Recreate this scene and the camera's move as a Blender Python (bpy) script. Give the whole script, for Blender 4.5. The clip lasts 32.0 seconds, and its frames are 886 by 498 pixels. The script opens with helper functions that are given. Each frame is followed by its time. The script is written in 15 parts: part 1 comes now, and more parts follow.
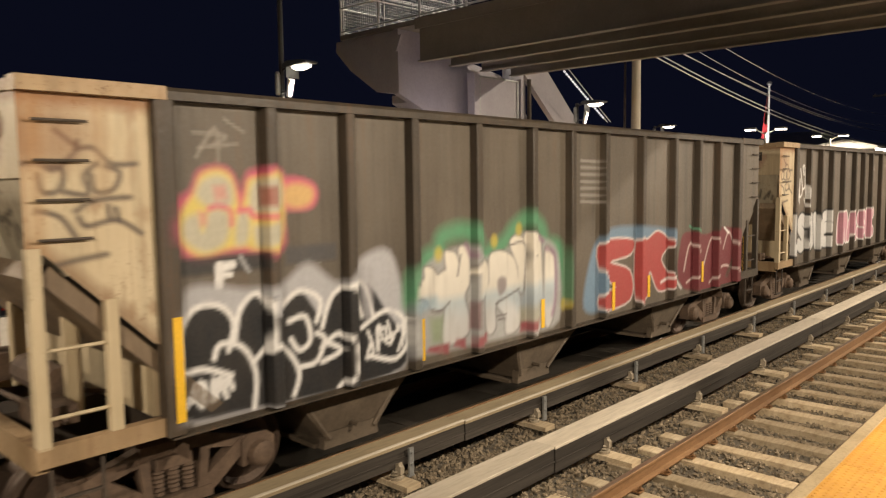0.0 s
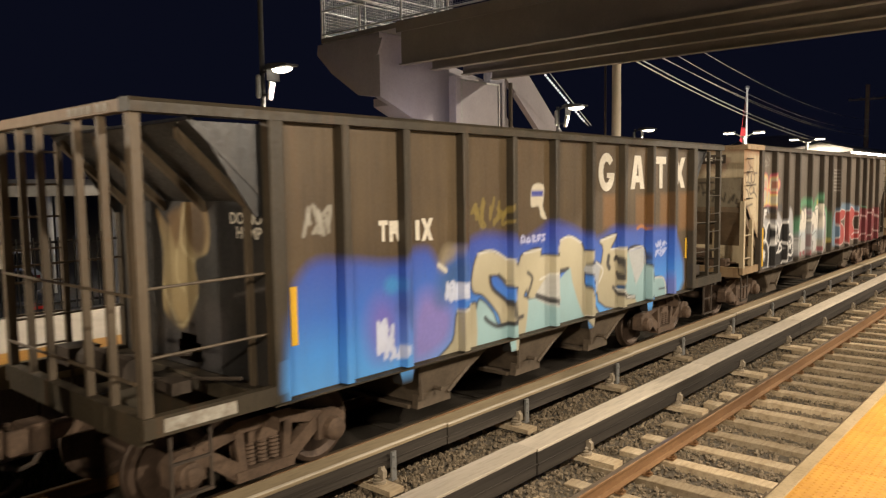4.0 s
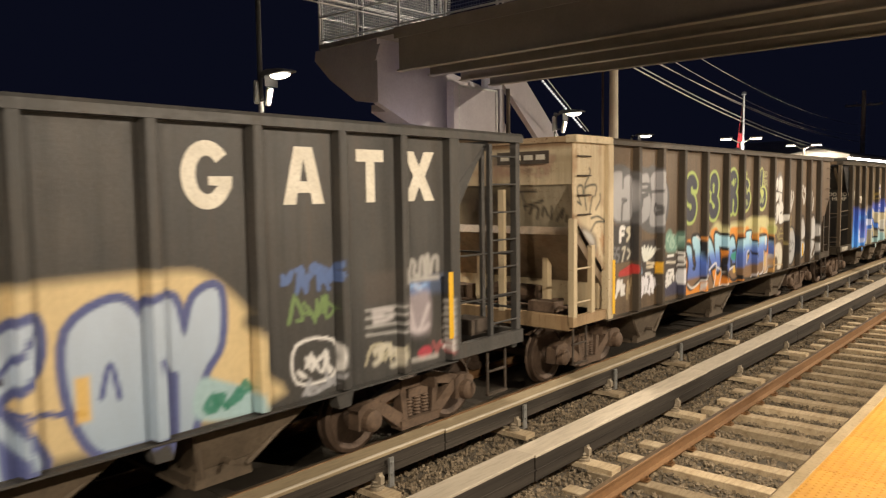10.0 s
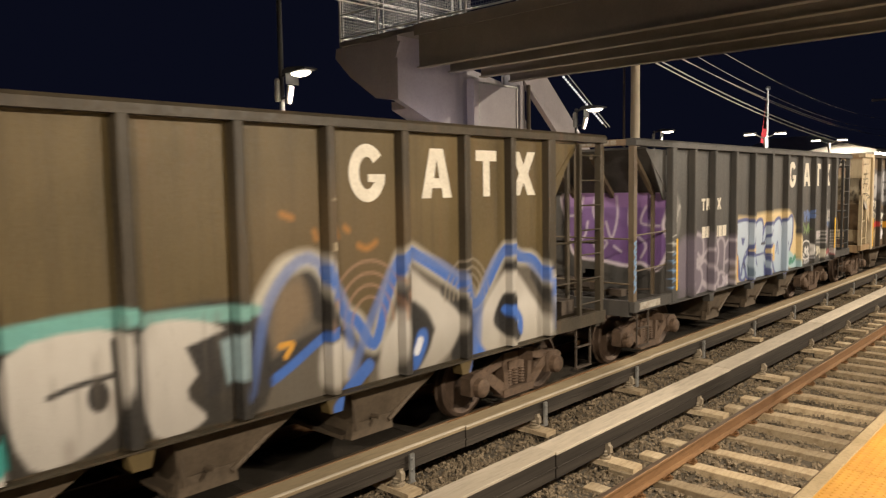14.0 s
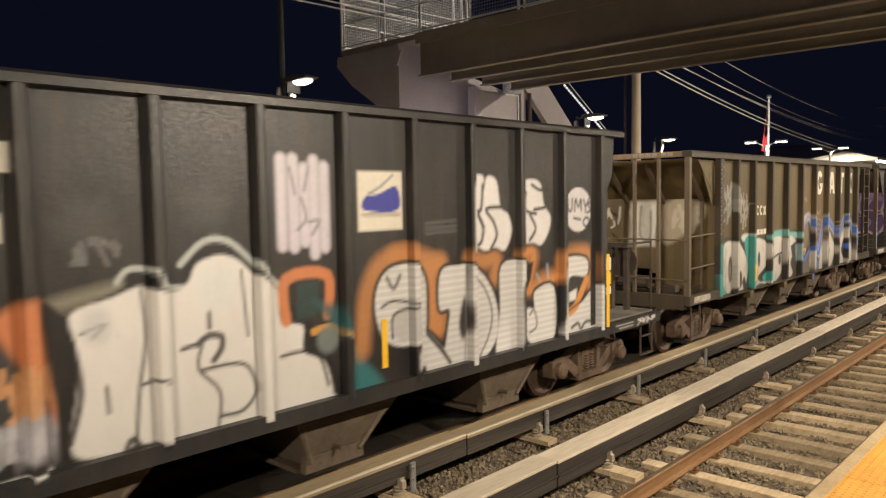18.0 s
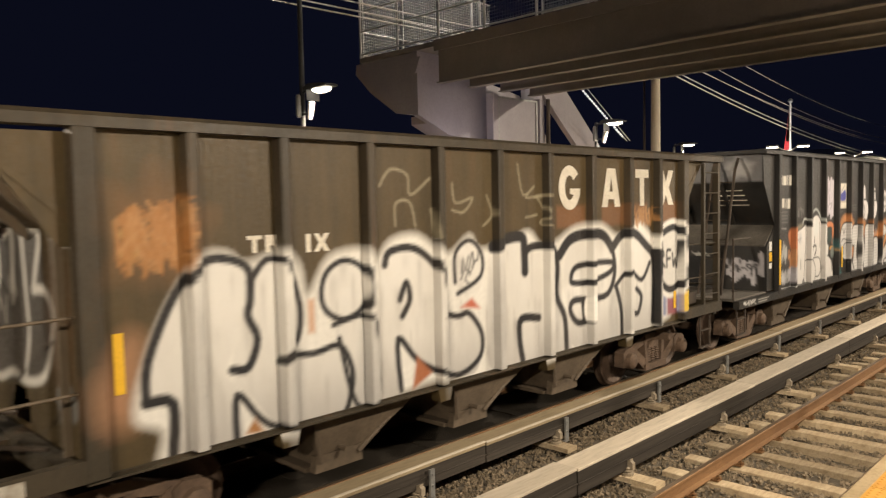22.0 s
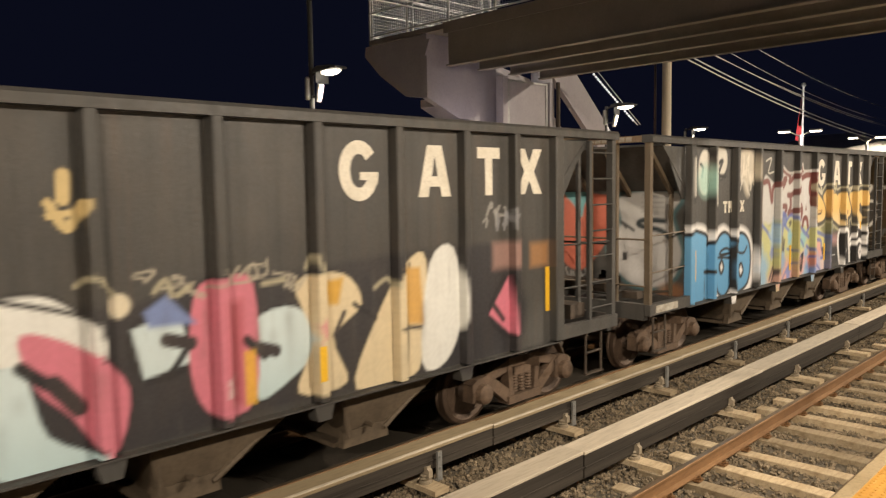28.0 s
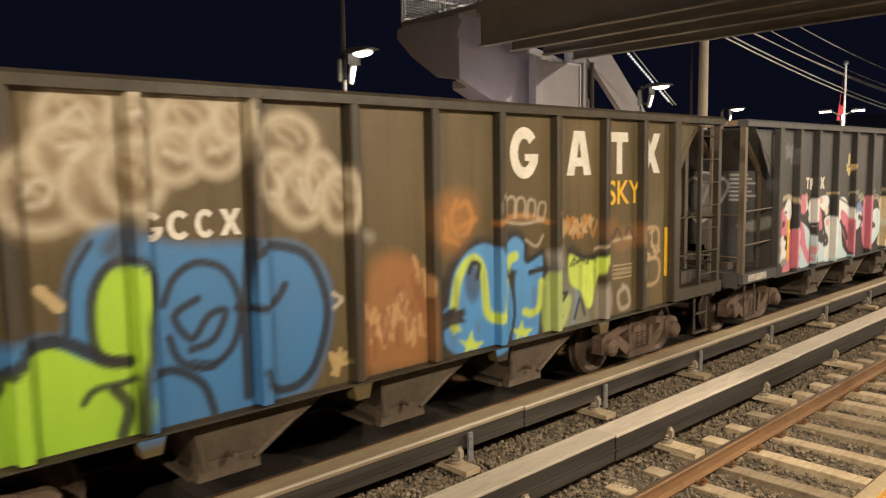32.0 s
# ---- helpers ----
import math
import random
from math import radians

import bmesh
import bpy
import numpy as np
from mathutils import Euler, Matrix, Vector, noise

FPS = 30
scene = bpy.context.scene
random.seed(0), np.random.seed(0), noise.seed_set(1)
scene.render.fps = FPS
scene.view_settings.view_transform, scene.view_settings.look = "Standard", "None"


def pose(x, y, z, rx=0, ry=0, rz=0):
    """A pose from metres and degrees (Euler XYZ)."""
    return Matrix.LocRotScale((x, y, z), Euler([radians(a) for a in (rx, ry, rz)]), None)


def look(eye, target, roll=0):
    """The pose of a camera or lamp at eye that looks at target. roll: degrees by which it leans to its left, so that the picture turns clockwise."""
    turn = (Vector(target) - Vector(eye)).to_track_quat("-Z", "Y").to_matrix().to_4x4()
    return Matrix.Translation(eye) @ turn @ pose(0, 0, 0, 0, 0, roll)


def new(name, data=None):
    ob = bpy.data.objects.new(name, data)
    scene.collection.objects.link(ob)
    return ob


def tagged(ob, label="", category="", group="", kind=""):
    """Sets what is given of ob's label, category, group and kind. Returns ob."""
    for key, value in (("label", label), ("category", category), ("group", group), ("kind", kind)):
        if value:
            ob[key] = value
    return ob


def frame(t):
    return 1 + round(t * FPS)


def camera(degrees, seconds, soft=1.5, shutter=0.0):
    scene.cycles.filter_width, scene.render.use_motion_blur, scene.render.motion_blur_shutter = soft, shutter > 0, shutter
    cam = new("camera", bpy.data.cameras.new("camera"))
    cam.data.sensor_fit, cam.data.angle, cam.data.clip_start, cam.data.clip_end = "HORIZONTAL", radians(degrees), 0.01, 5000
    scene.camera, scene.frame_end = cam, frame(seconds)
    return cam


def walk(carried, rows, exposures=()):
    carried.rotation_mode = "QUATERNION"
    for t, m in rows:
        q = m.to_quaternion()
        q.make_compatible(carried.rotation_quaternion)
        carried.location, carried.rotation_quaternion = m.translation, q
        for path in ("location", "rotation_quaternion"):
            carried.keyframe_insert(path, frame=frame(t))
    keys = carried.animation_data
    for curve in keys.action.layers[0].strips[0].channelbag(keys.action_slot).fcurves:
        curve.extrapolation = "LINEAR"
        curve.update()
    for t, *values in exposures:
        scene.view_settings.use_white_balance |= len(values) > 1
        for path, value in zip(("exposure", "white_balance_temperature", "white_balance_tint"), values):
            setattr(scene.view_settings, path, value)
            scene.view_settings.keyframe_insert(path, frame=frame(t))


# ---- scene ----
cam = camera(61.83, 32.0, soft=1.25, shutter=0.3)
PATH = [
    (0, pose(0, 0, 3.2, 84.82, 0.74, 42.78)),
    (0.5, pose(0, 0, 3.2, 84.86, 0.57, 42.57)),
    (1, pose(0, 0, 3.2, 84.92, 0.43, 42.29)),
    (1.5, pose(0, 0, 3.2, 84.96, 0.41, 42.02)),
    (2, pose(0, 0, 3.2, 84.99, 0.43, 41.80)),
    (2.5, pose(0, 0, 3.2, 85.03, 0.49, 41.62)),
    (3, pose(0, 0, 3.2, 85.05, 0.54, 41.51)),
    (3.5, pose(0, 0, 3.2, 85.06, 0.71, 41.45)),
    (5.5, pose(0, 0, 3.2, 85.01, 0.85, 41.31)),
    (6, pose(0, 0, 3.2, 84.95, 0.76, 41.20)),
    (6.5, pose(0, 0, 3.2, 84.90, 0.72, 41.12)),
    (7, pose(0, 0, 3.2, 84.88, 0.63, 41.14)),
    (7.5, pose(0, 0, 3.2, 84.92, 0.65, 41.25)),
    (8, pose(0, 0, 3.2, 85.06, 0.73, 41.40)),
    (8.5, pose(0, 0, 3.2, 85.24, 0.71, 41.42)),
    (9, pose(0, 0, 3.2, 85.41, 0.66, 41.34)),
    (9.5, pose(0, 0, 3.2, 85.52, 0.76, 41.26)),
    (10, pose(0, 0, 3.2, 85.48, 0.79, 41.20)),
    (10.5, pose(0, 0, 3.2, 85.43, 0.88, 41.23)),
    (11, pose(0, 0, 3.2, 85.38, 0.89, 41.33)),
    (11.5, pose(0, 0, 3.2, 85.38, 0.88, 41.52)),
    (12, pose(0, 0, 3.2, 85.42, 0.95, 41.80)),
    (12.5, pose(0, 0, 3.2, 85.41, 0.96, 42.09)),
    (13, pose(0, 0, 3.2, 85.34, 0.89, 42.39)),
    (13.5, pose(0, 0, 3.2, 85.25, 0.97, 42.67)),
    (15.5, pose(0, 0, 3.2, 85.40, 0.93, 42.86)),
    (16, pose(0, 0, 3.2, 85.55, 0.97, 42.80)),
    (16.5, pose(0, 0, 3.2, 85.68, 0.93, 42.75)),
    (17, pose(0, 0, 3.2, 85.77, 0.99, 42.76)),
    (17.5, pose(0, 0, 3.2, 85.82, 0.98, 42.81)),
    (18, pose(0, 0, 3.2, 85.88, 0.97, 42.86)),
    (18.5, pose(0, 0, 3.2, 86.00, 0.99, 43.01)),
    (19, pose(0, 0, 3.2, 86.13, 1.02, 43.23)),
    (19.5, pose(0, 0, 3.2, 86.32, 1.05, 43.47)),
    (20, pose(0, 0, 3.2, 86.45, 1.06, 43.67)),
    (20.5, pose(0, 0, 3.2, 86.49, 1.03, 43.85)),
    (21, pose(0, 0, 3.2, 86.48, 1.13, 44.02)),
    (21.5, pose(0, 0, 3.2, 86.45, 1.13, 44.20)),
    (22, pose(0, 0, 3.2, 86.40, 1.19, 44.29)),
    (22.5, pose(0, 0, 3.2, 86.27, 1.16, 44.30)),
    (23, pose(0, 0, 3.2, 86.01, 1.01, 44.15)),
    (23.5, pose(0, 0, 3.2, 85.77, 1.06, 43.98)),
    (24, pose(0, 0, 3.2, 85.57, 0.99, 43.86)),
    (24.5, pose(0, 0, 3.2, 85.42, 1.08, 43.83)),
    (25, pose(0, 0, 3.2, 85.33, 1.27, 44.11)),
    (25.5, pose(0, 0, 3.2, 85.24, 1.11, 44.30)),
    (26, pose(0, 0, 3.2, 84.98, 1.00, 44.38)),
    (26.5, pose(0, 0, 3.2, 84.88, 1.06, 44.50)),
    (28.5, pose(0, 0, 3.2, 85.26, 0.83, 45.37)),
    (29, pose(0, 0, 3.2, 85.23, 0.86, 45.98)),
    (29.5, pose(0, 0, 3.2, 85.02, 0.89, 46.64)),
    (30, pose(0, 0, 3.2, 84.54, 0.83, 47.28)),
    (30.5, pose(0, 0, 3.2, 84.07, 0.93, 47.85)),
    (31, pose(0, 0, 3.2, 83.75, 0.85, 48.17)),
    (31.5, pose(0, 0, 3.2, 83.67, 0.82, 48.05)),
    (32, pose(0, 0, 3.2, 83.79, 0.99, 47.43)),
]
walk(cam, PATH)

# ---- world and light ----
world = bpy.data.worlds.new("night_sky")
scene.world = world
world.use_nodes = True
world.node_tree.nodes["Background"].inputs[0].default_value = (0.0030, 0.0036, 0.0092, 1)
world.node_tree.nodes["Background"].inputs[1].default_value = 1.0
scene.view_settings.exposure = 0.0

LAMP_WARM = (1.0, 0.85, 0.67)


def lamp_light(name, at, watts, radius=0.16, color=LAMP_WARM, cone=174, blend=0.12):
    data = bpy.data.lights.new(name, "SPOT")
    data.energy, data.color, data.shadow_soft_size = watts, color, radius
    data.spot_size, data.spot_blend = radians(cone), blend
    ob = new(name, data)
    ob.matrix_basis = at
    return ob


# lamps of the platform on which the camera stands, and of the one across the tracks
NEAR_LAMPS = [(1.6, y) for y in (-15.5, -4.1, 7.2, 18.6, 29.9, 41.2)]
FAR_LAMPS = [(-13.1, -13.45), (-13.1, -2.1), (-13.1, 9.25), (-13.1, 20.5), (-16.2, 31.9)]
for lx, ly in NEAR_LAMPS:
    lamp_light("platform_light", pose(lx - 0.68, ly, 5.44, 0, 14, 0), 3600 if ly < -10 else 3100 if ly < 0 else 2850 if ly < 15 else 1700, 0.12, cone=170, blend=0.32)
for lx, ly in FAR_LAMPS:
    lamp_light("platform_light", pose(lx + 0.68, ly, 5.44, 0, -14, 0), 1850, 0.12, cone=162, blend=0.3)
# floodlight on a mast in the car park behind the platform
FLOOD = (12.0, 32.0, 14.0)
lamp_light("flood_light", look(FLOOD, (-9.0, 16.0, 3.0)), 20000, 0.3, LAMP_WARM, 100)

# ---- materials ----
def node_material(name, rough=0.6, metal=0.0):
    m = bpy.data.materials.new(name)
    m.use_nodes = True
    t = m.node_tree
    b = t.nodes["Principled BSDF"]
    b.inputs["Roughness"].default_value = rough
    b.inputs["Metallic"].default_value = metal
    return m, t, b


def noise_node(t, scale, detail=4.0, rough=0.55, stretch=(1, 1, 1), space="Object"):
    co = t.nodes.new("ShaderNodeTexCoord")
    mp = t.nodes.new("ShaderNodeMapping")
    mp.inputs["Scale"].default_value = stretch
    n = t.nodes.new("ShaderNodeTexNoise")
    n.inputs["Scale"].default_value = scale
    n.inputs["Detail"].default_value = detail
    n.inputs["Roughness"].default_value = rough
    t.links.new(co.outputs[space], mp.inputs[0])
    t.links.new(mp.outputs[0], n.inputs["Vector"])
    return n.outputs["Fac"]


def ramp(t, fac, stops):
    r = t.nodes.new("ShaderNodeValToRGB")
    e = r.color_ramp.elements
    while len(e) < len(stops):
        e.new(0.5)
    for k, (p, c) in enumerate(stops):
        e[k].position = p
        e[k].color = (*c, 1) if len(c) == 3 else c
    t.links.new(fac, r.inputs[0])
    return r.outputs["Color"]


def mix(t, fac, a, b):
    m = t.nodes.new("ShaderNodeMix")
    m.data_type = "RGBA"
    for sock, v in ((m.inputs[0], fac), (m.inputs[6], a), (m.inputs[7], b)):
        if isinstance(v, (int, float)):
            sock.default_value = v
        elif isinstance(v, tuple):
            sock.default_value = (*v, 1)
        else:
            t.links.new(v, sock)
    return m.outputs[2]


def math_node(t, op, a, b):
    m = t.nodes.new("ShaderNodeMath")
    m.operation = op
    for sock, v in ((m.inputs[0], a), (m.inputs[1], b)):
        if isinstance(v, (int, float)):
            sock.default_value = v
        else:
            t.links.new(v, sock)
    return m.outputs[0]


def bump(t, b, height, strength=0.3, dist=0.01):
    n = t.nodes.new("ShaderNodeBump")
    n.inputs["Strength"].default_value = strength
    n.inputs["Distance"].default_value = dist
    t.links.new(height, n.inputs["Height"])
    t.links.new(n.outputs[0], b.inputs["Normal"])


def plain_stuff(name, c1, c2, scale=3.0, rough=0.7, metal=0.0, fine=40.0, bumps=0.25, dist=0.004, stretch=(1, 1, 1), c3=None, random_value=0.0):
    """Two colours mixed in large patches, fine grain on top, relief from the grain."""
    m, t, b = node_material(name, rough, metal)
    n1 = noise_node(t, scale, 5, 0.6, stretch)
    n2 = noise_node(t, fine, 4, 0.65, stretch)
    col = ramp(t, n1, [(0.32, c1), (0.68, c2)])
    dark = tuple(v * 0.62 for v in c1) if c3 is None else c3
    col = mix(t, math_node(t, "MULTIPLY", ramp(t, n2, [(0.45, (0, 0, 0)), (0.75, (1, 1, 1))]), 0.6), col, dark)
    if random_value:
        info = t.nodes.new("ShaderNodeObjectInfo")
        hsv = t.nodes.new("ShaderNodeHueSaturation")
        v = math_node(t, "ADD", math_node(t, "MULTIPLY", info.outputs["Random"], random_value), 1.0 - random_value / 2)
        t.links.new(v, hsv.inputs["Value"])
        t.links.new(col, hsv.inputs["Color"])
        col = hsv.outputs["Color"]
    if rough > 0.8:
        b.inputs["Specular IOR Level"].default_value = 0.15
    t.links.new(col, b.inputs["Base Color"])
    bump(t, b, n2, bumps, dist)
    return m


def car_paint(name, base, worn, rust=(0.16, 0.075, 0.03), rusty=0.35, rough=0.55, lower=None, drop=3.2):
    """Old freight-car paint: patches, vertical run-off streaks, rust specks, and spray paint from the 'paint' colour layer."""
    m, t, b = node_material(name, rough)
    patches = noise_node(t, 0.9, 5, 0.6)
    streaks = noise_node(t, 5.0, 4, 0.6, (1, 1, 0.06))
    specks = noise_node(t, 26.0, 5, 0.7)
    col = mix(t, ramp(t, patches, [(0.35, (0, 0, 0)), (0.7, (1, 1, 1))]), base, worn)
    dirty = tuple(v * 0.45 for v in base)
    col = mix(t, math_node(t, "MULTIPLY", ramp(t, streaks, [(0.48, (0, 0, 0)), (0.72, (1, 1, 1))]), 0.55), col, dirty)
    rs = math_node(t, "MULTIPLY", ramp(t, specks, [(0.58, (0, 0, 0)), (0.70, (1, 1, 1))]), ramp(t, patches, [(0.45, (0, 0, 0)), (0.62, (1, 1, 1))]))
    col = mix(t, math_node(t, "MULTIPLY", rs, rusty * 2), col, rust)
    rs2 = math_node(t, "MULTIPLY", ramp(t, streaks, [(0.28, (1, 1, 1)), (0.42, (0, 0, 0))]), rusty)
    col = mix(t, rs2, col, rust)
    at = t.nodes.new("ShaderNodeAttribute")
    at.attribute_name = "paint"
    worn_off = ramp(t, noise_node(t, 9.0, 5, 0.7, (1, 1, 0.35)), [(0.20, (0.7, 0.7, 0.7)), (0.36, (1, 1, 1))])
    fac = math_node(t, "MULTIPLY", at.outputs["Alpha"], worn_off)
    col = mix(t, fac, col, at.outputs["Color"])
    dust = math_node(t, "MULTIPLY", ramp(t, noise_node(t, 2.3, 5, 0.65, (1, 1, 0.5)), [(0.42, (0, 0, 0)), (0.8, (1, 1, 1))]), 0.14)
    col = mix(t, dust, col, (0.15, 0.105, 0.06))
    t.links.new(col, b.inputs["Base Color"])
    t.links.new(ramp(t, specks, [(0.3, (rough - 0.1,) * 3), (0.7, (rough + 0.2,) * 3)]), b.inputs["Roughness"])
    bump(t, b, math_node(t, "ADD", math_node(t, "MULTIPLY", patches, 3.0), specks), 0.25, 0.012)
    return m


def glow(name, color, strength):
    m, t, b = node_material(name, 0.4)
    b.inputs["Base Color"].default_value = (*color, 1)
    b.inputs["Emission Color"].default_value = (*color, 1)
    b.inputs["Emission Strength"].default_value = strength
    return m


M_BALLAST = plain_stuff("ballast_bed", (0.115, 0.098, 0.075), (0.18, 0.15, 0.112), 6, 0.95, 0, 60, 1.0, 0.03)
def shade_far_bed(m):
    """Puts the shade under the train into the colour of the far track's ballast."""
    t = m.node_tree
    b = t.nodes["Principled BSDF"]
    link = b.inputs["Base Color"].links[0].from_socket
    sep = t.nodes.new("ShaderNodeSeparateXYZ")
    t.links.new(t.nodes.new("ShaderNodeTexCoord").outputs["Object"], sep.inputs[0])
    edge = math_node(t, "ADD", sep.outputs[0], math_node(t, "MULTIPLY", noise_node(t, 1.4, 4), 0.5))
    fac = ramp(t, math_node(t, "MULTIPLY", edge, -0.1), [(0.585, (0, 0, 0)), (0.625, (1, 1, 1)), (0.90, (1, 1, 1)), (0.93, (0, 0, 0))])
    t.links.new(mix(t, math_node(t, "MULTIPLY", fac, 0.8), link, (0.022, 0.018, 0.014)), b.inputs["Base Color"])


shade_far_bed(M_BALLAST)
M_STONE = plain_stuff("ballast_stone", (0.10, 0.080, 0.055), (0.33, 0.26, 0.175), 9, 0.9, 0, 70, 0.5, 0.004)
M_TIE = plain_stuff("weathered_tie", (0.30, 0.22, 0.125), (0.50, 0.41, 0.28), 2.2, 0.9, 0, 26, 0.7, 0.006, (1, 0.2, 1), c3=(0.15, 0.10, 0.06), random_value=0.6)
# Far-track ties: the shade under the train is put into their colour.
M_TIE2 = plain_stuff("shaded_tie", (0.035, 0.030, 0.024), (0.070, 0.058, 0.045), 2.5, 0.85, 0, 30, 0.5, 0.005, (1, 0.15, 1))
M_RAIL = plain_stuff("rusty_rail", (0.18, 0.092, 0.037), (0.28, 0.155, 0.068), 4, 0.65, 0.35, 50, 0.3, 0.002, (1, 0.2, 1))
M_RAILTOP = plain_stuff("worn_railhead", (0.20, 0.14, 0.09), (0.34, 0.26, 0.18), 5, 0.32, 0.7, 60, 0.1, 0.001, (1, 0.1, 1))
M_BOARD = plain_stuff("pale_cover_board", (0.50, 0.43, 0.33), (0.66, 0.58, 0.46), 2.0, 0.8, 0, 24, 0.3, 0.003, (1, 0.12, 1), random_value=0.2)
M_BOARD2 = plain_stuff("tan_cover_board", (0.27, 0.205, 0.12), (0.38, 0.30, 0.18), 2.0, 0.8, 0, 24, 0.3, 0.003, (1, 0.12, 1), random_value=0.2)
M_BOARDSIDE = plain_stuff("dark_board_side", (0.032, 0.027, 0.022), (0.075, 0.063, 0.051), 2.5, 0.85, 0, 22, 0.5, 0.004, (1, 0.08, 3))
M_INSUL = plain_stuff("insulator", (0.24, 0.20, 0.14), (0.36, 0.30, 0.22), 12, 0.5, 0, 60, 0.2, 0.002)
M_GALV = plain_stuff("galvanised_steel", (0.30, 0.30, 0.29), (0.42, 0.42, 0.40), 6, 0.45, 0.6, 50, 0.1, 0.001)
M_POLE = plain_stuff("grey_pole_paint", (0.042, 0.042, 0.045), (0.06, 0.06, 0.062), 4, 0.6, 0.0, 40, 0.1, 0.001)
M_CONC = plain_stuff("platform_concrete", (0.46, 0.41, 0.34), (0.58, 0.53, 0.45), 1.2, 0.85, 0, 45, 0.35, 0.003)
M_EDGE = plain_stuff("grimy_edge_stone", (0.24, 0.18, 0.10), (0.34, 0.265, 0.16), 1.6, 0.85, 0, 40, 0.4, 0.003)
M_YELLOW = plain_stuff("yellow_tactile", (0.36, 0.165, 0.014), (0.47, 0.25, 0.032), 1.1, 0.7, 0, 14, 0.2, 0.002, c3=(0.27, 0.11, 0.012))
M_BRIDGE = plain_stuff("bridge_paint", (0.185, 0.162, 0.135), (0.225, 0.198, 0.167), 1.5, 0.55, 0.0, 20, 0.04, 0.002, c3=(0.170, 0.149, 0.124))
M_TOWER = plain_stuff("tower_paint", (0.29, 0.265, 0.275), (0.36, 0.33, 0.345), 0.9, 0.6, 0.0, 16, 0.04, 0.002, c3=(0.27, 0.247, 0.256))
M_STEEL_DARK = plain_stuff("grimy_steel", (0.050, 0.038, 0.028), (0.095, 0.070, 0.050), 3, 0.75, 0.2, 24, 0.4, 0.004)
M_TRUCK = plain_stuff("rusty_cast_steel", (0.085, 0.055, 0.036), (0.16, 0.105, 0.068), 4, 0.8, 0.1, 22, 0.5, 0.006)
M_WHEEL = plain_stuff("wheel_steel", (0.07, 0.045, 0.03), (0.12, 0.08, 0.055), 5, 0.6, 0.4, 30, 0.3, 0.003)
M_WOODPOLE = plain_stuff("weathered_pole", (0.50, 0.43, 0.33), (0.60, 0.53, 0.42), 2, 0.85, 0, 26, 0.4, 0.006, (1, 1, 0.05))
M_WIRE = plain_stuff("wire", (0.72, 0.70, 0.68), (0.80, 0.78, 0.76), 6, 0.5, 0.0, 40, 0.1, 0.001)
M_FENCE = plain_stuff("dark_fence_paint", (0.012, 0.012, 0.012), (0.022, 0.022, 0.022), 3, 0.5, 0.3, 40, 0.1, 0.001)
M_WHITE = plain_stuff("white_enamel", (0.72, 0.71, 0.68), (0.78, 0.77, 0.74), 3, 0.5, 0, 40, 0.05, 0.001)
M_CANOPY = plain_stuff("canopy_paint", (0.40, 0.38, 0.34), (0.50, 0.48, 0.44), 2, 0.6, 0, 24, 0.1, 0.002)
M_GRASS = plain_stuff("trackside_weeds", (0.035, 0.05, 0.015), (0.07, 0.085, 0.025), 5, 0.9, 0, 50, 0.8, 0.02)
M_PIPE = plain_stuff("railing_zinc", (0.50, 0.50, 0.50), (0.62, 0.62, 0.61), 5, 0.4, 0.3, 40, 0.05, 0.001)
M_YSTRIPE = plain_stuff("reflective_yellow", (0.80, 0.46, 0.02), (0.86, 0.52, 0.04), 3, 0.5, 0, 40, 0.05, 0.001)
M_STENCIL = plain_stuff("stencil_white", (0.62, 0.57, 0.47), (0.76, 0.71, 0.60), 3, 0.6, 0, 30, 0.1, 0.001, c3=(0.40, 0.34, 0.26))
M_GLOW = glow("lamp_glow", (1.0, 0.88, 0.70), 7.0)
M_BULB = glow("small_bulb_glow", (0.9, 0.93, 1.0), 0.9)
M_GLOWCOOL = glow("lamp_glow_cool", (1.0, 0.93, 0.84), 16.0)
M_DECK = plain_stuff("dusty_deck", (0.095, 0.085, 0.07), (0.17, 0.15, 0.125), 2, 0.8, 0.0, 24, 0.2, 0.003)
M_OUTLET = plain_stuff("dusty_outlet_steel", (0.075, 0.055, 0.036), (0.14, 0.105, 0.070), 2.5, 0.75, 0.1, 24, 0.3, 0.004)

# ---- mesh helpers ----
def part(name, bm, material, parent=None, label="", at=None, bevel=0.0, smooth=False):
    """Links a bmesh as one mesh object, under a thing or part if given."""
    if bevel:
        bmesh.ops.bevel(bm, geom=list(bm.edges), offset=bevel, segments=1, affect="EDGES", profile=0.5)
    me = bpy.data.meshes.new(name)
    bm.normal_update()
    bm.to_mesh(me)
    bm.free()
    if smooth:
        for p in me.polygons:
            p.use_smooth = True
    me.materials.append(material)
    return placed(name, me, parent, label, at)


def placed(name, me, parent=None, label="", at=None):
    """One more object on a mesh that may be shared."""
    ob = new(name, me)
    if parent is not None:
        ob.parent = parent
    if at is not None:
        ob.matrix_basis = at
    if label:
        ob["label"] = label
    return ob


def thing(name, label, category, at=None, group="", kind=""):
    ob = new(name)
    ob.empty_display_size = 0.3
    if at is not None:
        ob.matrix_basis = at
    return tagged(ob, label, category, group, kind)


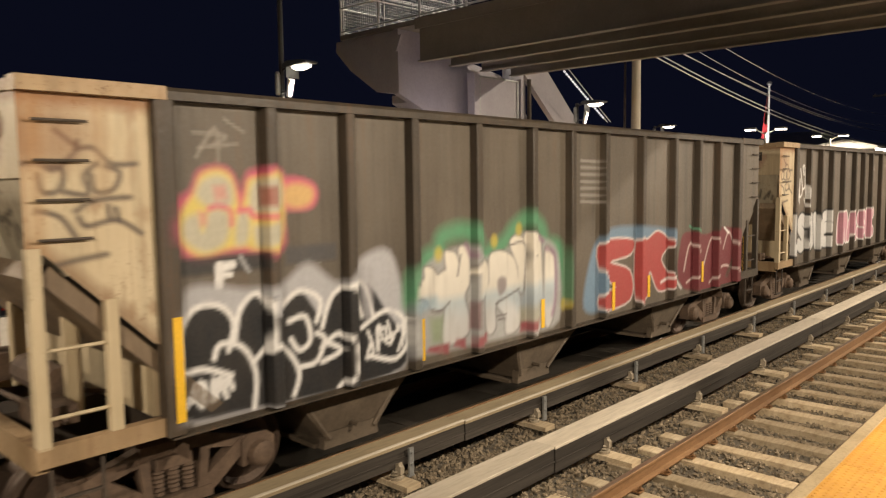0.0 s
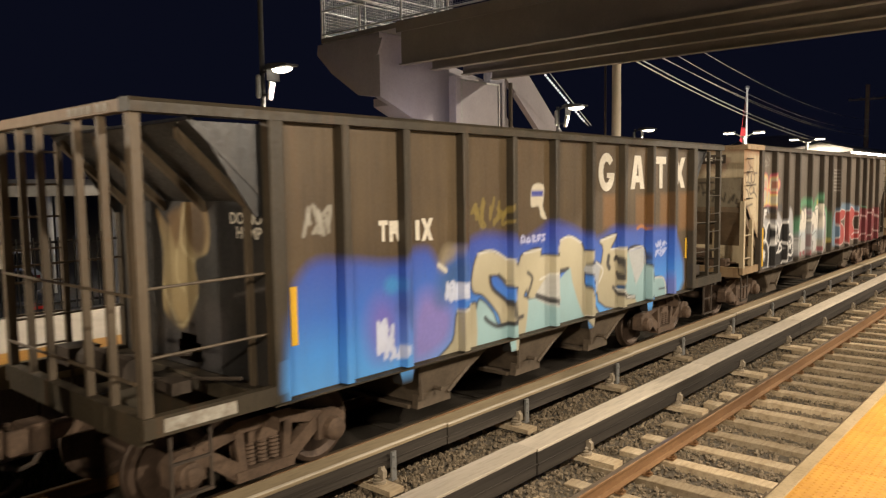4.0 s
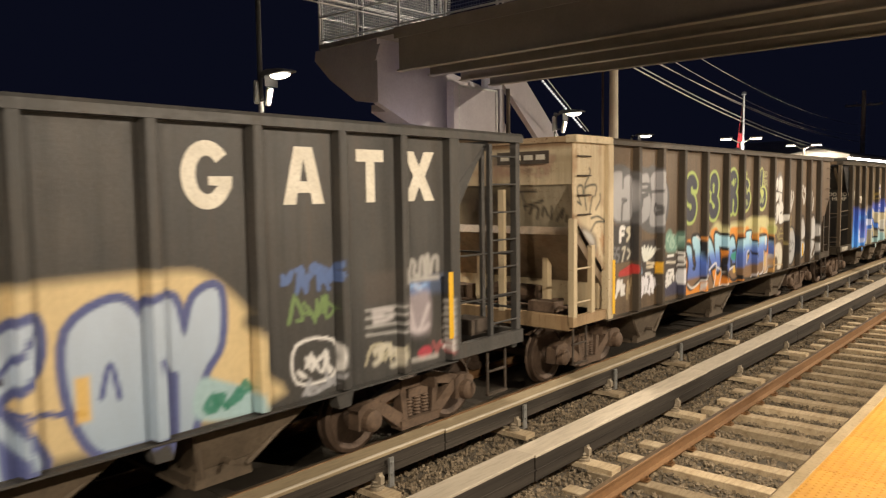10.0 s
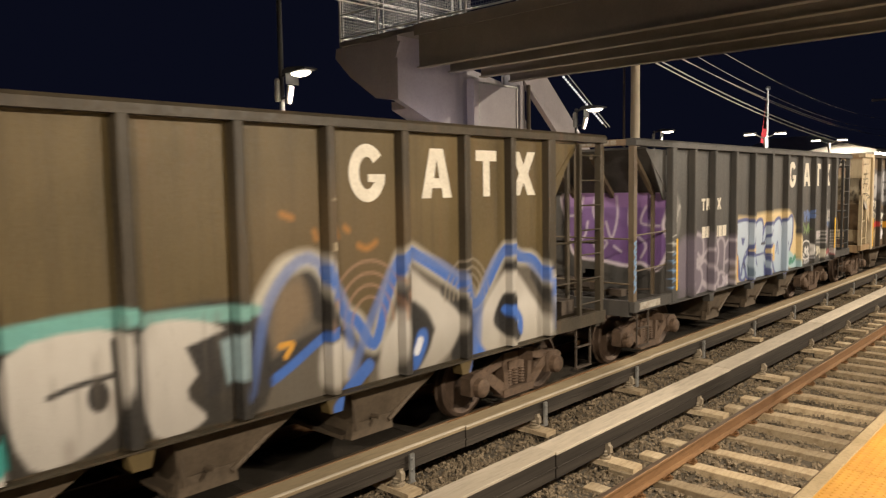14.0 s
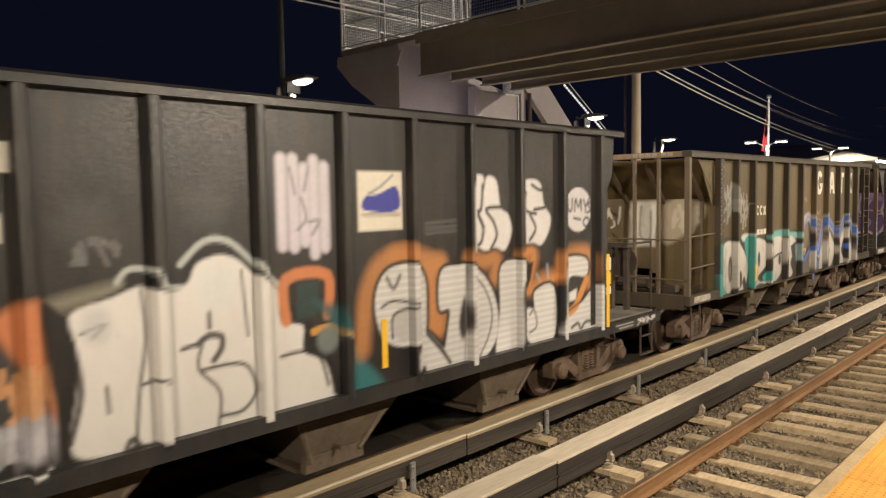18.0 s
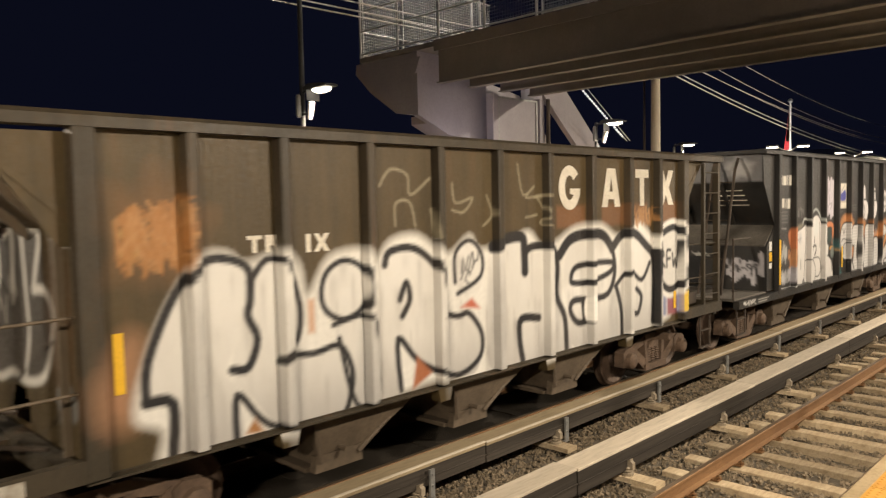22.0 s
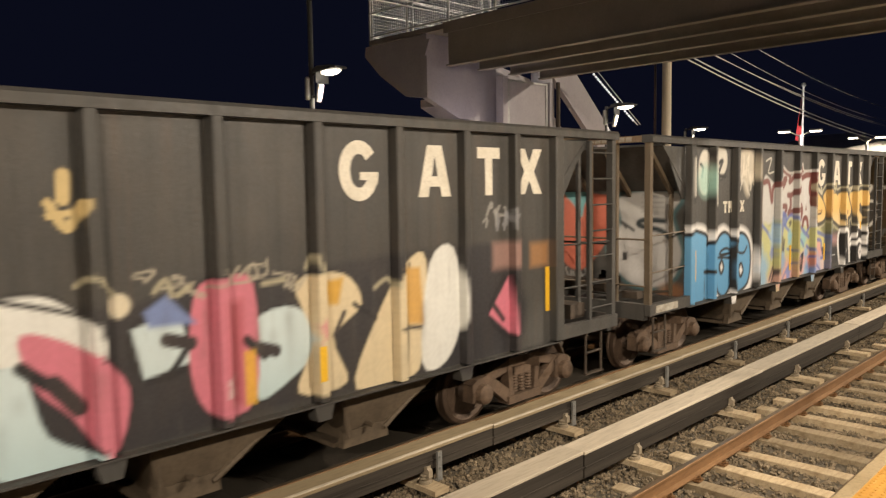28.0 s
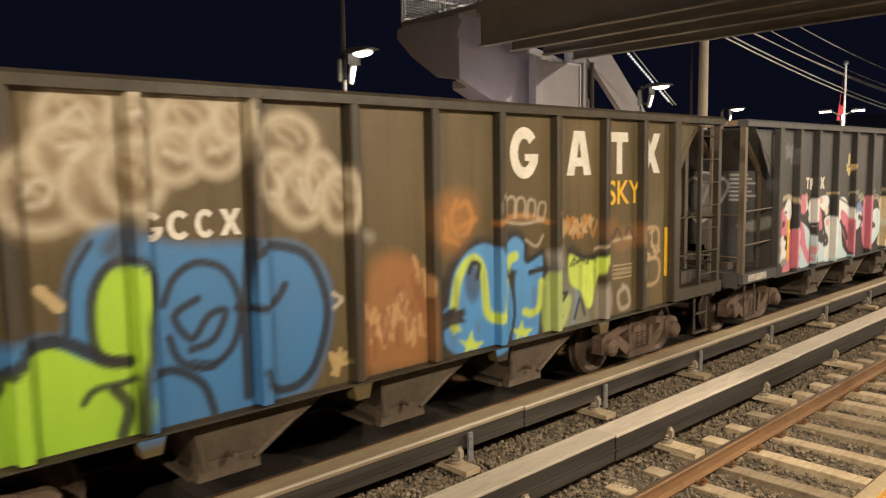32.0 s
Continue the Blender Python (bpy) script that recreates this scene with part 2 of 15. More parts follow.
def box(bm, x0, x1, y0, y1, z0, z1, m=None):
    vs = [bm.verts.new((x, y, z)) for x in (x0, x1) for y in (y0, y1) for z in (z0, z1)]
    for f in ((0, 1, 3, 2), (4, 6, 7, 5), (0, 4, 5, 1), (2, 3, 7, 6), (0, 2, 6, 4), (1, 5, 7, 3)):
        bm.faces.new([vs[k] for k in f])
    if m is not None:
        bmesh.ops.transform(bm, matrix=m, verts=vs)
    return bm


def boxed(x0, x1, y0, y1, z0, z1):
    return box(bmesh.new(), x0, x1, y0, y1, z0, z1)


def prism(bm, profile, axis, a, b):
    """A profile of (p, q) drawn out along an axis from a to b: along x it lies in (y, z), along y in (x, z), along z in (x, y)."""
    def put(p, q, s):
        return {"x": (s, p, q), "y": (p, s, q), "z": (p, q, s)}[axis]
    r0 = [bm.verts.new(put(p, q, a)) for p, q in profile]
    r1 = [bm.verts.new(put(p, q, b)) for p, q in profile]
    n = len(profile)
    fs = [bm.faces.new(r0), bm.faces.new(r1[::-1])]
    for k in range(n):
        fs.append(bm.faces.new((r0[k], r1[k], r1[(k + 1) % n], r0[(k + 1) % n])))
    bmesh.ops.recalc_face_normals(bm, faces=fs)
    return bm


def tube(bm, p, q, r, n=8, r2=None):
    """A round bar from p to q."""
    p, q = Vector(p), Vector(q)
    d = (q - p).normalized()
    s = d.orthogonal().normalized()
    u = d.cross(s)
    rings = []
    for c, rr in ((p, r), (q, r if r2 is None else r2)):
        rings.append([bm.verts.new(c + rr * (math.cos(2 * math.pi * k / n) * s + math.sin(2 * math.pi * k / n) * u)) for k in range(n)])
    for k in range(n):
        bm.faces.new((rings[0][k], rings[0][(k + 1) % n], rings[1][(k + 1) % n], rings[1][k]))
    bm.faces.new(rings[0][::-1])
    bm.faces.new(rings[1])
    return bm


def lathe(bm, profile, axis="x", n=28):
    """Turns a profile of (radius, place along the axis)."""
    rings = []
    for r, s in profile:
        ring = []
        for k in range(n):
            c, d = r * math.cos(2 * math.pi * k / n), r * math.sin(2 * math.pi * k / n)
            ring.append(bm.verts.new({"x": (s, c, d), "y": (c, s, d), "z": (c, d, s)}[axis]))
        rings.append(ring)
    for a, b in zip(rings, rings[1:]):
        for k in range(n):
            bm.faces.new((a[k], a[(k + 1) % n], b[(k + 1) % n], b[k]))
    bm.faces.new(rings[0][::-1])
    bm.faces.new(rings[-1])
    bmesh.ops.recalc_face_normals(bm, faces=list(bm.faces))
    return bm


# ---- plan: rail tops at z = 0, tracks run along y ----
C1, C2 = -3.11, -7.52          # centre lines of the two tracks
PLAT_Z = 1.22                  # platform height over the rails
Y0, Y1 = -16.0, 120.0          # reach of the tracks
EDGE_NEAR, EDGE_FAR = -1.48, -9.25
TIE_STEP = 0.655

# ground: one uneven sheet of ballast and earth that goes on to the horizon
def build_ground():
    xs = [-700, -200, -60, -30, -16] + [-13 + 0.25 * k for k in range(54)] + [1.5, 8, 30, 100, 700]
    ys = [-300, -60, -20] + [-14 + 0.5 * k for k in range(120)] + [50, 60, 80, 120, 200, 400, 1500]
    bm = bmesh.new()
    grid = []
    for y in ys:
        row = []
        for x in xs:
            z = -0.26
            if -13 < x < 1 and -15 < y < 60:
                between = min(1.0, max(0.0, 1 - abs(x + 5.35) / 0.55))
                z += 0.05 * between + 0.075 * min(1.0, max(0.0, (-6.35 - x) / 0.3)) * (1.0 if x > -9.0 else 0.0) + 0.05 * noise.noise((x * 0.9, y * 0.7, 0.3)) + 0.03 * noise.noise((x * 3.1, y * 3.3, 1.7))
            row.append(bm.verts.new((x, y, z)))
        grid.append(row)
    for a, b in zip(grid, grid[1:]):
        for k in range(len(xs) - 1):
            bm.faces.new((a[k], a[k + 1], b[k + 1], b[k]))
    ob = part("ground", bm, M_BALLAST, smooth=True)
    tagged(ob, "grey-brown crushed stone ballast bed under and between the tracks", "ground", kind="structure")


build_ground()


def build_stones():
    rng = np.random.default_rng(4)
    verts, faces = [], []
    cube = np.array([(-1, -1, -1), (1, -1, -1), (1, 1, -1), (-1, 1, -1), (-1, -1, 1), (1, -1, 1), (1, 1, 1), (-1, 1, 1)], float) * 0.5
    quads = ((0, 3, 2, 1), (4, 5, 6, 7), (0, 1, 5, 4), (1, 2, 6, 5), (2, 3, 7, 6), (3, 0, 4, 7))
    n = 46000
    for k in range(n):
        y = 1.0 + 27.0 * rng.random() ** 1.5
        x = rng.uniform(-6.9, -1.9)
        size = rng.uniform(0.020, 0.046)
        pts = cube * size * rng.uniform(0.65, 1.25, 3) * rng.uniform(0.6, 1.1, (8, 1))
        a, b = rng.uniform(0, 6.3, 2)
        ca, sa, cb, sb = math.cos(a), math.sin(a), math.cos(b), math.sin(b)
        pts = pts @ np.array([[ca, sa, 0], [-sa, ca, 0], [0, 0, 1]]) @ np.array([[1, 0, 0], [0, cb, sb], [0, -sb, cb]])
        between = min(1.0, max(0.0, 1 - abs(x + 5.35) / 0.55))
        gz = -0.245 + 0.05 * between + 0.05 * noise.noise((x * 0.9, y * 0.7, 0.3)) + 0.03 * noise.noise((x * 3.1, y * 3.3, 1.7))
        base = len(verts)
        verts.extend((pts + (x, y, gz)).tolist())
        faces.extend([tuple(base + i for i in q) for q in quads])
    me = bpy.data.meshes.new("ballast_stones")
    me.from_pydata(verts, [], faces)
    me.materials.append(M_STONE)
    tagged(new("ballast_stones", me), "loose crushed grey and tan ballast stones", "ballast", kind="stuff")


build_stones()


def rail_profile(cx):
    pts = [(-0.07, -0.17), (0.07, -0.17), (0.07, -0.158), (0.018, -0.14), (0.010, -0.05), (0.035, -0.035), (0.035, -0.006), (0.028, 0.0),
           (-0.028, 0.0), (-0.035, -0.006), (-0.035, -0.035), (-0.010, -0.05), (-0.018, -0.14), (-0.07, -0.158)]
    return [(cx + p, q) for p, q in pts]


def build_track(cx, label, long_side):
    track = thing("railway_track", label, "railway track", kind="structure")
    for side in (-0.7525, 0.7525):
        rail = part("rail", prism(bmesh.new(), rail_profile(cx + side), "y", Y0, Y1), M_RAIL, track, "rust-brown steel running rail")
        part("railhead", boxed(cx + side - 0.026, cx + side + 0.026, Y0, Y1, 0.0005, 0.0035), M_RAILTOP, rail, "worn railhead strip")
    tie = boxed(-1.30, 1.30, -0.10, 0.10, -0.20, 0.0)
    bmesh.ops.subdivide_edges(tie, edges=[e for e in tie.edges if abs(e.verts[0].co.x - e.verts[1].co.x) > 1], cuts=6)
    for v in tie.verts:
        v.co.y += 0.012 * noise.noise((v.co.x * 2, v.co.z * 9, 3.0))
        v.co.z += 0.006 * noise.noise((v.co.x * 2.3, v.co.y * 9, 5.0))
    me = bpy.data.meshes.new("tie")
    bmesh.ops.bevel(tie, geom=list(tie.edges), offset=0.008, segments=1, affect="EDGES")
    tie.to_mesh(me)
    tie.free()
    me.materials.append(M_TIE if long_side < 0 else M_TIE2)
    clip_bm = bmesh.new()
    box(clip_bm, -0.055, 0.055, -0.05, 0.05, 0.0, 0.016)
    tube(clip_bm, (0.0, -0.03, 0.02), (0.05, -0.03, 0.05), 0.011, 6)
    tube(clip_bm, (0.05, -0.03, 0.05), (0.05, 0.03, 0.03), 0.011, 6)
    tube(clip_bm, (0.02, 0.03, 0.012), (0.02, 0.03, 0.055), 0.014, 6)
    clip_me = bpy.data.meshes.new("rail_clip")
    clip_bm.to_mesh(clip_me)
    clip_bm.free()
    clip_me.materials.append(M_RAIL)
    rng = random.Random(7 + long_side)
    y, k = -6.0, 0
    while y < 62:
        t = placed("tie", me, track, at=pose(cx + rng.uniform(-0.04, 0.04), y, -0.178 + rng.uniform(-0.016, 0.006), 0, 0, rng.uniform(-1.3, 1.3)))
        if y < 30 and long_side < 0:
            placed("rail_clip", clip_me, track, at=pose(cx - 0.7525 + 0.11, y, -0.172))
            placed("rail_clip", clip_me, track, at=pose(cx - 0.7525 - 0.11, y, -0.172, 0, 0, 180))
        y += TIE_STEP * (1 if y < 30 else 1)
        k += 1
    return track


track_near = build_track(C1, "near track with rust-brown rails on weathered tan ties", -1)
track_far = build_track(C2, "far track with rails under the passing freight train", 1)


def build_third_rail(name, x0, x1, label, top_mat, bracket_front, y_first, step, side_low):
    """An electric third rail with its board cover: x0 is the face towards the camera's platform, x1 the back."""
    tr = thing(name, label, "third rail", kind="structure")
    xm = (x0 + x1) / 2
    part("power_rail", prism(bmesh.new(), [(xm - 0.05, -0.02), (xm + 0.05, -0.02), (xm + 0.02, 0.0), (xm + 0.02, 0.07), (xm + 0.04, 0.09), (xm - 0.04, 0.09), (xm - 0.02, 0.07), (xm - 0.02, 0.0)], "y", Y0, Y1),
         M_RAIL, tr, "rusty steel power rail")
    rng = random.Random(3)
    y = -8.0
    while y < 70:
        L = 4.9
        dz, dx = rng.uniform(-0.006, 0.006), rng.uniform(-0.008, 0.008)
        part("cover_board", boxed(min(x0, x1) + dx, max(x0, x1) + dx, y + 0.004, y + L - 0.004, 0.215 + dz, 0.25 + dz), top_mat, tr, bevel=0.006)
        if bracket_front:
            part("front_lip", boxed(x0 - 0.035 + dx, x0 + 0.004 + dx, y + 0.004, y + L - 0.004, 0.2505 + dz, 0.268 + dz), M_BOARD, tr, "pale worn front lip", bevel=0.004)
        part("side_board", boxed(x0 - 0.045 + dx, x0 - 0.004 + dx, y + 0.003, y + L - 0.003, side_low, 0.213 + dz), M_BOARDSIDE, tr, "dark side board", bevel=0.005)
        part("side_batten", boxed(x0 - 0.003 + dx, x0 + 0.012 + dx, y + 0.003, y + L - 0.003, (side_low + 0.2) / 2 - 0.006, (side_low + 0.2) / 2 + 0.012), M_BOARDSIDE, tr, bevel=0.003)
        y += L
    foot = boxed(-0.30, 0.30, -0.11, 0.11, -0.19, -0.13)
    foot_me = bpy.data.meshes.new("support_tie")
    foot.to_mesh(foot_me); foot.free(); foot_me.materials.append(M_TIE)
    ins = lathe(bmesh.new(), [(0.075, -0.13), (0.08, -0.10), (0.055, -0.09), (0.075, -0.07), (0.05, -0.055), (0.065, -0.035), (0.05, -0.02)], "z", 14)
    ins_me = bpy.data.meshes.new("insulator")
    ins.to_mesh(ins_me); ins.free(); ins_me.materials.append(M_INSUL)
    br = bmesh.new()
    box(br, -0.014, 0.014, -0.035, 0.035, -0.12, 0.205)
    box(br, -0.045, 0.014, -0.045, 0.045, -0.13, -0.115)
    tube(br, (0.014, 0, 0.15), (0.03, 0, 0.15), 0.016, 6)
    tube(br, (0.014, 0, 0.02), (0.03, 0, 0.02), 0.016, 6)
    br_me = bpy.data.meshes.new("bracket")
    br.to_mesh(br_me); br.free(); br_me.materials.append(M_GALV)
    cap = bmesh.new()
    prism(cap, [(-0.05, -0.05), (0.05, -0.05), (0.05, 0.03), (0.02, 0.05), (0.02, 0.075), (-0.05, 0.05)], "y", -0.03, 0.03)
    cap_me = bpy.data.meshes.new("insulator_cap")
    cap.to_mesh(cap_me); cap.free(); cap_me.materials.append(M_INSUL)
    y = y_first
    while y < 60:
        placed("support_tie", foot_me, tr, at=pose(x0 + (0.12 if not bracket_front else -0.05), y, 0))
        placed("insulator", ins_me, tr, at=pose(x0 - 0.02, y, 0))
        placed("insulator_cap", cap_me, tr, at=pose(x0 + 0.02, y, 0))
        if bracket_front:
            placed("bracket", br_me, tr, "galvanised steel bracket", pose(x0 + 0.045, y + 0.16, 0))
        y += step
    return tr


build_third_rail("third_rail", -4.55, -4.86, "third rail of the near track under a pale wooden cover board", M_BOARD, False, 7.78 - 2.62 * 4, 2.62, -0.06)
build_third_rail("third_rail", -5.88, -6.19, "third rail of the far track under a tan board on steel brackets", M_BOARD2, True, 5.55 - 2.62 * 3, 2.62, 0.0)


# ---- platforms ----
def build_platform(name, edge, sign, back, label, slab_from, slab_to):
    """sign is +1 where the platform lies on the +x side of its edge."""
    pl = thing(name, label, "platform", kind="structure")
    e = lambda d: edge + sign * d
    def span(a, b):
        return min(e(a), e(b)), max(e(a), e(b))
    x0, x1 = span(0.10, back)
    part("deck", boxed(x0, x1, slab_from, slab_to, 0.98, PLAT_Z - 0.012), M_CONC, pl, "pale concrete deck")
    y = slab_from
    strip = 0.10 if sign > 0 else 0.05
    x0, x1 = span(0.0, strip)
    while y < slab_to:
        part("edge_stone", boxed(x0, x1, y + 0.004, min(slab_to, y + 3.05) - 0.004, 0.93, PLAT_Z - 0.002), M_EDGE, pl, bevel=0.01)
        y += 3.05
    x0, x1 = span(0.5, 0.75) if sign > 0 else span(1.1, 1.35)
    part("support_wall", boxed(x0, x1, slab_from, slab_to, -0.4, 0.98), M_CONC, pl, "shadowed concrete support wall")
    return pl, strip


plat_near, strip_near = build_platform("platform_near", EDGE_NEAR, 1, 9.0, "concrete platform with a yellow tactile edge", -20, 62)
plat_far, strip_far = build_platform("platform_far", EDGE_FAR, -1, 3.6, "concrete platform across the tracks with a yellow edge", -14, 62)


def dome_sheet(nx, ny, w, l):
    """One tactile tile: a slab with rows of small truncated domes."""
    bm = boxed(0, w, 0, l, 0, 0.012)
    for i in range(nx):
        for j in range(ny):
            cx, cy = (i + 0.5) * w / nx, (j + 0.5) * l / ny
            lo = [bm.verts.new((cx + 0.0125 * math.cos(a), cy + 0.0125 * math.sin(a), 0.0121)) for a in (0, 1.047, 2.094, 3.142, 4.189, 5.236)]
            hi = [bm.verts.new((cx + 0.007 * math.cos(a), cy + 0.007 * math.sin(a), 0.0165)) for a in (0, 1.047, 2.094, 3.142, 4.189, 5.236)]
            bm.faces.new(hi)
            for k in range(6):
                bm.faces.new((lo[k], lo[(k + 1) % 6], hi[(k + 1) % 6], hi[k]))
    me = bpy.data.meshes.new("tactile_tile")
    bm.to_mesh(me)
    bm.free()
    me.materials.append(M_YELLOW)
    return me


tile_fine = dome_sheet(12, 18, 0.61, 0.91)
y = -18.36
while y < 40:
    placed("tactile_tile", tile_fine, plat_near, "yellow tactile tile with raised domes", pose(EDGE_NEAR + strip_near + 0.002, y + 0.003, PLAT_Z - 0.012))
    y += 0.918
tile_plain = bpy.data.meshes.new("tactile_tile")
tp = boxed(0, 0.61, 0, 0.91, 0, 0.016)
tp.to_mesh(tile_plain); tp.free(); tile_plain.materials.append(M_YELLOW)
y = -6.0
while y < 40:
    placed("tactile_tile", tile_plain, plat_far, "yellow tactile tile", pose(EDGE_FAR - strip_far - 0.612, y, PLAT_Z - 0.012))
    y += 0.918


# ---- footbridge ----
BR_Y = (12.8, 13.9, 15.1, 16.35)
BR_Z0, BR_Z1 = 6.06, 6.92


def build_bridge():
    br = thing("footbridge", "brown-painted steel footbridge over the tracks with mesh-screened sides", "footbridge", kind="structure")
    for k, y in enumerate(BR_Y):
        w = 0.19
        prof = [(y, BR_Z0), (y + w, BR_Z0), (y + w, BR_Z0 + 0.03), (y + w / 2 + 0.008, BR_Z0 + 0.035), (y + w / 2 + 0.008, BR_Z1 - 0.035), (y + w, BR_Z1 - 0.03), (y + w, BR_Z1),
                (y, BR_Z1), (y, BR_Z1 - 0.03), (y + w / 2 - 0.008, BR_Z1 - 0.035), (y + w / 2 - 0.008, BR_Z0 + 0.035), (y, BR_Z0 + 0.03)]
        part("girder", prism(bmesh.new(), prof, "x", -12.62, 9.0), M_BRIDGE, br, "brown plate girder")
    part("deck", boxed(-15.4, 9.0, 12.74, 16.6, BR_Z1 + 0.004, BR_Z1 + 0.12), M_BRIDGE, br, "bridge deck slab")
    part("fascia", boxed(-12.6, 9.0, 12.70, 12.735, BR_Z1 - 0.12, BR_Z1 + 0.14), M_BRIDGE, br, "deck edge channel")
    x = -11.5
    while x < 8:
        part("cross_brace", boxed(x, x + 0.12, 12.9, 16.4, BR_Z0 + 0.25, BR_Z0 + 0.5), M_BRIDGE, br)
        x += 3.2
    return br


build_bridge()


def mesh_panel(name, parent, p0, along, length, z0, z1, step=0.075, wire=0.004):
    """A woven wire screen between two heights, of thin crossing strips."""
    bm = bmesh.new()
    d = Vector(along)
    p0 = Vector(p0)
    n = int(length / step)
    s = Vector((0, 0, 1)).cross(d) * wire
    for k in range(n + 1):
        a = p0 + d * (k * step)
        q = [a + d * -wire + Vector((0, 0, z0)), a + d * wire + Vector((0, 0, z0)), a + d * wire + Vector((0, 0, z1)), a + d * -wire + Vector((0, 0, z1))]
        bm.faces.new([bm.verts.new(v) for v in q])
    m = int((z1 - z0) / step)
    for k in range(m + 1):
        z = z0 + k * step
        q = [p0 + s + Vector((0, 0, z - wire)), p0 + s + d * length + Vector((0, 0, z - wire)), p0 + s + d * length + Vector((0, 0, z + wire)), p0 + s + Vector((0, 0, z + wire))]
        bm.faces.new([bm.verts.new(v) for v in q])
    return part(name, bm, M_GALV, parent, "woven galvanised wire screen")


def build_screens():
    z = BR_Z1 + 0.12
    for (x0, y0, along, length, label) in ((-15.4, 12.78, (1, 0, 0), 24.0, "galvanised pipe railing with wire screen along the footbridge"),
                                           (-15.4, 12.86, (0, 1, 0), 5.2, "galvanised pipe railing with wire screen round the stair landing"),
                                           (-12.2, 16.5, (1, 0, 0), 20.0, "galvanised pipe railing with wire screen across the footbridge")):
        th = thing("screen_railing", label, "railing")
        d = Vector(along)
        p = Vector((x0, y0, 0))
        for h, r in ((0.10, 0.022), (0.70, 0.024), (1.22, 0.028), (2.3, 0.026)):
            part("rail", tube(bmesh.new(), p + Vector((0, 0, z + h)), p + d * length + Vector((0, 0, z + h)), r, 8), M_PIPE, th, smooth=False)
        k = 0.0
        while k <= length:
            part("post", tube(bmesh.new(), p + d * k + Vector((0, 0, z - 0.05)), p + d * k + Vector((0, 0, z + 2.35)), 0.03, 8), M_PIPE, th)
            k += 1.45
        mesh_panel("wire_screen", th, (x0, y0, 0), along, length, z + 0.08, z + 2.3)


build_screens()

# lamp over the stair landing
bl = thing("bridge_lamp", "small lamp on a bracket over the stair landing", "lamp", pose(-14.2, 16.2, BR_Z1 + 0.12))
part("post", tube(bmesh.new(), (0, 0, 0), (0, 0, 3.3), 0.04, 8), M_PIPE, bl)
part("head", boxed(-0.15, 0.15, -0.45, 0.05, 3.3, 3.4), M_PIPE, bl, "flat lamp housing", bevel=0.01)
part("lens", boxed(-0.12, 0.12, -0.42, -0.05, 3.27, 3.298), M_GLOW, bl, "glowing lens")
lamp_light("bridge_light", pose(-14.2, 15.9, BR_Z1 + 3.35), 420, 0.1, (1.0, 0.93, 0.85), 150)


def build_stair_tower():
    """Stair landing on a tapered bracket, and the enclosed stair from it down to the far platform."""
    st = thing("stair_tower", "grey-painted stair landing and enclosed stair from the footbridge to the platform", "stairs", kind="structure")
    bracket = [(-15.62, 6.91), (-15.66, 6.66), (-15.07, 6.11), (-14.08, 5.48), (-13.25, 5.38), (-13.25, 6.91)]
    part("landing_bracket", prism(bmesh.new(), bracket, "y", 12.80, 15.3), M_TOWER, st, "tapered landing bracket")
    side = [(12.74, 5.37), (13.29, 5.15), (13.85, 4.92), (15.32, 4.86), (15.32, 6.91), (12.74, 6.91)]
    part("side_wall", prism(bmesh.new(), side, "x", -13.40, -13.22), M_TOWER, st, "smooth grey stair side wall")
    part("soffit", prism(bmesh.new(), [(13.2, 5.20), (13.85, 4.93), (15.30, 4.87), (15.30, 5.1), (13.2, 5.4)], "x", -13.95, -13.41), M_TOWER, st, "sloping stair underside")
    part("stiffener", prism(bmesh.new(), [(-13.45, 6.75), (-13.05, 6.75), (-13.22, 6.38), (-13.30, 6.38)], "y", 12.68, 12.73), M_TOWER, st, "small triangular stiffener")
    for y in (14.98, 17.0):
        part("post", boxed(-12.95, -12.7, y, y + 0.22, PLAT_Z, BR_Z0 - 0.01), M_TOWER, st, bevel=0.012)
    part("wall_panel", boxed(-12.90, -12.78, 15.26, 16.94, PLAT_Z, 5.95), M_TOWER, st, "beige stair enclosure panel")
    for (y0, y1, z0, z1) in ((15.24, 15.30, PLAT_Z, 5.98), (16.90, 16.96, PLAT_Z, 5.98), (15.24, 16.96, 5.94, 5.99)):
        part("panel_trim", boxed(-12.775, -12.75, y0, y1, z0, z1), M_GALV, st)
    string = [(18.9, 7.9), (19.5, 7.9), (26.4, 2.0), (26.4, 1.25), (25.9, 1.25), (18.9, 7.1)]
    part("stringer", prism(bmesh.new(), string, "x", -14.62, -14.42), M_TOWER, st, "pale sloping stair stringer")
    part("rear_wall", prism(bmesh.new(), [(17.4, 1.22), (25.5, 1.22), (19.2, 6.6), (17.4, 6.9)], "x", -15.3, -15.15), M_TOWER, st, "grey stair wall")
    part("column", lathe(bmesh.new(), [(0.32, PLAT_Z), (0.32, 6.9)], "z", 20), M_TOWER, st, "round tower column", pose(-13.9, 18.2, 0), smooth=True)
    part("drain_pipe", tube(bmesh.new(), (-12.6, 17.25, PLAT_Z), (-12.6, 17.25, 6.05), 0.06, 10), M_STEEL_DARK, st, "dark drain pipe")


build_stair_tower()

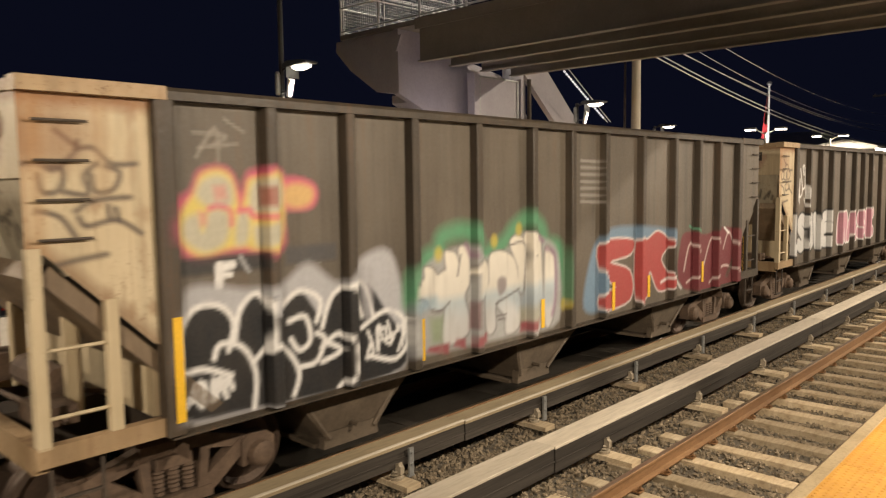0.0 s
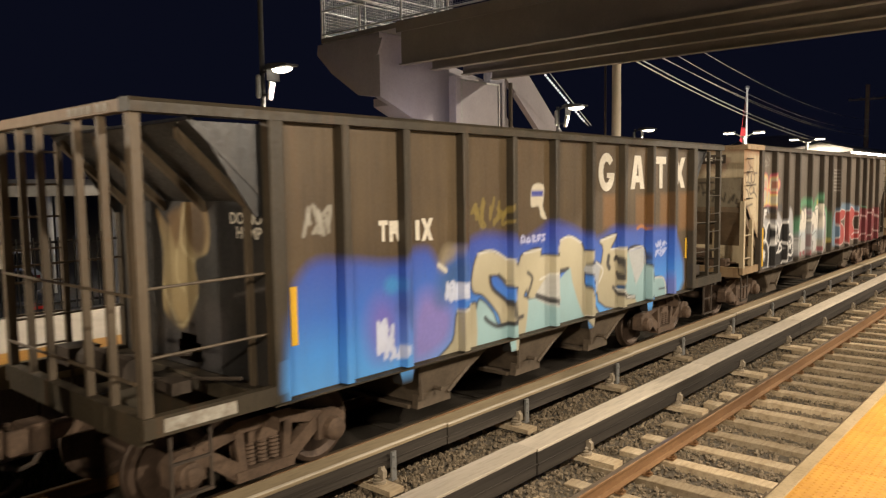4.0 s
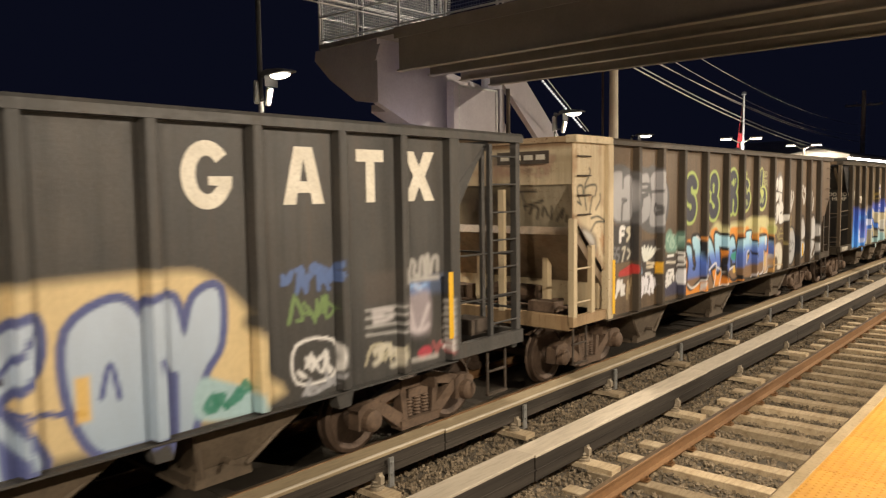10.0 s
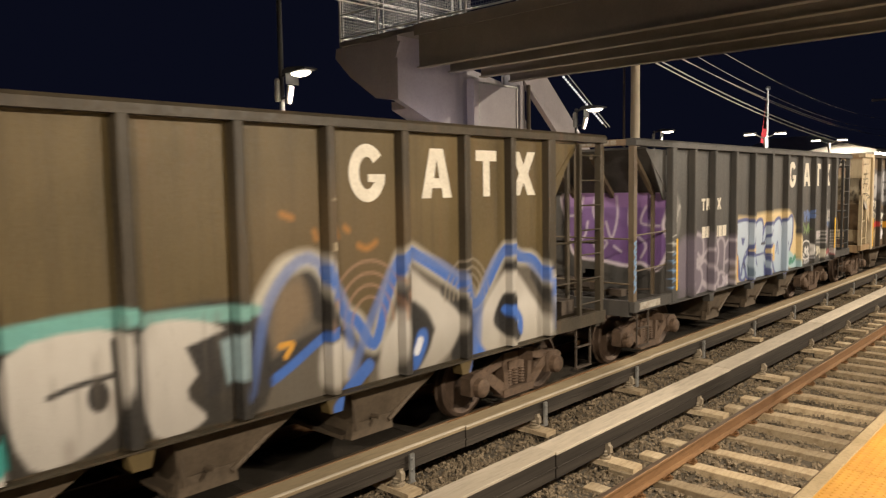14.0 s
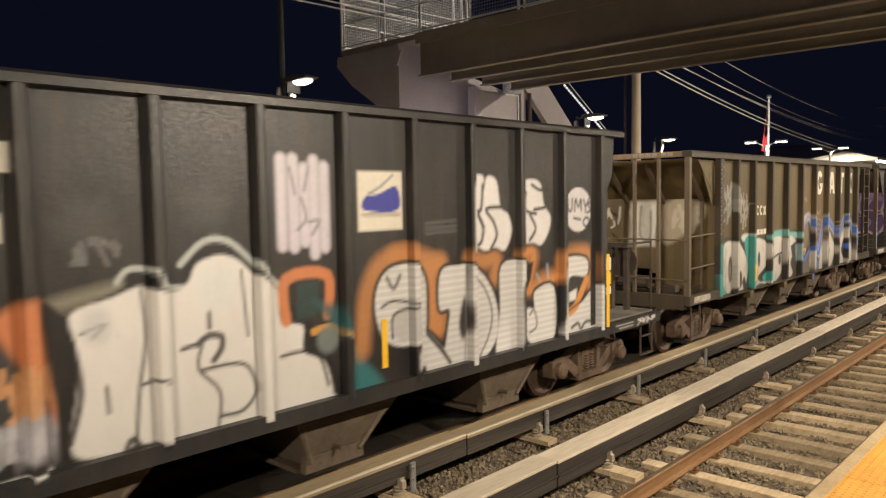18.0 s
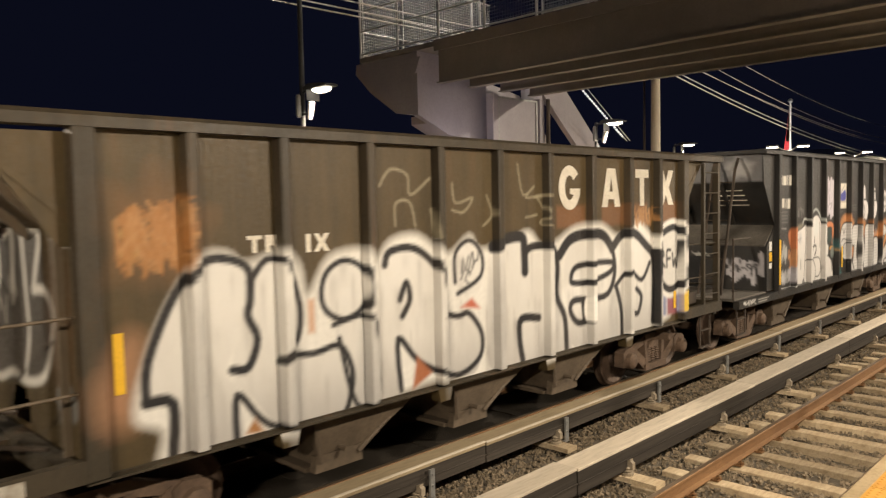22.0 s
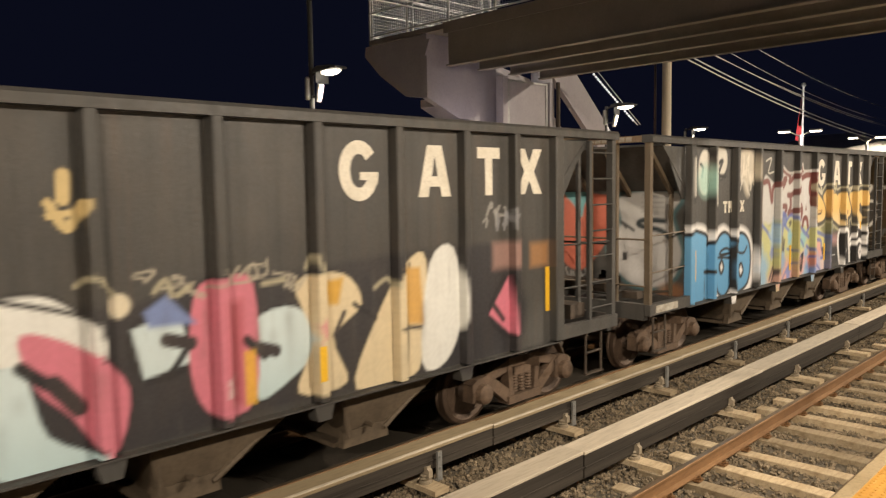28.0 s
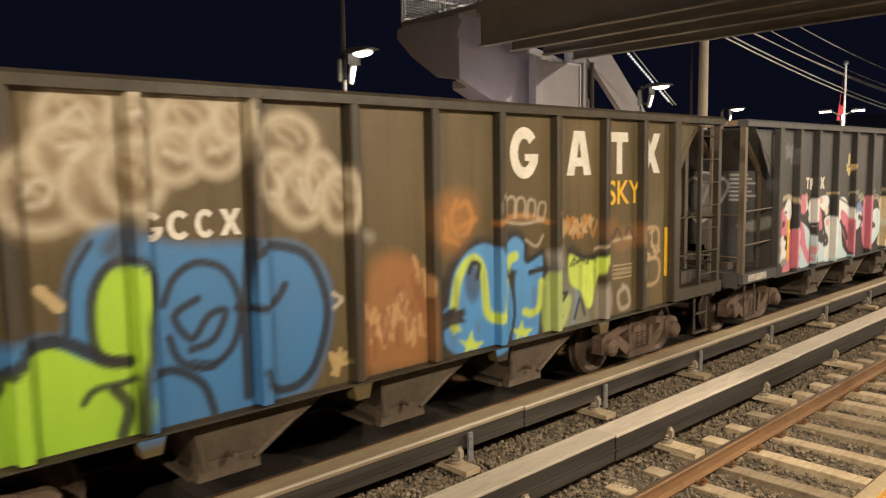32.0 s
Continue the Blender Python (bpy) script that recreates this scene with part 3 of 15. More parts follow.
# cool bulkhead light on the stair column, under the landing
sl = thing("stair_light", "small cool bulkhead light on a post below the stair landing", "lamp", pose(-11.6, 13.4, PLAT_Z))
part("post", lathe(bmesh.new(), [(0.05, 0.0), (0.04, 2.5)], "z", 10), M_POLE, sl)
part("housing", lathe(bmesh.new(), [(0.06, 2.44), (0.12, 2.5), (0.12, 2.56)], "z", 14), M_POLE, sl, "round lamp housing")
part("lens", lathe(bmesh.new(), [(0.11, 2.561), (0.09, 2.62), (0.04, 2.66)], "z", 14), M_BULB, sl, "cool glowing dome")
lamp_light("stair_glow", look((-11.6, 13.4, PLAT_Z + 2.72), (-13.2, 14.6, 6.0)), 58, 0.08, (0.90, 0.82, 1.0), 110, 0.9)


# ---- lamps ----
def build_lamp(x, y, side, label, tall=False):
    """side is the way in which the head reaches: +1 towards +x."""
    lp = thing("platform_lamp", label, "lamp", pose(x, y, PLAT_Z), group="platform lamps")
    foot = 0.02 if x > -13 else -1.5
    top = 8.6 if tall else 4.42
    part("pole", lathe(bmesh.new(), [(0.085, foot), (0.085, 0.3), (0.06, 0.34), (0.05, top)], "z", 14), M_POLE, lp, "slim grey lamp pole", smooth=False)
    part("base_plate", boxed(-0.14, 0.14, -0.14, 0.14, foot - 0.02, foot), M_POLE, lp, bevel=0.004)
    part("arm", tube(bmesh.new(), (0, 0, 4.34), (side * 0.34, 0, 4.42), 0.028, 8), M_POLE, lp)
    head = prism(bmesh.new(), [(side * 0.24, 4.37), (side * 0.34, 4.355), (side * 1.02, 4.375), (side * 1.02, 4.41), (side * 0.86, 4.45), (side * 0.4, 4.48), (side * 0.24, 4.44)], "y", -0.16, 0.16)
    hd = part("head", head, M_POLE, lp, "flat lamp housing", bevel=0.012)
    bowl = lathe(bmesh.new(), [(0.02, -0.085), (0.09, -0.07), (0.145, -0.035), (0.16, 0.0)], "z", 18)
    bmesh.ops.scale(bowl, vec=(1.75, 0.95, 1.0), verts=bowl.verts)
    part("lens", bowl, M_GLOW, hd, "glowing lamp lens", pose(side * 0.68, 0, 4.352), smooth=True)
    # Added plate: stops the lamp's light from reaching its own pole.
    part("pole_light_block", boxed(side * 0.37 - 0.006, side * 0.37 + 0.006, -0.16, 0.16, 4.14, 4.36), M_POLE, hd, "small added plate that keeps lamp light off the pole")
    part("loudspeaker", lathe(bmesh.new(), [(0.04, -0.02), (0.055, 0.0), (0.06, 0.06), (0.055, 0.42), (0.03, 0.46)], "z", 12), M_GALV, lp, "grey cylinder on the pole", pose(side * 0.02, -0.12, 3.84))
    part("horn", lathe(bmesh.new(), [(0.05, 0.0), (0.06, 0.03), (0.075, 0.36), (0.05, 0.37)], "z", 12), M_GALV, lp, "tilted grey cylinder on a short bracket", pose(side * 0.30, -0.05, 3.76, 0, side * 14, 0))
    part("bracket", boxed(min(0, side * 0.3), max(0, side * 0.3), -0.07, -0.04, 3.86, 3.9), M_POLE, lp)
    return lp


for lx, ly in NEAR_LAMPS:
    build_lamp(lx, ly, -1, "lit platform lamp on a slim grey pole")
for lx, ly in FAR_LAMPS:
    build_lamp(lx, ly, 1, "lit platform lamp on a tall grey mast" if ly == 9.25 else "lit platform lamp on a slim grey pole", ly == 9.25)

# ---- spray paint on steel: colours worked out at the vertices of a fine grid ----
def flowing(pts):
    """A hand's curve through the points."""
    if len(pts) < 3:
        return pts
    closed = pts[0] == pts[-1]
    q = [pts[-2]] + list(pts) + [pts[1]] if closed else [pts[0]] + list(pts) + [pts[-1]]
    out = []
    for a, b, c, d in zip(q, q[1:], q[2:], q[3:]):
        for k in range(4):
            t = k / 4
            out.append(tuple(0.5 * (2 * b[i] + (c[i] - a[i]) * t + (2 * a[i] - 5 * b[i] + 4 * c[i] - d[i]) * t * t + (3 * b[i] - a[i] - 3 * c[i] + d[i]) * t ** 3) for i in (0, 1)))
    return out + [pts[-1]]


class Paint:
    """Paint over points (u along the car from its rear, v height over the rail)."""

    def __init__(self, u, v):
        self.u, self.v = np.asarray(u, float), np.asarray(v, float)
        self.rgb = np.zeros((len(self.u), 3))
        self.a = np.zeros(len(self.u))
        self.grain = np.sin(self.u * 41.0 + 3 * np.sin(self.v * 17)) * np.sin(self.v * 37.0 + 2 * np.sin(self.u * 23))

    def lay(self, sel, cover, col):
        """Lays a colour, one or one per point, with the given cover over the chosen points."""
        cover = np.clip(cover, 0, 1)
        col = np.asarray(col, float)
        a0 = self.a[sel]
        a1 = cover + a0 * (1 - cover)
        w = np.where(a1 > 1e-6, cover / np.maximum(a1, 1e-6), 0)[:, None]
        self.rgb[sel] = self.rgb[sel] * (1 - w) + col * w
        self.a[sel] = a1

    def near(self, pts, reach):
        p = np.asarray(pts, float)
        return np.where((self.u > p[:, 0].min() - reach) & (self.u < p[:, 0].max() + reach) & (self.v > p[:, 1].min() - reach) & (self.v < p[:, 1].max() + reach))[0]

    def away(self, sel, pts):
        """Distance of the chosen points from a line through pts."""
        u, v = self.u[sel], self.v[sel]
        d = np.full(len(sel), 99.0)
        for (x0, y0), (x1, y1) in zip(pts, pts[1:]):
            dx, dy = x1 - x0, y1 - y0
            k = np.clip(((u - x0) * dx + (v - y0) * dy) / max(dx * dx + dy * dy, 1e-9), 0, 1)
            d = np.minimum(d, np.hypot(u - x0 - k * dx, v - y0 - k * dy))
        return d

    def line(self, pts, width, col, soft=0.02, a=1.0):
        pts = flowing(pts)
        sel = self.near(pts, width + soft + 0.02)
        if len(sel):
            d = self.away(sel, pts)
            self.lay(sel, a * (1 - np.clip((d - width / 2 + soft / 2) / soft, 0, 1)), self.shade(sel, col))

    def area(self, pts, col, soft=0.03, a=1.0):
        if len(pts) > 4:
            pts = flowing(list(pts) + [pts[0]])[:-1]
        sel = self.near(pts, soft + 0.02)
        if not len(sel):
            return
        u, v = self.u[sel], self.v[sel]
        inside = np.zeros(len(sel), bool)
        ring = list(pts) + [pts[0]]
        for (x0, y0), (x1, y1) in zip(ring, ring[1:]):
            cross = (y0 > v) != (y1 > v)
            inside ^= cross & (u < (x1 - x0) * (v - y0) / ((y1 - y0) if y1 != y0 else 1e-9) + x0)
        d = self.away(sel, ring) * np.where(inside, -1, 1)
        self.lay(sel, a * (1 - np.clip((d + soft / 2) / soft, 0, 1)), self.shade(sel, col))

    def blob(self, cu, cv, ru, rv, col, soft=0.3, a=1.0, wob=0.0):
        sel = np.where((abs(self.u - cu) < ru * (1.4 + wob)) & (abs(self.v - cv) < rv * (1.4 + wob)))[0]
        if not len(sel):
            return
        x, y = (self.u[sel] - cu) / ru, (self.v[sel] - cv) / rv
        r = np.hypot(x, y)
        if wob:
            an = np.arctan2(y, x)
            r = r * (1 + wob * np.sin(an * 5 + cu * 9) + wob * 0.6 * np.sin(an * 9 + cv * 7))
        self.lay(sel, a * (1 - np.clip((r - 1 + soft / 2) / soft, 0, 1)), self.shade(sel, col))

    def shade(self, sel, col):
        """A colour, or a list of (height, colour) blended by height."""
        if isinstance(col, list):
            hs = [h for h, _ in col]
            return np.stack([np.interp(self.v[sel], hs, [c[k] for _, c in col]) for k in range(3)], 1)
        return np.asarray(col, float) * (1 + 0.05 * self.grain[sel])[:, None]

    def scrub(self, u0, u1, v0, v1, col, n, seed, width=0.03, a=0.9, size=0.25):
        """A scribbled tag: loose loops and slashes that fill a box."""
        rng = random.Random(seed)
        for k in range(n):
            cx = u0 + (u1 - u0) * (k + 0.5) / n
            s = min(size, (v1 - v0))
            pts = []
            y = rng.uniform(v0 + s / 2, v1 - s / 2) if v1 - v0 > s else (v0 + v1) / 2
            for j in range(5):
                pts.append((cx + rng.uniform(-0.5, 0.5) * (u1 - u0) / n * 1.5, y + rng.uniform(-0.5, 0.5) * s))
            self.line(pts, width, col, 0.02, a)

    def wear(self, u0, u1, v0, v1, col, n, seed, a=0.5):
        """Vertical run-off streaks over what is painted already."""
        rng = random.Random(seed)
        for _ in range(n):
            cu, top, long, w = rng.uniform(u0, u1), rng.uniform(v0, v1), rng.uniform(0.15, 0.9), rng.uniform(0.012, 0.06)
            sel = np.where((abs(self.u - cu) < 2 * w) & (self.v < top) & (self.v > top - long) & (self.a > 0.6))[0]
            if len(sel):
                fade = np.clip((self.v[sel] - top + long) / long, 0, 1) * np.clip((top - self.v[sel]) / 0.12, 0, 1)
                self.lay(sel, a * rng.uniform(0.3, 1) * fade * np.exp(-((self.u[sel] - cu) / w) ** 2), col)

    def piece(self, letters, u0, u1, v0, v1, fill, edge, thick=0.16, rim=0.05, halo=None, halo_w=0.08, squash=1.0, soft=0.025, tilt=0.0, gap=0.9):
        """Bubble lettering: every shape is a fat soft line with a rim, and one glow round all."""
        n = len(letters)
        w = (u1 - u0) / n
        paths = []
        for k, ch in enumerate(letters):
            for path in SHAPES[ch]:
                paths.append((k, [(u0 + w * (k + 0.5 + gap * (x - 0.5)) + tilt * (y - 0.5), v0 + thick / 2 + y * (v1 - v0 - thick)) for x, y in path]))
        if halo is not None:
            for _, p in paths:
                self.line(p, thick + 2 * rim + 2 * halo_w, halo, soft * 2.5)
        for k in range(n):
            for j, p in paths:
                if j == k:
                    self.line(p, thick + 2 * rim, edge, soft)
            for j, p in paths:
                if j == k:
                    self.line(p, thick, fill, soft)


# loose hand-drawn shapes in a unit box, for the bubble pieces
SHAPES = {
    "a": [[(0.05, 0), (0.2, 0.6), (0.45, 1), (0.75, 0.65), (0.95, 0)], [(0.2, 0.38), (0.8, 0.38)]],
    "e": [[(0.9, 1), (0.15, 0.9), (0.1, 0.1), (0.9, 0)], [(0.12, 0.52), (0.75, 0.55)]],
    "k": [[(0.12, 0), (0.12, 1)], [(0.88, 1), (0.2, 0.48), (0.9, 0)]],
    "m": [[(0.05, 0), (0.15, 1), (0.5, 0.45), (0.85, 1), (0.95, 0)]],
    "o": [[(0.5, 1), (0.15, 0.8), (0.1, 0.25), (0.5, 0), (0.88, 0.25), (0.85, 0.78), (0.5, 1)]],
    "s": [[(0.88, 0.88), (0.45, 1), (0.12, 0.78), (0.5, 0.52), (0.88, 0.25), (0.5, 0), (0.1, 0.12)]],
    "w": [[(0.02, 1), (0.25, 0), (0.5, 0.7), (0.75, 0), (0.98, 1)]],
    "l": [[(0.15, 1), (0.12, 0.05), (0.9, 0)]],
}


def no_paint(me):
    at = me.color_attributes.new("paint", "FLOAT_COLOR", "POINT")
    at.data.foreach_set("color", np.zeros(4 * len(me.vertices), np.float32))


def painted_sheet(name, us, vs, place, draw, material, parent, label="", hole=None):
    """A sheet over the grid us x vs, put into space by place(u, v), with its spray paint."""
    uu, vv = np.meshgrid(us, vs)
    uu, vv = uu.ravel(), vv.ravel()
    co = place(uu, vv)
    n, m = len(us), len(vs)
    i = np.arange((n - 1) * (m - 1))
    a = (i // (n - 1)) * n + i % (n - 1)
    faces = np.stack([a, a + 1, a + n + 1, a + n], 1)
    if hole is not None:
        faces = faces[~hole(uu[a], vv[a])]
    me = bpy.data.meshes.new(name)
    me.from_pydata(co.tolist(), [], faces.tolist())
    if draw is not None:
        p = Paint(uu, vv)
        draw(p)
        at = me.color_attributes.new("paint", "FLOAT_COLOR", "POINT")
        at.data.foreach_set("color", np.concatenate([p.rgb, p.a[:, None]], 1).astype(np.float32).ravel())
    else:
        no_paint(me)
    me.materials.append(material)
    return placed(name, me, parent, label)


def steps(a, b, d):
    return np.linspace(a, b, max(2, int(round((b - a) / d)) + 1))


# ---- freight cars ----
MESHES = {}


def shared(key, make):
    """Meshes that all cars of a kind share."""
    if key not in MESHES:
        bm = make()
        me = bpy.data.meshes.new(key if isinstance(key, str) else key[-1])
        bm.normal_update()
        bm.to_mesh(me)
        bm.free()
        me.materials.append(None)
        no_paint(me)
        MESHES[key] = me
    return MESHES[key]


def fit_part(name, key, make, mat, parent, label="", at=None):
    ob = placed(name, shared(key, make), parent, label, at)
    ob.material_slots[0].link = "OBJECT"
    ob.material_slots[0].material = mat
    return ob


def wheelset():
    bm = bmesh.new()
    for s in (-1, 1):
        prof = [(0.09, 0.60), (0.12, 0.66), (0.34, 0.685), (0.40, 0.675), (0.475, 0.680), (0.475, 0.705), (0.455, 0.72), (0.450, 0.80), (0.40, 0.815), (0.34, 0.765), (0.14, 0.775), (0.11, 0.84), (0.09, 0.84)]
        lathe(bm, [(r, s * x) for r, x in prof], "x", 32)
    tube(bm, (-1.0, 0, 0), (1.0, 0, 0), 0.085, 14)
    for s in (-1, 1):
        for k in range(3):
            a = 2 * math.pi * k / 3
            tube(bm, (s * 1.06, 0.045 * math.cos(a), 0.045 * math.sin(a)), (s * 1.085, 0.045 * math.cos(a), 0.045 * math.sin(a)), 0.014, 6)
    lathe(bm, [(0.085, -1.06), (0.09, -1.0), (0.06, -0.9)], "x", 14)
    lathe(bm, [(0.06, 0.9), (0.09, 1.0), (0.085, 1.06)], "x", 14)
    return bm


def side_frame():
    """Cast side frame, drawn in (y, z) and 0.16 thick, with its openings left between the members."""
    bm = bmesh.new()
    for s in (-1, 1):
        prism(bm, [(s * 1.08, 0.60), (s * 1.08, 0.36), (s * 0.70, 0.36), (s * 0.70, 0.62), (s * 0.80, 0.68), (s * 1.0, 0.66)], "x", -0.09, 0.09)
        prism(bm, [(s * 0.70, 0.66), (s * 0.70, 0.48), (s * 0.34, 0.20), (s * 0.22, 0.20), (s * 0.22, 0.33)], "x", -0.07, 0.07)
        prism(bm, [(s * 0.78, 0.68), (s * 0.78, 0.56), (s * 0.30, 0.66), (s * 0.30, 0.82)], "x", -0.06, 0.06)
        prism(bm, [(s * 0.22, 0.30), (s * 0.30, 0.24), (s * 0.36, 0.72), (s * 0.26, 0.74)], "x", -0.075, 0.075)
    box(bm, -0.34, 0.34, -0.0, 0.0001, 0.70, 0.84)
    box(bm, -0.085, 0.085, -0.34, 0.34, 0.70, 0.83)
    box(bm, -0.10, 0.10, -0.36, 0.36, 0.19, 0.30)
    return bm


def coil_spring():
    prof = []
    for k in range(6):
        prof += [(0.050, 0.315 + 0.042 * k), (0.070, 0.328 + 0.042 * k), (0.050, 0.345 + 0.042 * k)]
    return lathe(bmesh.new(), prof, "z", 10)


def bearing_cap():
    return lathe(bmesh.new(), [(0.13, -0.06), (0.14, 0.0), (0.13, 0.10), (0.09, 0.13), (0.05, 0.14)], "x", 16)


def bolster():
    bm = boxed(-1.05, 1.05, -0.18, 0.18, 0.56, 0.74)
    tube(bm, (0, 0, 0.74), (0, 0, 0.98), 0.2, 14)
    box(bm, -0.95, 0.95, -0.75, -0.66, 0.40, 0.50)
    box(bm, -0.95, 0.95, 0.66, 0.75, 0.40, 0.50)
    for s in (-1, 1):
        box(bm, s * 0.72 - 0.08, s * 0.72 + 0.08, -0.50, -0.42, 0.28, 0.62)
        box(bm, s * 0.72 - 0.08, s * 0.72 + 0.08, 0.42, 0.50, 0.28, 0.62)
    return bm


WHEELS = []


def truck(car, y):
    tr = placed("truck", shared("bolster", bolster), car, "rusty cast-steel four-wheel truck", pose(0, y, 0))
    tr.material_slots[0].link = "OBJECT"
    tr.material_slots[0].material = M_TRUCK
    for s in (-1, 1):
        fit_part("side_frame", "side_frame", side_frame, M_TRUCK, tr, "", pose(s * 1.0, 0, 0, 0, 0, 0 if s > 0 else 180))
        for a in (-0.15, 0.0, 0.15):
            fit_part("coil_spring", "coil_spring", coil_spring, M_TRUCK, tr, "coil spring", pose(s * 1.0, a, 0))
        for a in (-0.9, 0.9):
            fit_part("bearing_cap", "bearing_cap", bearing_cap, M_TRUCK, tr, "", pose(s * 1.07, a, 0.46, 0, 0, 0 if s > 0 else 180))
    for a in (-0.9, 0.9):
        w = fit_part("wheelset", "wheelset", wheelset, M_WHEEL, tr, "steel wheels on an axle", pose(0, a, 0.457))
        WHEELS.append((w, a))
    return tr


def coupler():
    bm = bmesh.new()
    box(bm, -0.09, 0.09, -0.5, 0.42, 0.80, 0.96)
    box(bm, -0.17, 0.13, 0.40, 0.66, 0.74, 1.02)
    box(bm, -0.20, -0.11, 0.60, 0.80, 0.76, 1.0)
    bmesh.ops.bevel(bm, geom=list(bm.edges), offset=0.02, segments=1, affect="EDGES")
    return bm


def air_hose():
    bm = bmesh.new()
    pts = [(0.32, 0.05, 0.86), (0.34, 0.25, 0.70), (0.30, 0.42, 0.50), (0.26, 0.58, 0.48), (0.22, 0.72, 0.55)]
    for p, q in zip(pts, pts[1:]):
        tube(bm, p, q, 0.026, 7)
    return bm


def ends_of_car(car, L, mats):
    for s in (-1, 1):
        at = pose(0, s * (L / 2 - 0.05), 0, 0, 0, 0 if s > 0 else 180)
        fit_part("coupler", "coupler", coupler, M_TRUCK, car, "rusty knuckle coupler", at)
        fit_part("air_hose", "air_hose", air_hose, M_STEEL_DARK, car, "black brake hose", at)
        for q in (-1, 1):
            def step_make():
                bm = bmesh.new()
                box(bm, -0.012, 0.012, -0.21, -0.185, -0.62, 0.0)
                box(bm, -0.012, 0.012, 0.185, 0.21, -0.62, 0.0)
                box(bm, -0.03, 0.03, -0.21, 0.21, -0.645, -0.62)
                box(bm, -0.02, 0.02, -0.185, 0.185, -0.33, -0.31)
                return bm
            fit_part("sill_step", "sill_step", step_make, M_STEEL_DARK, car, "steel stirrup step", pose(q * 1.50, s * (L / 2 - 0.32), 1.08))


def gravity_hopper(car, u, half, z_tip, width, L, mat, tip_half=0.22, lean=0.0):
    """An outlet hopper under the floor; lean moves its gate towards the rear."""
    def make():
        bm = bmesh.new()
        prism(bm, [(-half, 1.12), (half, 1.12), (tip_half - lean, z_tip), (-tip_half - lean, z_tip)], "x", -width, width)
        for v in bm.verts:
            if v.co.z < 1.0:
                v.co.x *= 0.86
        return bm
    hop = fit_part("hopper_outlet", ("hop", half, z_tip, width, lean, "hopper_outlet"), make, mat, car, "grimy sloping outlet hopper", pose(0, u - L / 2, 0))

    def framing():
        bm = bmesh.new()
        for s in (-1, 1):
            prism(bm, [(-tip_half - 0.07 - lean, z_tip - 0.06), (tip_half + 0.07 - lean, z_tip - 0.06), (tip_half + 0.05 - lean, z_tip + 0.12), (-tip_half - 0.05 - lean, z_tip + 0.12)], "x", s * width * 0.86 - 0.05, s * width * 0.86 + 0.05)
            tube(bm, (s * (width * 0.9 + 0.03), half * 0.9, 1.08), (s * (width * 0.86 + 0.05), tip_half - lean, z_tip + 0.05), 0.035, 6)
            tube(bm, (s * (width * 0.9 + 0.03), -half * 0.9, 1.08), (s * (width * 0.86 + 0.05), -tip_half - lean, z_tip + 0.05), 0.035, 6)
        box(bm, -width * 0.8, width * 0.8, -tip_half - 0.1 - lean, tip_half + 0.1 - lean, z_tip - 0.07, z_tip - 0.02)
        tube(bm, (-width, -lean, z_tip + 0.16), (width, -lean, z_tip + 0.16), 0.03, 8)
        return bm
    fit_part("gate_frame", ("gate", half, z_tip, width, lean, "gate_frame"), framing, mat, hop, "outlet gate frame")
    return hop


CARS = []
STAKE_PAINT = {}


def new_car(rear, L, label):
    car = thing("hopper_car", label, "freight car", pose(C2, rear + L / 2, 0), group="hopper cars of the train")
    CARS.append((car, rear + L / 2))
    return car


def rib_at(car, u, L, w, x_in, x_out, z0, z1, draw, mat, both=True):
    """One pressed side stake: a strip over the profile of a shallow channel, painted like the sheet behind it."""
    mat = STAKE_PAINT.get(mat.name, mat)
    prof = [(-w / 2, x_in), (-w / 2 + 0.012, x_out - 0.012), (-w / 2 + 0.03, x_out), (w / 2 - 0.03, x_out), (w / 2 - 0.012, x_out - 0.012), (w / 2, x_in)]
    vs = steps(z0, z1, 0.03)
    ss = np.array([p for p, _ in prof])
    xs = np.array([x for _, x in prof])

    def place(a, v):
        k = np.rint(a).astype(int)
        return np.stack([xs[k], u - L / 2 + ss[k], v], 1)

    uu, vv = np.meshgrid(np.arange(6.0), vs)
    uu, vv = uu.ravel(), vv.ravel()
    n, m = 6, len(vs)
    i = np.arange((n - 1) * (m - 1))
    a = (i // (n - 1)) * n + i % (n - 1)
    me = bpy.data.meshes.new("stake")
    me.from_pydata(place(uu, vv).tolist(), [], np.stack([a, a + 1, a + n + 1, a + n], 1).tolist())
    if draw is not None:
        p = Paint(u + ss[np.rint(uu).astype(int)], vv)
        draw(p)
        at = me.color_attributes.new("paint", "FLOAT_COLOR", "POINT")
        at.data.foreach_set("color", np.concatenate([p.rgb, p.a[:, None]], 1).astype(np.float32).ravel())
    else:
        no_paint(me)
    me.materials.append(mat)
    placed("stake", me, car)
    if both:
        def plain():
            return boxed(-x_out, -x_in, -w / 2, w / 2, z0, z1)
        fit_part("stake", ("stake", w, z0, z1, "stake"), plain, mat, car, "", pose(0, u - L / 2, 0))


def stripe(car, u, z0, z1, L, posts=(), w=0.085):
    x = 1.624 if any(abs(u - q) < 0.12 for q in posts) else 1.506
    fit_part("reflective_stripe", ("stripe", round(z1 - z0, 2), w, "reflective_stripe"), lambda: boxed(0, 0.004, -w / 2, w / 2, 0, z1 - z0), M_YSTRIPE, car, "yellow reflective stripe", pose(x, u - L / 2, z0))


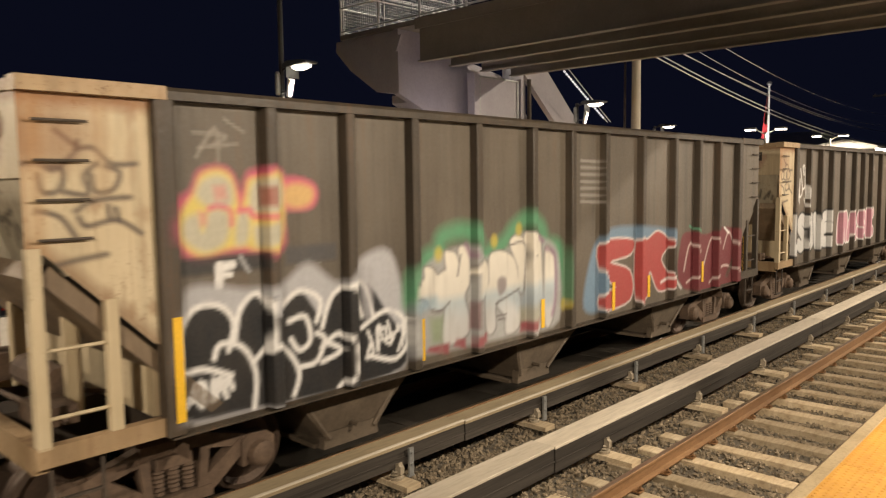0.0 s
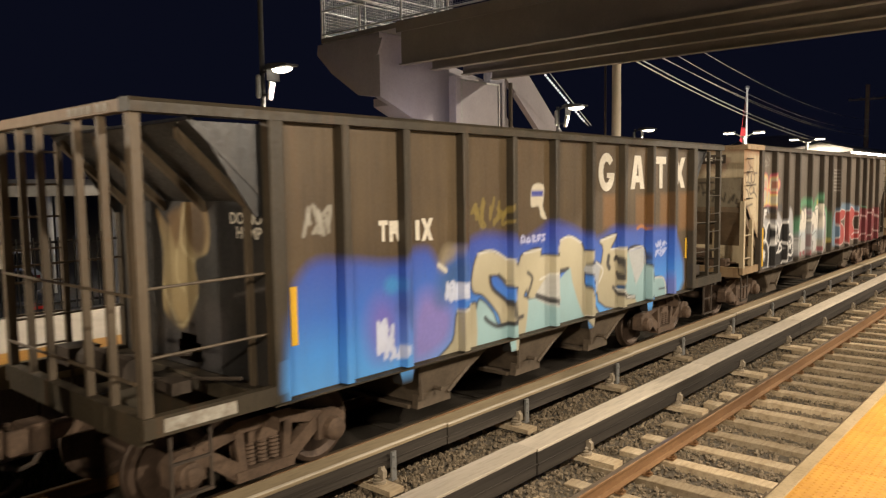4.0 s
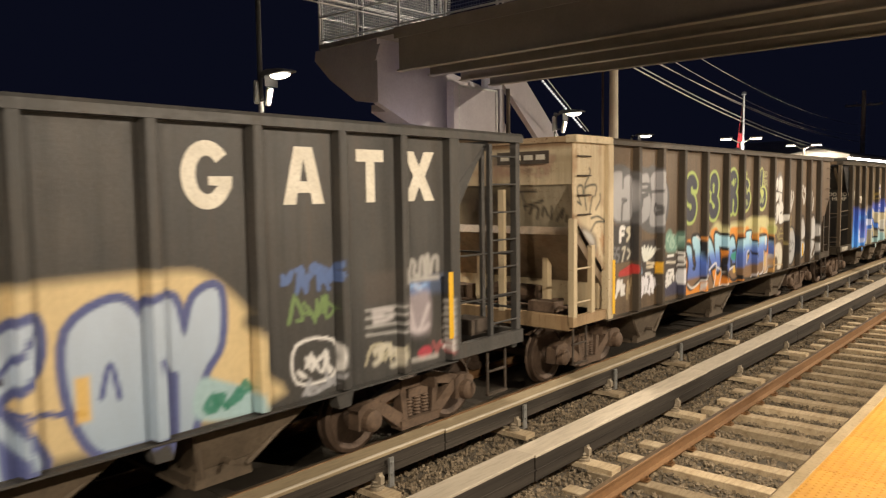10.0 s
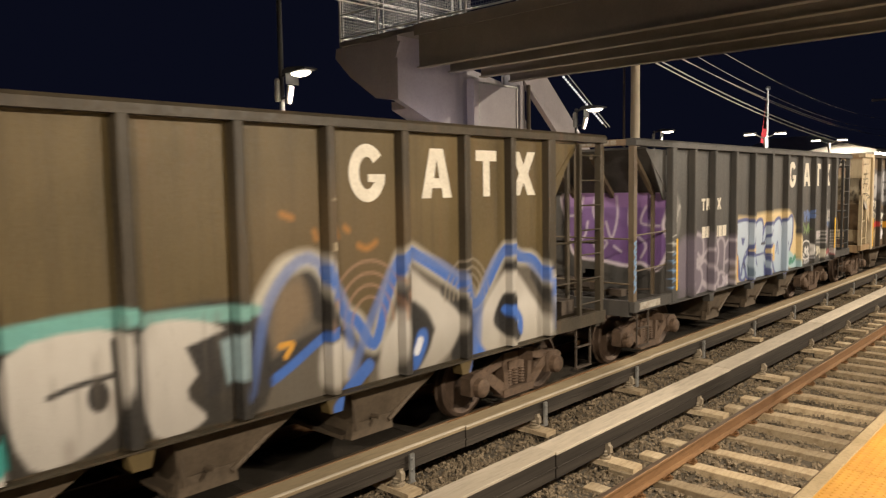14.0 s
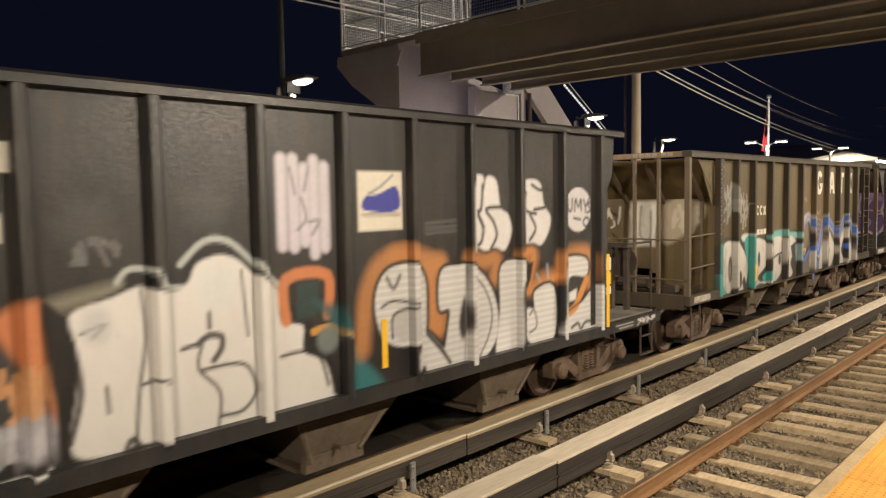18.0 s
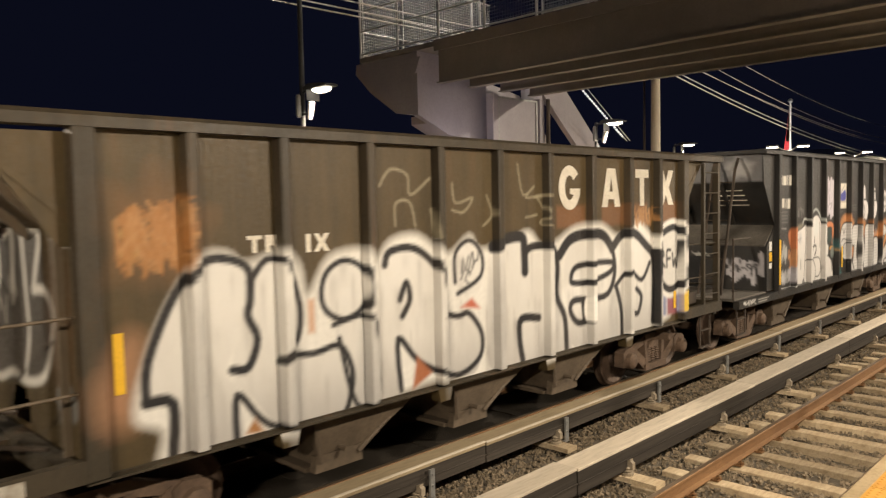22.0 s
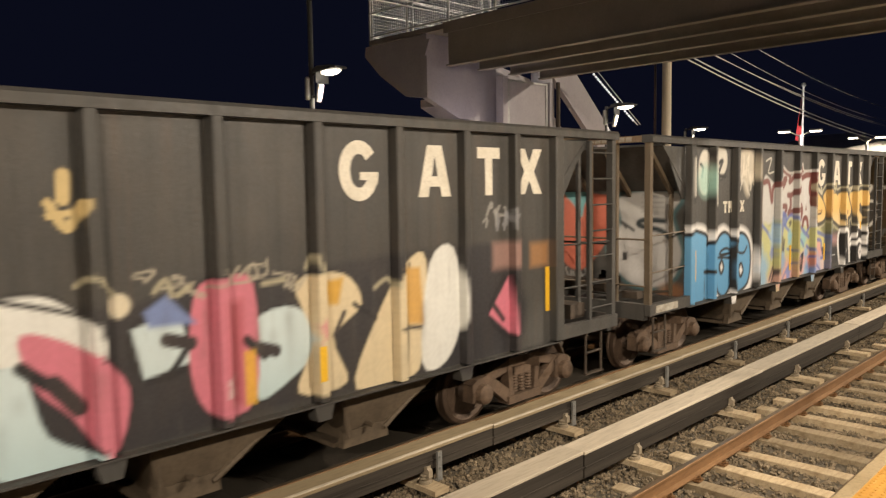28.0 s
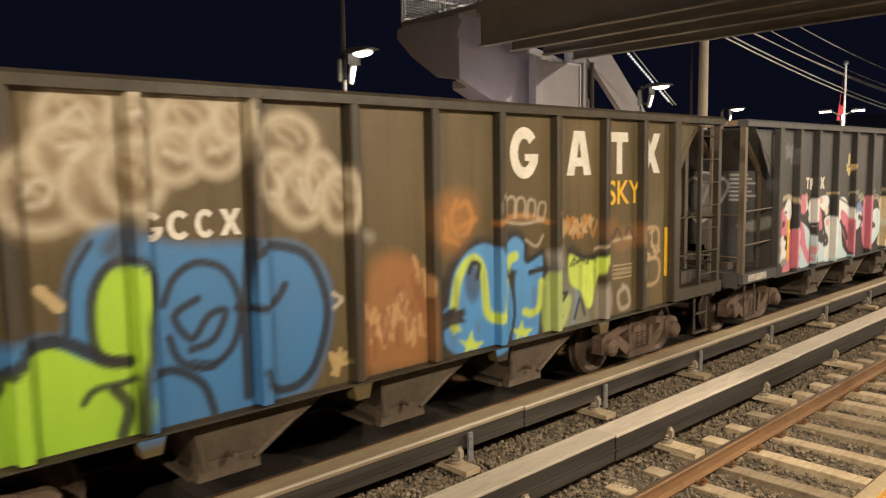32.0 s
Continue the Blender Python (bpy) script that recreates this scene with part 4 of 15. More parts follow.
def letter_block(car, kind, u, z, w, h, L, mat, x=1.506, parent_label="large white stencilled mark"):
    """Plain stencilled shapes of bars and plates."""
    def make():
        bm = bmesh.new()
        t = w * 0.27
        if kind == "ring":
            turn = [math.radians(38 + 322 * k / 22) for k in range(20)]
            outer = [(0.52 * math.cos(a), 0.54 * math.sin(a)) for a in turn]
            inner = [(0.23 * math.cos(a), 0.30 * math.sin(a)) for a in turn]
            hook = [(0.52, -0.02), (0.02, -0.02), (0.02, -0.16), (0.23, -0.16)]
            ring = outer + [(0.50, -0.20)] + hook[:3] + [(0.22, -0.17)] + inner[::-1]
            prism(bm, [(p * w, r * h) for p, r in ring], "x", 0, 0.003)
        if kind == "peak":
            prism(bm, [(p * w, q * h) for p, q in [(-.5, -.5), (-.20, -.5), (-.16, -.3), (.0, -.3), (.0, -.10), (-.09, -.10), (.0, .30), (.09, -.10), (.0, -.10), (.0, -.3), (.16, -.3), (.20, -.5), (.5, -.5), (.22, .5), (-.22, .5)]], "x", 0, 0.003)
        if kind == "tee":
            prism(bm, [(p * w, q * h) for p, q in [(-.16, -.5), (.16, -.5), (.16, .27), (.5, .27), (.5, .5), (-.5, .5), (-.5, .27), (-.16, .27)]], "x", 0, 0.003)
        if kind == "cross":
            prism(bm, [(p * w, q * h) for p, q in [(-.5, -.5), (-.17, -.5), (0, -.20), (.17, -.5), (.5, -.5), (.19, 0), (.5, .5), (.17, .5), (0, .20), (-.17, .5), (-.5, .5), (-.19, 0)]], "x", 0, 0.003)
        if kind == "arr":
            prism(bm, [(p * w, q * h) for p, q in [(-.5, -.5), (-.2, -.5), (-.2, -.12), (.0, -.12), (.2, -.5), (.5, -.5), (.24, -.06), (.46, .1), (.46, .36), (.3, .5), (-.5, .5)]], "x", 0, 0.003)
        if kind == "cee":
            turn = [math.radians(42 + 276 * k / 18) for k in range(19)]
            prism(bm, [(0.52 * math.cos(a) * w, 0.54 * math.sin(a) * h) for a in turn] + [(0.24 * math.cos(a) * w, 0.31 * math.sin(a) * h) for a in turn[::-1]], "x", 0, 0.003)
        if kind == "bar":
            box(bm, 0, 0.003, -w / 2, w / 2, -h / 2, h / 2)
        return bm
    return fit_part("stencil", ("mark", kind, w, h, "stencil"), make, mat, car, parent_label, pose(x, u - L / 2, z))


def stencil_words(car, words, size, x, y, z, mat=None, label="white stencilled words", turn=90):
    """Stencilled lettering with its base centred at (x, y, z): turn 90 on a face that looks along +x, 0 along -y."""
    cu = bpy.data.curves.new("lettering", "FONT")
    cu.body, cu.size, cu.align_x, cu.extrude, cu.offset = words, size * 1.4, "CENTER", 0.001, 0.004
    ob = new("lettering", cu)
    me = bpy.data.meshes.new_from_object(ob)
    bpy.data.objects.remove(ob)
    me.materials.clear()
    me.materials.append(mat or M_STENCIL)
    return placed("lettering", me, car, label, pose(x, y, z, 90, 0, turn))


GL = 12.45
G_POSTS = [1.275, 2.155, 3.075, 4.125, 5.175, 6.225, 7.275, 8.325, 9.375, 10.295, 11.175]
G_TOP = 3.905


def open_end_car(rear, label, mat, draw, draw_end=None, marks=True, mark_z=3.37, codes=(), stripes=(), end_mat=None, hump=False, ribs=(-1.25, 1.25), marks_shape=("tee", "arr", "bar", "cross"), post_tag=None, mark_u=0.0):
    """Three-bay hopper with open ends, eleven stakes a side and slope sheets at both ends."""
    L = GL
    car = new_car(rear, L, label)
    em = end_mat or mat
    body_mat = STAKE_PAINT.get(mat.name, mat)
    painted_sheet("side_sheet", steps(1.275, 11.175, 0.026), steps(1.085, G_TOP - 0.05, 0.026), lambda u, v: np.stack([np.full_like(u, 1.50), u - L / 2, v], 1), draw, mat, car, "ribbed steel side sheet with spray paint")
    fit_part("side_sheet", "side_far", lambda: boxed(-1.50, -1.49, 1.275 - L / 2, 11.175 - L / 2, 1.085, G_TOP - 0.05), mat, car)
    for u in G_POSTS:
        wide = u in (G_POSTS[0], G_POSTS[-1])
        rib_at(car, u, L, 0.20 if wide else 0.13, 1.50, 1.62, 1.09, G_TOP - 0.02, draw, mat)
    # top chord, side sill, centre sill
    for s in (-1, 1):
        fit_part("end_beam", ("g_beam", s, "end_beam"), lambda: boxed(-1.44, 1.44, s * (L / 2 + 0.10) - 0.06, s * (L / 2 + 0.10) + 0.06, G_TOP - 0.06, G_TOP + 0.04), P_RUSTBEAM, car, "rusty top end beam")
        fit_part("top_chord", ("g_chord", s, "top_chord"), lambda: prism(bmesh.new(), [(s * 1.44, G_TOP - 0.07), (s * 1.63, G_TOP - 0.07), (s * 1.63, G_TOP + 0.015), (s * 1.60, G_TOP + 0.05), (s * 1.44, G_TOP + 0.05)], "y", -L / 2 - 0.16, L / 2 + 0.16), body_mat, car, "steel top chord, dented and rusty")
    def sills():
        bm = bmesh.new()
        for s in (-1, 1):
            prism(bm, [(s * 1.38, 1.04), (s * 1.57, 1.04), (s * 1.57, 1.06), (s * 1.495, 1.07), (s * 1.495, 1.12), (s * 1.38, 1.12)], "y", 1.2 - L / 2, L / 2 - 1.2)
            box(bm, s * 1.56 - 0.05, s * 1.56 + 0.05, -L / 2 - 0.16, -L / 2 + 1.3, 1.08, 1.26)
            box(bm, s * 1.56 - 0.05, s * 1.56 + 0.05, L / 2 - 1.3, L / 2 + 0.16, 1.08, 1.26)
            box(bm, -1.50, 1.50, s * (L / 2 + 0.10) - 0.06, s * (L / 2 + 0.10) + 0.06, 1.0, 1.26)
            box(bm, -1.5, 1.5, s * (L / 2 - 1.1) - 0.08, s * (L / 2 - 1.1) + 0.08, 1.05, 1.22)
        box(bm, -0.22, 0.22, -L / 2 + 0.1, L / 2 - 0.1, 0.78, 1.18)
        return bm
    fit_part("underframe", "g_sill", sills, body_mat, car, "steel underframe sills")
    for k, s in enumerate((-1, 1)):
        frame_mat = P_FRAME if s < 0 else body_mat
        at = pose(0, s * L / 2, 0, 0, 0, 180 if s > 0 else 0)
        # here y runs inwards from the end of the car
        fit_part("slope_sheet", "g_slope", lambda: prism(bmesh.new(), [(0.42, 3.80), (0.46, 3.84), (3.3, 1.20), (3.26, 1.16)], "x", -1.49, 1.49), em, car, "dark sloping end sheet", at)
        for x in (-1.25, -0.42, 0.42, 1.25):
            fit_part("stiffener", "g_stiff", lambda: prism(bmesh.new(), [(0.44, 3.76), (1.19, 3.05), (1.19, 2.95), (0.44, 3.66)], "x", -0.035, 0.035), frame_mat, car, "", at @ pose(x, 0, 0))
        for x in (-1.47, 1.47):
            fit_part("gusset", "g_gusset", lambda: prism(bmesh.new(), [(0.50, 3.80), (1.19, 3.80), (1.19, 2.92), (1.10, 2.92)], "x", -0.012, 0.012), em, car, "triangular end gusset", at @ pose(x, 0, 0))
        for x in (-1.53, 1.53):
            fit_part("corner_post", "g_post", lambda: boxed(-0.05, 0.05, -0.14, -0.05, 1.2, G_TOP - 0.06), frame_mat, car, "steel corner post", at @ pose(x, 0, 0))
        for x in (-0.95, -0.45, 0.45, 0.95):
            fit_part("end_post", "g_endpost", lambda: boxed(-0.026, 0.026, -0.13, -0.06, 1.2, G_TOP - 0.06), frame_mat, car, "", at @ pose(x, 0, 0))
        # upright wall across the car under the slope, with ribs and a small arched opening
        fit_part("end_bulkhead", "g_bulkhead", lambda: boxed(-1.49, 1.49, 1.205, 1.22, 1.72, 3.06), em, car, "", at)
        for x in ribs:
            fit_part("wall_rib", "g_rib", lambda: prism(bmesh.new(), [(1.20, 3.06), (1.13, 3.00), (1.14, 1.22), (1.20, 1.22)], "x", -0.025, 0.025), frame_mat, car, "", at @ pose(x, 0, 0))
        if s < 0:
            def arch(u, v):
                return (abs(u - 1.48) < 0.24) & (v < 1.58) & (v > 1.25) & ((v < 1.5) | (abs(u - 1.48) < 0.17))
            painted_sheet("end_wall", steps(0.0, 3.0, 0.028), steps(1.22, 3.05, 0.028), lambda u, v: np.stack([u - 1.5, np.full_like(u, 1.20 - L / 2), v], 1), draw_end, em, car, "steel end wall with spray paint", arch)
            if hump:
                for k, words in enumerate(("DO NOT", "HUMP")):
                    stencil_words(car, words, 0.115, 1.22, 1.195 - L / 2, 2.84 - 0.145 * k, turn=0)
        for q in (-1, 1):
            for z in (1.75, 2.35):
                fit_part("grab_rail", "g_rail", lambda: tube(bmesh.new(), (0, -0.08, 0), (-0.02, 1.25, 0.02), 0.014, 6), frame_mat, car, "thin steel grab rail", at @ pose(q * 1.52, 0, z))
        for z in (1.55, 2.3):
            fit_part("end_rail", "g_erail", lambda: tube(bmesh.new(), (-1.5, -0.155, 0), (1.5, -0.155, 0), 0.016, 6), frame_mat, car, "thin steel end rail", at @ pose(0, 0, z))
        lad = fit_part("ladder", "g_stile", lambda: boxed(-1.59, -1.53, 0.49, 0.55, 1.2, 3.8), frame_mat, car, "steel end ladder", at)
        for k2 in range(7):
            fit_part("rung", "g_rung", lambda: tube(bmesh.new(), (-1.575, -0.06, 1.42), (-1.575, 0.54, 1.42), 0.013, 6), frame_mat, lad, "", pose(0, 0, 0.37 * k2))
        def gear():
            bm = bmesh.new()
            tube(bm, (-0.5, 0.30, 1.42), (0.55, 0.30, 1.42), 0.13, 10)
            box(bm, -1.3, -0.9, 0.25, 0.6, 1.24, 1.45)
            tube(bm, (0.3, 0.5, 1.27), (1.3, 1.0, 1.33), 0.02, 6)
            tube(bm, (-1.2, 0.3, 1.30), (0.2, 1.1, 1.40), 0.022, 6)
            box(bm, 0.75, 1.05, 0.4, 0.6, 1.24, 1.36)
            return bm
        fit_part("brake_gear", "g_gear", gear, M_STEEL_DARK, car, "grimy brake cylinder and rods", at)
        if s < 0:
            # worn white number bars on the end sill and on the top beam
            fit_part("sill_mark", "g_smark", lambda: boxed(1.611, 1.614, 0.02, 0.74, 1.11, 1.23), M_OLDWHITE, car, "worn white patch on the end sill", at)
            for k2 in range(6):
                fit_part("code_bar", "g_cbar", lambda: boxed(0.0, 0.10, -0.168, -0.161, G_TOP - 0.045, G_TOP + 0.025), M_OLDWHITE, car, "small pale code bar", at @ pose(0.45 + 0.13 * k2 + (0.06 if k2 > 3 else 0), 0, 0))
            if post_tag:
                painted_sheet("post_face", steps(-0.15, -0.04, 0.022), steps(1.26, 3.70, 0.025), lambda u, v: np.stack([np.full_like(u, 1.584), u - L / 2, v], 1), post_tag, frame_mat, car, "corner post face with a scrawled tag")
        truck(car, s * (L / 2 - 1.40))
    for u in (4.32, 6.42, 8.50):
        gravity_hopper(car, u, 0.84, 0.44, 1.36, L, M_OUTLET, 0.25, 0.42)
    for u in (3.075, 5.22, 7.30, 9.375):
        br = fit_part("sill_bracket", "g_bracket", lambda: prism(bmesh.new(), [(-0.13, 1.06), (0.13, 1.06), (0.08, 0.88), (-0.08, 0.88)], "x", 1.40, 1.548), em, car, "small bracket under the side sill", pose(0, u - L / 2, 0))
        painted_sheet("bracket_face", steps(u - 0.12, u + 0.12, 0.03), steps(0.88, 1.06, 0.03), lambda a, v: np.stack([np.full_like(a, 1.551), u - L / 2 + (a - u) * (0.65 + 0.35 * (v - 0.88) / 0.18), v], 1), draw, em, car, "bracket face with spray paint")
    ends_of_car(car, L, mat)
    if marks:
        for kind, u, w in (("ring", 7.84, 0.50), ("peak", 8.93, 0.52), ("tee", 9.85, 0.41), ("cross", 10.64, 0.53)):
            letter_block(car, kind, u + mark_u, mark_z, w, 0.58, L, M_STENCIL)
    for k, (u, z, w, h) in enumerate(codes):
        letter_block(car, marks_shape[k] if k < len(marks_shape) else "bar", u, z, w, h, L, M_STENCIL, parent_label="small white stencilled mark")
    for u, z0, z1 in stripes:
        stripe(car, u, z0, z1, L, G_POSTS)
    return car


CL = 14.75
C_POSTS = [1.12, 2.17, 3.13, 4.08, 5.20, 6.37, 7.32, 8.27, 9.45, 10.63, 11.65, 12.58, 13.60]
C_TOP = 3.97


def tan_space(p):
    """End panel of the closed car in the space of its drawing, with true heights; rust first."""
    lo = np.interp(p.u, [0.0, 0.15, 0.98, 1.15], [2.72, 2.69, 1.87, 1.82])
    p.v = lo + (p.v - 1.2) / 2.72 * (3.92 - lo)
    rng = random.Random(77)
    for _ in range(16):
        p.blob(rng.uniform(0, 1.15), rng.uniform(2.0, 3.9), rng.uniform(0.02, 0.07), rng.uniform(0.05, 0.22), (0.24, 0.12, 0.05), 0.9, rng.uniform(0.25, 0.6), 0.2)
    p.line([(0.0, 2.74), (0.2, 2.66), (1.0, 1.88)], 0.10, (0.18, 0.09, 0.04), 0.12, 0.75)
    p.line([(0.02, 3.9), (0.02, 2.6)], 0.05, (0.26, 0.13, 0.05), 0.06, 0.7)
    return p


def draw_scrawl(p):
    ink = (0.022, 0.02, 0.018)
    # Darker brown patch across the middle of the plate.
    p.area([(0.62,3.3),(-0.58,3.3),(-0.55,3.1),(-0.28,2.95),(-0.03,2.56),(0.62,2.54)],(0.13,0.10,0.065),0.25,0.75)
    p.blob(0.3,2.95,0.5,0.3,(0.07,0.055,0.04),0.9,0.7,0.2)
    p.scrub(-0.6,0.5,2.75,3.25,(0.05,0.045,0.04),9,300,0.035,0.7,0.3)
    p.line([(-0.56,2.92),(-0.81,2.98),(-0.94,3.02)],0.04,ink,0.03,0.95)
    p.line([(-0.64,2.8),(-0.72,2.91),(-0.83,2.89),(-0.77,2.73)],0.04,ink,0.03,0.95)
    p.line([(-0.88,2.77),(-0.94,2.91),(-0.99,2.77)],0.04,ink,0.03,0.95)
    p.line([(-1.04,2.73),(-1.09,2.91)],0.04,ink,0.03,0.95)
    p.line([(-1.14,2.7),(-1.29,2.88),(-1.24,2.74)],0.04,ink,0.03,0.95)
    p.line([(-1.31,2.69),(-1.34,2.78)],0.04,ink,0.03,0.95)
    p.line([(-0.51,3.16),(-0.84,3.17)],0.04,ink,0.03,0.95)
    p.wear(-1.45,1.45,2.6,3.1,(0.20,0.12,0.06),30,9,0.6)


def draw_band(p):
    """Rust and old scrawls on the upper end wall; p.u runs from the near corner."""
    p.line([(-1.55,3.9),(1.55,3.9)], 0.10,(0.20,0.085,0.03),0.08,0.8)
    p.scrub(-1.2,-0.1,3.35,3.75,(0.30,0.15,0.12),9,312,0.07,0.45,0.3)
    p.blob(-0.1,3.5,0.5,0.2,(0.30,0.16,0.09),0.9,0.5,0.2)
    for z in (3.38, 3.58, 3.78):
        p.line([(0.95, z), (1.2, z - 0.01)], 0.03, (0.05, 0.035, 0.025), 0.02, 0.9)
    p.line([(1.3,3.9),(1.3,3.3)], 0.05,(0.28,0.14,0.06),0.06,0.6)


def closed_end_car(rear, label, mat, draw, tan, draw_tan, codes=(), stripes=(), first=None):
    """Longer hopper with pale full-height end panels and twelve bays a side."""
    L = CL
    car = new_car(rear, L, label)
    painted_sheet("side_sheet", steps(1.15, 13.60, 0.028), steps(1.045, C_TOP - 0.05, 0.028), lambda u, v: np.stack([np.full_like(u, 1.50), u - L / 2, v], 1), draw, mat, car, "ribbed steel side sheet with spray paint")
    fit_part("side_sheet", "c_side_far", lambda: boxed(-1.50, -1.49, 1.15 - L / 2, L / 2 - 1.12, 1.045, C_TOP - 0.05), mat, car)
    for k, u in enumerate(C_POSTS):
        rib_at(car, u, L, 0.20 if k in (0, 12) else 0.14, 1.50, 1.62, 1.05, C_TOP - 0.02, None if first and k == 0 else draw, first if first and k == 0 else mat)
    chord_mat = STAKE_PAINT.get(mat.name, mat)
    for s in (-1, 1):
        fit_part("top_chord", ("c_chord", s, "top_chord"), lambda: prism(bmesh.new(), [(s * 1.46, C_TOP - 0.06), (s * 1.63, C_TOP - 0.06), (s * 1.63, C_TOP + 0.01), (s * 1.60, C_TOP + 0.045), (s * 1.46, C_TOP + 0.045)], "y", -L / 2, L / 2), chord_mat, car, "steel top chord, rusty at the edge")
        fit_part("top_beam", ("c_tbeam", s, "top_beam"), lambda: boxed(-1.46, 1.46, s * L / 2 - (0.14 if s > 0 else 0), s * L / 2 + (0.14 if s < 0 else 0), C_TOP - 0.05, C_TOP + 0.035), P_ENDRUST if s < 0 else chord_mat, car, "rusty top end beam")
        fit_part("side_sill", ("c_ssill", s, "side_sill"), lambda: prism(bmesh.new(), [(s * 1.38, 1.0), (s * 1.57, 1.0), (s * 1.57, 1.02), (s * 1.495, 1.03), (s * 1.495, 1.12), (s * 1.38, 1.12)], "y", 1.1 - L / 2, L / 2 - 1.1), chord_mat, car, "steel side sill")
    fit_part("centre_sill", "c_csill", lambda: boxed(-0.22, 0.22, -L / 2 + 0.1, L / 2 - 0.1, 0.78, 1.18), M_STEEL_DARK, car, "grimy centre sill")
    for s in (-1, 1):
        at = pose(0, s * L / 2, 0, 0, 0, 180 if s > 0 else 0)
        front = s > 0
        pale = chord_mat if front else tan
        rusty = chord_mat if front else P_ENDRUST
        for x in (-1.545, 1.545):
            fit_part("chord_end", "c_cend", lambda: boxed(-0.09, 0.09, -0.004, 1.14, C_TOP - 0.064, C_TOP + 0.049), (pale if first else rusty), car, "worn end of the top chord", at @ pose(x, 0, 0))
        if not front:
            # upper side panel, above the diagonal, with its spray paint
            def place(u, v):
                lo = np.interp(u, [0.0, 0.15, 0.98, 1.15], [2.72, 2.69, 1.87, 1.82])
                return np.stack([np.full_like(u, 1.55), u - L / 2, lo + (v - 1.2) / 2.72 * (3.92 - lo)], 1)
            painted_sheet("end_panel", steps(0.02, 1.15, 0.03), steps(1.2, 3.92, 0.03), place, lambda p: draw_tan(tan_space(p)), tan, car, "pale tan end side panel with spray paint")
            def place2(u, v):
                return np.stack([-u, np.full_like(u, 0.03 - L / 2), v], 1)
            painted_sheet("end_wall", steps(-1.55, 1.55, 0.04), steps(3.27, 3.92, 0.04), place2, draw_band, tan, car, "pale tan end wall")
        else:
            for x in (-1.54, 1.54):
                fit_part("end_panel", "c_endp", lambda: prism(bmesh.new(), [(0.02, 3.92), (1.1, 3.92), (1.1, 1.82), (0.98, 1.87), (0.15, 2.69), (0.02, 2.72)], "x", -0.01, 0.01), mat, car, "steel end side panel", at @ pose(x, 0, 0))
            fit_part("end_wall", "c_endw", lambda: boxed(-1.53, 1.53, 0.02, 0.04, 3.27, 3.92), mat, car, "steel end wall", at)
        fit_part("slope_sheet", "c_slope", lambda: prism(bmesh.new(), [(0.20, 2.60), (1.62, 1.20), (1.50, 1.14), (0.12, 2.48)], "x", -1.5, 1.5), mat if front else P_SLOPE, car, "brown rust-streaked slope sheet", at)
        if not front:
            def place4(u, v):
                return np.stack([-u, np.interp(v, [2.54, 3.28], [0.28, 0.055]) - L / 2, v], 1)
            painted_sheet("scrawled_plate", steps(-1.45, 1.45, 0.03), steps(2.54, 3.28, 0.03), place4, draw_scrawl, P_ENDDARK, car, "upper slope plate with a dark patch and dark scrawls")
        fit_part("upper_slope", "c_slope2", lambda: prism(bmesh.new(), [(0.09, 3.27), (0.14, 3.27), (0.38, 2.52), (0.32, 2.50)], "x", -1.48, 1.48), P_ENDDARK, car, "grimy upper slope sheet with dark scrawls", at)
        fit_part("hopper_end", "c_hopend", lambda: prism(bmesh.new(), [(0.98, 1.22), (1.40, 1.22), (1.08, 1.72), (0.98, 1.76)], "x", -1.46, 1.46), pale, car, "hopper end under the slope", at)
        for x in (-0.7, 0.7):
            fit_part("strut", "c_strut", lambda: boxed(-0.05, 0.05, 0.55, 0.68, 1.2, 2.2), pale, car, "", at @ pose(x, 0, 0))
        for x in (-1.53, 1.53):
            fit_part("corner_post", "c_post", lambda: boxed(-0.05, 0.05, 0.02, 0.12, 1.2, 2.74), pale, car, "worn corner post", at @ pose(x, 0, 0))
            fit_part("short_post", "c_post2", lambda: boxed(-0.04, 0.04, 0.58, 0.68, 1.2, 2.30), pale, car, "worn short post", at @ pose(x, 0, 0))
            fit_part("end_sill", "c_sill", lambda: boxed(-0.05, 0.05, 0.0, 1.2, 1.06, 1.22), rusty, car, "rusty end sill", at @ pose(x, 0, 0))
            for z in (1.42, 1.95):
                fit_part("grab_rail", "c_rail", lambda: tube(bmesh.new(), (0, 0.06, 0), (0, 0.62, 0), 0.016, 6), M_STEEL_DARK if front else tan, car, "thin grab rail", at @ pose(x, 0, z))
            for k in range(4):
                fit_part("grab_iron", "c_iron", lambda: tube(bmesh.new(), (0, 0.10, 0), (0, 0.50, 0), 0.012, 6), M_STEEL_DARK, car, "dark grab iron", at @ pose(x * 1.045, 0, 2.8 + 0.3 * k))
        fit_part("end_beam", "c_beam", lambda: boxed(-1.5, 1.5, 0.0, 0.14, 1.0, 1.22), rusty, car, "rusty end beam", at)
        fit_part("end_post", "c_epost", lambda: boxed(-0.055, 0.055, -0.02, 0.05, 1.2, 3.20), pale, car, "worn end post", at @ pose(0.22, 0, 0))
        def gear():
            bm = bmesh.new()
            tube(bm, (-0.3, 0.55, 1.45), (0.6, 0.55, 1.45), 0.15, 10)
            box(bm, -1.3, -0.9, 0.35, 0.7, 1.22, 1.5)
            tube(bm, (-1.3, 0.25, 1.27), (1.3, 0.35, 1.30), 0.025, 6)
            tube(bm, (0.3, 0.7, 1.3), (1.3, 1.3, 1.34), 0.022, 6)
            box(bm, 0.6, 1.1, 0.2, 0.5, 1.22, 1.38)
            return bm
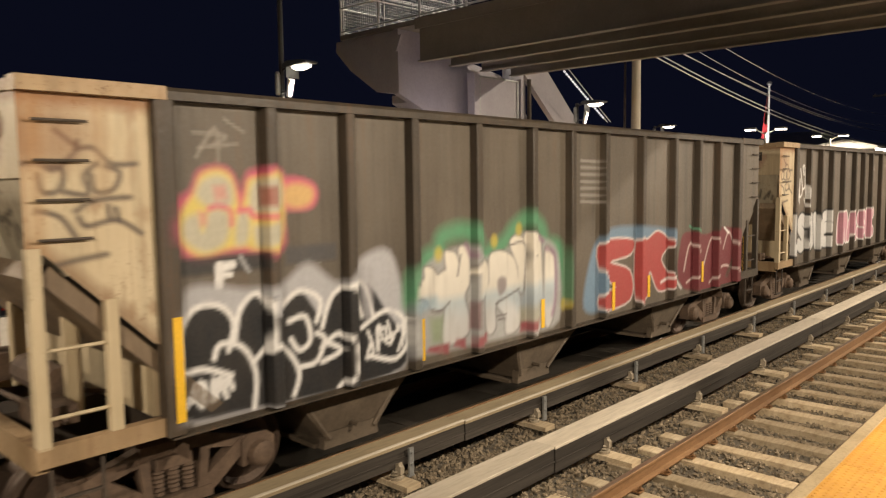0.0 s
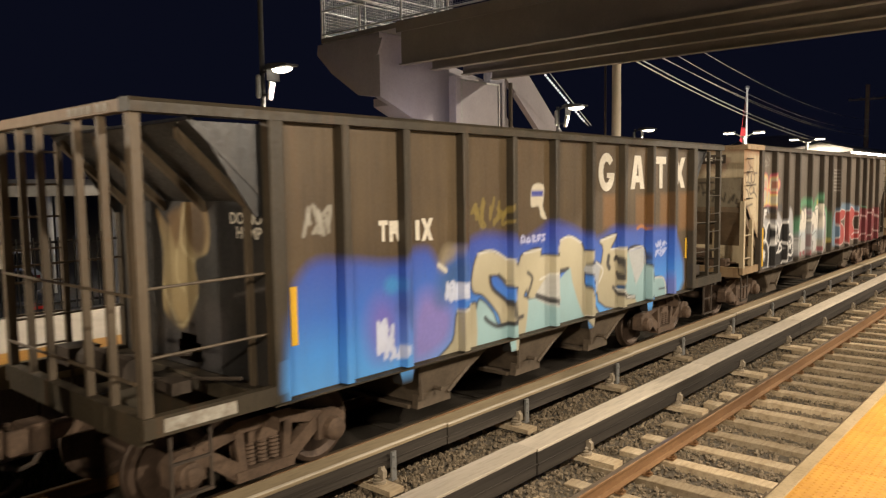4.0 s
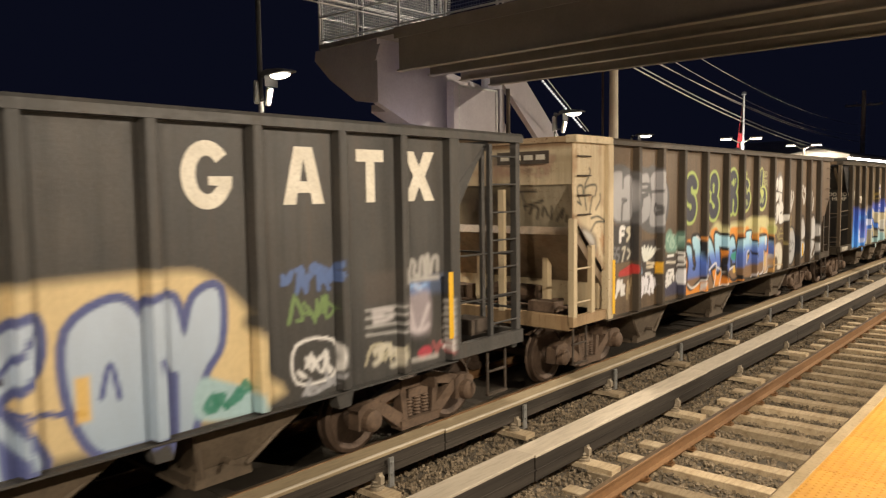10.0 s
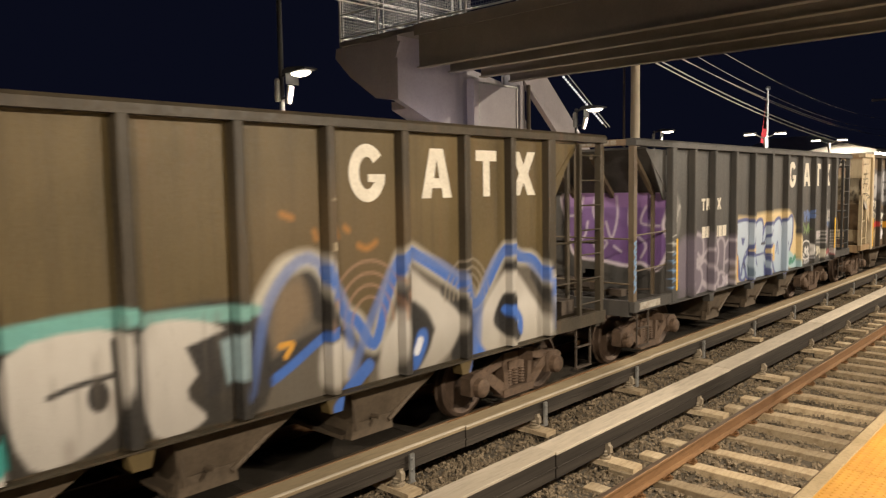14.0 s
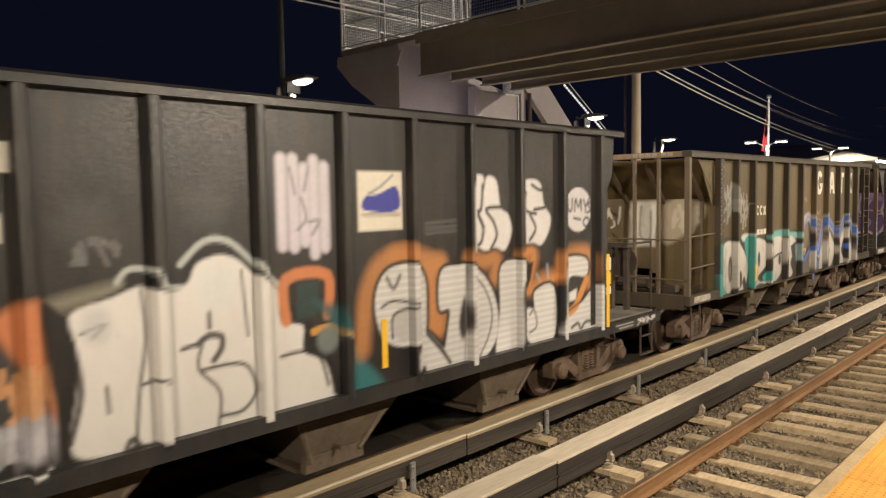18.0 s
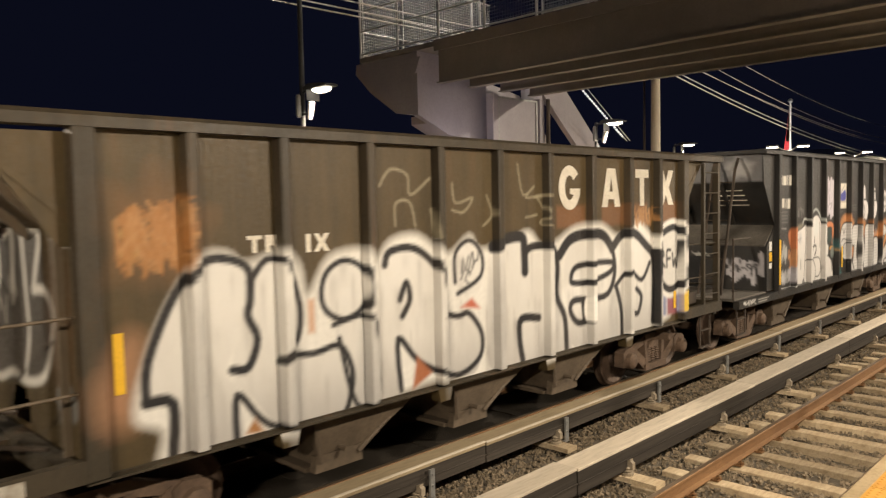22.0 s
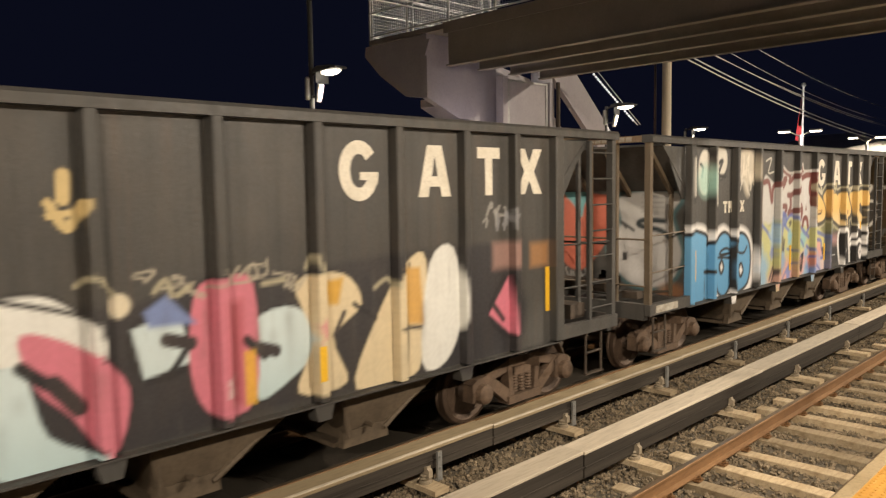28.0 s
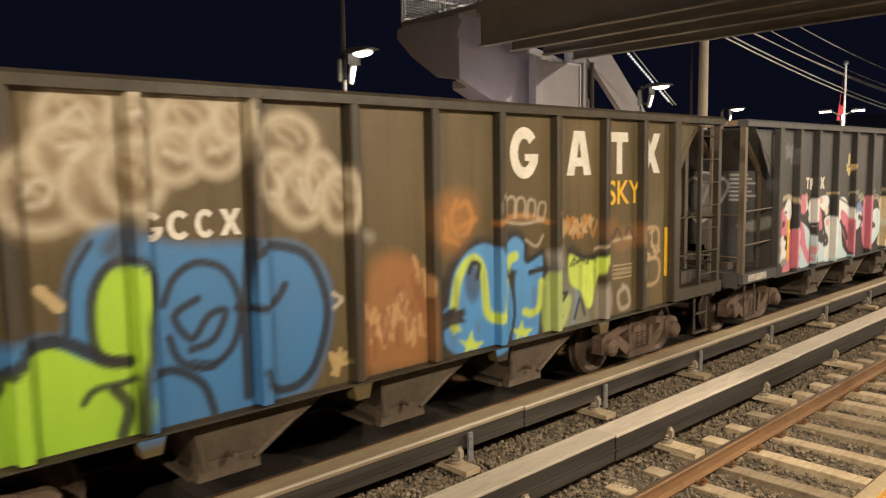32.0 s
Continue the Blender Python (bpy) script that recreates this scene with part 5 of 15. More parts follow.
        fit_part("brake_gear", "c_gear", gear, M_TRUCK, car, "rusty brake gear", at)
        if s < 0:
            fit_part("code_plate", "c_plate", lambda: boxed(0.15, 1.15, -0.012, 0.0, 3.60, 3.80), M_STEEL_DARK, car, "dark plate with code bars", at)
            for k in range(4):
                fit_part("code_bar", "c_pbar", lambda: boxed(0.0, 0.17, -0.016, -0.013, 3.66, 3.74), M_STENCIL, car, "pale code bar", at @ pose(0.22 + 0.23 * k, 0, 0))
        truck(car, s * (L / 2 - 1.35))
    for u, lean in ((3.5, 0.05), (7.4, 0.42), (11.5, 0.42)):
        gravity_hopper(car, u, 1.0, 0.32, 1.25, L, M_OUTLET, 0.33, lean)
    ends_of_car(car, L, mat)
    for u, z, w, h in codes:
        letter_block(car, "bar", u, z, w, h, L, M_STENCIL, parent_label="small white stencilled code bar")
    for u, z0, z1 in stripes:
        stripe(car, u, z0, z1, L, C_POSTS)
    return car


FL = 13.1
F_POSTS = [2.12 + 1.01 * k for k in range(10)]
F_TOP = 4.13


def draw_sill(p):
    p.scrub(0.15, 0.8, 1.0, 1.12, (0.62, 0.61, 0.58), 7, 92, 0.025, 0.95, 0.1)
    p.line([(0.95, 1.08), (1.5, 1.08)], 0.022, (0.55, 0.54, 0.5), 0.015, 0.9)
    p.line([(0.95, 1.03), (1.4, 1.03)], 0.022, (0.55, 0.54, 0.5), 0.015, 0.9)


def decked_car(rear, label, mat, draw, draw_end, stripes=()):
    """Black hopper with open decks and inclined end walls under an overhanging top."""
    L = FL
    car = new_car(rear, L, label)
    painted_sheet("side_sheet", steps(2.12, 11.5, 0.026), steps(1.12, F_TOP - 0.05, 0.026), lambda u, v: np.stack([np.full_like(u, 1.50), u - L / 2, v], 1), draw, mat, car, "black ribbed side sheet with spray paint")
    fit_part("side_sheet", "f_far", lambda: boxed(-1.50, -1.49, 2.12 - L / 2, 11.5 - L / 2, 1.12, F_TOP - 0.05), mat, car)
    for k, u in enumerate(F_POSTS):
        rib_at(car, u, L, 0.16 if k == 0 else 0.12, 1.50, 1.61, 1.08, F_TOP - 0.02, draw, mat)
    for s in (-1, 1):
        fit_part("top_chord", ("f_chord", s, "top_chord"), lambda: prism(bmesh.new(), [(s * 1.46, F_TOP - 0.06), (s * 1.62, F_TOP - 0.06), (s * 1.62, F_TOP + 0.01), (s * 1.59, F_TOP + 0.04), (s * 1.46, F_TOP + 0.04)], "y", 1.28 - L / 2, L / 2 - 1.28), mat, car, "black top chord")
        fit_part("top_beam", ("f_tbeam", s, "top_beam"), lambda: boxed(-1.46, 1.46, s * (L / 2 - 1.34) - 0.06, s * (L / 2 - 1.34) + 0.06, F_TOP - 0.05, F_TOP + 0.03), mat, car, "black top end beam")
        fit_part("side_sill", ("f_ssill", s, "side_sill"), lambda: boxed(s * 1.54 - 0.06, s * 1.54 + 0.06, -L / 2, L / 2, 0.98, 1.14), mat, car, "black side sill")
    fit_part("centre_sill", "f_csill", lambda: boxed(-0.22, 0.22, -L / 2 + 0.1, L / 2 - 0.1, 0.78, 1.10), M_STEEL_DARK, car, "grimy centre sill")
    for s in (-1, 1):
        at = pose(0, s * L / 2, 0, 0, 0, 180 if s > 0 else 0)
        fit_part("deck", "f_deck", lambda: boxed(-1.48, 1.48, 0.05, 1.66, 1.12, 1.17), M_DECK, car, "dusty steel end deck", at)
        def place4(u, v):
            y = np.interp(v, [1.17, 2.13, 2.52, 2.60, 3.47, 3.50, 4.1], [1.63, 1.61, 2.08, 2.10, 1.44, 1.40, 1.40])
            return np.stack([-u, (y - L / 2) if s < 0 else (L / 2 - y), v], 1)
        painted_sheet("end_wall", steps(-1.49, 1.49, 0.05), steps(1.17, 4.1, 0.04), place4, draw_end if s < 0 else None, mat, car, "black inclined end wall with pale scrawls")
        fit_part("box_lid", "f_lid", lambda: prism(bmesh.new(), [(1.57, 2.13), (1.61, 2.155), (2.09, 2.55), (2.09, 2.565), (1.59, 2.17), (1.57, 2.16)], "x", -1.48, 1.48), M_DECK, car, "dusty sloping lid of the end box", at)
        for x in (-0.35, 0.62):
            fit_part("wall_brace", "f_brace", lambda: prism(bmesh.new(), [(1.42, 3.50), (2.06, 2.62), (2.02, 2.58), (1.36, 3.46)], "x", -0.04, 0.04), mat, car, "", at @ pose(x, 0, 0))
        if s > 0:
            def stand():
                bm = bmesh.new()
                for x in (-1.15, -0.85):
                    box(bm, x - 0.04, x + 0.04, 0.30, 0.40, 1.17, 2.25)
                box(bm, -1.19, -0.81, 0.28, 0.42, 2.25, 2.33)
                tube(bm, (-1.0, 0.20, 2.0), (-1.0, 0.24, 2.0), 0.28, 18)
                return bm
            fit_part("brake_stand", "f_stand", stand, M_STEEL_DARK, car, "dark hand brake stand with its wheel", at)
        if s < 0:
            fit_part("box_door", "f_door", lambda: boxed(-0.34, 0.06, 1.60, 1.606, 1.22, 1.88), M_FENCE, car, "dark doorway of the end box", at)
        def ladder():
            bm = bmesh.new()
            for x in (0.52, 1.0) if s < 0 else ():
                tube(bm, (x, 0.50, 1.17), (x, 1.20, 3.75), 0.03, 7)
                tube(bm, (x, 1.20, 3.75), (x, 1.36, 4.0), 0.03, 7)
            for k in range(6 if s < 0 else 0):
                z = 1.5 + 0.4 * k
                tube(bm, (0.52, 0.5 + 0.271 * (z - 1.17), z), (1.0, 0.5 + 0.271 * (z - 1.17), z), 0.014, 6)
            return bm
        if s < 0:
            fit_part("end_ladder", "f_ladder", ladder, M_STEEL_DARK, car, "steel end ladder", at)

        def hand_rail():
            bm = bmesh.new()
            tube(bm, (0, 0.06, 1.15), (0, 0.06, 2.37), 0.02, 6)
            tube(bm, (0, 0.05, 2.35), (0, 0.9, 2.35), 0.02, 6)
            return bm
        for x in (-1.45, 1.45):
            fit_part("hand_rail", "f_rail", hand_rail, M_STEEL_DARK, car, "steel hand rail", at @ pose(x, 0, 0))
        for x in (-1.485, 1.485):
            fit_part("side_gusset", "f_gus", lambda: prism(bmesh.new(), [(1.40, 4.1), (2.1, 4.1), (2.1, 1.17), (1.65, 1.17), (1.63, 2.13), (2.07, 2.55), (1.46, 3.47)], "x", -0.015, 0.015), mat, car, "black end gusset", at @ pose(x, 0, 0))
        if s < 0:
            for k in range(4):
                fit_part("stencil", ("f_line", k, "stencil"), lambda: boxed(0.42 - 0.03 * k, 1.02 + 0.02 * k, 0, 0.004, 0, 0.035), M_STENCIL, car, "white stencilled line", at @ pose(0, 1.535 + 0.080 * k, 3.33 - 0.105 * k, 127))
            for z, h, m2 in ((2.02, 0.20, M_WHITE), (1.80, 0.19, M_YSTRIPE), (1.64, 0.12, M_WHITE)):
                fit_part("placard", ("f_placard", h, "placard"), lambda: boxed(-0.003, 0.003, -0.07, 0.07, 0, h), m2, car, "small placard", at @ pose(1.502, 1.84, z))
                fit_part("placard", ("f_placard", h, "placard"), lambda: boxed(-0.003, 0.003, -0.07, 0.07, 0, h), m2, car, "small placard", pose(1.504, 11.53 - L / 2, z - 0.04))
            fit_part("placard", "f_patch", lambda: boxed(0.25, 0.75, -0.004, 0, -0.06, 0.06), M_STENCIL, car, "white patch on the end sill", at @ pose(0.3, 0, 1.08))
        painted_sheet("sill_face", steps(0.02, 1.6, 0.025), steps(0.99, 1.13, 0.025), lambda u, v: np.stack([np.full_like(u, 1.603), (u - L / 2) if s < 0 else (L / 2 - u), v], 1), draw_sill, mat, car, "sill face with white spray paint")
        truck(car, s * (L / 2 - 1.45))
    for u in (3.55, 6.55, 9.5):
        gravity_hopper(car, u, 0.92, 0.30, 1.28, L, M_OUTLET, 0.34, 0.28)
    ends_of_car(car, L, mat)
    for u, z0, z1 in stripes:
        stripe(car, u, z0, z1, L, F_POSTS)
    return car

# ---- what is sprayed on each car ----
WHT, SIL, GRY, BLK = (0.74, 0.72, 0.69), (0.54, 0.53, 0.51), (0.36, 0.35, 0.34), (0.012, 0.012, 0.013)
PINK, YEL, GRN, MAROON, RED = (0.62, 0.10, 0.20), (0.68, 0.58, 0.16), (0.10, 0.34, 0.14), (0.17, 0.025, 0.03), (0.42, 0.06, 0.06)
LIME, BLUE, BLUE2 = (0.56, 0.66, 0.14), (0.03, 0.16, 0.50), (0.12, 0.25, 0.38)


def draw_a(p):
    p.area([(1.2,2.81),(1.23,2.95),(1.25,3.08),(1.39,3.16),(1.47,3.32),(1.65,3.37),(1.79,3.32),(1.88,3.15),(1.92,3.2),(2.0,3.33),(2.34,3.33),(2.35,2.91),(2.34,2.58),(2.05,2.53),(1.89,2.57),(1.69,2.57),(1.47,2.52),(1.28,2.6)], (0.62,0.10,0.18),0.10,0.9)
    p.area([(2.34,3.23),(2.51,3.27),(2.71,3.21),(2.77,3.1),(2.71,2.97),(2.52,2.94),(2.34,2.98)], (0.62,0.10,0.18),0.08,0.9)
    p.area([(1.24,2.8),(1.26,2.92),(1.33,3.03),(1.42,3.14),(1.49,3.29),(1.65,3.34),(1.78,3.29),(1.84,3.13),(1.87,2.98),(1.93,3.1),(1.97,3.24),(2.08,3.27),(2.34,3.29),(2.32,2.63),(2.05,2.58),(1.91,2.62),(1.72,2.61),(1.47,2.56),(1.3,2.67)], (0.66,0.55,0.13),0.08,0.95)
    p.area([(2.37,3.16),(2.51,3.21),(2.69,3.17),(2.72,3.08),(2.66,2.99),(2.5,2.96),(2.37,3.01)], (0.58,0.38,0.14),0.08,0.95)
    p.area([(1.44,3.11),(1.5,3.24),(1.65,3.29),(1.77,3.24),(1.81,3.12),(1.77,3.0),(1.55,3.01)], (0.44,0.42,0.35),0.08,0.9)
    p.area([(1.29,2.79),(1.33,2.91),(1.45,2.94),(1.49,2.79),(1.56,2.97),(1.73,2.96),(1.76,2.83),(1.7,2.67),(1.51,2.6),(1.35,2.68)], (0.44,0.42,0.35),0.08,0.9)
    p.area([(1.82,2.81),(1.86,2.94),(1.95,2.94),(1.97,2.8),(1.93,2.66),(1.82,2.65)], (0.44,0.42,0.35),0.08,0.9)
    p.area([(1.97,2.97),(2.02,3.22),(2.31,3.25),(2.31,2.96),(2.07,2.93)], (0.44,0.42,0.35),0.08,0.9)
    p.area([(2.01,2.8),(2.13,2.82),(2.3,2.85),(2.29,2.67),(2.05,2.61)], (0.44,0.42,0.35),0.08,0.9)
    p.area([(1.6,3.19),(1.73,3.2),(1.75,3.07),(1.62,3.06)], (0.56,0.27,0.22),0.06,0.85)
    p.area([(1.45,2.98),(1.54,2.96),(1.53,2.84),(1.46,2.84)], (0.56,0.27,0.22),0.06,0.85)
    p.area([(2.08,3.18),(2.23,3.18),(2.23,2.99),(2.08,3.0)], (0.30,0.07,0.05),0.06,0.85)
    p.line([(1.56,2.99),(1.66,3.01),(1.77,2.96),(1.78,2.84)], 0.05,(0.62,0.10,0.18),0.05,0.8)
    p.line([(1.86,2.96),(1.97,2.96),(2.03,2.9),(2.28,2.89)], 0.06,(0.62,0.10,0.18),0.05,0.85)
    p.line([(1.43,3.66),(1.76,3.64),(1.59,3.54)], 0.03,(0.28,0.25,0.21),0.03,0.7)
    p.line([(1.45,3.44),(1.65,3.71),(1.67,3.41)], 0.03,(0.28,0.25,0.21),0.03,0.7)
    p.line([(1.74,3.79),(1.94,3.68)], 0.03,(0.28,0.25,0.21),0.03,0.7)
    p.line([(1.48,3.53),(1.87,3.57)], 0.03,(0.28,0.25,0.21),0.03,0.7)
    p.area([(1.22,2.4),(2.13,2.4),(2.13,2.56),(1.22,2.56)], (0.022,0.023,0.026),0.05,0.9)
    p.area([(2.36,2.41),(2.99,2.41),(2.99,2.59),(2.36,2.59)], (0.06,0.06,0.065),0.05,0.8)
    p.line([(1.63,2.29),(1.64,2.47)], 0.09, WHT)
    p.line([(1.64,2.46),(1.78,2.47)], 0.07, WHT)
    p.line([(1.64,2.39),(1.75,2.38)], 0.06, WHT)
    p.line([(1.86,2.53),(1.94,2.39)], 0.05,(0.3,0.3,0.3))
    p.area([(1.21,1.87),(1.26,2.21),(1.42,2.32),(1.94,2.23),(2.32,2.25),(2.63,2.41),(3.02,2.17),(3.34,2.41),(3.75,2.44),(3.96,1.81),(3.94,1.09),(2.98,1.03),(1.95,1.06),(1.21,1.14)], (0.46,0.46,0.48),0.10,0.85)
    p.area([(1.21,1.67),(1.23,1.92),(1.39,2.12),(1.69,2.08),(1.81,1.98),(1.99,2.17),(2.15,2.1),(2.24,1.92),(2.51,2.14),(2.79,1.84),(3.02,2.11),(3.41,2.1),(3.65,1.81),(3.95,1.41),(3.89,1.09),(2.98,1.03),(1.95,1.08),(1.22,1.15)], BLK, 0.04)
    p.line([(1.22,1.59),(1.22,1.87),(1.36,2.1),(1.61,2.11),(1.76,1.94),(1.7,1.68)], 0.055, WHT, 0.03)
    p.line([(1.77,1.78),(1.84,2.06),(2.03,2.17),(2.16,1.93),(2.1,1.61)], 0.055, WHT, 0.03)
    p.line([(1.55,1.63),(1.62,1.75),(1.85,1.68),(1.98,1.41),(1.95,1.08)], 0.055, WHT, 0.03)
    p.line([(1.97,1.53),(2.16,1.66),(2.36,1.54),(2.48,1.31),(2.41,1.1)], 0.055, WHT, 0.03)
    p.line([(2.27,2.0),(2.51,2.14),(2.76,2.02),(2.71,1.8)], 0.055, WHT, 0.03)
    p.line([(2.37,1.85),(2.57,1.87),(2.63,1.63),(2.49,1.54),(2.39,1.67)], 0.055, WHT, 0.03)
    p.line([(2.78,1.73),(2.94,2.06),(3.33,2.13),(3.48,1.74)], 0.055, WHT, 0.03)
    p.line([(3.17,2.15),(3.32,1.77)], 0.055, WHT, 0.03)
    p.line([(2.49,1.37),(2.7,1.39),(2.81,1.6),(2.71,1.68)], 0.055, WHT, 0.03)
    p.line([(2.77,1.52),(3.0,1.63),(3.19,1.42),(3.14,1.18),(2.98,1.06)], 0.055, WHT, 0.03)
    p.line([(2.81,1.57),(3.03,1.45),(2.77,1.37)], 0.055, WHT, 0.03)
    p.line([(1.22,1.53),(1.44,1.55),(1.72,1.44)], 0.055, WHT, 0.03)
    p.line([(3.31,1.64),(3.65,1.78),(3.91,1.68),(4.01,1.4),(3.81,1.21),(3.43,1.31)], 0.055, WHT, 0.03)
    p.scrub(1.27,1.72,1.21,1.44, WHT, 6,2,0.05,0.95,0.3)
    p.scrub(3.39,4.01,1.25,1.71, WHT, 7,3,0.04,0.9,0.3)
    p.line([(3.33,2.32),(3.4,1.76),(3.45,2.25)], 0.1,(0.36,0.35,0.36),0.08,0.7)
    p.line([(3.75,2.34),(3.78,1.77)], 0.08,(0.40,0.39,0.40),0.08,0.7)
    p.line([(4.05,1.85),(4.09,2.11),(4.29,2.18),(4.33,2.3),(4.54,2.38),(4.61,2.54),(4.98,2.6),(5.26,2.5),(5.33,2.27),(5.58,2.31),(5.84,2.41),(6.01,2.56),(6.33,2.69),(6.64,2.56),(6.77,2.32),(7.07,2.24),(7.15,1.94),(7.15,1.52)], 0.22,(0.10,0.30,0.16),0.16,0.9)
    p.area([(4.0,1.29),(4.07,1.94),(4.29,2.21),(4.65,2.37),(5.14,2.41),(5.37,2.24),(5.92,2.33),(6.1,2.51),(6.67,2.41),(7.07,2.15),(7.1,1.17),(6.09,1.12),(4.34,1.16)], (0.36,0.36,0.35),0.08,0.9)
    p.line([(4.08,1.9),(4.15,2.04),(4.29,2.06),(4.3,2.2),(4.43,2.18),(4.52,2.09),(4.62,2.13),(4.72,2.09),(4.74,1.74),(4.58,1.66),(4.42,1.68),(4.32,1.82),(4.08,1.9)], 0.05,(0.13,0.115,0.11),0.03,0.8)
    p.line([(4.65,2.32),(4.74,2.36),(4.85,2.32),(4.91,2.2),(4.9,2.38),(5.0,2.41),(5.09,2.34),(5.1,1.95),(5.01,1.78),(5.08,1.52),(5.05,1.29),(4.61,1.23),(4.65,1.7),(4.72,1.82),(4.65,2.32)], 0.05,(0.13,0.115,0.11),0.03,0.8)
    p.line([(5.11,2.05),(5.19,2.17),(5.37,2.2),(5.47,2.1),(5.45,1.78),(5.28,1.7),(5.21,1.78),(5.19,2.02),(5.11,2.05)], 0.05,(0.13,0.115,0.11),0.03,0.8)
    p.line([(5.5,2.23),(5.66,2.29),(5.86,2.26),(6.03,2.15),(6.11,1.93),(6.1,1.73),(5.87,1.68),(5.63,1.6),(5.61,1.28),(5.44,1.25),(5.41,1.73),(5.49,1.91),(5.5,2.23)], 0.05,(0.13,0.115,0.11),0.03,0.8)
    p.line([(5.66,1.6),(6.1,1.72),(6.14,1.25),(5.85,1.16),(5.81,1.41),(5.66,1.6)], 0.05,(0.13,0.115,0.11),0.03,0.8)
    p.line([(5.93,2.35),(6.01,2.46),(6.17,2.45),(6.25,2.33),(6.24,1.74),(6.12,1.73),(6.1,2.04),(5.93,2.35)], 0.05,(0.13,0.115,0.11),0.03,0.8)
    p.line([(6.25,2.44),(6.36,2.5),(6.52,2.42),(6.64,2.33),(6.66,1.17),(6.28,1.17),(6.28,1.91),(6.25,2.44)], 0.05,(0.13,0.115,0.11),0.03,0.8)
    p.line([(6.74,2.21),(6.92,2.15),(6.98,2.04),(6.96,1.31),(6.75,1.16),(6.74,2.21)], 0.05,(0.13,0.115,0.11),0.03,0.8)
    p.area([(4.08,1.9),(4.15,2.04),(4.29,2.06),(4.3,2.2),(4.43,2.18),(4.52,2.09),(4.62,2.13),(4.72,2.09),(4.74,1.74),(4.58,1.66),(4.42,1.68),(4.32,1.82)], [(1.15,(0.52,0.50,0.48)),(1.5,(0.50,0.50,0.49)),(1.72,(0.44,0.50,0.52)),(1.85,(0.66,0.62,0.54)),(2.5,(0.74,0.69,0.59))], 0.04)
    p.area([(4.65,2.32),(4.74,2.36),(4.85,2.32),(4.91,2.2),(4.9,2.38),(5.0,2.41),(5.09,2.34),(5.1,1.95),(5.01,1.78),(5.08,1.52),(5.05,1.29),(4.61,1.23),(4.65,1.7),(4.72,1.82)], [(1.15,(0.52,0.50,0.48)),(1.5,(0.50,0.50,0.49)),(1.72,(0.44,0.50,0.52)),(1.85,(0.66,0.62,0.54)),(2.5,(0.74,0.69,0.59))], 0.04)
    p.area([(5.11,2.05),(5.19,2.17),(5.37,2.2),(5.47,2.1),(5.45,1.78),(5.28,1.7),(5.21,1.78),(5.19,2.02)], [(1.15,(0.52,0.50,0.48)),(1.5,(0.50,0.50,0.49)),(1.72,(0.44,0.50,0.52)),(1.85,(0.66,0.62,0.54)),(2.5,(0.74,0.69,0.59))], 0.04)
    p.area([(5.5,2.23),(5.66,2.29),(5.86,2.26),(6.03,2.15),(6.11,1.93),(6.1,1.73),(5.87,1.68),(5.63,1.6),(5.61,1.28),(5.44,1.25),(5.41,1.73),(5.49,1.91)], [(1.15,(0.52,0.50,0.48)),(1.5,(0.50,0.50,0.49)),(1.72,(0.44,0.50,0.52)),(1.85,(0.66,0.62,0.54)),(2.5,(0.74,0.69,0.59))], 0.04)
    p.area([(5.66,1.6),(6.1,1.72),(6.14,1.25),(5.85,1.16),(5.81,1.41)], [(1.15,(0.52,0.50,0.48)),(1.5,(0.50,0.50,0.49)),(1.72,(0.44,0.50,0.52)),(1.85,(0.66,0.62,0.54)),(2.5,(0.74,0.69,0.59))], 0.04)
    p.area([(5.93,2.35),(6.01,2.46),(6.17,2.45),(6.25,2.33),(6.24,1.74),(6.12,1.73),(6.1,2.04)], [(1.15,(0.52,0.50,0.48)),(1.5,(0.50,0.50,0.49)),(1.72,(0.44,0.50,0.52)),(1.85,(0.66,0.62,0.54)),(2.5,(0.74,0.69,0.59))], 0.04)
    p.area([(6.25,2.44),(6.36,2.5),(6.52,2.42),(6.64,2.33),(6.66,1.17),(6.28,1.17),(6.28,1.91)], [(1.15,(0.52,0.50,0.48)),(1.5,(0.50,0.50,0.49)),(1.72,(0.44,0.50,0.52)),(1.85,(0.66,0.62,0.54)),(2.5,(0.74,0.69,0.59))], 0.04)
    p.area([(6.74,2.21),(6.92,2.15),(6.98,2.04),(6.96,1.31),(6.75,1.16)], [(1.15,(0.52,0.50,0.48)),(1.5,(0.50,0.50,0.49)),(1.72,(0.44,0.50,0.52)),(1.85,(0.66,0.62,0.54)),(2.5,(0.74,0.69,0.59))], 0.04)
    p.area([(5.66,1.89),(5.75,1.95),(5.85,1.9),(5.83,1.76),(5.7,1.7)], (0.24,0.20,0.20),0.05,0.85)
    p.area([(4.07,1.85),(4.23,1.84),(4.48,1.85),(4.46,1.72),(4.08,1.68)], (0.24,0.36,0.44),0.10,0.75)
    p.area([(4.37,1.59),(4.61,1.58),(4.59,1.26),(4.41,1.27)], (0.22,0.28,0.16),0.10,0.8)
    p.area([(5.11,1.69),(5.2,1.71),(5.18,1.34),(5.08,1.36)], (0.20,0.12,0.12),0.06,0.85)
    p.area([(5.92,1.67),(6.97,1.66),(6.97,1.42),(6.1,1.45)], (0.26,0.33,0.38),0.14,0.55)
    p.area([(6.14,1.48),(6.67,1.49),(6.66,1.2),(6.14,1.25)], (0.28,0.26,0.16),0.12,0.6)
    p.area([(4.3,1.19),(4.36,1.24),(4.72,1.24),(4.7,1.1)], (0.26,0.05,0.06),0.05,0.9)
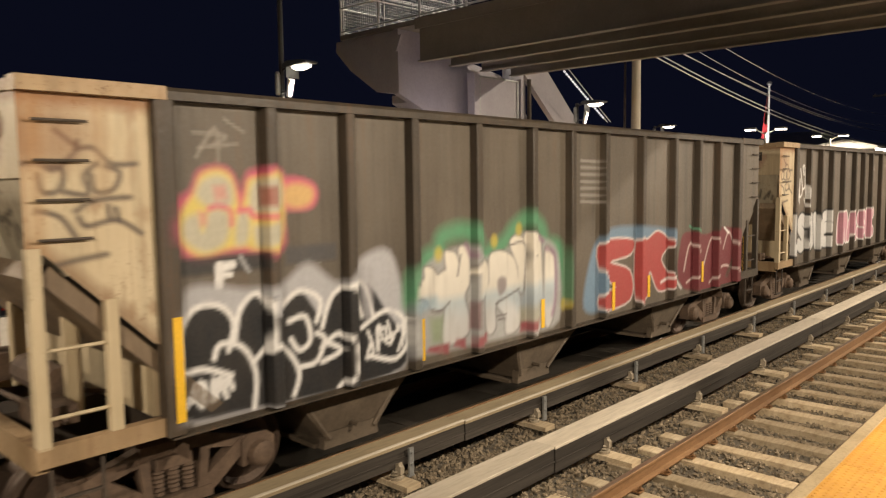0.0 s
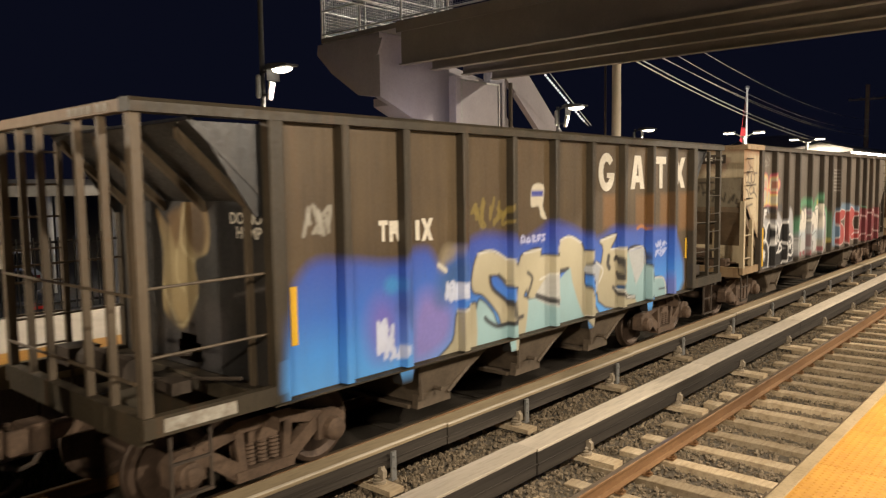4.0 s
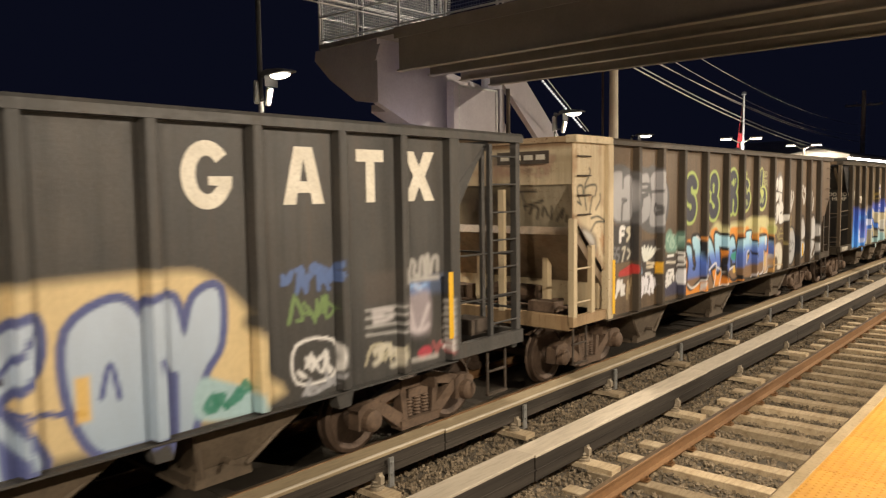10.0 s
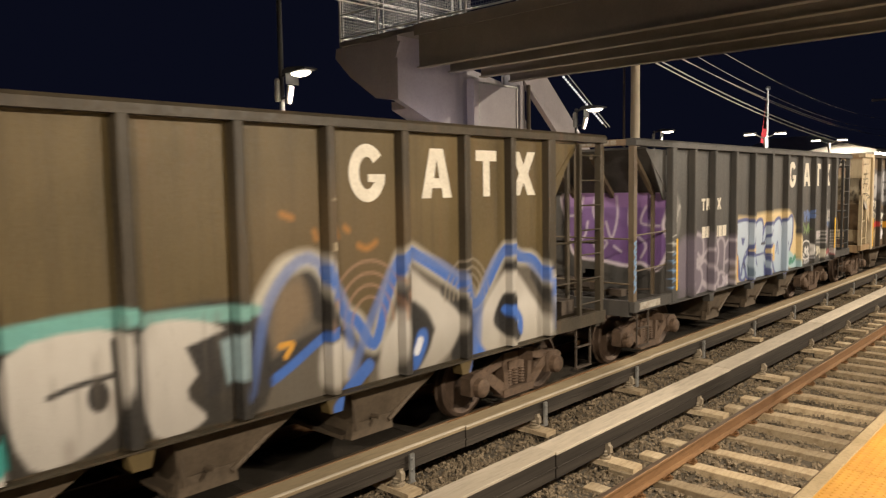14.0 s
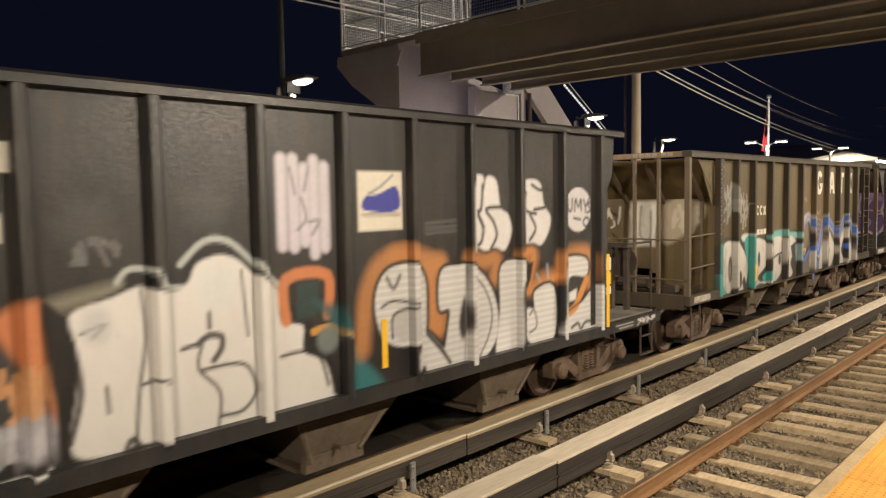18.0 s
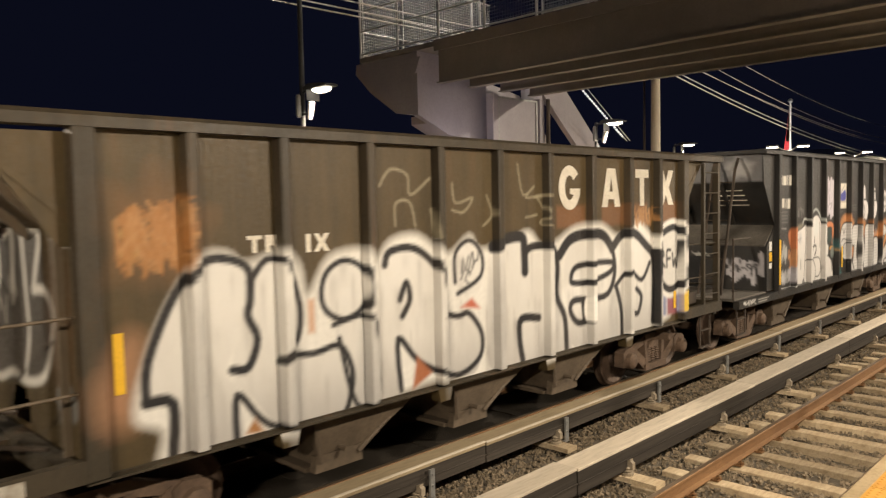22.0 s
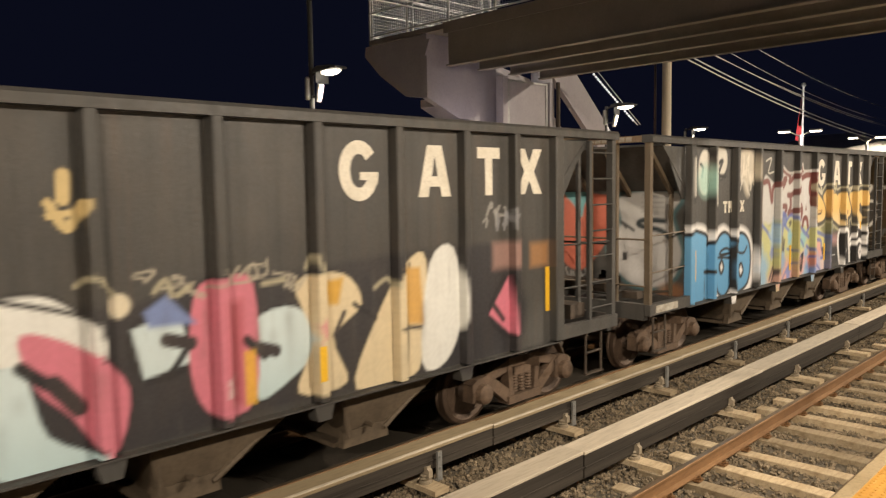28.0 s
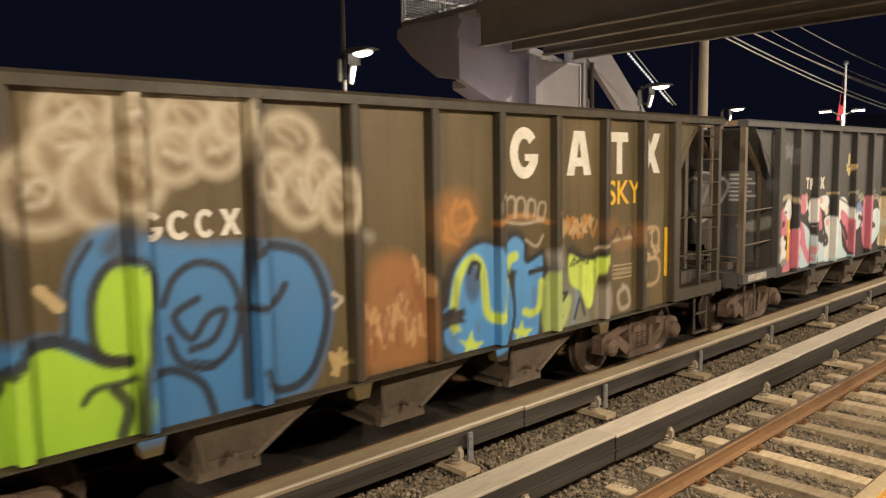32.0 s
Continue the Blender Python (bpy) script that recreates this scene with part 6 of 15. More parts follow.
    p.area([(4.79,1.18),(4.85,1.26),(5.02,1.24),(5.02,1.11)], (0.26,0.05,0.06),0.05,0.9)
    p.area([(5.12,1.12),(5.14,1.25),(5.44,1.25),(5.44,1.12)], (0.26,0.05,0.06),0.05,0.9)
    p.area([(6.14,1.14),(6.16,1.28),(6.59,1.26),(6.59,1.13)], (0.26,0.05,0.06),0.05,0.9)
    p.line([(5.65,1.43),(5.85,1.43)], 0.03,(0.13,0.115,0.11),0.025,0.85)
    p.line([(5.68,1.38),(5.83,1.37)], 0.03,(0.13,0.115,0.11),0.025,0.85)
    p.line([(4.94,2.3),(4.88,2.05)], 0.03,(0.13,0.115,0.11),0.025,0.85)
    p.line([(5.94,2.35),(6.28,2.33),(6.24,1.72)], 0.03,(0.13,0.115,0.11),0.025,0.85)
    p.line([(5.63,1.6),(6.12,1.74)], 0.03,(0.13,0.115,0.11),0.025,0.85)
    p.line([(6.42,2.18),(6.45,2.15)], 0.03,(0.13,0.115,0.11),0.025,0.85)
    p.line([(4.42,1.68),(4.58,1.66),(4.73,1.74)], 0.03,(0.13,0.115,0.11),0.025,0.85)
    p.line([(6.47,2.47),(6.69,2.36)], 0.07,(0.26,0.15,0.22),0.06,0.8)
    p.line([(6.77,2.24),(6.98,2.13),(7.01,1.54),(6.92,1.28)], 0.07,(0.26,0.15,0.22),0.06,0.8)
    p.line([(5.04,2.42),(5.13,2.28)], 0.07,(0.26,0.15,0.22),0.06,0.8)
    p.blob(4.54,2.34,0.07,0.09,(0.50,0.40,0.06),0.8,0.8)
    p.blob(5.6,2.43,0.07,0.09,(0.50,0.40,0.06),0.8,0.8)
    p.blob(6.13,2.55,0.07,0.09,(0.50,0.40,0.06),0.8,0.8)
    p.blob(7.2,1.39,0.07,0.09,(0.50,0.40,0.06),0.8,0.8)
    p.line([(6.92,0.78),(6.89,0.99),(7.02,1.0),(7.07,0.87)], 0.03,(0.46,0.44,0.42),0.025,0.8)
    p.line([(7.23,0.96),(7.34,0.86),(7.56,0.94)], 0.03,(0.46,0.44,0.42),0.025,0.8)
    p.line([(7.29,0.77),(7.39,0.91),(7.51,0.83),(7.4,0.75)], 0.03,(0.46,0.44,0.42),0.025,0.8)
    p.wear(4.0,10.0,1.2,2.6,(0.30,0.27,0.23),90,67,0.5)
    p.area([(7.75,1.26),(7.9,1.9),(8.19,2.31),(8.89,2.45),(10.6,2.31),(10.72,2.05),(8.71,2.19),(8.46,1.58),(8.21,1.16)], (0.15,0.24,0.33),0.10,0.9)
    p.line([(8.23,2.22),(9.27,2.2),(9.18,1.97),(8.54,1.89),(9.18,1.69),(9.19,1.21),(8.29,1.15),(8.24,1.42),(8.72,1.46),(8.23,1.78),(8.23,2.22)], 0.06,(0.62,0.55,0.52),0.03)
    p.area([(8.23,2.22),(9.27,2.2),(9.18,1.97),(8.54,1.89),(9.18,1.69),(9.19,1.21),(8.29,1.15),(8.24,1.42),(8.72,1.46),(8.23,1.78)], (0.36,0.055,0.05),0.03)
    p.line([(9.36,2.15),(9.76,2.17),(10.17,2.29),(10.61,2.06),(10.29,1.78),(10.75,1.33),(10.2,1.24),(9.87,1.62),(9.78,1.19),(9.38,1.19),(9.36,2.15)], 0.06,(0.62,0.55,0.52),0.03)
    p.area([(9.36,2.15),(9.76,2.17),(10.17,2.29),(10.61,2.06),(10.29,1.78),(10.75,1.33),(10.2,1.24),(9.87,1.62),(9.78,1.19),(9.38,1.19)], (0.36,0.055,0.05),0.03)
    p.area([(11.07,2.08),(11.54,2.21),(12.18,2.12),(13.0,2.22),(13.9,2.01),(14.02,1.09),(11.22,1.15)], (0.15,0.025,0.03),0.05)
    p.line([(11.21,1.49),(11.48,2.0),(11.95,1.53)], 0.04,(0.62,0.50,0.46),0.03,0.9)
    p.line([(12.08,1.52),(12.45,2.04),(12.88,1.67)], 0.04,(0.62,0.50,0.46),0.03,0.9)
    p.line([(11.33,1.26),(11.95,1.42)], 0.04,(0.62,0.50,0.46),0.03,0.9)
    p.line([(13.02,1.78),(13.29,2.11),(13.61,1.73)], 0.04,(0.62,0.50,0.46),0.03,0.9)
    p.line([(12.36,1.15),(13.04,1.43),(13.79,1.24)], 0.04,(0.62,0.50,0.46),0.03,0.9)
    p.line([(10.3,1.38),(10.74,1.43),(11.1,1.18)], 0.05, WHT, 0.04,0.8)
    p.line([(11.42,2.32),(11.92,2.13)], 0.06,(0.1,0.25,0.15))
    p.line([(13.05,2.21),(13.29,2.08)], 0.05, WHT)
    p.line([(7.67,3.49),(8.18,3.48)], 0.05,(0.34,0.32,0.29),0.03,0.7)
    p.line([(7.67,3.39),(8.18,3.38)], 0.05,(0.34,0.32,0.29),0.03,0.7)
    p.line([(7.67,3.29),(8.18,3.28)], 0.05,(0.34,0.32,0.29),0.03,0.7)
    p.line([(7.67,3.18),(8.18,3.17)], 0.05,(0.34,0.32,0.29),0.03,0.7)
    p.line([(7.67,3.08),(8.18,3.07)], 0.05,(0.34,0.32,0.29),0.03,0.7)
    p.line([(7.67,2.98),(8.18,2.96)], 0.05,(0.34,0.32,0.29),0.03,0.7)
    p.line([(7.67,2.88),(8.19,2.86)], 0.05,(0.34,0.32,0.29),0.03,0.7)


def draw_tan_a(p):
    p.line([(-0.01,3.37),(0.14,3.38),(0.26,3.33),(0.41,3.46),(0.44,3.55)], 0.045,(0.07,0.05,0.04),0.03,0.85)
    p.line([(0.14,3.29),(0.17,3.16),(0.29,3.18),(0.32,3.33),(0.22,3.36)], 0.045,(0.07,0.05,0.04),0.03,0.85)
    p.line([(0.28,3.63),(0.43,3.51)], 0.045,(0.07,0.05,0.04),0.03,0.85)
    p.line([(0.43,3.49),(0.56,3.5),(0.69,3.38),(0.89,3.38)], 0.045,(0.07,0.05,0.04),0.03,0.85)
    p.line([(0.33,3.16),(0.5,3.14),(0.48,3.29),(0.58,3.38)], 0.045,(0.07,0.05,0.04),0.03,0.85)
    p.line([(0.53,3.29),(0.56,3.16),(0.7,3.18),(0.75,3.31),(0.64,3.36)], 0.045,(0.07,0.05,0.04),0.03,0.85)
    p.line([(0.4,3.01),(0.54,3.09),(0.83,3.11)], 0.045,(0.07,0.05,0.04),0.03,0.85)
    p.line([(0.12,3.02),(0.28,2.97),(0.39,2.81)], 0.045,(0.07,0.05,0.04),0.03,0.85)
    p.line([(0.42,2.96),(0.48,2.89),(0.71,2.93),(0.91,2.81)], 0.045,(0.07,0.05,0.04),0.03,0.85)
    p.line([(0.65,3.04),(0.66,2.95)], 0.045,(0.07,0.05,0.04),0.03,0.85)
    p.line([(0.71,3.02),(0.73,2.93)], 0.045,(0.07,0.05,0.04),0.03,0.85)
    p.line([(0.22,2.6),(0.38,2.63),(0.62,2.66)], 0.045,(0.07,0.05,0.04),0.03,0.85)
    p.blob(0.2,3.6,0.35,0.25,(0.22,0.10,0.04),0.9,0.6)
    p.line([(0.0,3.88),(1.15,3.88)], 0.14,(0.24,0.10,0.03),0.10,0.85)
    p.line([(0.12,3.8),(0.12,2.6)], 0.10,(0.36,0.20,0.08),0.12,0.6)
    p.line([(0.62,3.8),(0.62,3.2)], 0.08,(0.40,0.25,0.12),0.12,0.5)
    p.line([(1.1,3.8),(1.1,2.6)], 0.06,(0.36,0.22,0.10),0.08,0.5)


def draw_tan_c(p):
    p.line([(1.08,3.9),(1.08,1.9)],0.09,(0.30,0.23,0.14),0.10,0.6)
    p.area([(0.16,2.62),(0.54,2.55),(0.76,2.40),(0.76,2.20),(0.53,2.26),(0.24,2.44)],(0.12,0.10,0.08),0.10,0.8)
    p.area([(0.35,2.54),(0.56,2.49),(0.68,2.38),(0.68,2.30),(0.53,2.36)],(0.40,0.38,0.35),0.06,0.9)
    p.line([(0.53,3.52),(0.55,3.44),(0.42,3.29),(0.39,3.22)],0.035,(0.03,0.035,0.025),0.02,0.95)
    p.line([(0.26,2.98),(0.17,3.16),(0.2,3.24),(0.32,3.24),(0.34,3.12)],0.035,(0.03,0.035,0.025),0.02,0.95)
    p.line([(0.44,2.87),(0.39,3.09),(0.42,3.22),(0.66,3.26),(0.76,3.22),(0.71,3.08)],0.035,(0.03,0.035,0.025),0.02,0.95)
    p.line([(0.54,2.8),(0.6,3.01),(0.65,3.08)],0.035,(0.03,0.035,0.025),0.02,0.95)
    p.line([(0.87,3.11),(0.87,3),(0.73,2.86)],0.035,(0.03,0.035,0.025),0.02,0.95)
    p.line([(0.59,2.73),(0.81,2.75),(1.03,2.67)],0.035,(0.03,0.035,0.025),0.02,0.95)
    p.line([(0.59,2.53),(0.75,2.66),(1.03,2.65)],0.035,(0.03,0.035,0.025),0.02,0.95)
    p.line([(0.17,3),(0.29,2.95)],0.035,(0.03,0.035,0.025),0.02,0.95)
    p.line([(1.03,2.67),(1.02,2.1)],0.035,(0.06,0.05,0.04),0.02,0.8)
    p.blob(0.95,2.35,0.07,0.12,(0.36,0.18,0.07),0.6,0.7,0.2)
    p.wear(0.05,1.1,2.0,3.8,(0.28,0.19,0.11),16,41,0.5)


def draw_z(p):
    p.piece("lsowe", 0.9,4.2,1.3,2.3, SIL, BLK, 0.3,0.05)
    p.scrub(1.3,2.2,2.4,3.5, WHT, 5,5,0.06,0.9,0.7)
    p.piece("mask", 5.0,9.0,1.3,2.2,(0.5,0.25,0.3), WHT, 0.3,0.05)


CREAM = [(1.1, (0.40, 0.36, 0.25)), (1.6, (0.45, 0.40, 0.27)), (2.3, (0.54, 0.49, 0.34))]
TEAL = [(1.1, (0.28, 0.44, 0.46)), (1.6, (0.34, 0.50, 0.52)), (2.1, (0.36, 0.48, 0.47))]


def draw_b(p):
    p.area([(7.75,2.46),(8.16,2.46),(8.16,3.0),(7.75,3.0)], (0.20,0.095,0.025),0.10,0.85)
    p.area([(8.89,2.38),(9.35,2.38),(9.35,2.98),(8.89,2.98)], (0.20,0.095,0.025),0.10,0.85)
    p.area([(9.85,2.33),(10.23,2.33),(10.23,2.99),(9.85,2.99)], (0.20,0.095,0.025),0.10,0.85)
    p.area([(10.67,2.27),(11.08,2.27),(11.08,2.99),(10.67,2.99)], (0.20,0.095,0.025),0.10,0.85)
    p.area([(1.41,1.95),(1.71,2.4),(2.16,2.42),(2.68,2.35),(3.03,2.33),(3.16,2.42),(3.52,2.43),(3.75,2.21),(4.01,2.4),(4.23,2.41),(4.34,2.5),(4.7,2.55),(5.21,2.48),(5.48,2.4),(5.94,2.54),(6.26,2.64),(6.78,2.54),(7.56,2.32),(8.11,2.46),(8.46,2.43),(9.49,2.37),(10.55,2.21),(10.69,1.01),(7.33,0.92),(3.64,0.97),(2.6,0.96),(1.35,1.04)], [(1.1,(0.10,0.36,0.82)),(1.45,(0.07,0.30,0.78)),(1.85,(0.045,0.17,0.62)),(2.5,(0.04,0.075,0.42))], 0.16,0.97)
    p.area([(3.21,1.6),(3.4,1.89),(3.68,1.84),(3.98,1.58),(3.86,1.21),(3.36,1.05),(3.19,1.19)], (0.26,0.19,0.50),0.3,0.85)
    p.area([(2.49,1.63),(2.66,1.93),(2.96,1.79),(2.98,1.33),(2.62,1.26)], (0.17,0.13,0.48),0.3,0.85)
    p.area([(3.0,1.78),(3.11,2.21),(3.18,1.83),(3.12,1.57)], (0.04,0.06,0.20),0.2,0.8)
    p.area([(3.68,1.74),(3.77,2.11),(4.01,2.28),(4.16,2.16),(4.1,1.87)], (0.05,0.12,0.26),0.25,0.8)
    p.blob(2.9,2.06,0.12,0.1,(0.05,0.3,0.6),0.9,0.7)
    p.blob(10.24,1.21,0.25,0.25,(0.20,0.18,0.55),0.9,0.7)
    p.area([(3.7,2.2),(3.82,2.44),(4.07,2.42),(4.01,2.28),(3.85,2.22),(3.82,2.13)], (0.30,0.25,0.16),0.12,0.8)
    p.line([(3.71,2.22),(3.84,2.14)], 0.06,(0.6,0.58,0.5))
    p.line([(4.45,1.59),(4.55,1.67),(4.78,1.48),(4.96,1.26),(5.48,1.33),(5.44,0.93),(4.32,0.94),(4.45,1.59)],0.055,(0.03,0.03,0.035),0.03)
    p.line([(5.6,1.55),(6.33,1.42),(6.32,0.98),(5.58,0.89),(5.53,1.27),(5.6,1.55)],0.055,(0.03,0.03,0.035),0.03)
    p.line([(6.36,1.72),(6.79,1.95),(7.21,1.06),(6.46,0.93),(6.36,1.72)],0.055,(0.03,0.03,0.035),0.03)
    p.line([(8.37,1.86),(8.57,2.03),(8.79,1.73),(8.92,1.44),(9.27,1.77),(9.42,1.18),(8.86,1.03),(8.33,1.26),(8.37,1.86)],0.055,(0.03,0.03,0.035),0.03)
    p.line([(9.35,1.33),(9.57,1.44),(10.02,1.39),(10.14,1.05),(9.51,1.11),(9.35,1.33)],0.055,(0.03,0.03,0.035),0.03)
    p.line([(3.62,0.99),(3.96,1.23),(4.06,1.59),(4.32,1.64),(4.43,1.59),(4.37,0.95),(3.62,0.99)],0.055,(0.03,0.03,0.035),0.03)
    p.line([(4.35,1.97),(4.48,2.28),(4.81,2.29),(5.19,2.11),(5.31,1.89),(5.16,1.79),(4.92,1.97),(4.73,1.97),(4.79,1.8),(5.12,1.57),(5.17,1.35),(4.99,1.3),(4.89,1.47),(4.59,1.74),(4.39,1.81),(4.35,1.97)],0.055,(0.03,0.03,0.035),0.03)
    p.line([(5.21,1.73),(5.4,2.1),(5.51,2.21),(5.94,2.24),(5.7,1.84),(5.5,1.62),(5.62,1.49),(5.45,0.8),(5.29,0.84),(5.22,1.39),(5.21,1.73)],0.055,(0.03,0.03,0.035),0.03)
    p.line([(5.6,1.62),(5.63,1.96),(5.86,2.15),(6.61,2.07),(6.69,1.9),(6.26,1.85),(5.91,1.69),(5.79,1.56),(5.6,1.62)],0.055,(0.03,0.03,0.035),0.03)
    p.line([(6.25,2.25),(6.69,2.38),(7.08,2.24),(7.13,1.97),(6.69,1.9),(6.35,2.12),(6.25,2.25)],0.055,(0.03,0.03,0.035),0.03)
    p.line([(6.75,1.88),(7.27,2.12),(7.16,1.62),(7.67,0.98),(7.23,0.99),(6.75,1.88)],0.055,(0.03,0.03,0.035),0.03)
    p.line([(7.14,1.84),(7.28,1.92),(7.5,1.93),(7.75,1.78),(7.58,1.44),(7.41,1.5),(7.27,1.73),(7.14,1.84)],0.055,(0.03,0.03,0.035),0.03)
    p.line([(5.83,1.63),(6.24,1.88),(6.47,1.46),(6.31,1.36),(5.83,1.53),(5.83,1.63)],0.055,(0.03,0.03,0.035),0.03)
    p.line([(7.61,1.28),(7.76,2.09),(7.66,2.25),(8.2,2.33),(8.01,2.09),(8.58,2.09),(8.38,1.86),(8.39,1.52),(8.17,1.43),(8.88,1.17),(8.77,1),(7.61,1.28)],0.055,(0.03,0.03,0.035),0.03)
    p.line([(8.61,2.02),(9.18,2.04),(9.28,1.77),(8.92,1.4),(8.61,2.02)],0.055,(0.03,0.03,0.035),0.03)
    p.area([(4.45,1.59),(4.55,1.67),(4.78,1.48),(4.96,1.26),(5.48,1.33),(5.44,0.93),(4.32,0.94)],TEAL,0.03)
    p.area([(5.6,1.55),(6.33,1.42),(6.32,0.98),(5.58,0.89),(5.53,1.27)],TEAL,0.03)
    p.area([(6.36,1.72),(6.79,1.95),(7.21,1.06),(6.46,0.93)],TEAL,0.03)
    p.area([(8.37,1.86),(8.57,2.03),(8.79,1.73),(8.92,1.44),(9.27,1.77),(9.42,1.18),(8.86,1.03),(8.33,1.26)],TEAL,0.03)
    p.area([(9.35,1.33),(9.57,1.44),(10.02,1.39),(10.14,1.05),(9.51,1.11)],TEAL,0.03)
    p.area([(3.62,0.99),(3.96,1.23),(4.06,1.59),(4.32,1.64),(4.43,1.59),(4.37,0.95)],CREAM,0.03)
    p.area([(4.35,1.97),(4.48,2.28),(4.81,2.29),(5.19,2.11),(5.31,1.89),(5.16,1.79),(4.92,1.97),(4.73,1.97),(4.79,1.8),(5.12,1.57),(5.17,1.35),(4.99,1.3),(4.89,1.47),(4.59,1.74),(4.39,1.81)],CREAM,0.03)
    p.area([(5.21,1.73),(5.4,2.1),(5.51,2.21),(5.94,2.24),(5.7,1.84),(5.5,1.62),(5.62,1.49),(5.45,0.8),(5.29,0.84),(5.22,1.39)],CREAM,0.03)
    p.area([(5.6,1.62),(5.63,1.96),(5.86,2.15),(6.61,2.07),(6.69,1.9),(6.26,1.85),(5.91,1.69),(5.79,1.56)],CREAM,0.03)
    p.area([(6.25,2.25),(6.69,2.38),(7.08,2.24),(7.13,1.97),(6.69,1.9),(6.35,2.12)],CREAM,0.03)
    p.area([(6.75,1.88),(7.27,2.12),(7.16,1.62),(7.67,0.98),(7.23,0.99)],CREAM,0.03)
    p.area([(7.14,1.84),(7.28,1.92),(7.5,1.93),(7.75,1.78),(7.58,1.44),(7.41,1.5),(7.27,1.73)],(0.42,0.44,0.47),0.03)
    p.area([(5.83,1.63),(6.24,1.88),(6.47,1.46),(6.31,1.36),(5.83,1.53)],(0.50,0.50,0.47),0.03)
    p.area([(7.61,1.28),(7.76,2.09),(7.66,2.25),(8.2,2.33),(8.01,2.09),(8.58,2.09),(8.38,1.86),(8.39,1.52),(8.17,1.43),(8.88,1.17),(8.77,1)],CREAM,0.03)
    p.area([(8.61,2.02),(9.18,2.04),(9.28,1.77),(8.92,1.4)],(0.48,0.50,0.50),0.03)
    p.line([(4.73,1.97),(4.79,1.8),(5.11,1.58),(5.16,1.38)],0.06,(0.03,0.03,0.035),0.03,0.95)
    p.line([(4.62,1.43),(4.71,1.36),(4.96,1.27),(5.48,1.33)],0.06,(0.03,0.03,0.035),0.03,0.95)
    p.line([(5.83,1.58),(6.31,1.43)],0.08,(0.03,0.03,0.035),0.03,0.95)
    p.line([(5.61,1.94),(5.72,1.84),(5.6,1.62)],0.05,(0.03,0.03,0.035),0.03,0.95)
    p.line([(6.37,1.88),(6.68,1.9)],0.05,(0.03,0.03,0.035),0.03,0.95)
    p.line([(4.92,1.98),(5.08,1.87)],0.04,(0.03,0.03,0.035),0.03,0.95)
    p.line([(7.94,1.98),(7.91,1.86),(7.96,1.79)],0.1,(0.03,0.03,0.035),0.03,0.95)
    p.line([(8.14,1.92),(8.22,1.94),(8.3,1.8),(8.3,1.58),(8.22,1.68)],0.08,(0.03,0.03,0.035),0.03,0.95)
    p.line([(8.09,1.45),(8.37,1.27),(8.88,1.19)],0.07,(0.03,0.03,0.035),0.03,0.95)
    p.line([(9.84,1.22),(10.12,1.21)],0.03,(0.03,0.03,0.035),0.03,0.95)
    p.line([(6.35,1.24),(6.43,0.96)],0.1,(0.03,0.03,0.035),0.03,0.95)
    p.line([(4.48,2.29),(4.81,2.31),(5.19,2.13)],0.03,(0.70,0.70,0.66),0.025,0.9)
    p.line([(4.06,1.61),(4.32,1.65)],0.03,(0.70,0.70,0.66),0.025,0.9)
    p.line([(5.51,2.22),(5.94,2.25)],0.03,(0.70,0.70,0.66),0.025,0.9)
    p.line([(6.25,2.27),(6.69,2.39),(7.06,2.27)],0.03,(0.70,0.70,0.66),0.025,0.9)
    p.line([(7.66,2.26),(8.2,2.33)],0.03,(0.70,0.70,0.66),0.025,0.9)
    p.line([(8.01,2.09),(8.58,2.1)],0.03,(0.70,0.70,0.66),0.025,0.9)
    p.line([(8.67,2.03),(9.17,2.05),(9.28,1.77)],0.03,(0.70,0.70,0.66),0.025,0.9)
    p.line([(9.57,1.44),(10.03,1.4),(10.14,1.06)],0.03,(0.70,0.70,0.66),0.025,0.9)
    p.line([(8.17,1.43),(8.59,1.23),(8.88,1.2)],0.03,(0.70,0.70,0.66),0.025,0.9)
    p.line([(7.49,1.94),(7.75,1.78),(7.63,1.59)],0.03,(0.70,0.70,0.66),0.025,0.9)
    p.line([(5.92,1.81),(6.26,1.88)],0.03,(0.70,0.70,0.66),0.025,0.9)
    p.line([(7.18,1.08),(7.64,1)],0.03,(0.70,0.70,0.66),0.025,0.9)
    p.line([(5.45,2.37),(5.46,2.46),(5.52,2.46),(5.53,2.39),(5.46,2.4)],0.03,(0.56,0.58,0.82),0.02)
    p.line([(5.58,2.38),(5.63,2.44),(5.67,2.38),(5.58,2.38)],0.03,(0.56,0.58,0.82),0.02)
    p.line([(5.74,2.37),(5.73,2.46),(5.79,2.44),(5.75,2.4),(5.82,2.37)],0.03,(0.56,0.58,0.82),0.02)
    p.line([(5.87,2.38),(5.86,2.45),(5.93,2.46)],0.03,(0.56,0.58,0.82),0.02)
    p.line([(5.86,2.41),(5.93,2.42)],0.03,(0.56,0.58,0.82),0.02)
    p.line([(6.05,2.46),(5.97,2.45),(6.04,2.39),(5.96,2.37)],0.03,(0.56,0.58,0.82),0.02)
    p.area([(5.69,2.88),(5.73,3.17),(6.01,3.18),(6.01,2.96),(5.99,2.87),(6.1,2.68),(5.94,2.72),(5.88,2.87)], (0.62,0.57,0.45),0.02)
    p.area([(5.7,3.02),(6.0,3.02),(6.0,3.1),(5.7,3.1)], (0.05,0.07,0.36),0.02)
    p.scrub(3.81,4.18,1.75,1.99,(0.60,0.64,0.76),7,10,0.045,0.95,0.3)
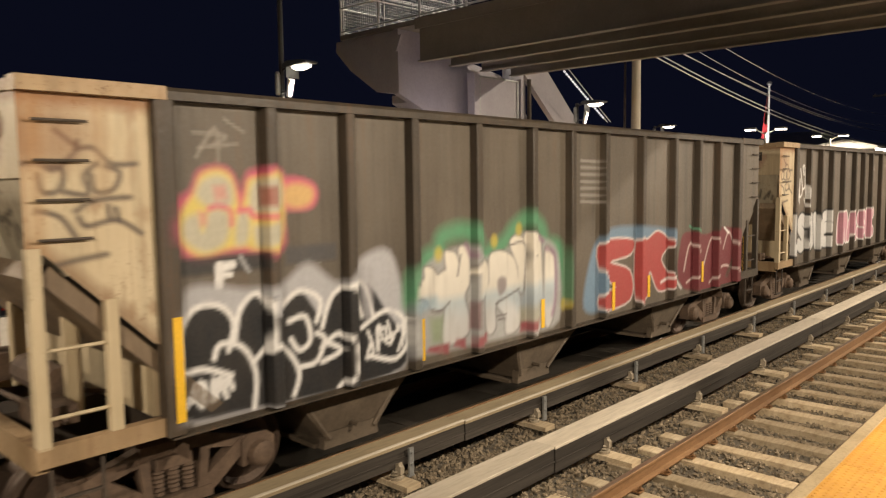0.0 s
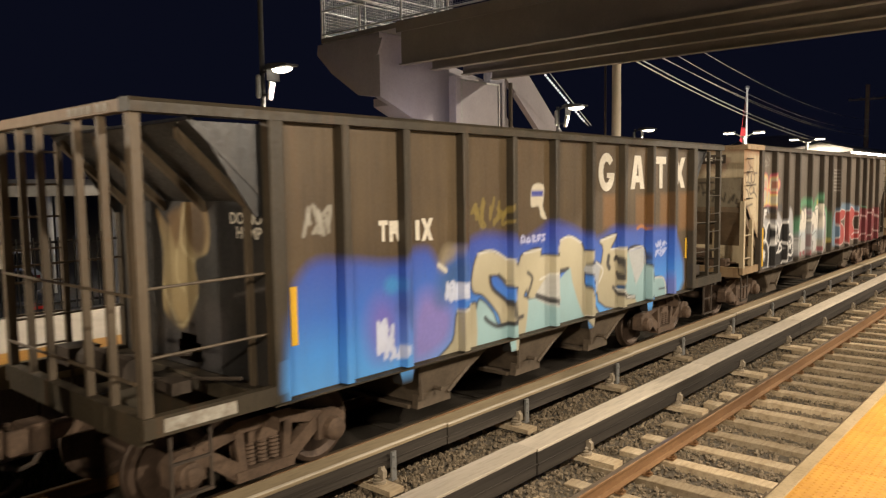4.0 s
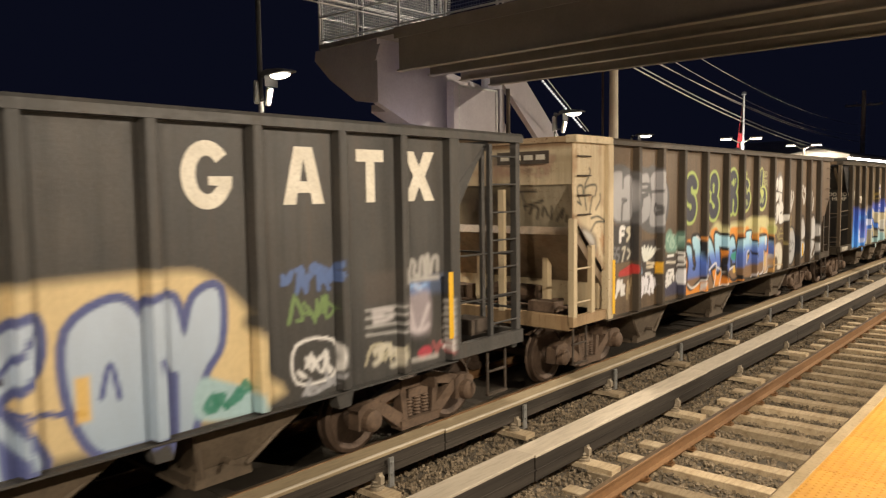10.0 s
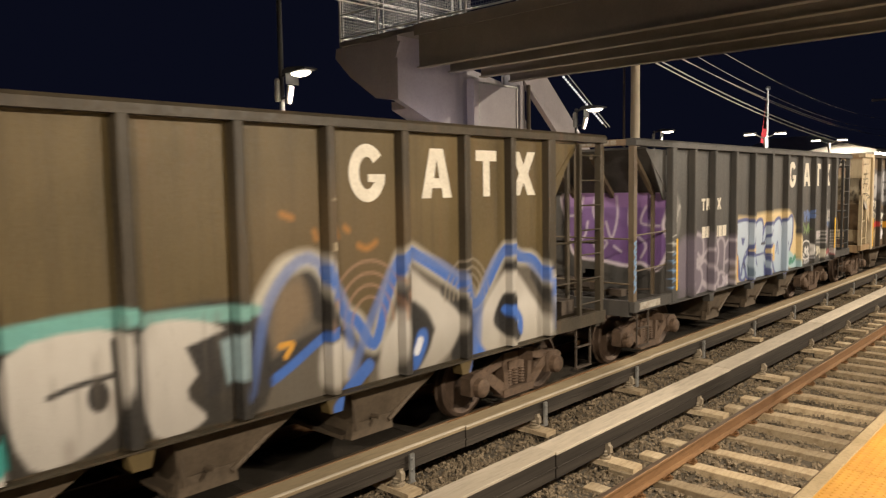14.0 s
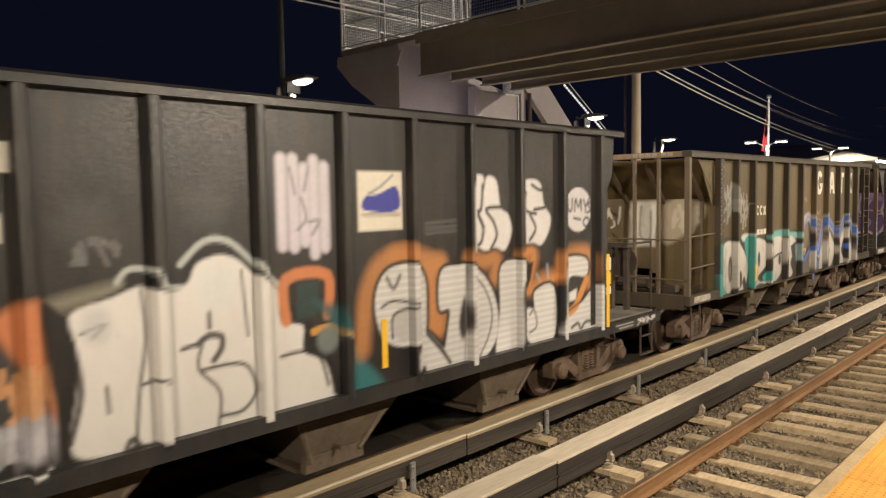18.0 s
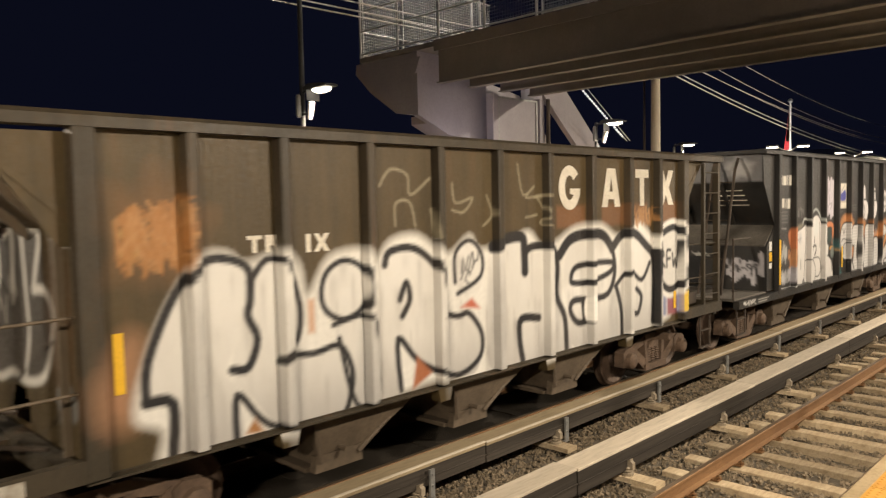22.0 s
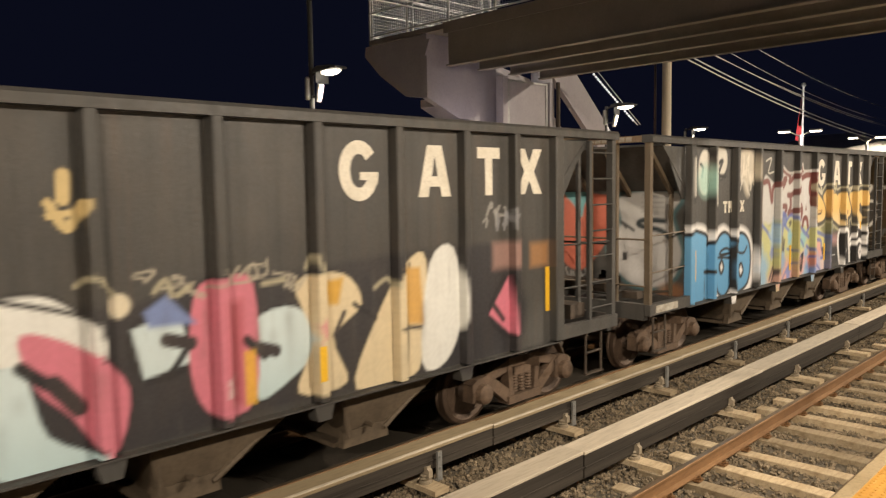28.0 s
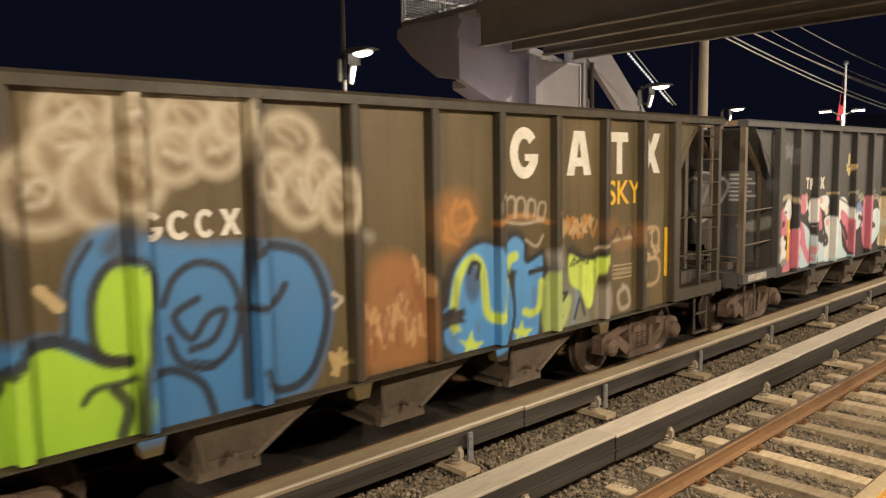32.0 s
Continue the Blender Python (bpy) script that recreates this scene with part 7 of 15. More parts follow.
    p.scrub(2.63,2.89,1.31,1.65,(0.62,0.66,0.80),7,15,0.06,0.95,0.4)
    p.scrub(2.78,3.04,1.19,1.34,(0.62,0.66,0.80),4,16,0.05,0.9,0.25)
    p.scrub(9.66,10.15,1.97,2.14,(0.50,0.56,0.82),5,14,0.03,0.95,0.13)
    p.scrub(9.66,10.15,1.81,1.97,(0.50,0.56,0.82),4,17,0.03,0.95,0.13)
    p.scrub(4.35,5.15,2.63,3.02,(0.24,0.18,0.04),7,11,0.05,0.75,0.45)
    p.line([(8.95,2.39),(9.11,2.43),(9.29,2.37)], 0.06,(0.45,0.18,0.06))
    p.scrub(1.66,2.0,2.69,3.01,(0.4,0.38,0.32),5,12,0.05,0.7,0.3)


def draw_end_b(p):
    gold = [(1.6, (0.40, 0.29, 0.13)), (2.4, (0.46, 0.36, 0.18)), (3.0, (0.24, 0.15, 0.06))]
    p.area([(0.86,2.98),(1.2,2.78),(1.52,3.1),(1.9,3.05),(2.0,2.8),(1.94,2.52),(1.68,2.4),(1.72,2.05),(1.38,1.62),(0.94,1.82),(1.0,2.5)], gold, 0.04,0.85)
    p.area([(1.55,2.95),(1.82,2.98),(1.94,2.72),(1.8,2.5),(1.58,2.6)], (0.13,0.075,0.03),0.08,0.9)
    p.area([(1.1,2.9),(1.36,3.0),(1.46,2.75),(1.28,2.55)], (0.15,0.085,0.03),0.08,0.9)
    for pts in ([(1.52, 3.06), (1.4, 2.6), (1.66, 2.4)], [(0.96, 2.1), (1.1, 1.85), (1.36, 1.66), (1.7, 2.02)], [(1.3, 2.5), (1.28, 2.2), (1.42, 2.08)]):
        p.line(pts, 0.04, (0.55, 0.46, 0.26), 0.03, 0.9)
    p.area([(0.9,1.3),(1.1,1.8),(1.4,1.6),(1.7,1.95),(2.2,1.9),(2.1,1.3)], (0.055,0.05,0.05),0.15,0.8)
    p.blob(2.7,2.0,0.35,0.3,(0.012,0.012,0.012),0.5,0.8)
    p.line([(2.42,2.1),(2.98,2.22)], 0.03,(0.14,0.13,0.12),0.03,0.8)


def draw_c(p):
    p.area([(1.24,3.37),(1.35,3.55),(1.68,3.6),(1.98,3.53),(2.23,3.45),(2.37,3.57),(2.65,3.56),(2.91,3.6),(3.25,3.47),(3.53,3.2),(3.58,2.91),(3.47,2.58),(3.14,2.38),(2.75,2.38),(2.33,2.51),(1.94,2.57),(1.52,2.59),(1.31,2.77),(1.22,3.02)], (0.10,0.10,0.105),0.05,0.95)
    p.area([(1.33,3.37),(1.45,3.47),(1.71,3.46),(1.73,3.21),(1.78,3.37),(1.98,3.42),(2.1,3.32),(2.12,2.99),(2.04,2.67),(1.76,2.64),(1.47,2.67),(1.29,2.92)], [(2.6,(0.33,0.33,0.34)),(3.5,(0.37,0.36,0.37))], 0.04)
    p.area([(2.33,3.35),(2.64,3.46),(2.75,3.32),(2.67,3.18),(2.81,2.97),(2.73,2.68),(2.4,2.56),(2.27,2.66),(2.31,2.99)], [(2.6,(0.33,0.33,0.34)),(3.5,(0.37,0.36,0.37))], 0.04)
    p.area([(2.79,3.38),(3.09,3.5),(3.41,3.32),(3.5,3.01),(3.39,2.64),(3.06,2.49),(2.76,2.56),(2.85,3.03)], [(2.6,(0.33,0.33,0.34)),(3.5,(0.37,0.36,0.37))], 0.04)
    p.line([(1.74,3.45),(1.74,3.21)], 0.05,(0.10,0.10,0.105))
    p.line([(1.72,3.0),(1.87,2.99),(1.73,2.93),(1.7,2.65)], 0.06,(0.10,0.10,0.105))
    p.line([(2.36,3.25),(2.67,3.27),(2.71,3.18),(2.41,3.16),(2.78,3.13),(3.12,3.14)], 0.055,(0.10,0.10,0.105))
    p.line([(2.38,3.04),(2.67,3.08),(2.49,3.03),(2.45,2.88)], 0.08,(0.10,0.10,0.105))
    p.line([(3.01,2.9),(3.09,2.78),(3.03,2.71),(2.95,2.79),(3.01,2.9)], 0.06,(0.10,0.10,0.105))
    p.area([(1.29,1.93),(2.12,1.93),(2.12,2.58),(1.29,2.58)], (0.022,0.024,0.028),0.03,0.9)
    p.line([(1.65,2.3),(1.67,2.51),(1.8,2.51)], 0.08, WHT)
    p.line([(1.67,2.41),(1.77,2.41)], 0.07, WHT)
    p.line([(2.0,2.5),(1.89,2.48),(2.0,2.4),(1.9,2.3)], 0.07,(0.55,0.50,0.38))
    p.line([(1.48,2.19),(1.39,2.18),(1.39,2.1),(1.47,2.08),(1.44,1.98),(1.36,1.99)], 0.05,(0.16,0.16,0.17))
    p.line([(1.62,2.18),(1.53,2.16),(1.53,2.08),(1.61,2.06),(1.58,1.96),(1.5,1.97)], 0.05,(0.16,0.16,0.17))
    p.line([(1.73,2.16),(1.83,2.18),(1.77,2.05),(1.73,1.95)], 0.05,(0.5,0.47,0.38))
    p.line([(1.92,2.14),(2.02,2.07),(1.92,1.98)], 0.05,(0.5,0.47,0.38))
    p.area([(1.63,1.78),(1.72,1.8),(1.98,1.86),(2.11,1.87),(2.11,1.7),(1.63,1.69)], (0.42,0.03,0.025),0.03)
    p.scrub(1.28,1.8,1.33,1.63, WHT, 7,35,0.07,0.95,0.45)
    p.scrub(1.86,2.05,1.24,1.64,(0.42,0.32,0.18),4,36,0.05,0.7,0.3)
    p.area([(2.34,1.33),(3.04,1.33),(3.04,2.25),(2.34,2.25)], (0.03,0.03,0.034),0.06,0.85)
    p.line([(2.55,1.91),(2.42,2.16)], 0.06,(0.72,0.74,0.68))
    p.line([(2.57,1.91),(2.49,2.12)], 0.06,(0.72,0.74,0.68))
    p.line([(2.58,1.91),(2.56,2.15)], 0.06,(0.72,0.74,0.68))
    p.line([(2.6,1.91),(2.63,2.1)], 0.06,(0.72,0.74,0.68))
    p.line([(2.61,1.91),(2.71,2.13)], 0.06,(0.72,0.74,0.68))
    p.line([(2.62,1.9),(2.78,2.08)], 0.06,(0.72,0.74,0.68))
    p.line([(2.64,1.9),(2.85,2.11)], 0.06,(0.72,0.74,0.68))
    p.line([(2.65,1.9),(2.93,2.07)], 0.06,(0.72,0.74,0.68))
    p.line([(2.67,1.9),(3.01,2.09)], 0.06,(0.72,0.74,0.68))
    p.line([(3.03,2.06),(2.81,1.94),(2.59,1.94)], 0.06,(0.7,0.7,0.62))
    p.line([(3.13,2.08),(3.23,2.16)], 0.06,(0.45,0.47,0.36))
    p.line([(2.66,1.84),(2.96,1.81)], 0.05,(0.6,0.52,0.38))
    p.line([(2.66,1.77),(2.92,1.75)], 0.05,(0.6,0.52,0.38))
    p.line([(2.62,1.64),(2.8,1.63)], 0.06, WHT)
    p.scrub(2.36,3.02,1.23,1.6,(0.76,0.74,0.78),9,31,0.06,0.97,0.4)
    p.line([(2.4,1.91),(2.45,1.68)], 0.06,(0.35,0.5,0.7))
    p.area([(2.99,1.62),(3.09,1.62),(3.09,1.83),(2.99,1.83)], (0.75,0.42,0.03))
    p.area([(3.41,2.08),(3.46,2.32),(3.65,2.4),(3.81,2.26),(4.02,2.34),(4.04,2.07),(3.89,1.96),(3.54,1.97)], (0.17,0.33,0.26),0.08,0.9)
    p.scrub(3.5,4.01,2.01,2.34,(0.36,0.52,0.42),5,33,0.04,0.9,0.3)
    p.area([(3.4,1.42),(4.09,1.42),(4.09,1.9),(3.4,1.9)], (0.04,0.035,0.035),0.06,0.8)
    p.area([(3.35,1.13),(4.28,1.13),(4.28,1.39),(3.35,1.39)], (0.04,0.045,0.10),0.06,0.8)
    p.line([(3.94,1.95),(4.06,1.9),(4.0,1.81),(4.1,1.75),(3.96,1.68)], 0.05, WHT)
    p.line([(3.54,1.9),(3.8,1.9)], 0.05, WHT)
    p.line([(3.49,1.78),(3.89,1.76)], 0.05,(0.6,0.55,0.45))
    p.line([(3.57,1.62),(3.79,1.62)], 0.05, WHT)
    p.scrub(3.44,3.88,1.39,1.6, WHT, 6,34,0.05,0.95,0.3)
    p.blob(4.07,1.47,0.16,0.16,(0.72,0.72,0.74),0.3)
    p.scrub(3.43,3.7,1.31,1.43, WHT, 3,38,0.05,0.95,0.2)
    p.area([(3.31,1.37),(3.39,1.37),(3.39,1.58),(3.31,1.58)], (0.78,0.42,0.03))
    ink, lime = (0.030, 0.034, 0.055), (0.40, 0.50, 0.13)
    ess = [(4.78,3.24),(4.68,3.33),(4.52,3.30),(4.47,3.12),(4.52,2.98),(4.68,2.92),(4.74,2.78),(4.66,2.65),(4.50,2.63),(4.42,2.72)]
    three = [(5.66,3.20),(5.70,3.34),(5.83,3.38),(5.92,3.24),(5.86,3.06),(5.74,2.99),(5.90,2.90),(5.95,2.76),(5.84,2.64),(5.68,2.64),(5.60,2.76)]
    arr = [(6.78,2.70),(6.78,3.10),(6.76,3.38),(6.94,3.46),(7.06,3.32),(6.98,3.14),(6.82,3.06),(7.02,2.96),(7.06,2.80),(7.02,2.70)]
    for pts, w in ((ess,0.24),(three,0.22),(arr,0.20)):
        p.line(pts, w + 0.13, lime, 0.04)
    for pts, w in ((ess,0.24),(three,0.22),(arr,0.20)):
        p.line(pts, w, ink, 0.03)
    p.line([(4.86,3.10),(4.66,3.10)], 0.09, lime, 0.03)
    p.line([(4.38,2.86),(4.58,2.82)], 0.08, lime, 0.03)
    p.line([(5.74,3.24),(5.76,3.10)], 0.07, lime, 0.03)
    p.scrub(6.78,7.04,3.22,3.40, lime, 4, 39, 0.025, 0.9, 0.14)
    p.line([(6.90,2.66),(6.90,2.90)], 0.04, lime, 0.03)
    p.area([(5.59,2.21),(5.84,2.42),(6.09,2.45),(6.42,2.3),(6.77,2.39),(7.3,2.4),(7.61,2.32),(8.02,2.47),(8.55,2.46),(9.31,2.42),(9.32,1.99),(5.71,2.05)], (0.62,0.58,0.30),0.12,0.85)
    p.area([(4.4,2.04),(4.48,2.16),(4.79,2.13),(5.12,2.18),(5.59,2.1),(5.65,2.28),(5.96,2.33),(6.15,2.16),(6.7,2.03),(6.77,2.27),(7.22,2.28),(7.61,2.21),(8.11,2.26),(9.32,2.09),(9.54,1.19),(8.57,1.03),(6.08,1.07),(4.45,1.0),(4.34,1.35),(4.39,1.62)], (0.74,0.27,0.03),0.05,0.97)
    p.area([(9.28,1.99),(9.69,1.86),(9.79,1.05),(9.23,1.03)], (0.50,0.30,0.10),0.1,0.85)
    p.line([(4.37,2.02),(4.63,1.99),(4.7,1.72),(4.8,1.56),(4.89,1.66),(4.68,2.14),(4.9,2.2),(5.06,2.12),(5.14,1.74),(5.16,1.37),(4.88,1.26),(4.61,1.18),(4.46,1.33),(4.52,1.71),(4.37,2.02)], 0.14, BLK, 0.03)
    p.line([(5.18,1.95),(5.33,2.16),(5.65,2.07),(5.89,1.72),(5.98,1.55),(5.6,1.47),(5.58,1.64),(5.72,1.28),(5.82,1.03),(5.39,1.07),(5.25,1.5),(5.18,1.95)], 0.14, BLK, 0.03)
    p.line([(5.86,2.15),(6.15,2.15),(6.56,2.05),(6.74,1.7),(6.77,1.28),(6.42,1.21),(6.32,1.51),(6.42,1.82),(6.15,1.89),(6.19,1.53),(6.02,1.39),(5.86,2.15)], 0.14, BLK, 0.03)
    p.line([(6.77,2.03),(6.99,2.05),(7.14,1.78),(7.3,2.06),(7.56,2.0),(7.61,1.69),(7.53,1.35),(7.3,1.17),(6.95,1.13),(6.77,1.28),(6.92,1.51),(6.7,1.71),(6.77,2.03)], 0.14, BLK, 0.03)
    p.line([(7.58,1.95),(7.89,2.15),(8.06,2.09),(8.11,1.82),(8.38,1.79),(8.56,1.49),(8.38,1.1),(7.7,1.05),(7.53,1.26),(7.73,1.68),(7.58,1.95)], 0.14, BLK, 0.03)
    p.line([(8.52,1.87),(9.32,1.94),(9.37,1.31),(9.14,1.06),(8.71,1.1),(8.42,1.33),(8.63,1.58),(8.52,1.87)], 0.14, BLK, 0.03)
    p.area([(4.37,2.02),(4.63,1.99),(4.7,1.72),(4.8,1.56),(4.89,1.66),(4.68,2.14),(4.9,2.2),(5.06,2.12),(5.14,1.74),(5.16,1.37),(4.88,1.26),(4.61,1.18),(4.46,1.33),(4.52,1.71)], [(1.12,(0.24,0.14,0.07)),(1.32,(0.22,0.13,0.07)),(1.40,(0.10,0.16,0.44)),(1.66,(0.11,0.20,0.60)),(1.76,(0.16,0.30,0.68)),(1.88,(0.36,0.62,0.78)),(2.2,(0.45,0.72,0.82))], 0.025)
    p.area([(5.18,1.95),(5.33,2.16),(5.65,2.07),(5.89,1.72),(5.98,1.55),(5.6,1.47),(5.58,1.64),(5.72,1.28),(5.82,1.03),(5.39,1.07),(5.25,1.5)], [(1.12,(0.24,0.14,0.07)),(1.32,(0.22,0.13,0.07)),(1.40,(0.10,0.16,0.44)),(1.66,(0.11,0.20,0.60)),(1.76,(0.16,0.30,0.68)),(1.88,(0.36,0.62,0.78)),(2.2,(0.45,0.72,0.82))], 0.025)
    p.area([(5.86,2.15),(6.15,2.15),(6.56,2.05),(6.74,1.7),(6.77,1.28),(6.42,1.21),(6.32,1.51),(6.42,1.82),(6.15,1.89),(6.19,1.53),(6.02,1.39)], [(1.12,(0.24,0.14,0.07)),(1.32,(0.22,0.13,0.07)),(1.40,(0.10,0.16,0.44)),(1.66,(0.11,0.20,0.60)),(1.76,(0.16,0.30,0.68)),(1.88,(0.36,0.62,0.78)),(2.2,(0.45,0.72,0.82))], 0.025)
    p.area([(6.77,2.03),(6.99,2.05),(7.14,1.78),(7.3,2.06),(7.56,2.0),(7.61,1.69),(7.53,1.35),(7.3,1.17),(6.95,1.13),(6.77,1.28),(6.92,1.51),(6.7,1.71)], [(1.12,(0.24,0.14,0.07)),(1.32,(0.22,0.13,0.07)),(1.40,(0.10,0.16,0.44)),(1.66,(0.11,0.20,0.60)),(1.76,(0.16,0.30,0.68)),(1.88,(0.36,0.62,0.78)),(2.2,(0.45,0.72,0.82))], 0.025)
    p.area([(7.58,1.95),(7.89,2.15),(8.06,2.09),(8.11,1.82),(8.38,1.79),(8.56,1.49),(8.38,1.1),(7.7,1.05),(7.53,1.26),(7.73,1.68)], [(1.12,(0.24,0.14,0.07)),(1.32,(0.22,0.13,0.07)),(1.40,(0.10,0.16,0.44)),(1.66,(0.11,0.20,0.60)),(1.76,(0.16,0.30,0.68)),(1.88,(0.36,0.62,0.78)),(2.2,(0.45,0.72,0.82))], 0.025)
    p.area([(8.52,1.87),(9.32,1.94),(9.37,1.31),(9.14,1.06),(8.71,1.1),(8.42,1.33),(8.63,1.58)], [(1.12,(0.24,0.14,0.07)),(1.32,(0.22,0.13,0.07)),(1.40,(0.10,0.16,0.44)),(1.66,(0.11,0.20,0.60)),(1.76,(0.16,0.30,0.68)),(1.88,(0.36,0.62,0.78)),(2.2,(0.45,0.72,0.82))], 0.025)
    p.line([(4.79,1.91),(4.83,1.56),(4.73,1.56)], 0.06, BLK, 0.025)
    p.line([(5.4,1.93),(5.68,1.55)], 0.06, BLK, 0.025)
    p.line([(6.15,1.89),(6.24,1.48)], 0.06, BLK, 0.025)
    p.line([(6.49,1.77),(6.56,1.6),(6.7,1.75)], 0.06, BLK, 0.025)
    p.line([(6.92,1.76),(7.53,1.79)], 0.06, BLK, 0.025)
    p.line([(6.84,1.4),(6.99,1.46),(7.3,1.38)], 0.06, BLK, 0.025)
    p.line([(7.99,1.69),(8.03,1.47)], 0.06, BLK, 0.025)
    p.line([(8.63,1.44),(8.56,1.17)], 0.06, BLK, 0.025)
    p.line([(4.48,1.26),(4.72,1.16),(5.16,1.29),(5.32,1.57),(5.25,1.91)], 0.04, WHT, 0.025)
    p.line([(5.82,0.99),(5.98,1.55),(5.58,1.45)], 0.04, WHT, 0.025)
    p.line([(6.02,1.47),(6.28,1.35),(6.15,1.05),(6.42,1.09)], 0.04, WHT, 0.025)
    p.line([(6.7,1.34),(6.99,1.4),(7.3,1.34)], 0.04, WHT, 0.025)
    p.line([(7.53,1.09),(8.47,1.09),(8.66,1.16)], 0.04, WHT, 0.025)
    p.line([(8.94,1.02),(9.33,1.11),(9.37,1.5)], 0.04, WHT, 0.025)
    p.line([(4.9,2.2),(5.1,2.12)], 0.04, WHT, 0.025)
    p.line([(5.08,0.94),(5.15,1.22)], 0.04, WHT, 0.025)
    p.area([(6.84,1.69),(7.3,1.74),(7.56,1.65),(7.3,1.55),(6.92,1.56)], (0.02,0.28,0.20),0.05)
    p.blob(7.04,1.33,0.1,0.08,(0.72,0.45,0.10),0.3)
    p.area([(6.46,1.73),(6.7,1.72),(6.6,1.55)], (0.7,0.35,0.05))
    p.blob(5.35,2.1,0.14,0.12, WHT, 0.9,0.6)
    p.area([(7.49,3.53),(7.57,3.59),(7.71,3.57),(7.77,3.48),(7.75,3.39),(7.88,3.37),(7.97,3.26),(7.95,3.13),(8.05,3.01),(8.06,2.87),(7.92,2.68),(7.71,2.59),(7.54,2.66),(7.45,2.8),(7.41,2.98),(7.43,3.14),(7.52,3.21),(7.49,3.37)], (0.50,0.55,0.17),0.03)
    p.area([(7.58,3.53),(7.69,3.56),(7.71,3.45),(7.69,3.36),(7.8,3.35),(7.9,3.26),(7.88,3.17),(7.79,3.08),(7.94,3.07),(7.99,2.96),(7.96,2.82),(7.84,2.69),(7.69,2.67),(7.57,2.75),(7.49,2.9),(7.49,3.06),(7.55,3.17),(7.59,3.23),(7.59,3.37)], (0.030,0.034,0.055),0.03)
    p.area([(7.6,3.11),(7.66,3.13),(7.68,3.0),(7.63,2.97)], (0.50,0.55,0.17))
    p.area([(7.72,3.21),(7.78,3.14),(7.81,3.02),(7.76,3.02)], (0.50,0.55,0.17))
    p.scrub(7.59,7.85,2.75,2.91,(0.32,0.37,0.16),5,120,0.03,0.9,0.18)
    p.area([(8.41,3.47),(8.46,3.58),(8.58,3.63),(8.68,3.61),(8.77,3.66),(8.87,3.6),(8.91,3.41),(8.87,3.23),(9.02,3.2),(9.16,3.07),(9.17,2.87),(9.07,2.68),(8.86,2.59),(8.63,2.64),(8.48,2.77),(8.41,2.97),(8.49,3.11),(8.44,3.26)], (0.50,0.55,0.17),0.03)
    p.area([(8.5,3.47),(8.55,3.56),(8.6,3.56),(8.62,3.41),(8.63,3.23),(8.59,3.17),(8.52,3.28)], (0.030,0.034,0.055),0.03)
    p.area([(8.7,3.5),(8.76,3.61),(8.84,3.57),(8.84,3.38),(8.8,3.21),(8.69,3.19)], (0.030,0.034,0.055),0.03)
    p.area([(8.52,3.02),(8.6,3.1),(8.92,3.16),(9.07,3.07),(9.1,2.88),(9.0,2.72),(8.79,2.67),(8.6,2.78)], (0.030,0.034,0.055),0.03)
    p.area([(8.65,3.11),(8.85,3.12),(8.94,3.04),(8.88,2.92),(8.79,2.91),(8.7,3.04)], (0.50,0.55,0.17))
    p.scrub(8.58,8.97,2.79,2.91,(0.36,0.42,0.18),6,121,0.03,0.9,0.14)
    p.line([(8.94,3.42),(8.94,3.55),(9.02,3.54),(8.97,3.48),(9.03,3.43),(8.95,3.42)], 0.028,(0.46,0.46,0.22),0.02,0.85)
    p.line([(9.07,3.43),(9.06,3.53),(9.14,3.54),(9.16,3.45),(9.08,3.43)], 0.028,(0.46,0.46,0.22),0.02,0.85)
    p.line([(8.93,3.23),(8.94,3.36),(9.01,3.34),(8.96,3.3),(9.02,3.24),(8.94,3.23)], 0.028,(0.46,0.46,0.22),0.02,0.85)
    p.line([(9.06,3.23),(9.05,3.33),(9.12,3.34),(9.12,3.24),(9.06,3.23)], 0.028,(0.46,0.46,0.22),0.02,0.85)
    p.line([(9.17,3.34),(9.17,3.21),(9.24,3.21)], 0.028,(0.46,0.46,0.22),0.02,0.85)
    p.area([(7.25,2.24),(7.4,2.3),(7.55,2.39),(7.96,2.45),(8.28,2.43),(8.62,2.44),(9.16,2.4),(9.08,2.16),(9.38,2.21),(9.94,2.2),(9.93,2.02),(9.3,2.04),(8.47,2.06),(8.0,2.13),(7.63,2.19),(7.25,2.14)], (0.58,0.54,0.26),0.10,0.9)
    p.area([(7.29,2.13),(7.39,2.2),(7.64,2.24),(7.87,2.27),(8.0,2.16),(7.99,1.99),(7.28,2.0)], (0.74,0.27,0.03),0.06,0.95)
    p.area([(8.33,2.05),(8.64,2.17),(8.91,2.19),(9.3,2.07),(9.34,1.76),(9.33,1.49),(9.12,1.46),(8.51,1.65),(8.4,1.86)], (0.74,0.27,0.03),0.06,0.95)
    p.blob(8.8,2.11,0.12,0.06,(0.76,0.50,0.12),0.8,0.9)
    p.line([(7.24,1.96),(7.38,2.0),(7.75,2.0),(7.77,2.13),(8.12,2.14),(8.11,1.97),(8.33,1.81),(8.58,1.63),(8.5,1.44),(8.4,1.24),(8.12,1.07),(7.19,1.22),(7.24,1.96)], 0.09, BLK, 0.03)
    p.line([(8.5,1.96),(9.2,1.98),(9.21,1.61),(9.06,1.63),(9.0,1.12),(8.82,1.07),(8.41,1.18),(8.49,1.44),(8.58,1.61),(8.5,1.96)], 0.09, BLK, 0.03)
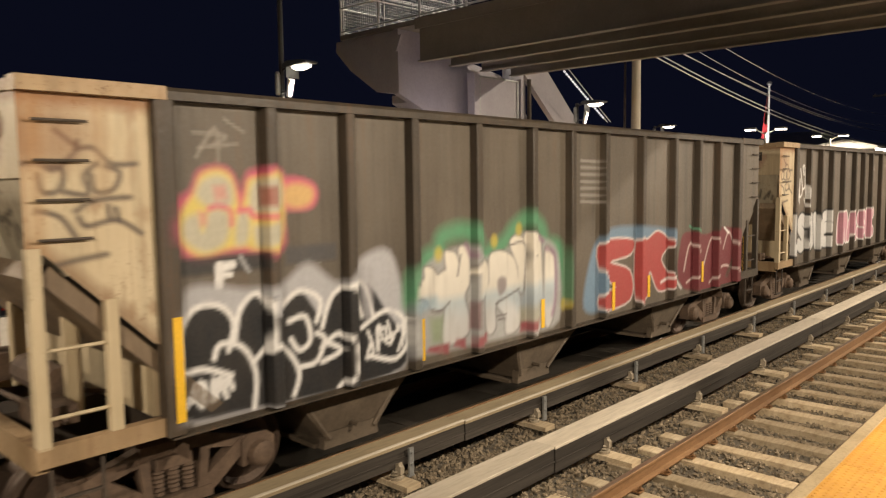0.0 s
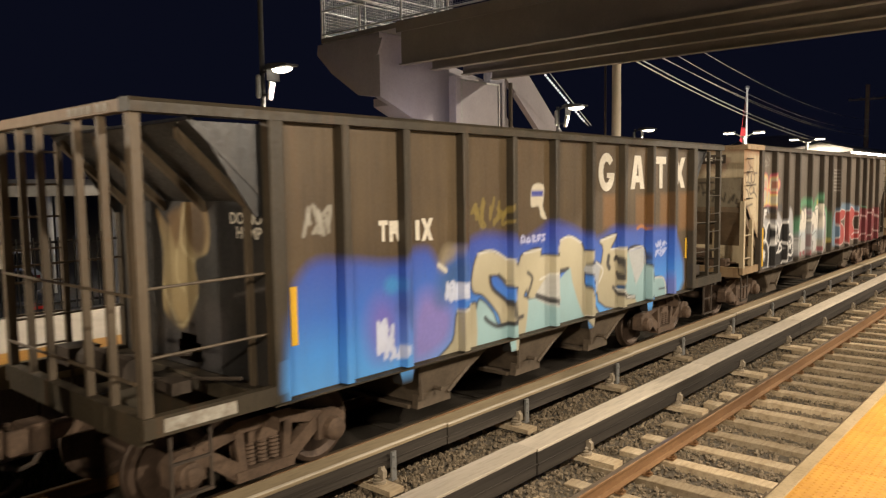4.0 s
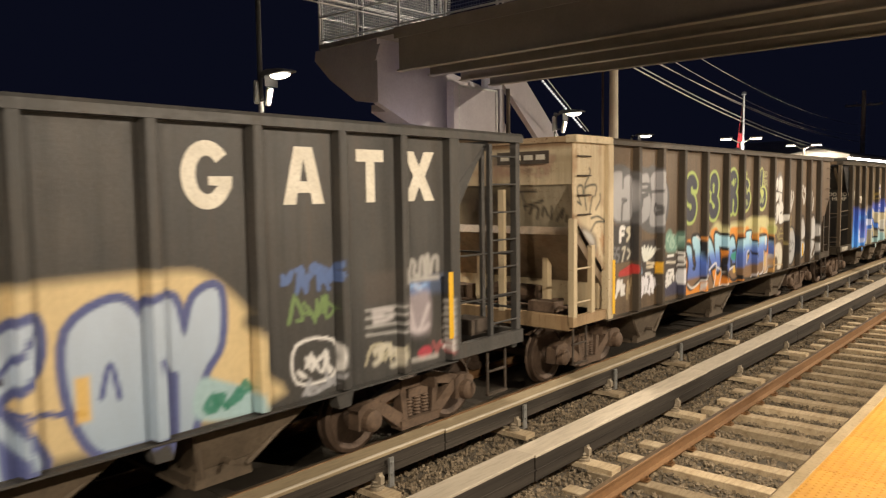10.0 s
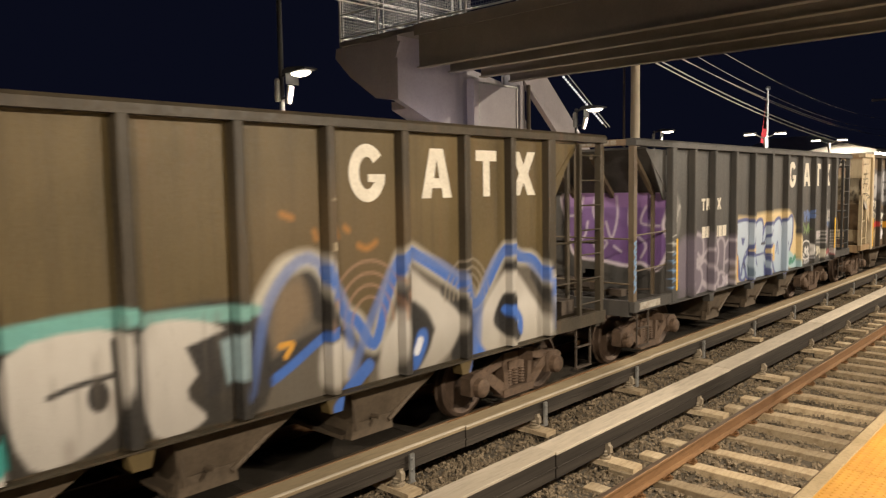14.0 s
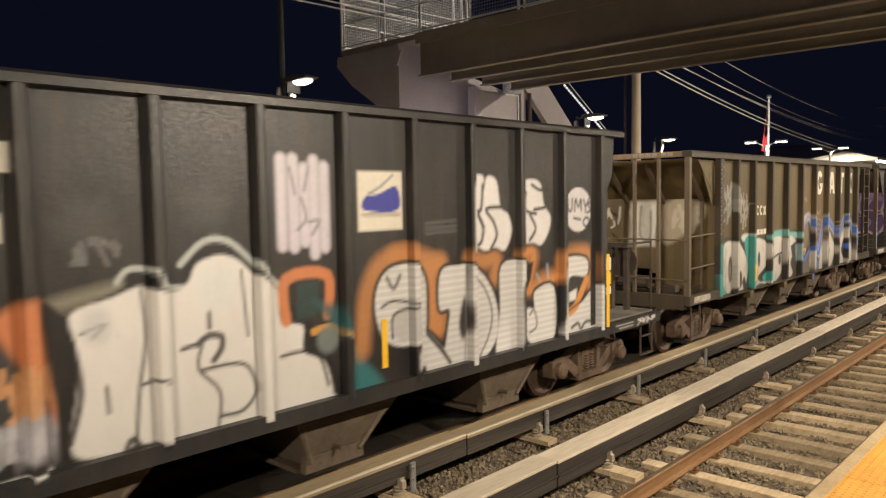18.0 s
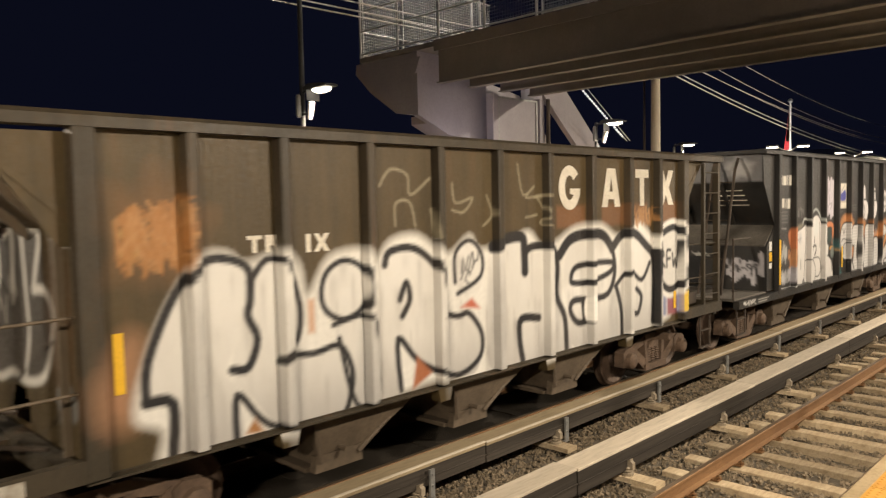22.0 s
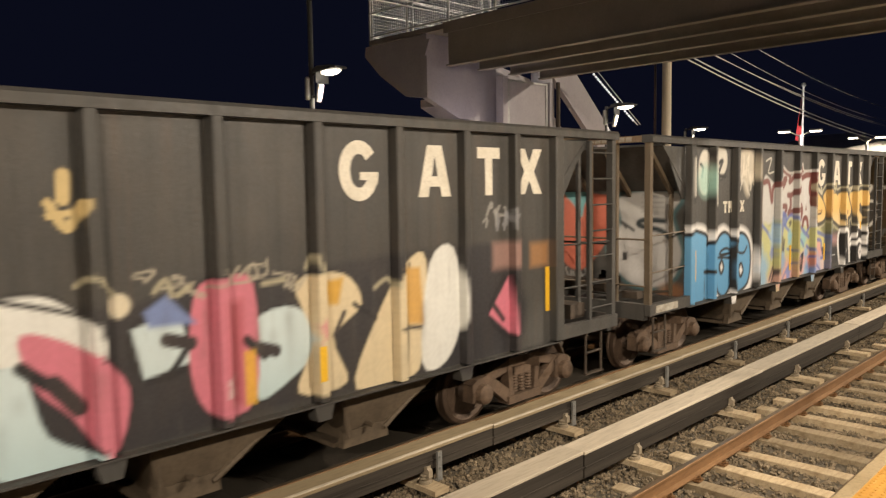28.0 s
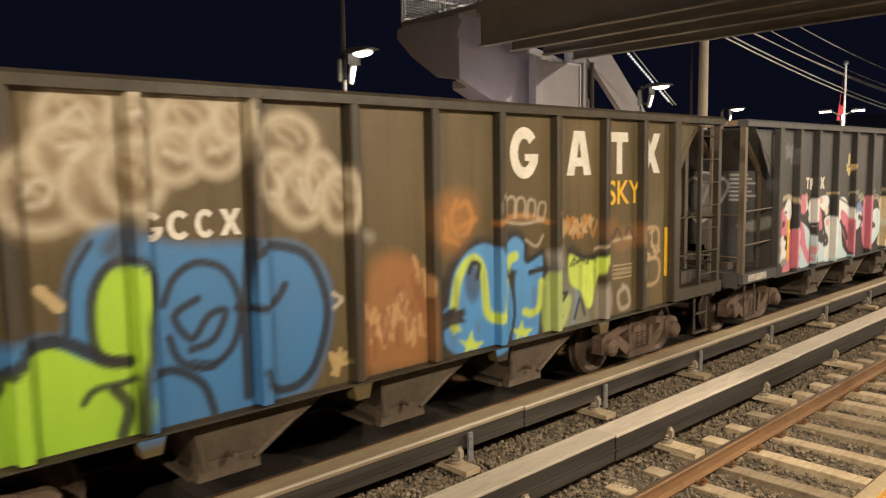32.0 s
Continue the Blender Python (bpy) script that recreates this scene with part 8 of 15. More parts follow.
    p.area([(7.24,1.96),(7.38,2.0),(7.75,2.0),(7.77,2.13),(8.12,2.14),(8.11,1.97),(8.33,1.81),(8.58,1.63),(8.5,1.44),(8.4,1.24),(8.12,1.07),(7.19,1.22)], [(1.12,(0.24,0.14,0.07)),(1.32,(0.22,0.13,0.07)),(1.40,(0.10,0.16,0.44)),(1.66,(0.11,0.20,0.60)),(1.76,(0.16,0.30,0.68)),(1.88,(0.36,0.62,0.78)),(2.2,(0.45,0.72,0.82))], 0.025)
    p.area([(8.5,1.96),(9.2,1.98),(9.21,1.61),(9.06,1.63),(9.0,1.12),(8.82,1.07),(8.41,1.18),(8.49,1.44),(8.58,1.61)], [(1.12,(0.24,0.14,0.07)),(1.32,(0.22,0.13,0.07)),(1.40,(0.10,0.16,0.44)),(1.66,(0.11,0.20,0.60)),(1.76,(0.16,0.30,0.68)),(1.88,(0.36,0.62,0.78)),(2.2,(0.45,0.72,0.82))], 0.025)
    p.line([(8.08,1.69),(8.26,1.58),(8.5,1.44)], 0.05, BLK, 0.025)
    p.line([(7.57,1.92),(7.46,1.81),(7.36,1.77)], 0.05, BLK, 0.025)
    p.line([(7.44,1.51),(7.58,1.48),(7.64,1.38)], 0.05, BLK, 0.025)
    p.line([(8.58,1.65),(8.48,1.96),(9.15,2.0)], 0.05, BLK, 0.025)
    p.line([(8.25,1.83),(8.58,1.65)], 0.05, BLK, 0.025)
    p.line([(8.49,1.22),(8.62,1.09)], 0.05, BLK, 0.025)
    p.area([(7.55,1.76),(7.67,1.75),(7.61,1.48),(7.49,1.5)], BLK, 0.04)
    p.area([(7.57,1.7),(7.64,1.7),(7.59,1.54),(7.53,1.54)], (0.40,0.17,0.04),0.04)
    p.area([(7.85,1.67),(8.05,1.66),(7.95,1.47),(7.87,1.4)], BLK, 0.04)
    p.area([(7.9,1.59),(8.0,1.59),(7.93,1.49),(7.89,1.47)], (0.66,0.38,0.05),0.04)
    p.area([(8.21,2.07),(8.34,1.88),(8.47,1.95),(8.55,1.71),(8.25,1.9)], (0.62,0.30,0.05),0.04)
    p.area([(8.0,2.1),(8.09,2.12),(8.09,2.0),(8.01,1.96)], (0.72,0.70,0.66),0.04)
    p.area([(9.09,1.97),(9.19,1.97),(9.19,1.75),(9.12,1.76)], (0.72,0.70,0.66),0.04)
    p.area([(8.27,1.09),(8.52,1.15),(8.61,1.06),(8.29,1.02)], (0.66,0.38,0.06),0.04)
    p.line([(8.5,1.44),(8.42,1.22),(8.27,1.14),(8.11,1.04)], 0.05,(0.66,0.64,0.66),0.03,0.9)
    p.line([(9.04,1.61),(9.02,1.19),(8.91,1.08),(8.75,1.06)], 0.05,(0.66,0.64,0.66),0.03,0.9)
    p.line([(7.84,1.41),(7.85,1.64),(7.95,1.69)], 0.05,(0.66,0.64,0.66),0.03,0.9)
    p.line([(7.59,1.45),(7.56,1.31),(7.45,1.23)], 0.05,(0.66,0.64,0.66),0.03,0.9)
    p.area([(9.09,1.5),(9.27,1.54),(9.35,1.35),(9.27,1.12),(9.05,1.1)], (0.62,0.46,0.32),0.10,0.85)
    p.area([(9.09,1.47),(9.18,1.47),(9.15,1.26),(9.07,1.24)], (0.68,0.44,0.06),0.08,0.9)
    p.area([(9.35,1.42),(9.58,1.28),(9.57,1.21),(9.36,1.24)], (0.56,0.28,0.04),0.1,0.8)
    p.blob(10.15,3.2,0.24,0.34,(0.16,0.16,0.16),0.4,0.8)
    p.line([(9.55,3.14),(9.79,3.26),(9.97,3.41),(10.04,3.31),(9.97,3.14),(9.84,3.05),(10.06,3.02),(10.09,2.89),(9.81,2.75),(9.58,2.68),(9.56,2.87),(9.73,2.95),(9.56,2.99),(9.55,3.14)], 0.045,(0.014,0.014,0.016),0.025,0.8)
    p.line([(10.13,2.99),(10.35,2.99),(10.34,2.8),(10.13,2.74),(10.13,2.99)], 0.045,(0.014,0.014,0.016),0.025,0.8)
    p.line([(9.62,2.25),(9.66,2.67),(9.79,2.7),(9.86,2.49),(9.94,2.71),(10.1,2.74),(10.1,2.51),(10.02,2.29),(9.79,2.21),(9.62,2.25)], 0.045,(0.014,0.014,0.016),0.025,0.8)
    p.line([(10.12,2.7),(10.36,2.8),(10.49,2.64),(10.43,2.45),(10.6,2.45),(10.55,2.28),(10.2,2.23),(10.11,2.44),(10.12,2.7)], 0.045,(0.014,0.014,0.016),0.025,0.8)
    p.area([(9.55,3.14),(9.79,3.26),(9.97,3.41),(10.04,3.31),(9.97,3.14),(9.84,3.05),(10.06,3.02),(10.09,2.89),(9.81,2.75),(9.58,2.68),(9.56,2.87),(9.73,2.95),(9.56,2.99)], (0.72,0.70,0.66),0.03)
    p.area([(10.13,2.99),(10.35,2.99),(10.34,2.8),(10.13,2.74)], (0.72,0.70,0.66),0.03)
    p.area([(9.62,2.25),(9.66,2.67),(9.79,2.7),(9.86,2.49),(9.94,2.71),(10.1,2.74),(10.1,2.51),(10.02,2.29),(9.79,2.21)], (0.72,0.70,0.66),0.03)
    p.area([(10.12,2.7),(10.36,2.8),(10.49,2.64),(10.43,2.45),(10.6,2.45),(10.55,2.28),(10.2,2.23),(10.11,2.44)], (0.72,0.70,0.66),0.03)
    p.blob(10.21,3.18,0.17,0.27,(0.72,0.70,0.66),0.12)
    p.line([(9.55,2.95),(9.84,2.95)], 0.028,(0.014,0.014,0.016),0.02,0.9)
    p.line([(9.71,3.05),(10.0,3.06),(10.37,3.01)], 0.028,(0.014,0.014,0.016),0.02,0.9)
    p.line([(9.8,2.65),(9.82,2.35)], 0.028,(0.014,0.014,0.016),0.02,0.9)
    p.line([(9.96,2.62),(9.93,2.45),(9.97,2.3)], 0.028,(0.014,0.014,0.016),0.02,0.9)
    p.line([(10.26,2.51),(10.35,2.52)], 0.028,(0.014,0.014,0.016),0.02,0.9)
    p.line([(10.23,2.49),(10.34,2.49)], 0.028,(0.014,0.014,0.016),0.02,0.9)
    p.area([(9.29,2.23),(9.94,2.15),(9.91,2.03),(9.36,2.01),(9.28,2.06)], (0.40,0.43,0.15),0.08,0.85)
    p.line([(9.94,2.15),(10.09,1.87),(10.15,2.09)], 0.04,(0.38,0.32,0.12),0.03,0.8)
    p.line([(10.16,1.82),(10.29,2.11),(10.44,2.05)], 0.04,(0.38,0.32,0.12),0.03,0.8)
    p.line([(10.19,1.97),(10.51,1.97)], 0.04,(0.38,0.32,0.12),0.03,0.8)
    p.line([(10.21,1.83),(10.48,1.83),(10.57,1.68)], 0.04,(0.38,0.32,0.12),0.03,0.8)
    p.line([(9.96,2.0),(10.05,2.14)], 0.04,(0.38,0.32,0.12),0.03,0.8)
    p.scrub(9.61,9.88,1.5,1.93,(0.50,0.48,0.45),6,122,0.03,0.85,0.3)
    p.scrub(9.6,9.83,1.35,1.61,(0.50,0.48,0.45),5,123,0.03,0.85,0.25)
    p.area([(9.8,1.54),(9.97,1.72),(10.28,1.73),(10.44,1.56),(10.46,1.26),(10.31,1.05),(10.08,1.08),(10.11,1.27),(9.98,1.41),(9.75,1.34)], (0.62,0.58,0.48),0.06)
    p.line([(9.83,1.53),(10.03,1.53),(10.19,1.35)], 0.04,(0.46,0.43,0.36),0.05,0.7)
    p.line([(9.64,1.2),(10.02,1.19),(10.53,1.15)], 0.03,(0.56,0.42,0.22))
    p.blob(11.17,1.6,0.46,0.54,(0.014,0.014,0.016),0.10)
    p.blob(11.17,1.6,0.39,0.48,(0.42,0.42,0.42),0.10)
    p.line([(10.87,1.67),(10.95,1.78),(10.97,1.61),(11.06,1.75)], 0.035,(0.05,0.05,0.055),0.03,0.85)
    p.line([(11.11,1.57),(11.18,1.75),(11.23,1.6),(11.32,1.73)], 0.035,(0.05,0.05,0.055),0.03,0.85)
    p.line([(11.35,1.68),(11.44,1.63),(11.34,1.51)], 0.035,(0.05,0.05,0.055),0.03,0.85)
    p.line([(10.95,1.48),(11.24,1.47)], 0.035,(0.05,0.05,0.055),0.03,0.85)
    p.line([(11.05,1.44),(11.21,1.43)], 0.035,(0.05,0.05,0.055),0.03,0.85)
    p.line([(10.91,2.97),(11.01,2.77),(11.11,2.53)], 0.065,(0.72,0.70,0.66),0.05,0.9)
    p.line([(11.16,3.04),(11.12,2.68)], 0.065,(0.72,0.70,0.66),0.05,0.9)
    p.line([(11.3,3.02),(11.32,2.88),(11.14,2.57)], 0.065,(0.72,0.70,0.66),0.05,0.9)
    p.line([(11.81,2.88),(11.82,3.2),(11.94,2.88),(12.01,3.23)], 0.065,(0.72,0.70,0.66),0.05,0.9)
    p.line([(12.07,2.85),(12.08,3.16),(12.22,3.16),(12.11,3.0),(12.25,2.84)], 0.065,(0.72,0.70,0.66),0.05,0.9)
    p.line([(12.29,3.03),(12.38,3.13),(12.43,2.93),(12.3,2.7),(12.24,2.84)], 0.065,(0.72,0.70,0.66),0.05,0.9)
    p.line([(12.81,2.96),(12.96,2.62),(13.07,2.47)], 0.065,(0.72,0.70,0.66),0.05,0.9)
    p.line([(13.08,3.0),(13.03,2.62)], 0.065,(0.72,0.70,0.66),0.05,0.9)
    p.line([(13.25,2.83),(13.15,2.51)], 0.065,(0.72,0.70,0.66),0.05,0.9)
    p.line([(13.91,2.98),(14.05,2.51)], 0.065,(0.72,0.70,0.66),0.05,0.9)
    p.line([(14.22,3.06),(14.06,2.61)], 0.065,(0.72,0.70,0.66),0.05,0.9)
    p.line([(14.34,3.0),(14.08,2.56)], 0.065,(0.72,0.70,0.66),0.05,0.9)
    p.line([(10.94,2.2),(10.98,2.4)], 0.03,(0.46,0.37,0.15),0.03,0.85)
    p.line([(11.13,2.14),(11.17,2.38)], 0.03,(0.46,0.37,0.15),0.03,0.85)
    p.line([(10.82,2.09),(11.07,2.08),(11.33,2.01)], 0.03,(0.46,0.37,0.15),0.03,0.85)
    p.line([(10.82,2.04),(11.18,2.01)], 0.03,(0.46,0.37,0.15),0.03,0.85)
    p.line([(11.81,2.2),(11.87,2.33),(12.09,2.34),(12.21,2.37),(12.38,2.24),(12.5,1.8),(12.46,1.67),(12.45,1.33),(12.17,1.18),(11.85,1.16),(11.81,1.66),(11.81,2.2)], 0.06,(0.014,0.014,0.016),0.03,0.85)
    p.area([(11.83,2.22),(11.99,2.32),(12.11,2.25),(12.25,2.3),(12.42,2.09),(12.46,1.81),(12.14,1.7),(11.86,1.79)], (0.52,0.51,0.50),0.04)
    p.area([(11.83,1.68),(12.14,1.68),(12.46,1.57),(12.41,1.34),(12.17,1.22),(11.87,1.2)], (0.52,0.51,0.50),0.04)
    p.line([(11.85,1.74),(12.12,1.7),(12.49,1.68)], 0.03,(0.014,0.014,0.016),0.025,0.9)
    p.line([(12.06,2.32),(12.08,1.81)], 0.03,(0.014,0.014,0.016),0.025,0.9)
    p.line([(12.11,1.67),(12.07,1.35)], 0.03,(0.014,0.014,0.016),0.025,0.9)
    p.line([(12.78,2.19),(12.85,2.34),(13.11,2.35),(13.24,2.37),(13.45,2.23),(13.6,1.76),(13.55,1.61),(13.54,1.25),(13.21,1.09),(12.83,1.07),(12.79,1.61),(12.78,2.19)], 0.06,(0.014,0.014,0.016),0.03,0.85)
    p.area([(12.8,2.21),(12.99,2.32),(13.13,2.25),(13.29,2.31),(13.5,2.08),(13.55,1.77),(13.18,1.65),(12.84,1.75)], (0.52,0.51,0.50),0.04)
    p.area([(12.81,1.63),(13.18,1.63),(13.55,1.51),(13.49,1.26),(13.21,1.13),(12.86,1.11)], (0.52,0.51,0.50),0.04)
    p.line([(12.83,1.69),(13.15,1.65),(13.59,1.63)], 0.03,(0.014,0.014,0.016),0.025,0.9)
    p.line([(13.07,2.32),(13.1,1.77)], 0.03,(0.014,0.014,0.016),0.025,0.9)
    p.line([(13.14,1.61),(13.09,1.27)], 0.03,(0.014,0.014,0.016),0.025,0.9)
    p.wear(8.0,14.0,1.3,3.3,(0.16,0.11,0.06),70,66,0.5)


def draw_d(p):
    for k in range(6):
        p.line([(1.20, 1.35 + 0.16 * k), (1.31, 1.41 + 0.16 * k), (1.22, 1.46 + 0.16 * k), (1.34, 1.49 + 0.16 * k)], 0.035, (0.16, 0.32, 0.56) if k < 4 else (0.55, 0.55, 0.52), 0.02)
    p.scrub(1.42,1.72,2.35,2.95,(0.44,0.42,0.38),4,911,0.05,0.9,0.4)
    p.scrub(1.40,1.58,1.35,2.2,(0.46,0.44,0.40),4,912,0.035,0.9,0.4)
    p.blob(1.57,2.62,0.20,0.38,(0.24,0.23,0.21),0.4,0.55)
    p.area([(1.75,2.08),(2.28,2.23),(2.52,2.24),(2.76,2.16),(2.98,2.22),(3.26,2.13),(3.56,2.12),(3.82,2.05),(4.17,2.05),(4.22,1.29),(4.12,0.99),(3.56,1.01),(3.06,1.05),(2.22,1.1),(1.69,1.1)], (0.13,0.115,0.14),0.15,0.8)
    p.blob(2.5,1.94,0.42,0.34,(0.155,0.13,0.17),0.3,0.8)
    p.blob(2.52,1.27,0.36,0.34,(0.155,0.13,0.17),0.3,0.8)
    p.blob(2.81,1.42,0.3,0.28,(0.155,0.13,0.17),0.3,0.8)
    p.blob(3.29,1.79,0.32,0.34,(0.155,0.13,0.17),0.3,0.8)
    p.blob(3.27,1.31,0.34,0.28,(0.155,0.13,0.17),0.3,0.8)
    p.blob(3.67,1.18,0.2,0.22,(0.155,0.13,0.17),0.3,0.8)
    p.blob(3.68,1.87,0.18,0.36,(0.155,0.13,0.17),0.3,0.8)
    p.blob(4.1,1.8,0.24,0.34,(0.155,0.13,0.17),0.3,0.8)
    p.blob(2.0,1.71,0.5,0.5,(0.155,0.13,0.17),0.3,0.8)
    p.line([(2.27,1.98),(2.32,2.14),(2.48,2.23),(2.72,2.15),(2.78,1.93),(2.71,1.72),(2.56,1.57)], 0.07,(0.40,0.36,0.40),0.05,0.9)
    p.line([(2.53,1.85),(2.65,1.73),(2.48,1.66)], 0.07,(0.40,0.36,0.40),0.05,0.9)
    p.line([(2.45,1.73),(2.74,1.78)], 0.07,(0.40,0.36,0.40),0.05,0.9)
    p.line([(2.67,1.64),(2.83,1.83),(3.06,1.91),(3.24,1.82)], 0.07,(0.40,0.36,0.40),0.05,0.9)
    p.line([(3.14,2.15),(3.4,2.06),(3.49,1.8),(3.38,1.53),(3.08,1.52)], 0.07,(0.40,0.36,0.40),0.05,0.9)
    p.line([(3.42,2.01),(3.61,2.11),(3.79,1.95),(3.77,1.45)], 0.07,(0.40,0.36,0.40),0.05,0.9)
    p.line([(3.82,1.9),(3.99,2.03),(4.23,1.99)], 0.07,(0.40,0.36,0.40),0.05,0.9)
    p.line([(2.71,1.67),(2.86,1.69),(3.04,1.56),(3.08,1.5)], 0.07,(0.40,0.36,0.40),0.05,0.9)
    p.line([(2.4,1.53),(2.52,1.61),(2.7,1.5),(2.71,1.27),(2.49,1.08),(2.3,1.16)], 0.07,(0.40,0.36,0.40),0.05,0.9)
    p.line([(2.76,1.3),(3.07,1.17),(3.36,1.16),(3.52,1.3),(3.42,1.5),(3.13,1.51)], 0.07,(0.40,0.36,0.40),0.05,0.9)
    p.line([(3.49,1.35),(3.63,1.4),(3.82,1.33),(3.78,1.13),(3.51,1.1),(3.49,1.26)], 0.07,(0.40,0.36,0.40),0.05,0.9)
    p.line([(3.86,1.58),(4.03,1.6),(4.14,1.42),(3.96,1.25),(4.13,1.13)], 0.07,(0.40,0.36,0.40),0.05,0.9)
    p.line([(2.23,1.31),(2.39,1.48)], 0.07,(0.40,0.36,0.40),0.05,0.9)
    p.line([(2.25,1.73),(2.48,1.65)], 0.07,(0.40,0.36,0.40),0.05,0.9)
    p.line([(2.71,1.27),(3.06,1.12),(3.11,1.2)], 0.07,(0.40,0.36,0.40),0.05,0.9)
    p.line([(3.73,1.3),(3.95,1.14)], 0.04, WHT, 0.04,0.8)
    p.scrub(3.7,4.04,1.11,1.33,(0.45,0.40,0.46),5,41,0.04,0.9,0.2)
    p.area([(4.16,1.09),(4.16,1.84),(4.34,2.43),(4.82,2.47),(5.21,2.44),(5.48,2.5),(6.41,2.53),(7.4,2.53),(7.74,2.49),(7.97,2.34),(8.21,2.1),(8.18,1.95),(8.39,1.77),(8.38,1.46),(8.44,1.14),(5.51,1.13),(4.77,1.08)], (0.72,0.56,0.30),0.12,0.9)
    p.area([(4.25,1.12),(4.17,1.52),(4.22,1.94),(4.31,1.82),(4.38,1.26),(4.5,1.09)], (0.55,0.42,0.36),0.15,0.85)
    p.line([(4.35,2.03),(4.37,2.3),(4.68,2.36),(5.1,2.34),(5.24,2.14),(5.12,1.86),(4.9,1.69),(4.78,1.51),(4.91,1.2),(4.7,1.16),(4.58,1.55),(4.4,1.86),(4.35,2.03)], 0.16,(0.085,0.105,0.26),0.03)
    p.line([(4.89,1.66),(5.22,1.58),(5.6,1.36),(5.83,1.12),(5.43,1.09),(5.05,1.17),(4.89,1.66)], 0.16,(0.085,0.105,0.26),0.03)
    p.line([(5.51,2.23),(5.87,2.32),(5.95,1.99),(6.08,2.17),(6.31,2.24),(6.3,1.89),(6.02,1.67),(6.19,1.38),(6.32,1.09),(5.83,1.09),(5.64,1.35),(5.53,1.68),(5.51,2.23)], 0.16,(0.085,0.105,0.26),0.03)
    p.line([(6.58,2.12),(6.93,2.32),(7.13,2.2),(7.28,1.83),(7.37,1.17),(7.05,1.09),(6.75,1.14),(6.57,1.58),(6.58,2.12)], 0.16,(0.085,0.105,0.26),0.03)
    p.line([(7.18,2.23),(7.45,2.28),(7.56,1.94),(7.68,2.26),(7.91,2.31),(7.9,1.83),(7.72,1.56),(7.59,1.06),(7.43,1.05),(7.44,1.6),(7.23,1.91),(7.18,2.23)], 0.16,(0.085,0.105,0.26),0.03)
    p.area([(4.31,1.82),(4.52,1.56),(4.7,1.16),(4.57,1.13),(4.39,1.48)], (0.085,0.105,0.26),0.04)
    p.line([(4.35,2.22),(4.49,2.31),(4.96,2.36),(5.24,2.29)], 0.12,(0.085,0.105,0.26))
    p.area([(4.35,2.03),(4.37,2.3),(4.68,2.36),(5.1,2.34),(5.24,2.14),(5.12,1.86),(4.9,1.69),(4.78,1.51),(4.91,1.2),(4.7,1.16),(4.58,1.55),(4.4,1.86)], [(1.15,(0.36,0.45,0.55)),(2.2,(0.46,0.54,0.64))], 0.025)
    p.area([(4.89,1.66),(5.22,1.58),(5.6,1.36),(5.83,1.12),(5.43,1.09),(5.05,1.17)], [(1.15,(0.36,0.45,0.55)),(2.2,(0.46,0.54,0.64))], 0.025)
    p.area([(5.51,2.23),(5.87,2.32),(5.95,1.99),(6.08,2.17),(6.31,2.24),(6.3,1.89),(6.02,1.67),(6.19,1.38),(6.32,1.09),(5.83,1.09),(5.64,1.35),(5.53,1.68)], [(1.15,(0.36,0.45,0.55)),(2.2,(0.46,0.54,0.64))], 0.025)
    p.area([(6.58,2.12),(6.93,2.32),(7.13,2.2),(7.28,1.83),(7.37,1.17),(7.05,1.09),(6.75,1.14),(6.57,1.58)], [(1.15,(0.36,0.45,0.55)),(2.2,(0.46,0.54,0.64))], 0.025)
    p.area([(7.18,2.23),(7.45,2.28),(7.56,1.94),(7.68,2.26),(7.91,2.31),(7.9,1.83),(7.72,1.56),(7.59,1.06),(7.43,1.05),(7.44,1.6),(7.23,1.91)], [(1.15,(0.36,0.45,0.55)),(2.2,(0.46,0.54,0.64))], 0.025)
    p.area([(4.68,2.03),(4.89,2.01),(4.8,1.85),(4.72,1.89)], (0.085,0.105,0.26),0.03)
    p.line([(4.71,1.24),(4.78,1.46),(5.0,1.65)], 0.08,(0.085,0.105,0.26))
    p.area([(5.09,1.16),(4.99,1.47),(5.43,1.09)], (0.09,0.14,0.2),0.05,0.85)
    p.line([(5.0,1.66),(5.29,1.59),(5.68,1.59),(6.02,1.6),(6.29,1.53),(6.66,1.45)], 0.05,(0.085,0.105,0.26))
    p.area([(6.05,1.02),(6.02,1.44),(6.32,1.06)], (0.085,0.105,0.26),0.03)
    p.line([(5.95,2.06),(5.98,1.8),(6.3,2.15)], 0.05,(0.085,0.105,0.26))
    p.line([(5.86,1.82),(5.99,1.83),(6.07,1.82)], 0.06,(0.05,0.05,0.08))
    p.line([(6.96,1.52),(6.89,1.81),(6.81,1.55)], 0.05,(0.085,0.105,0.26))
    p.line([(7.44,1.6),(7.43,1.09)], 0.1,(0.085,0.105,0.26))
    p.area([(7.65,1.16),(7.7,1.52),(7.95,1.45),(8.26,1.29),(8.32,1.07)], (0.36,0.52,0.55),0.05)
    p.scrub(7.72,8.22,1.2,1.41,(0.02,0.20,0.13),4,42,0.06,0.9,0.25)
    p.line([(4.82,1.51),(4.88,1.41),(4.81,1.36)], 0.025, BLK)
    p.line([(4.78,1.46),(4.95,1.39)], 0.02, BLK)
    p.area([(4.34,1.19),(4.52,1.19),(4.52,1.66),(4.34,1.66)], (0.78,0.42,0.02),0.05,0.9)
    p.area([(6.6,1.38),(6.72,1.38),(6.72,1.75),(6.6,1.75)], (0.75,0.45,0.05),0.04,0.8)
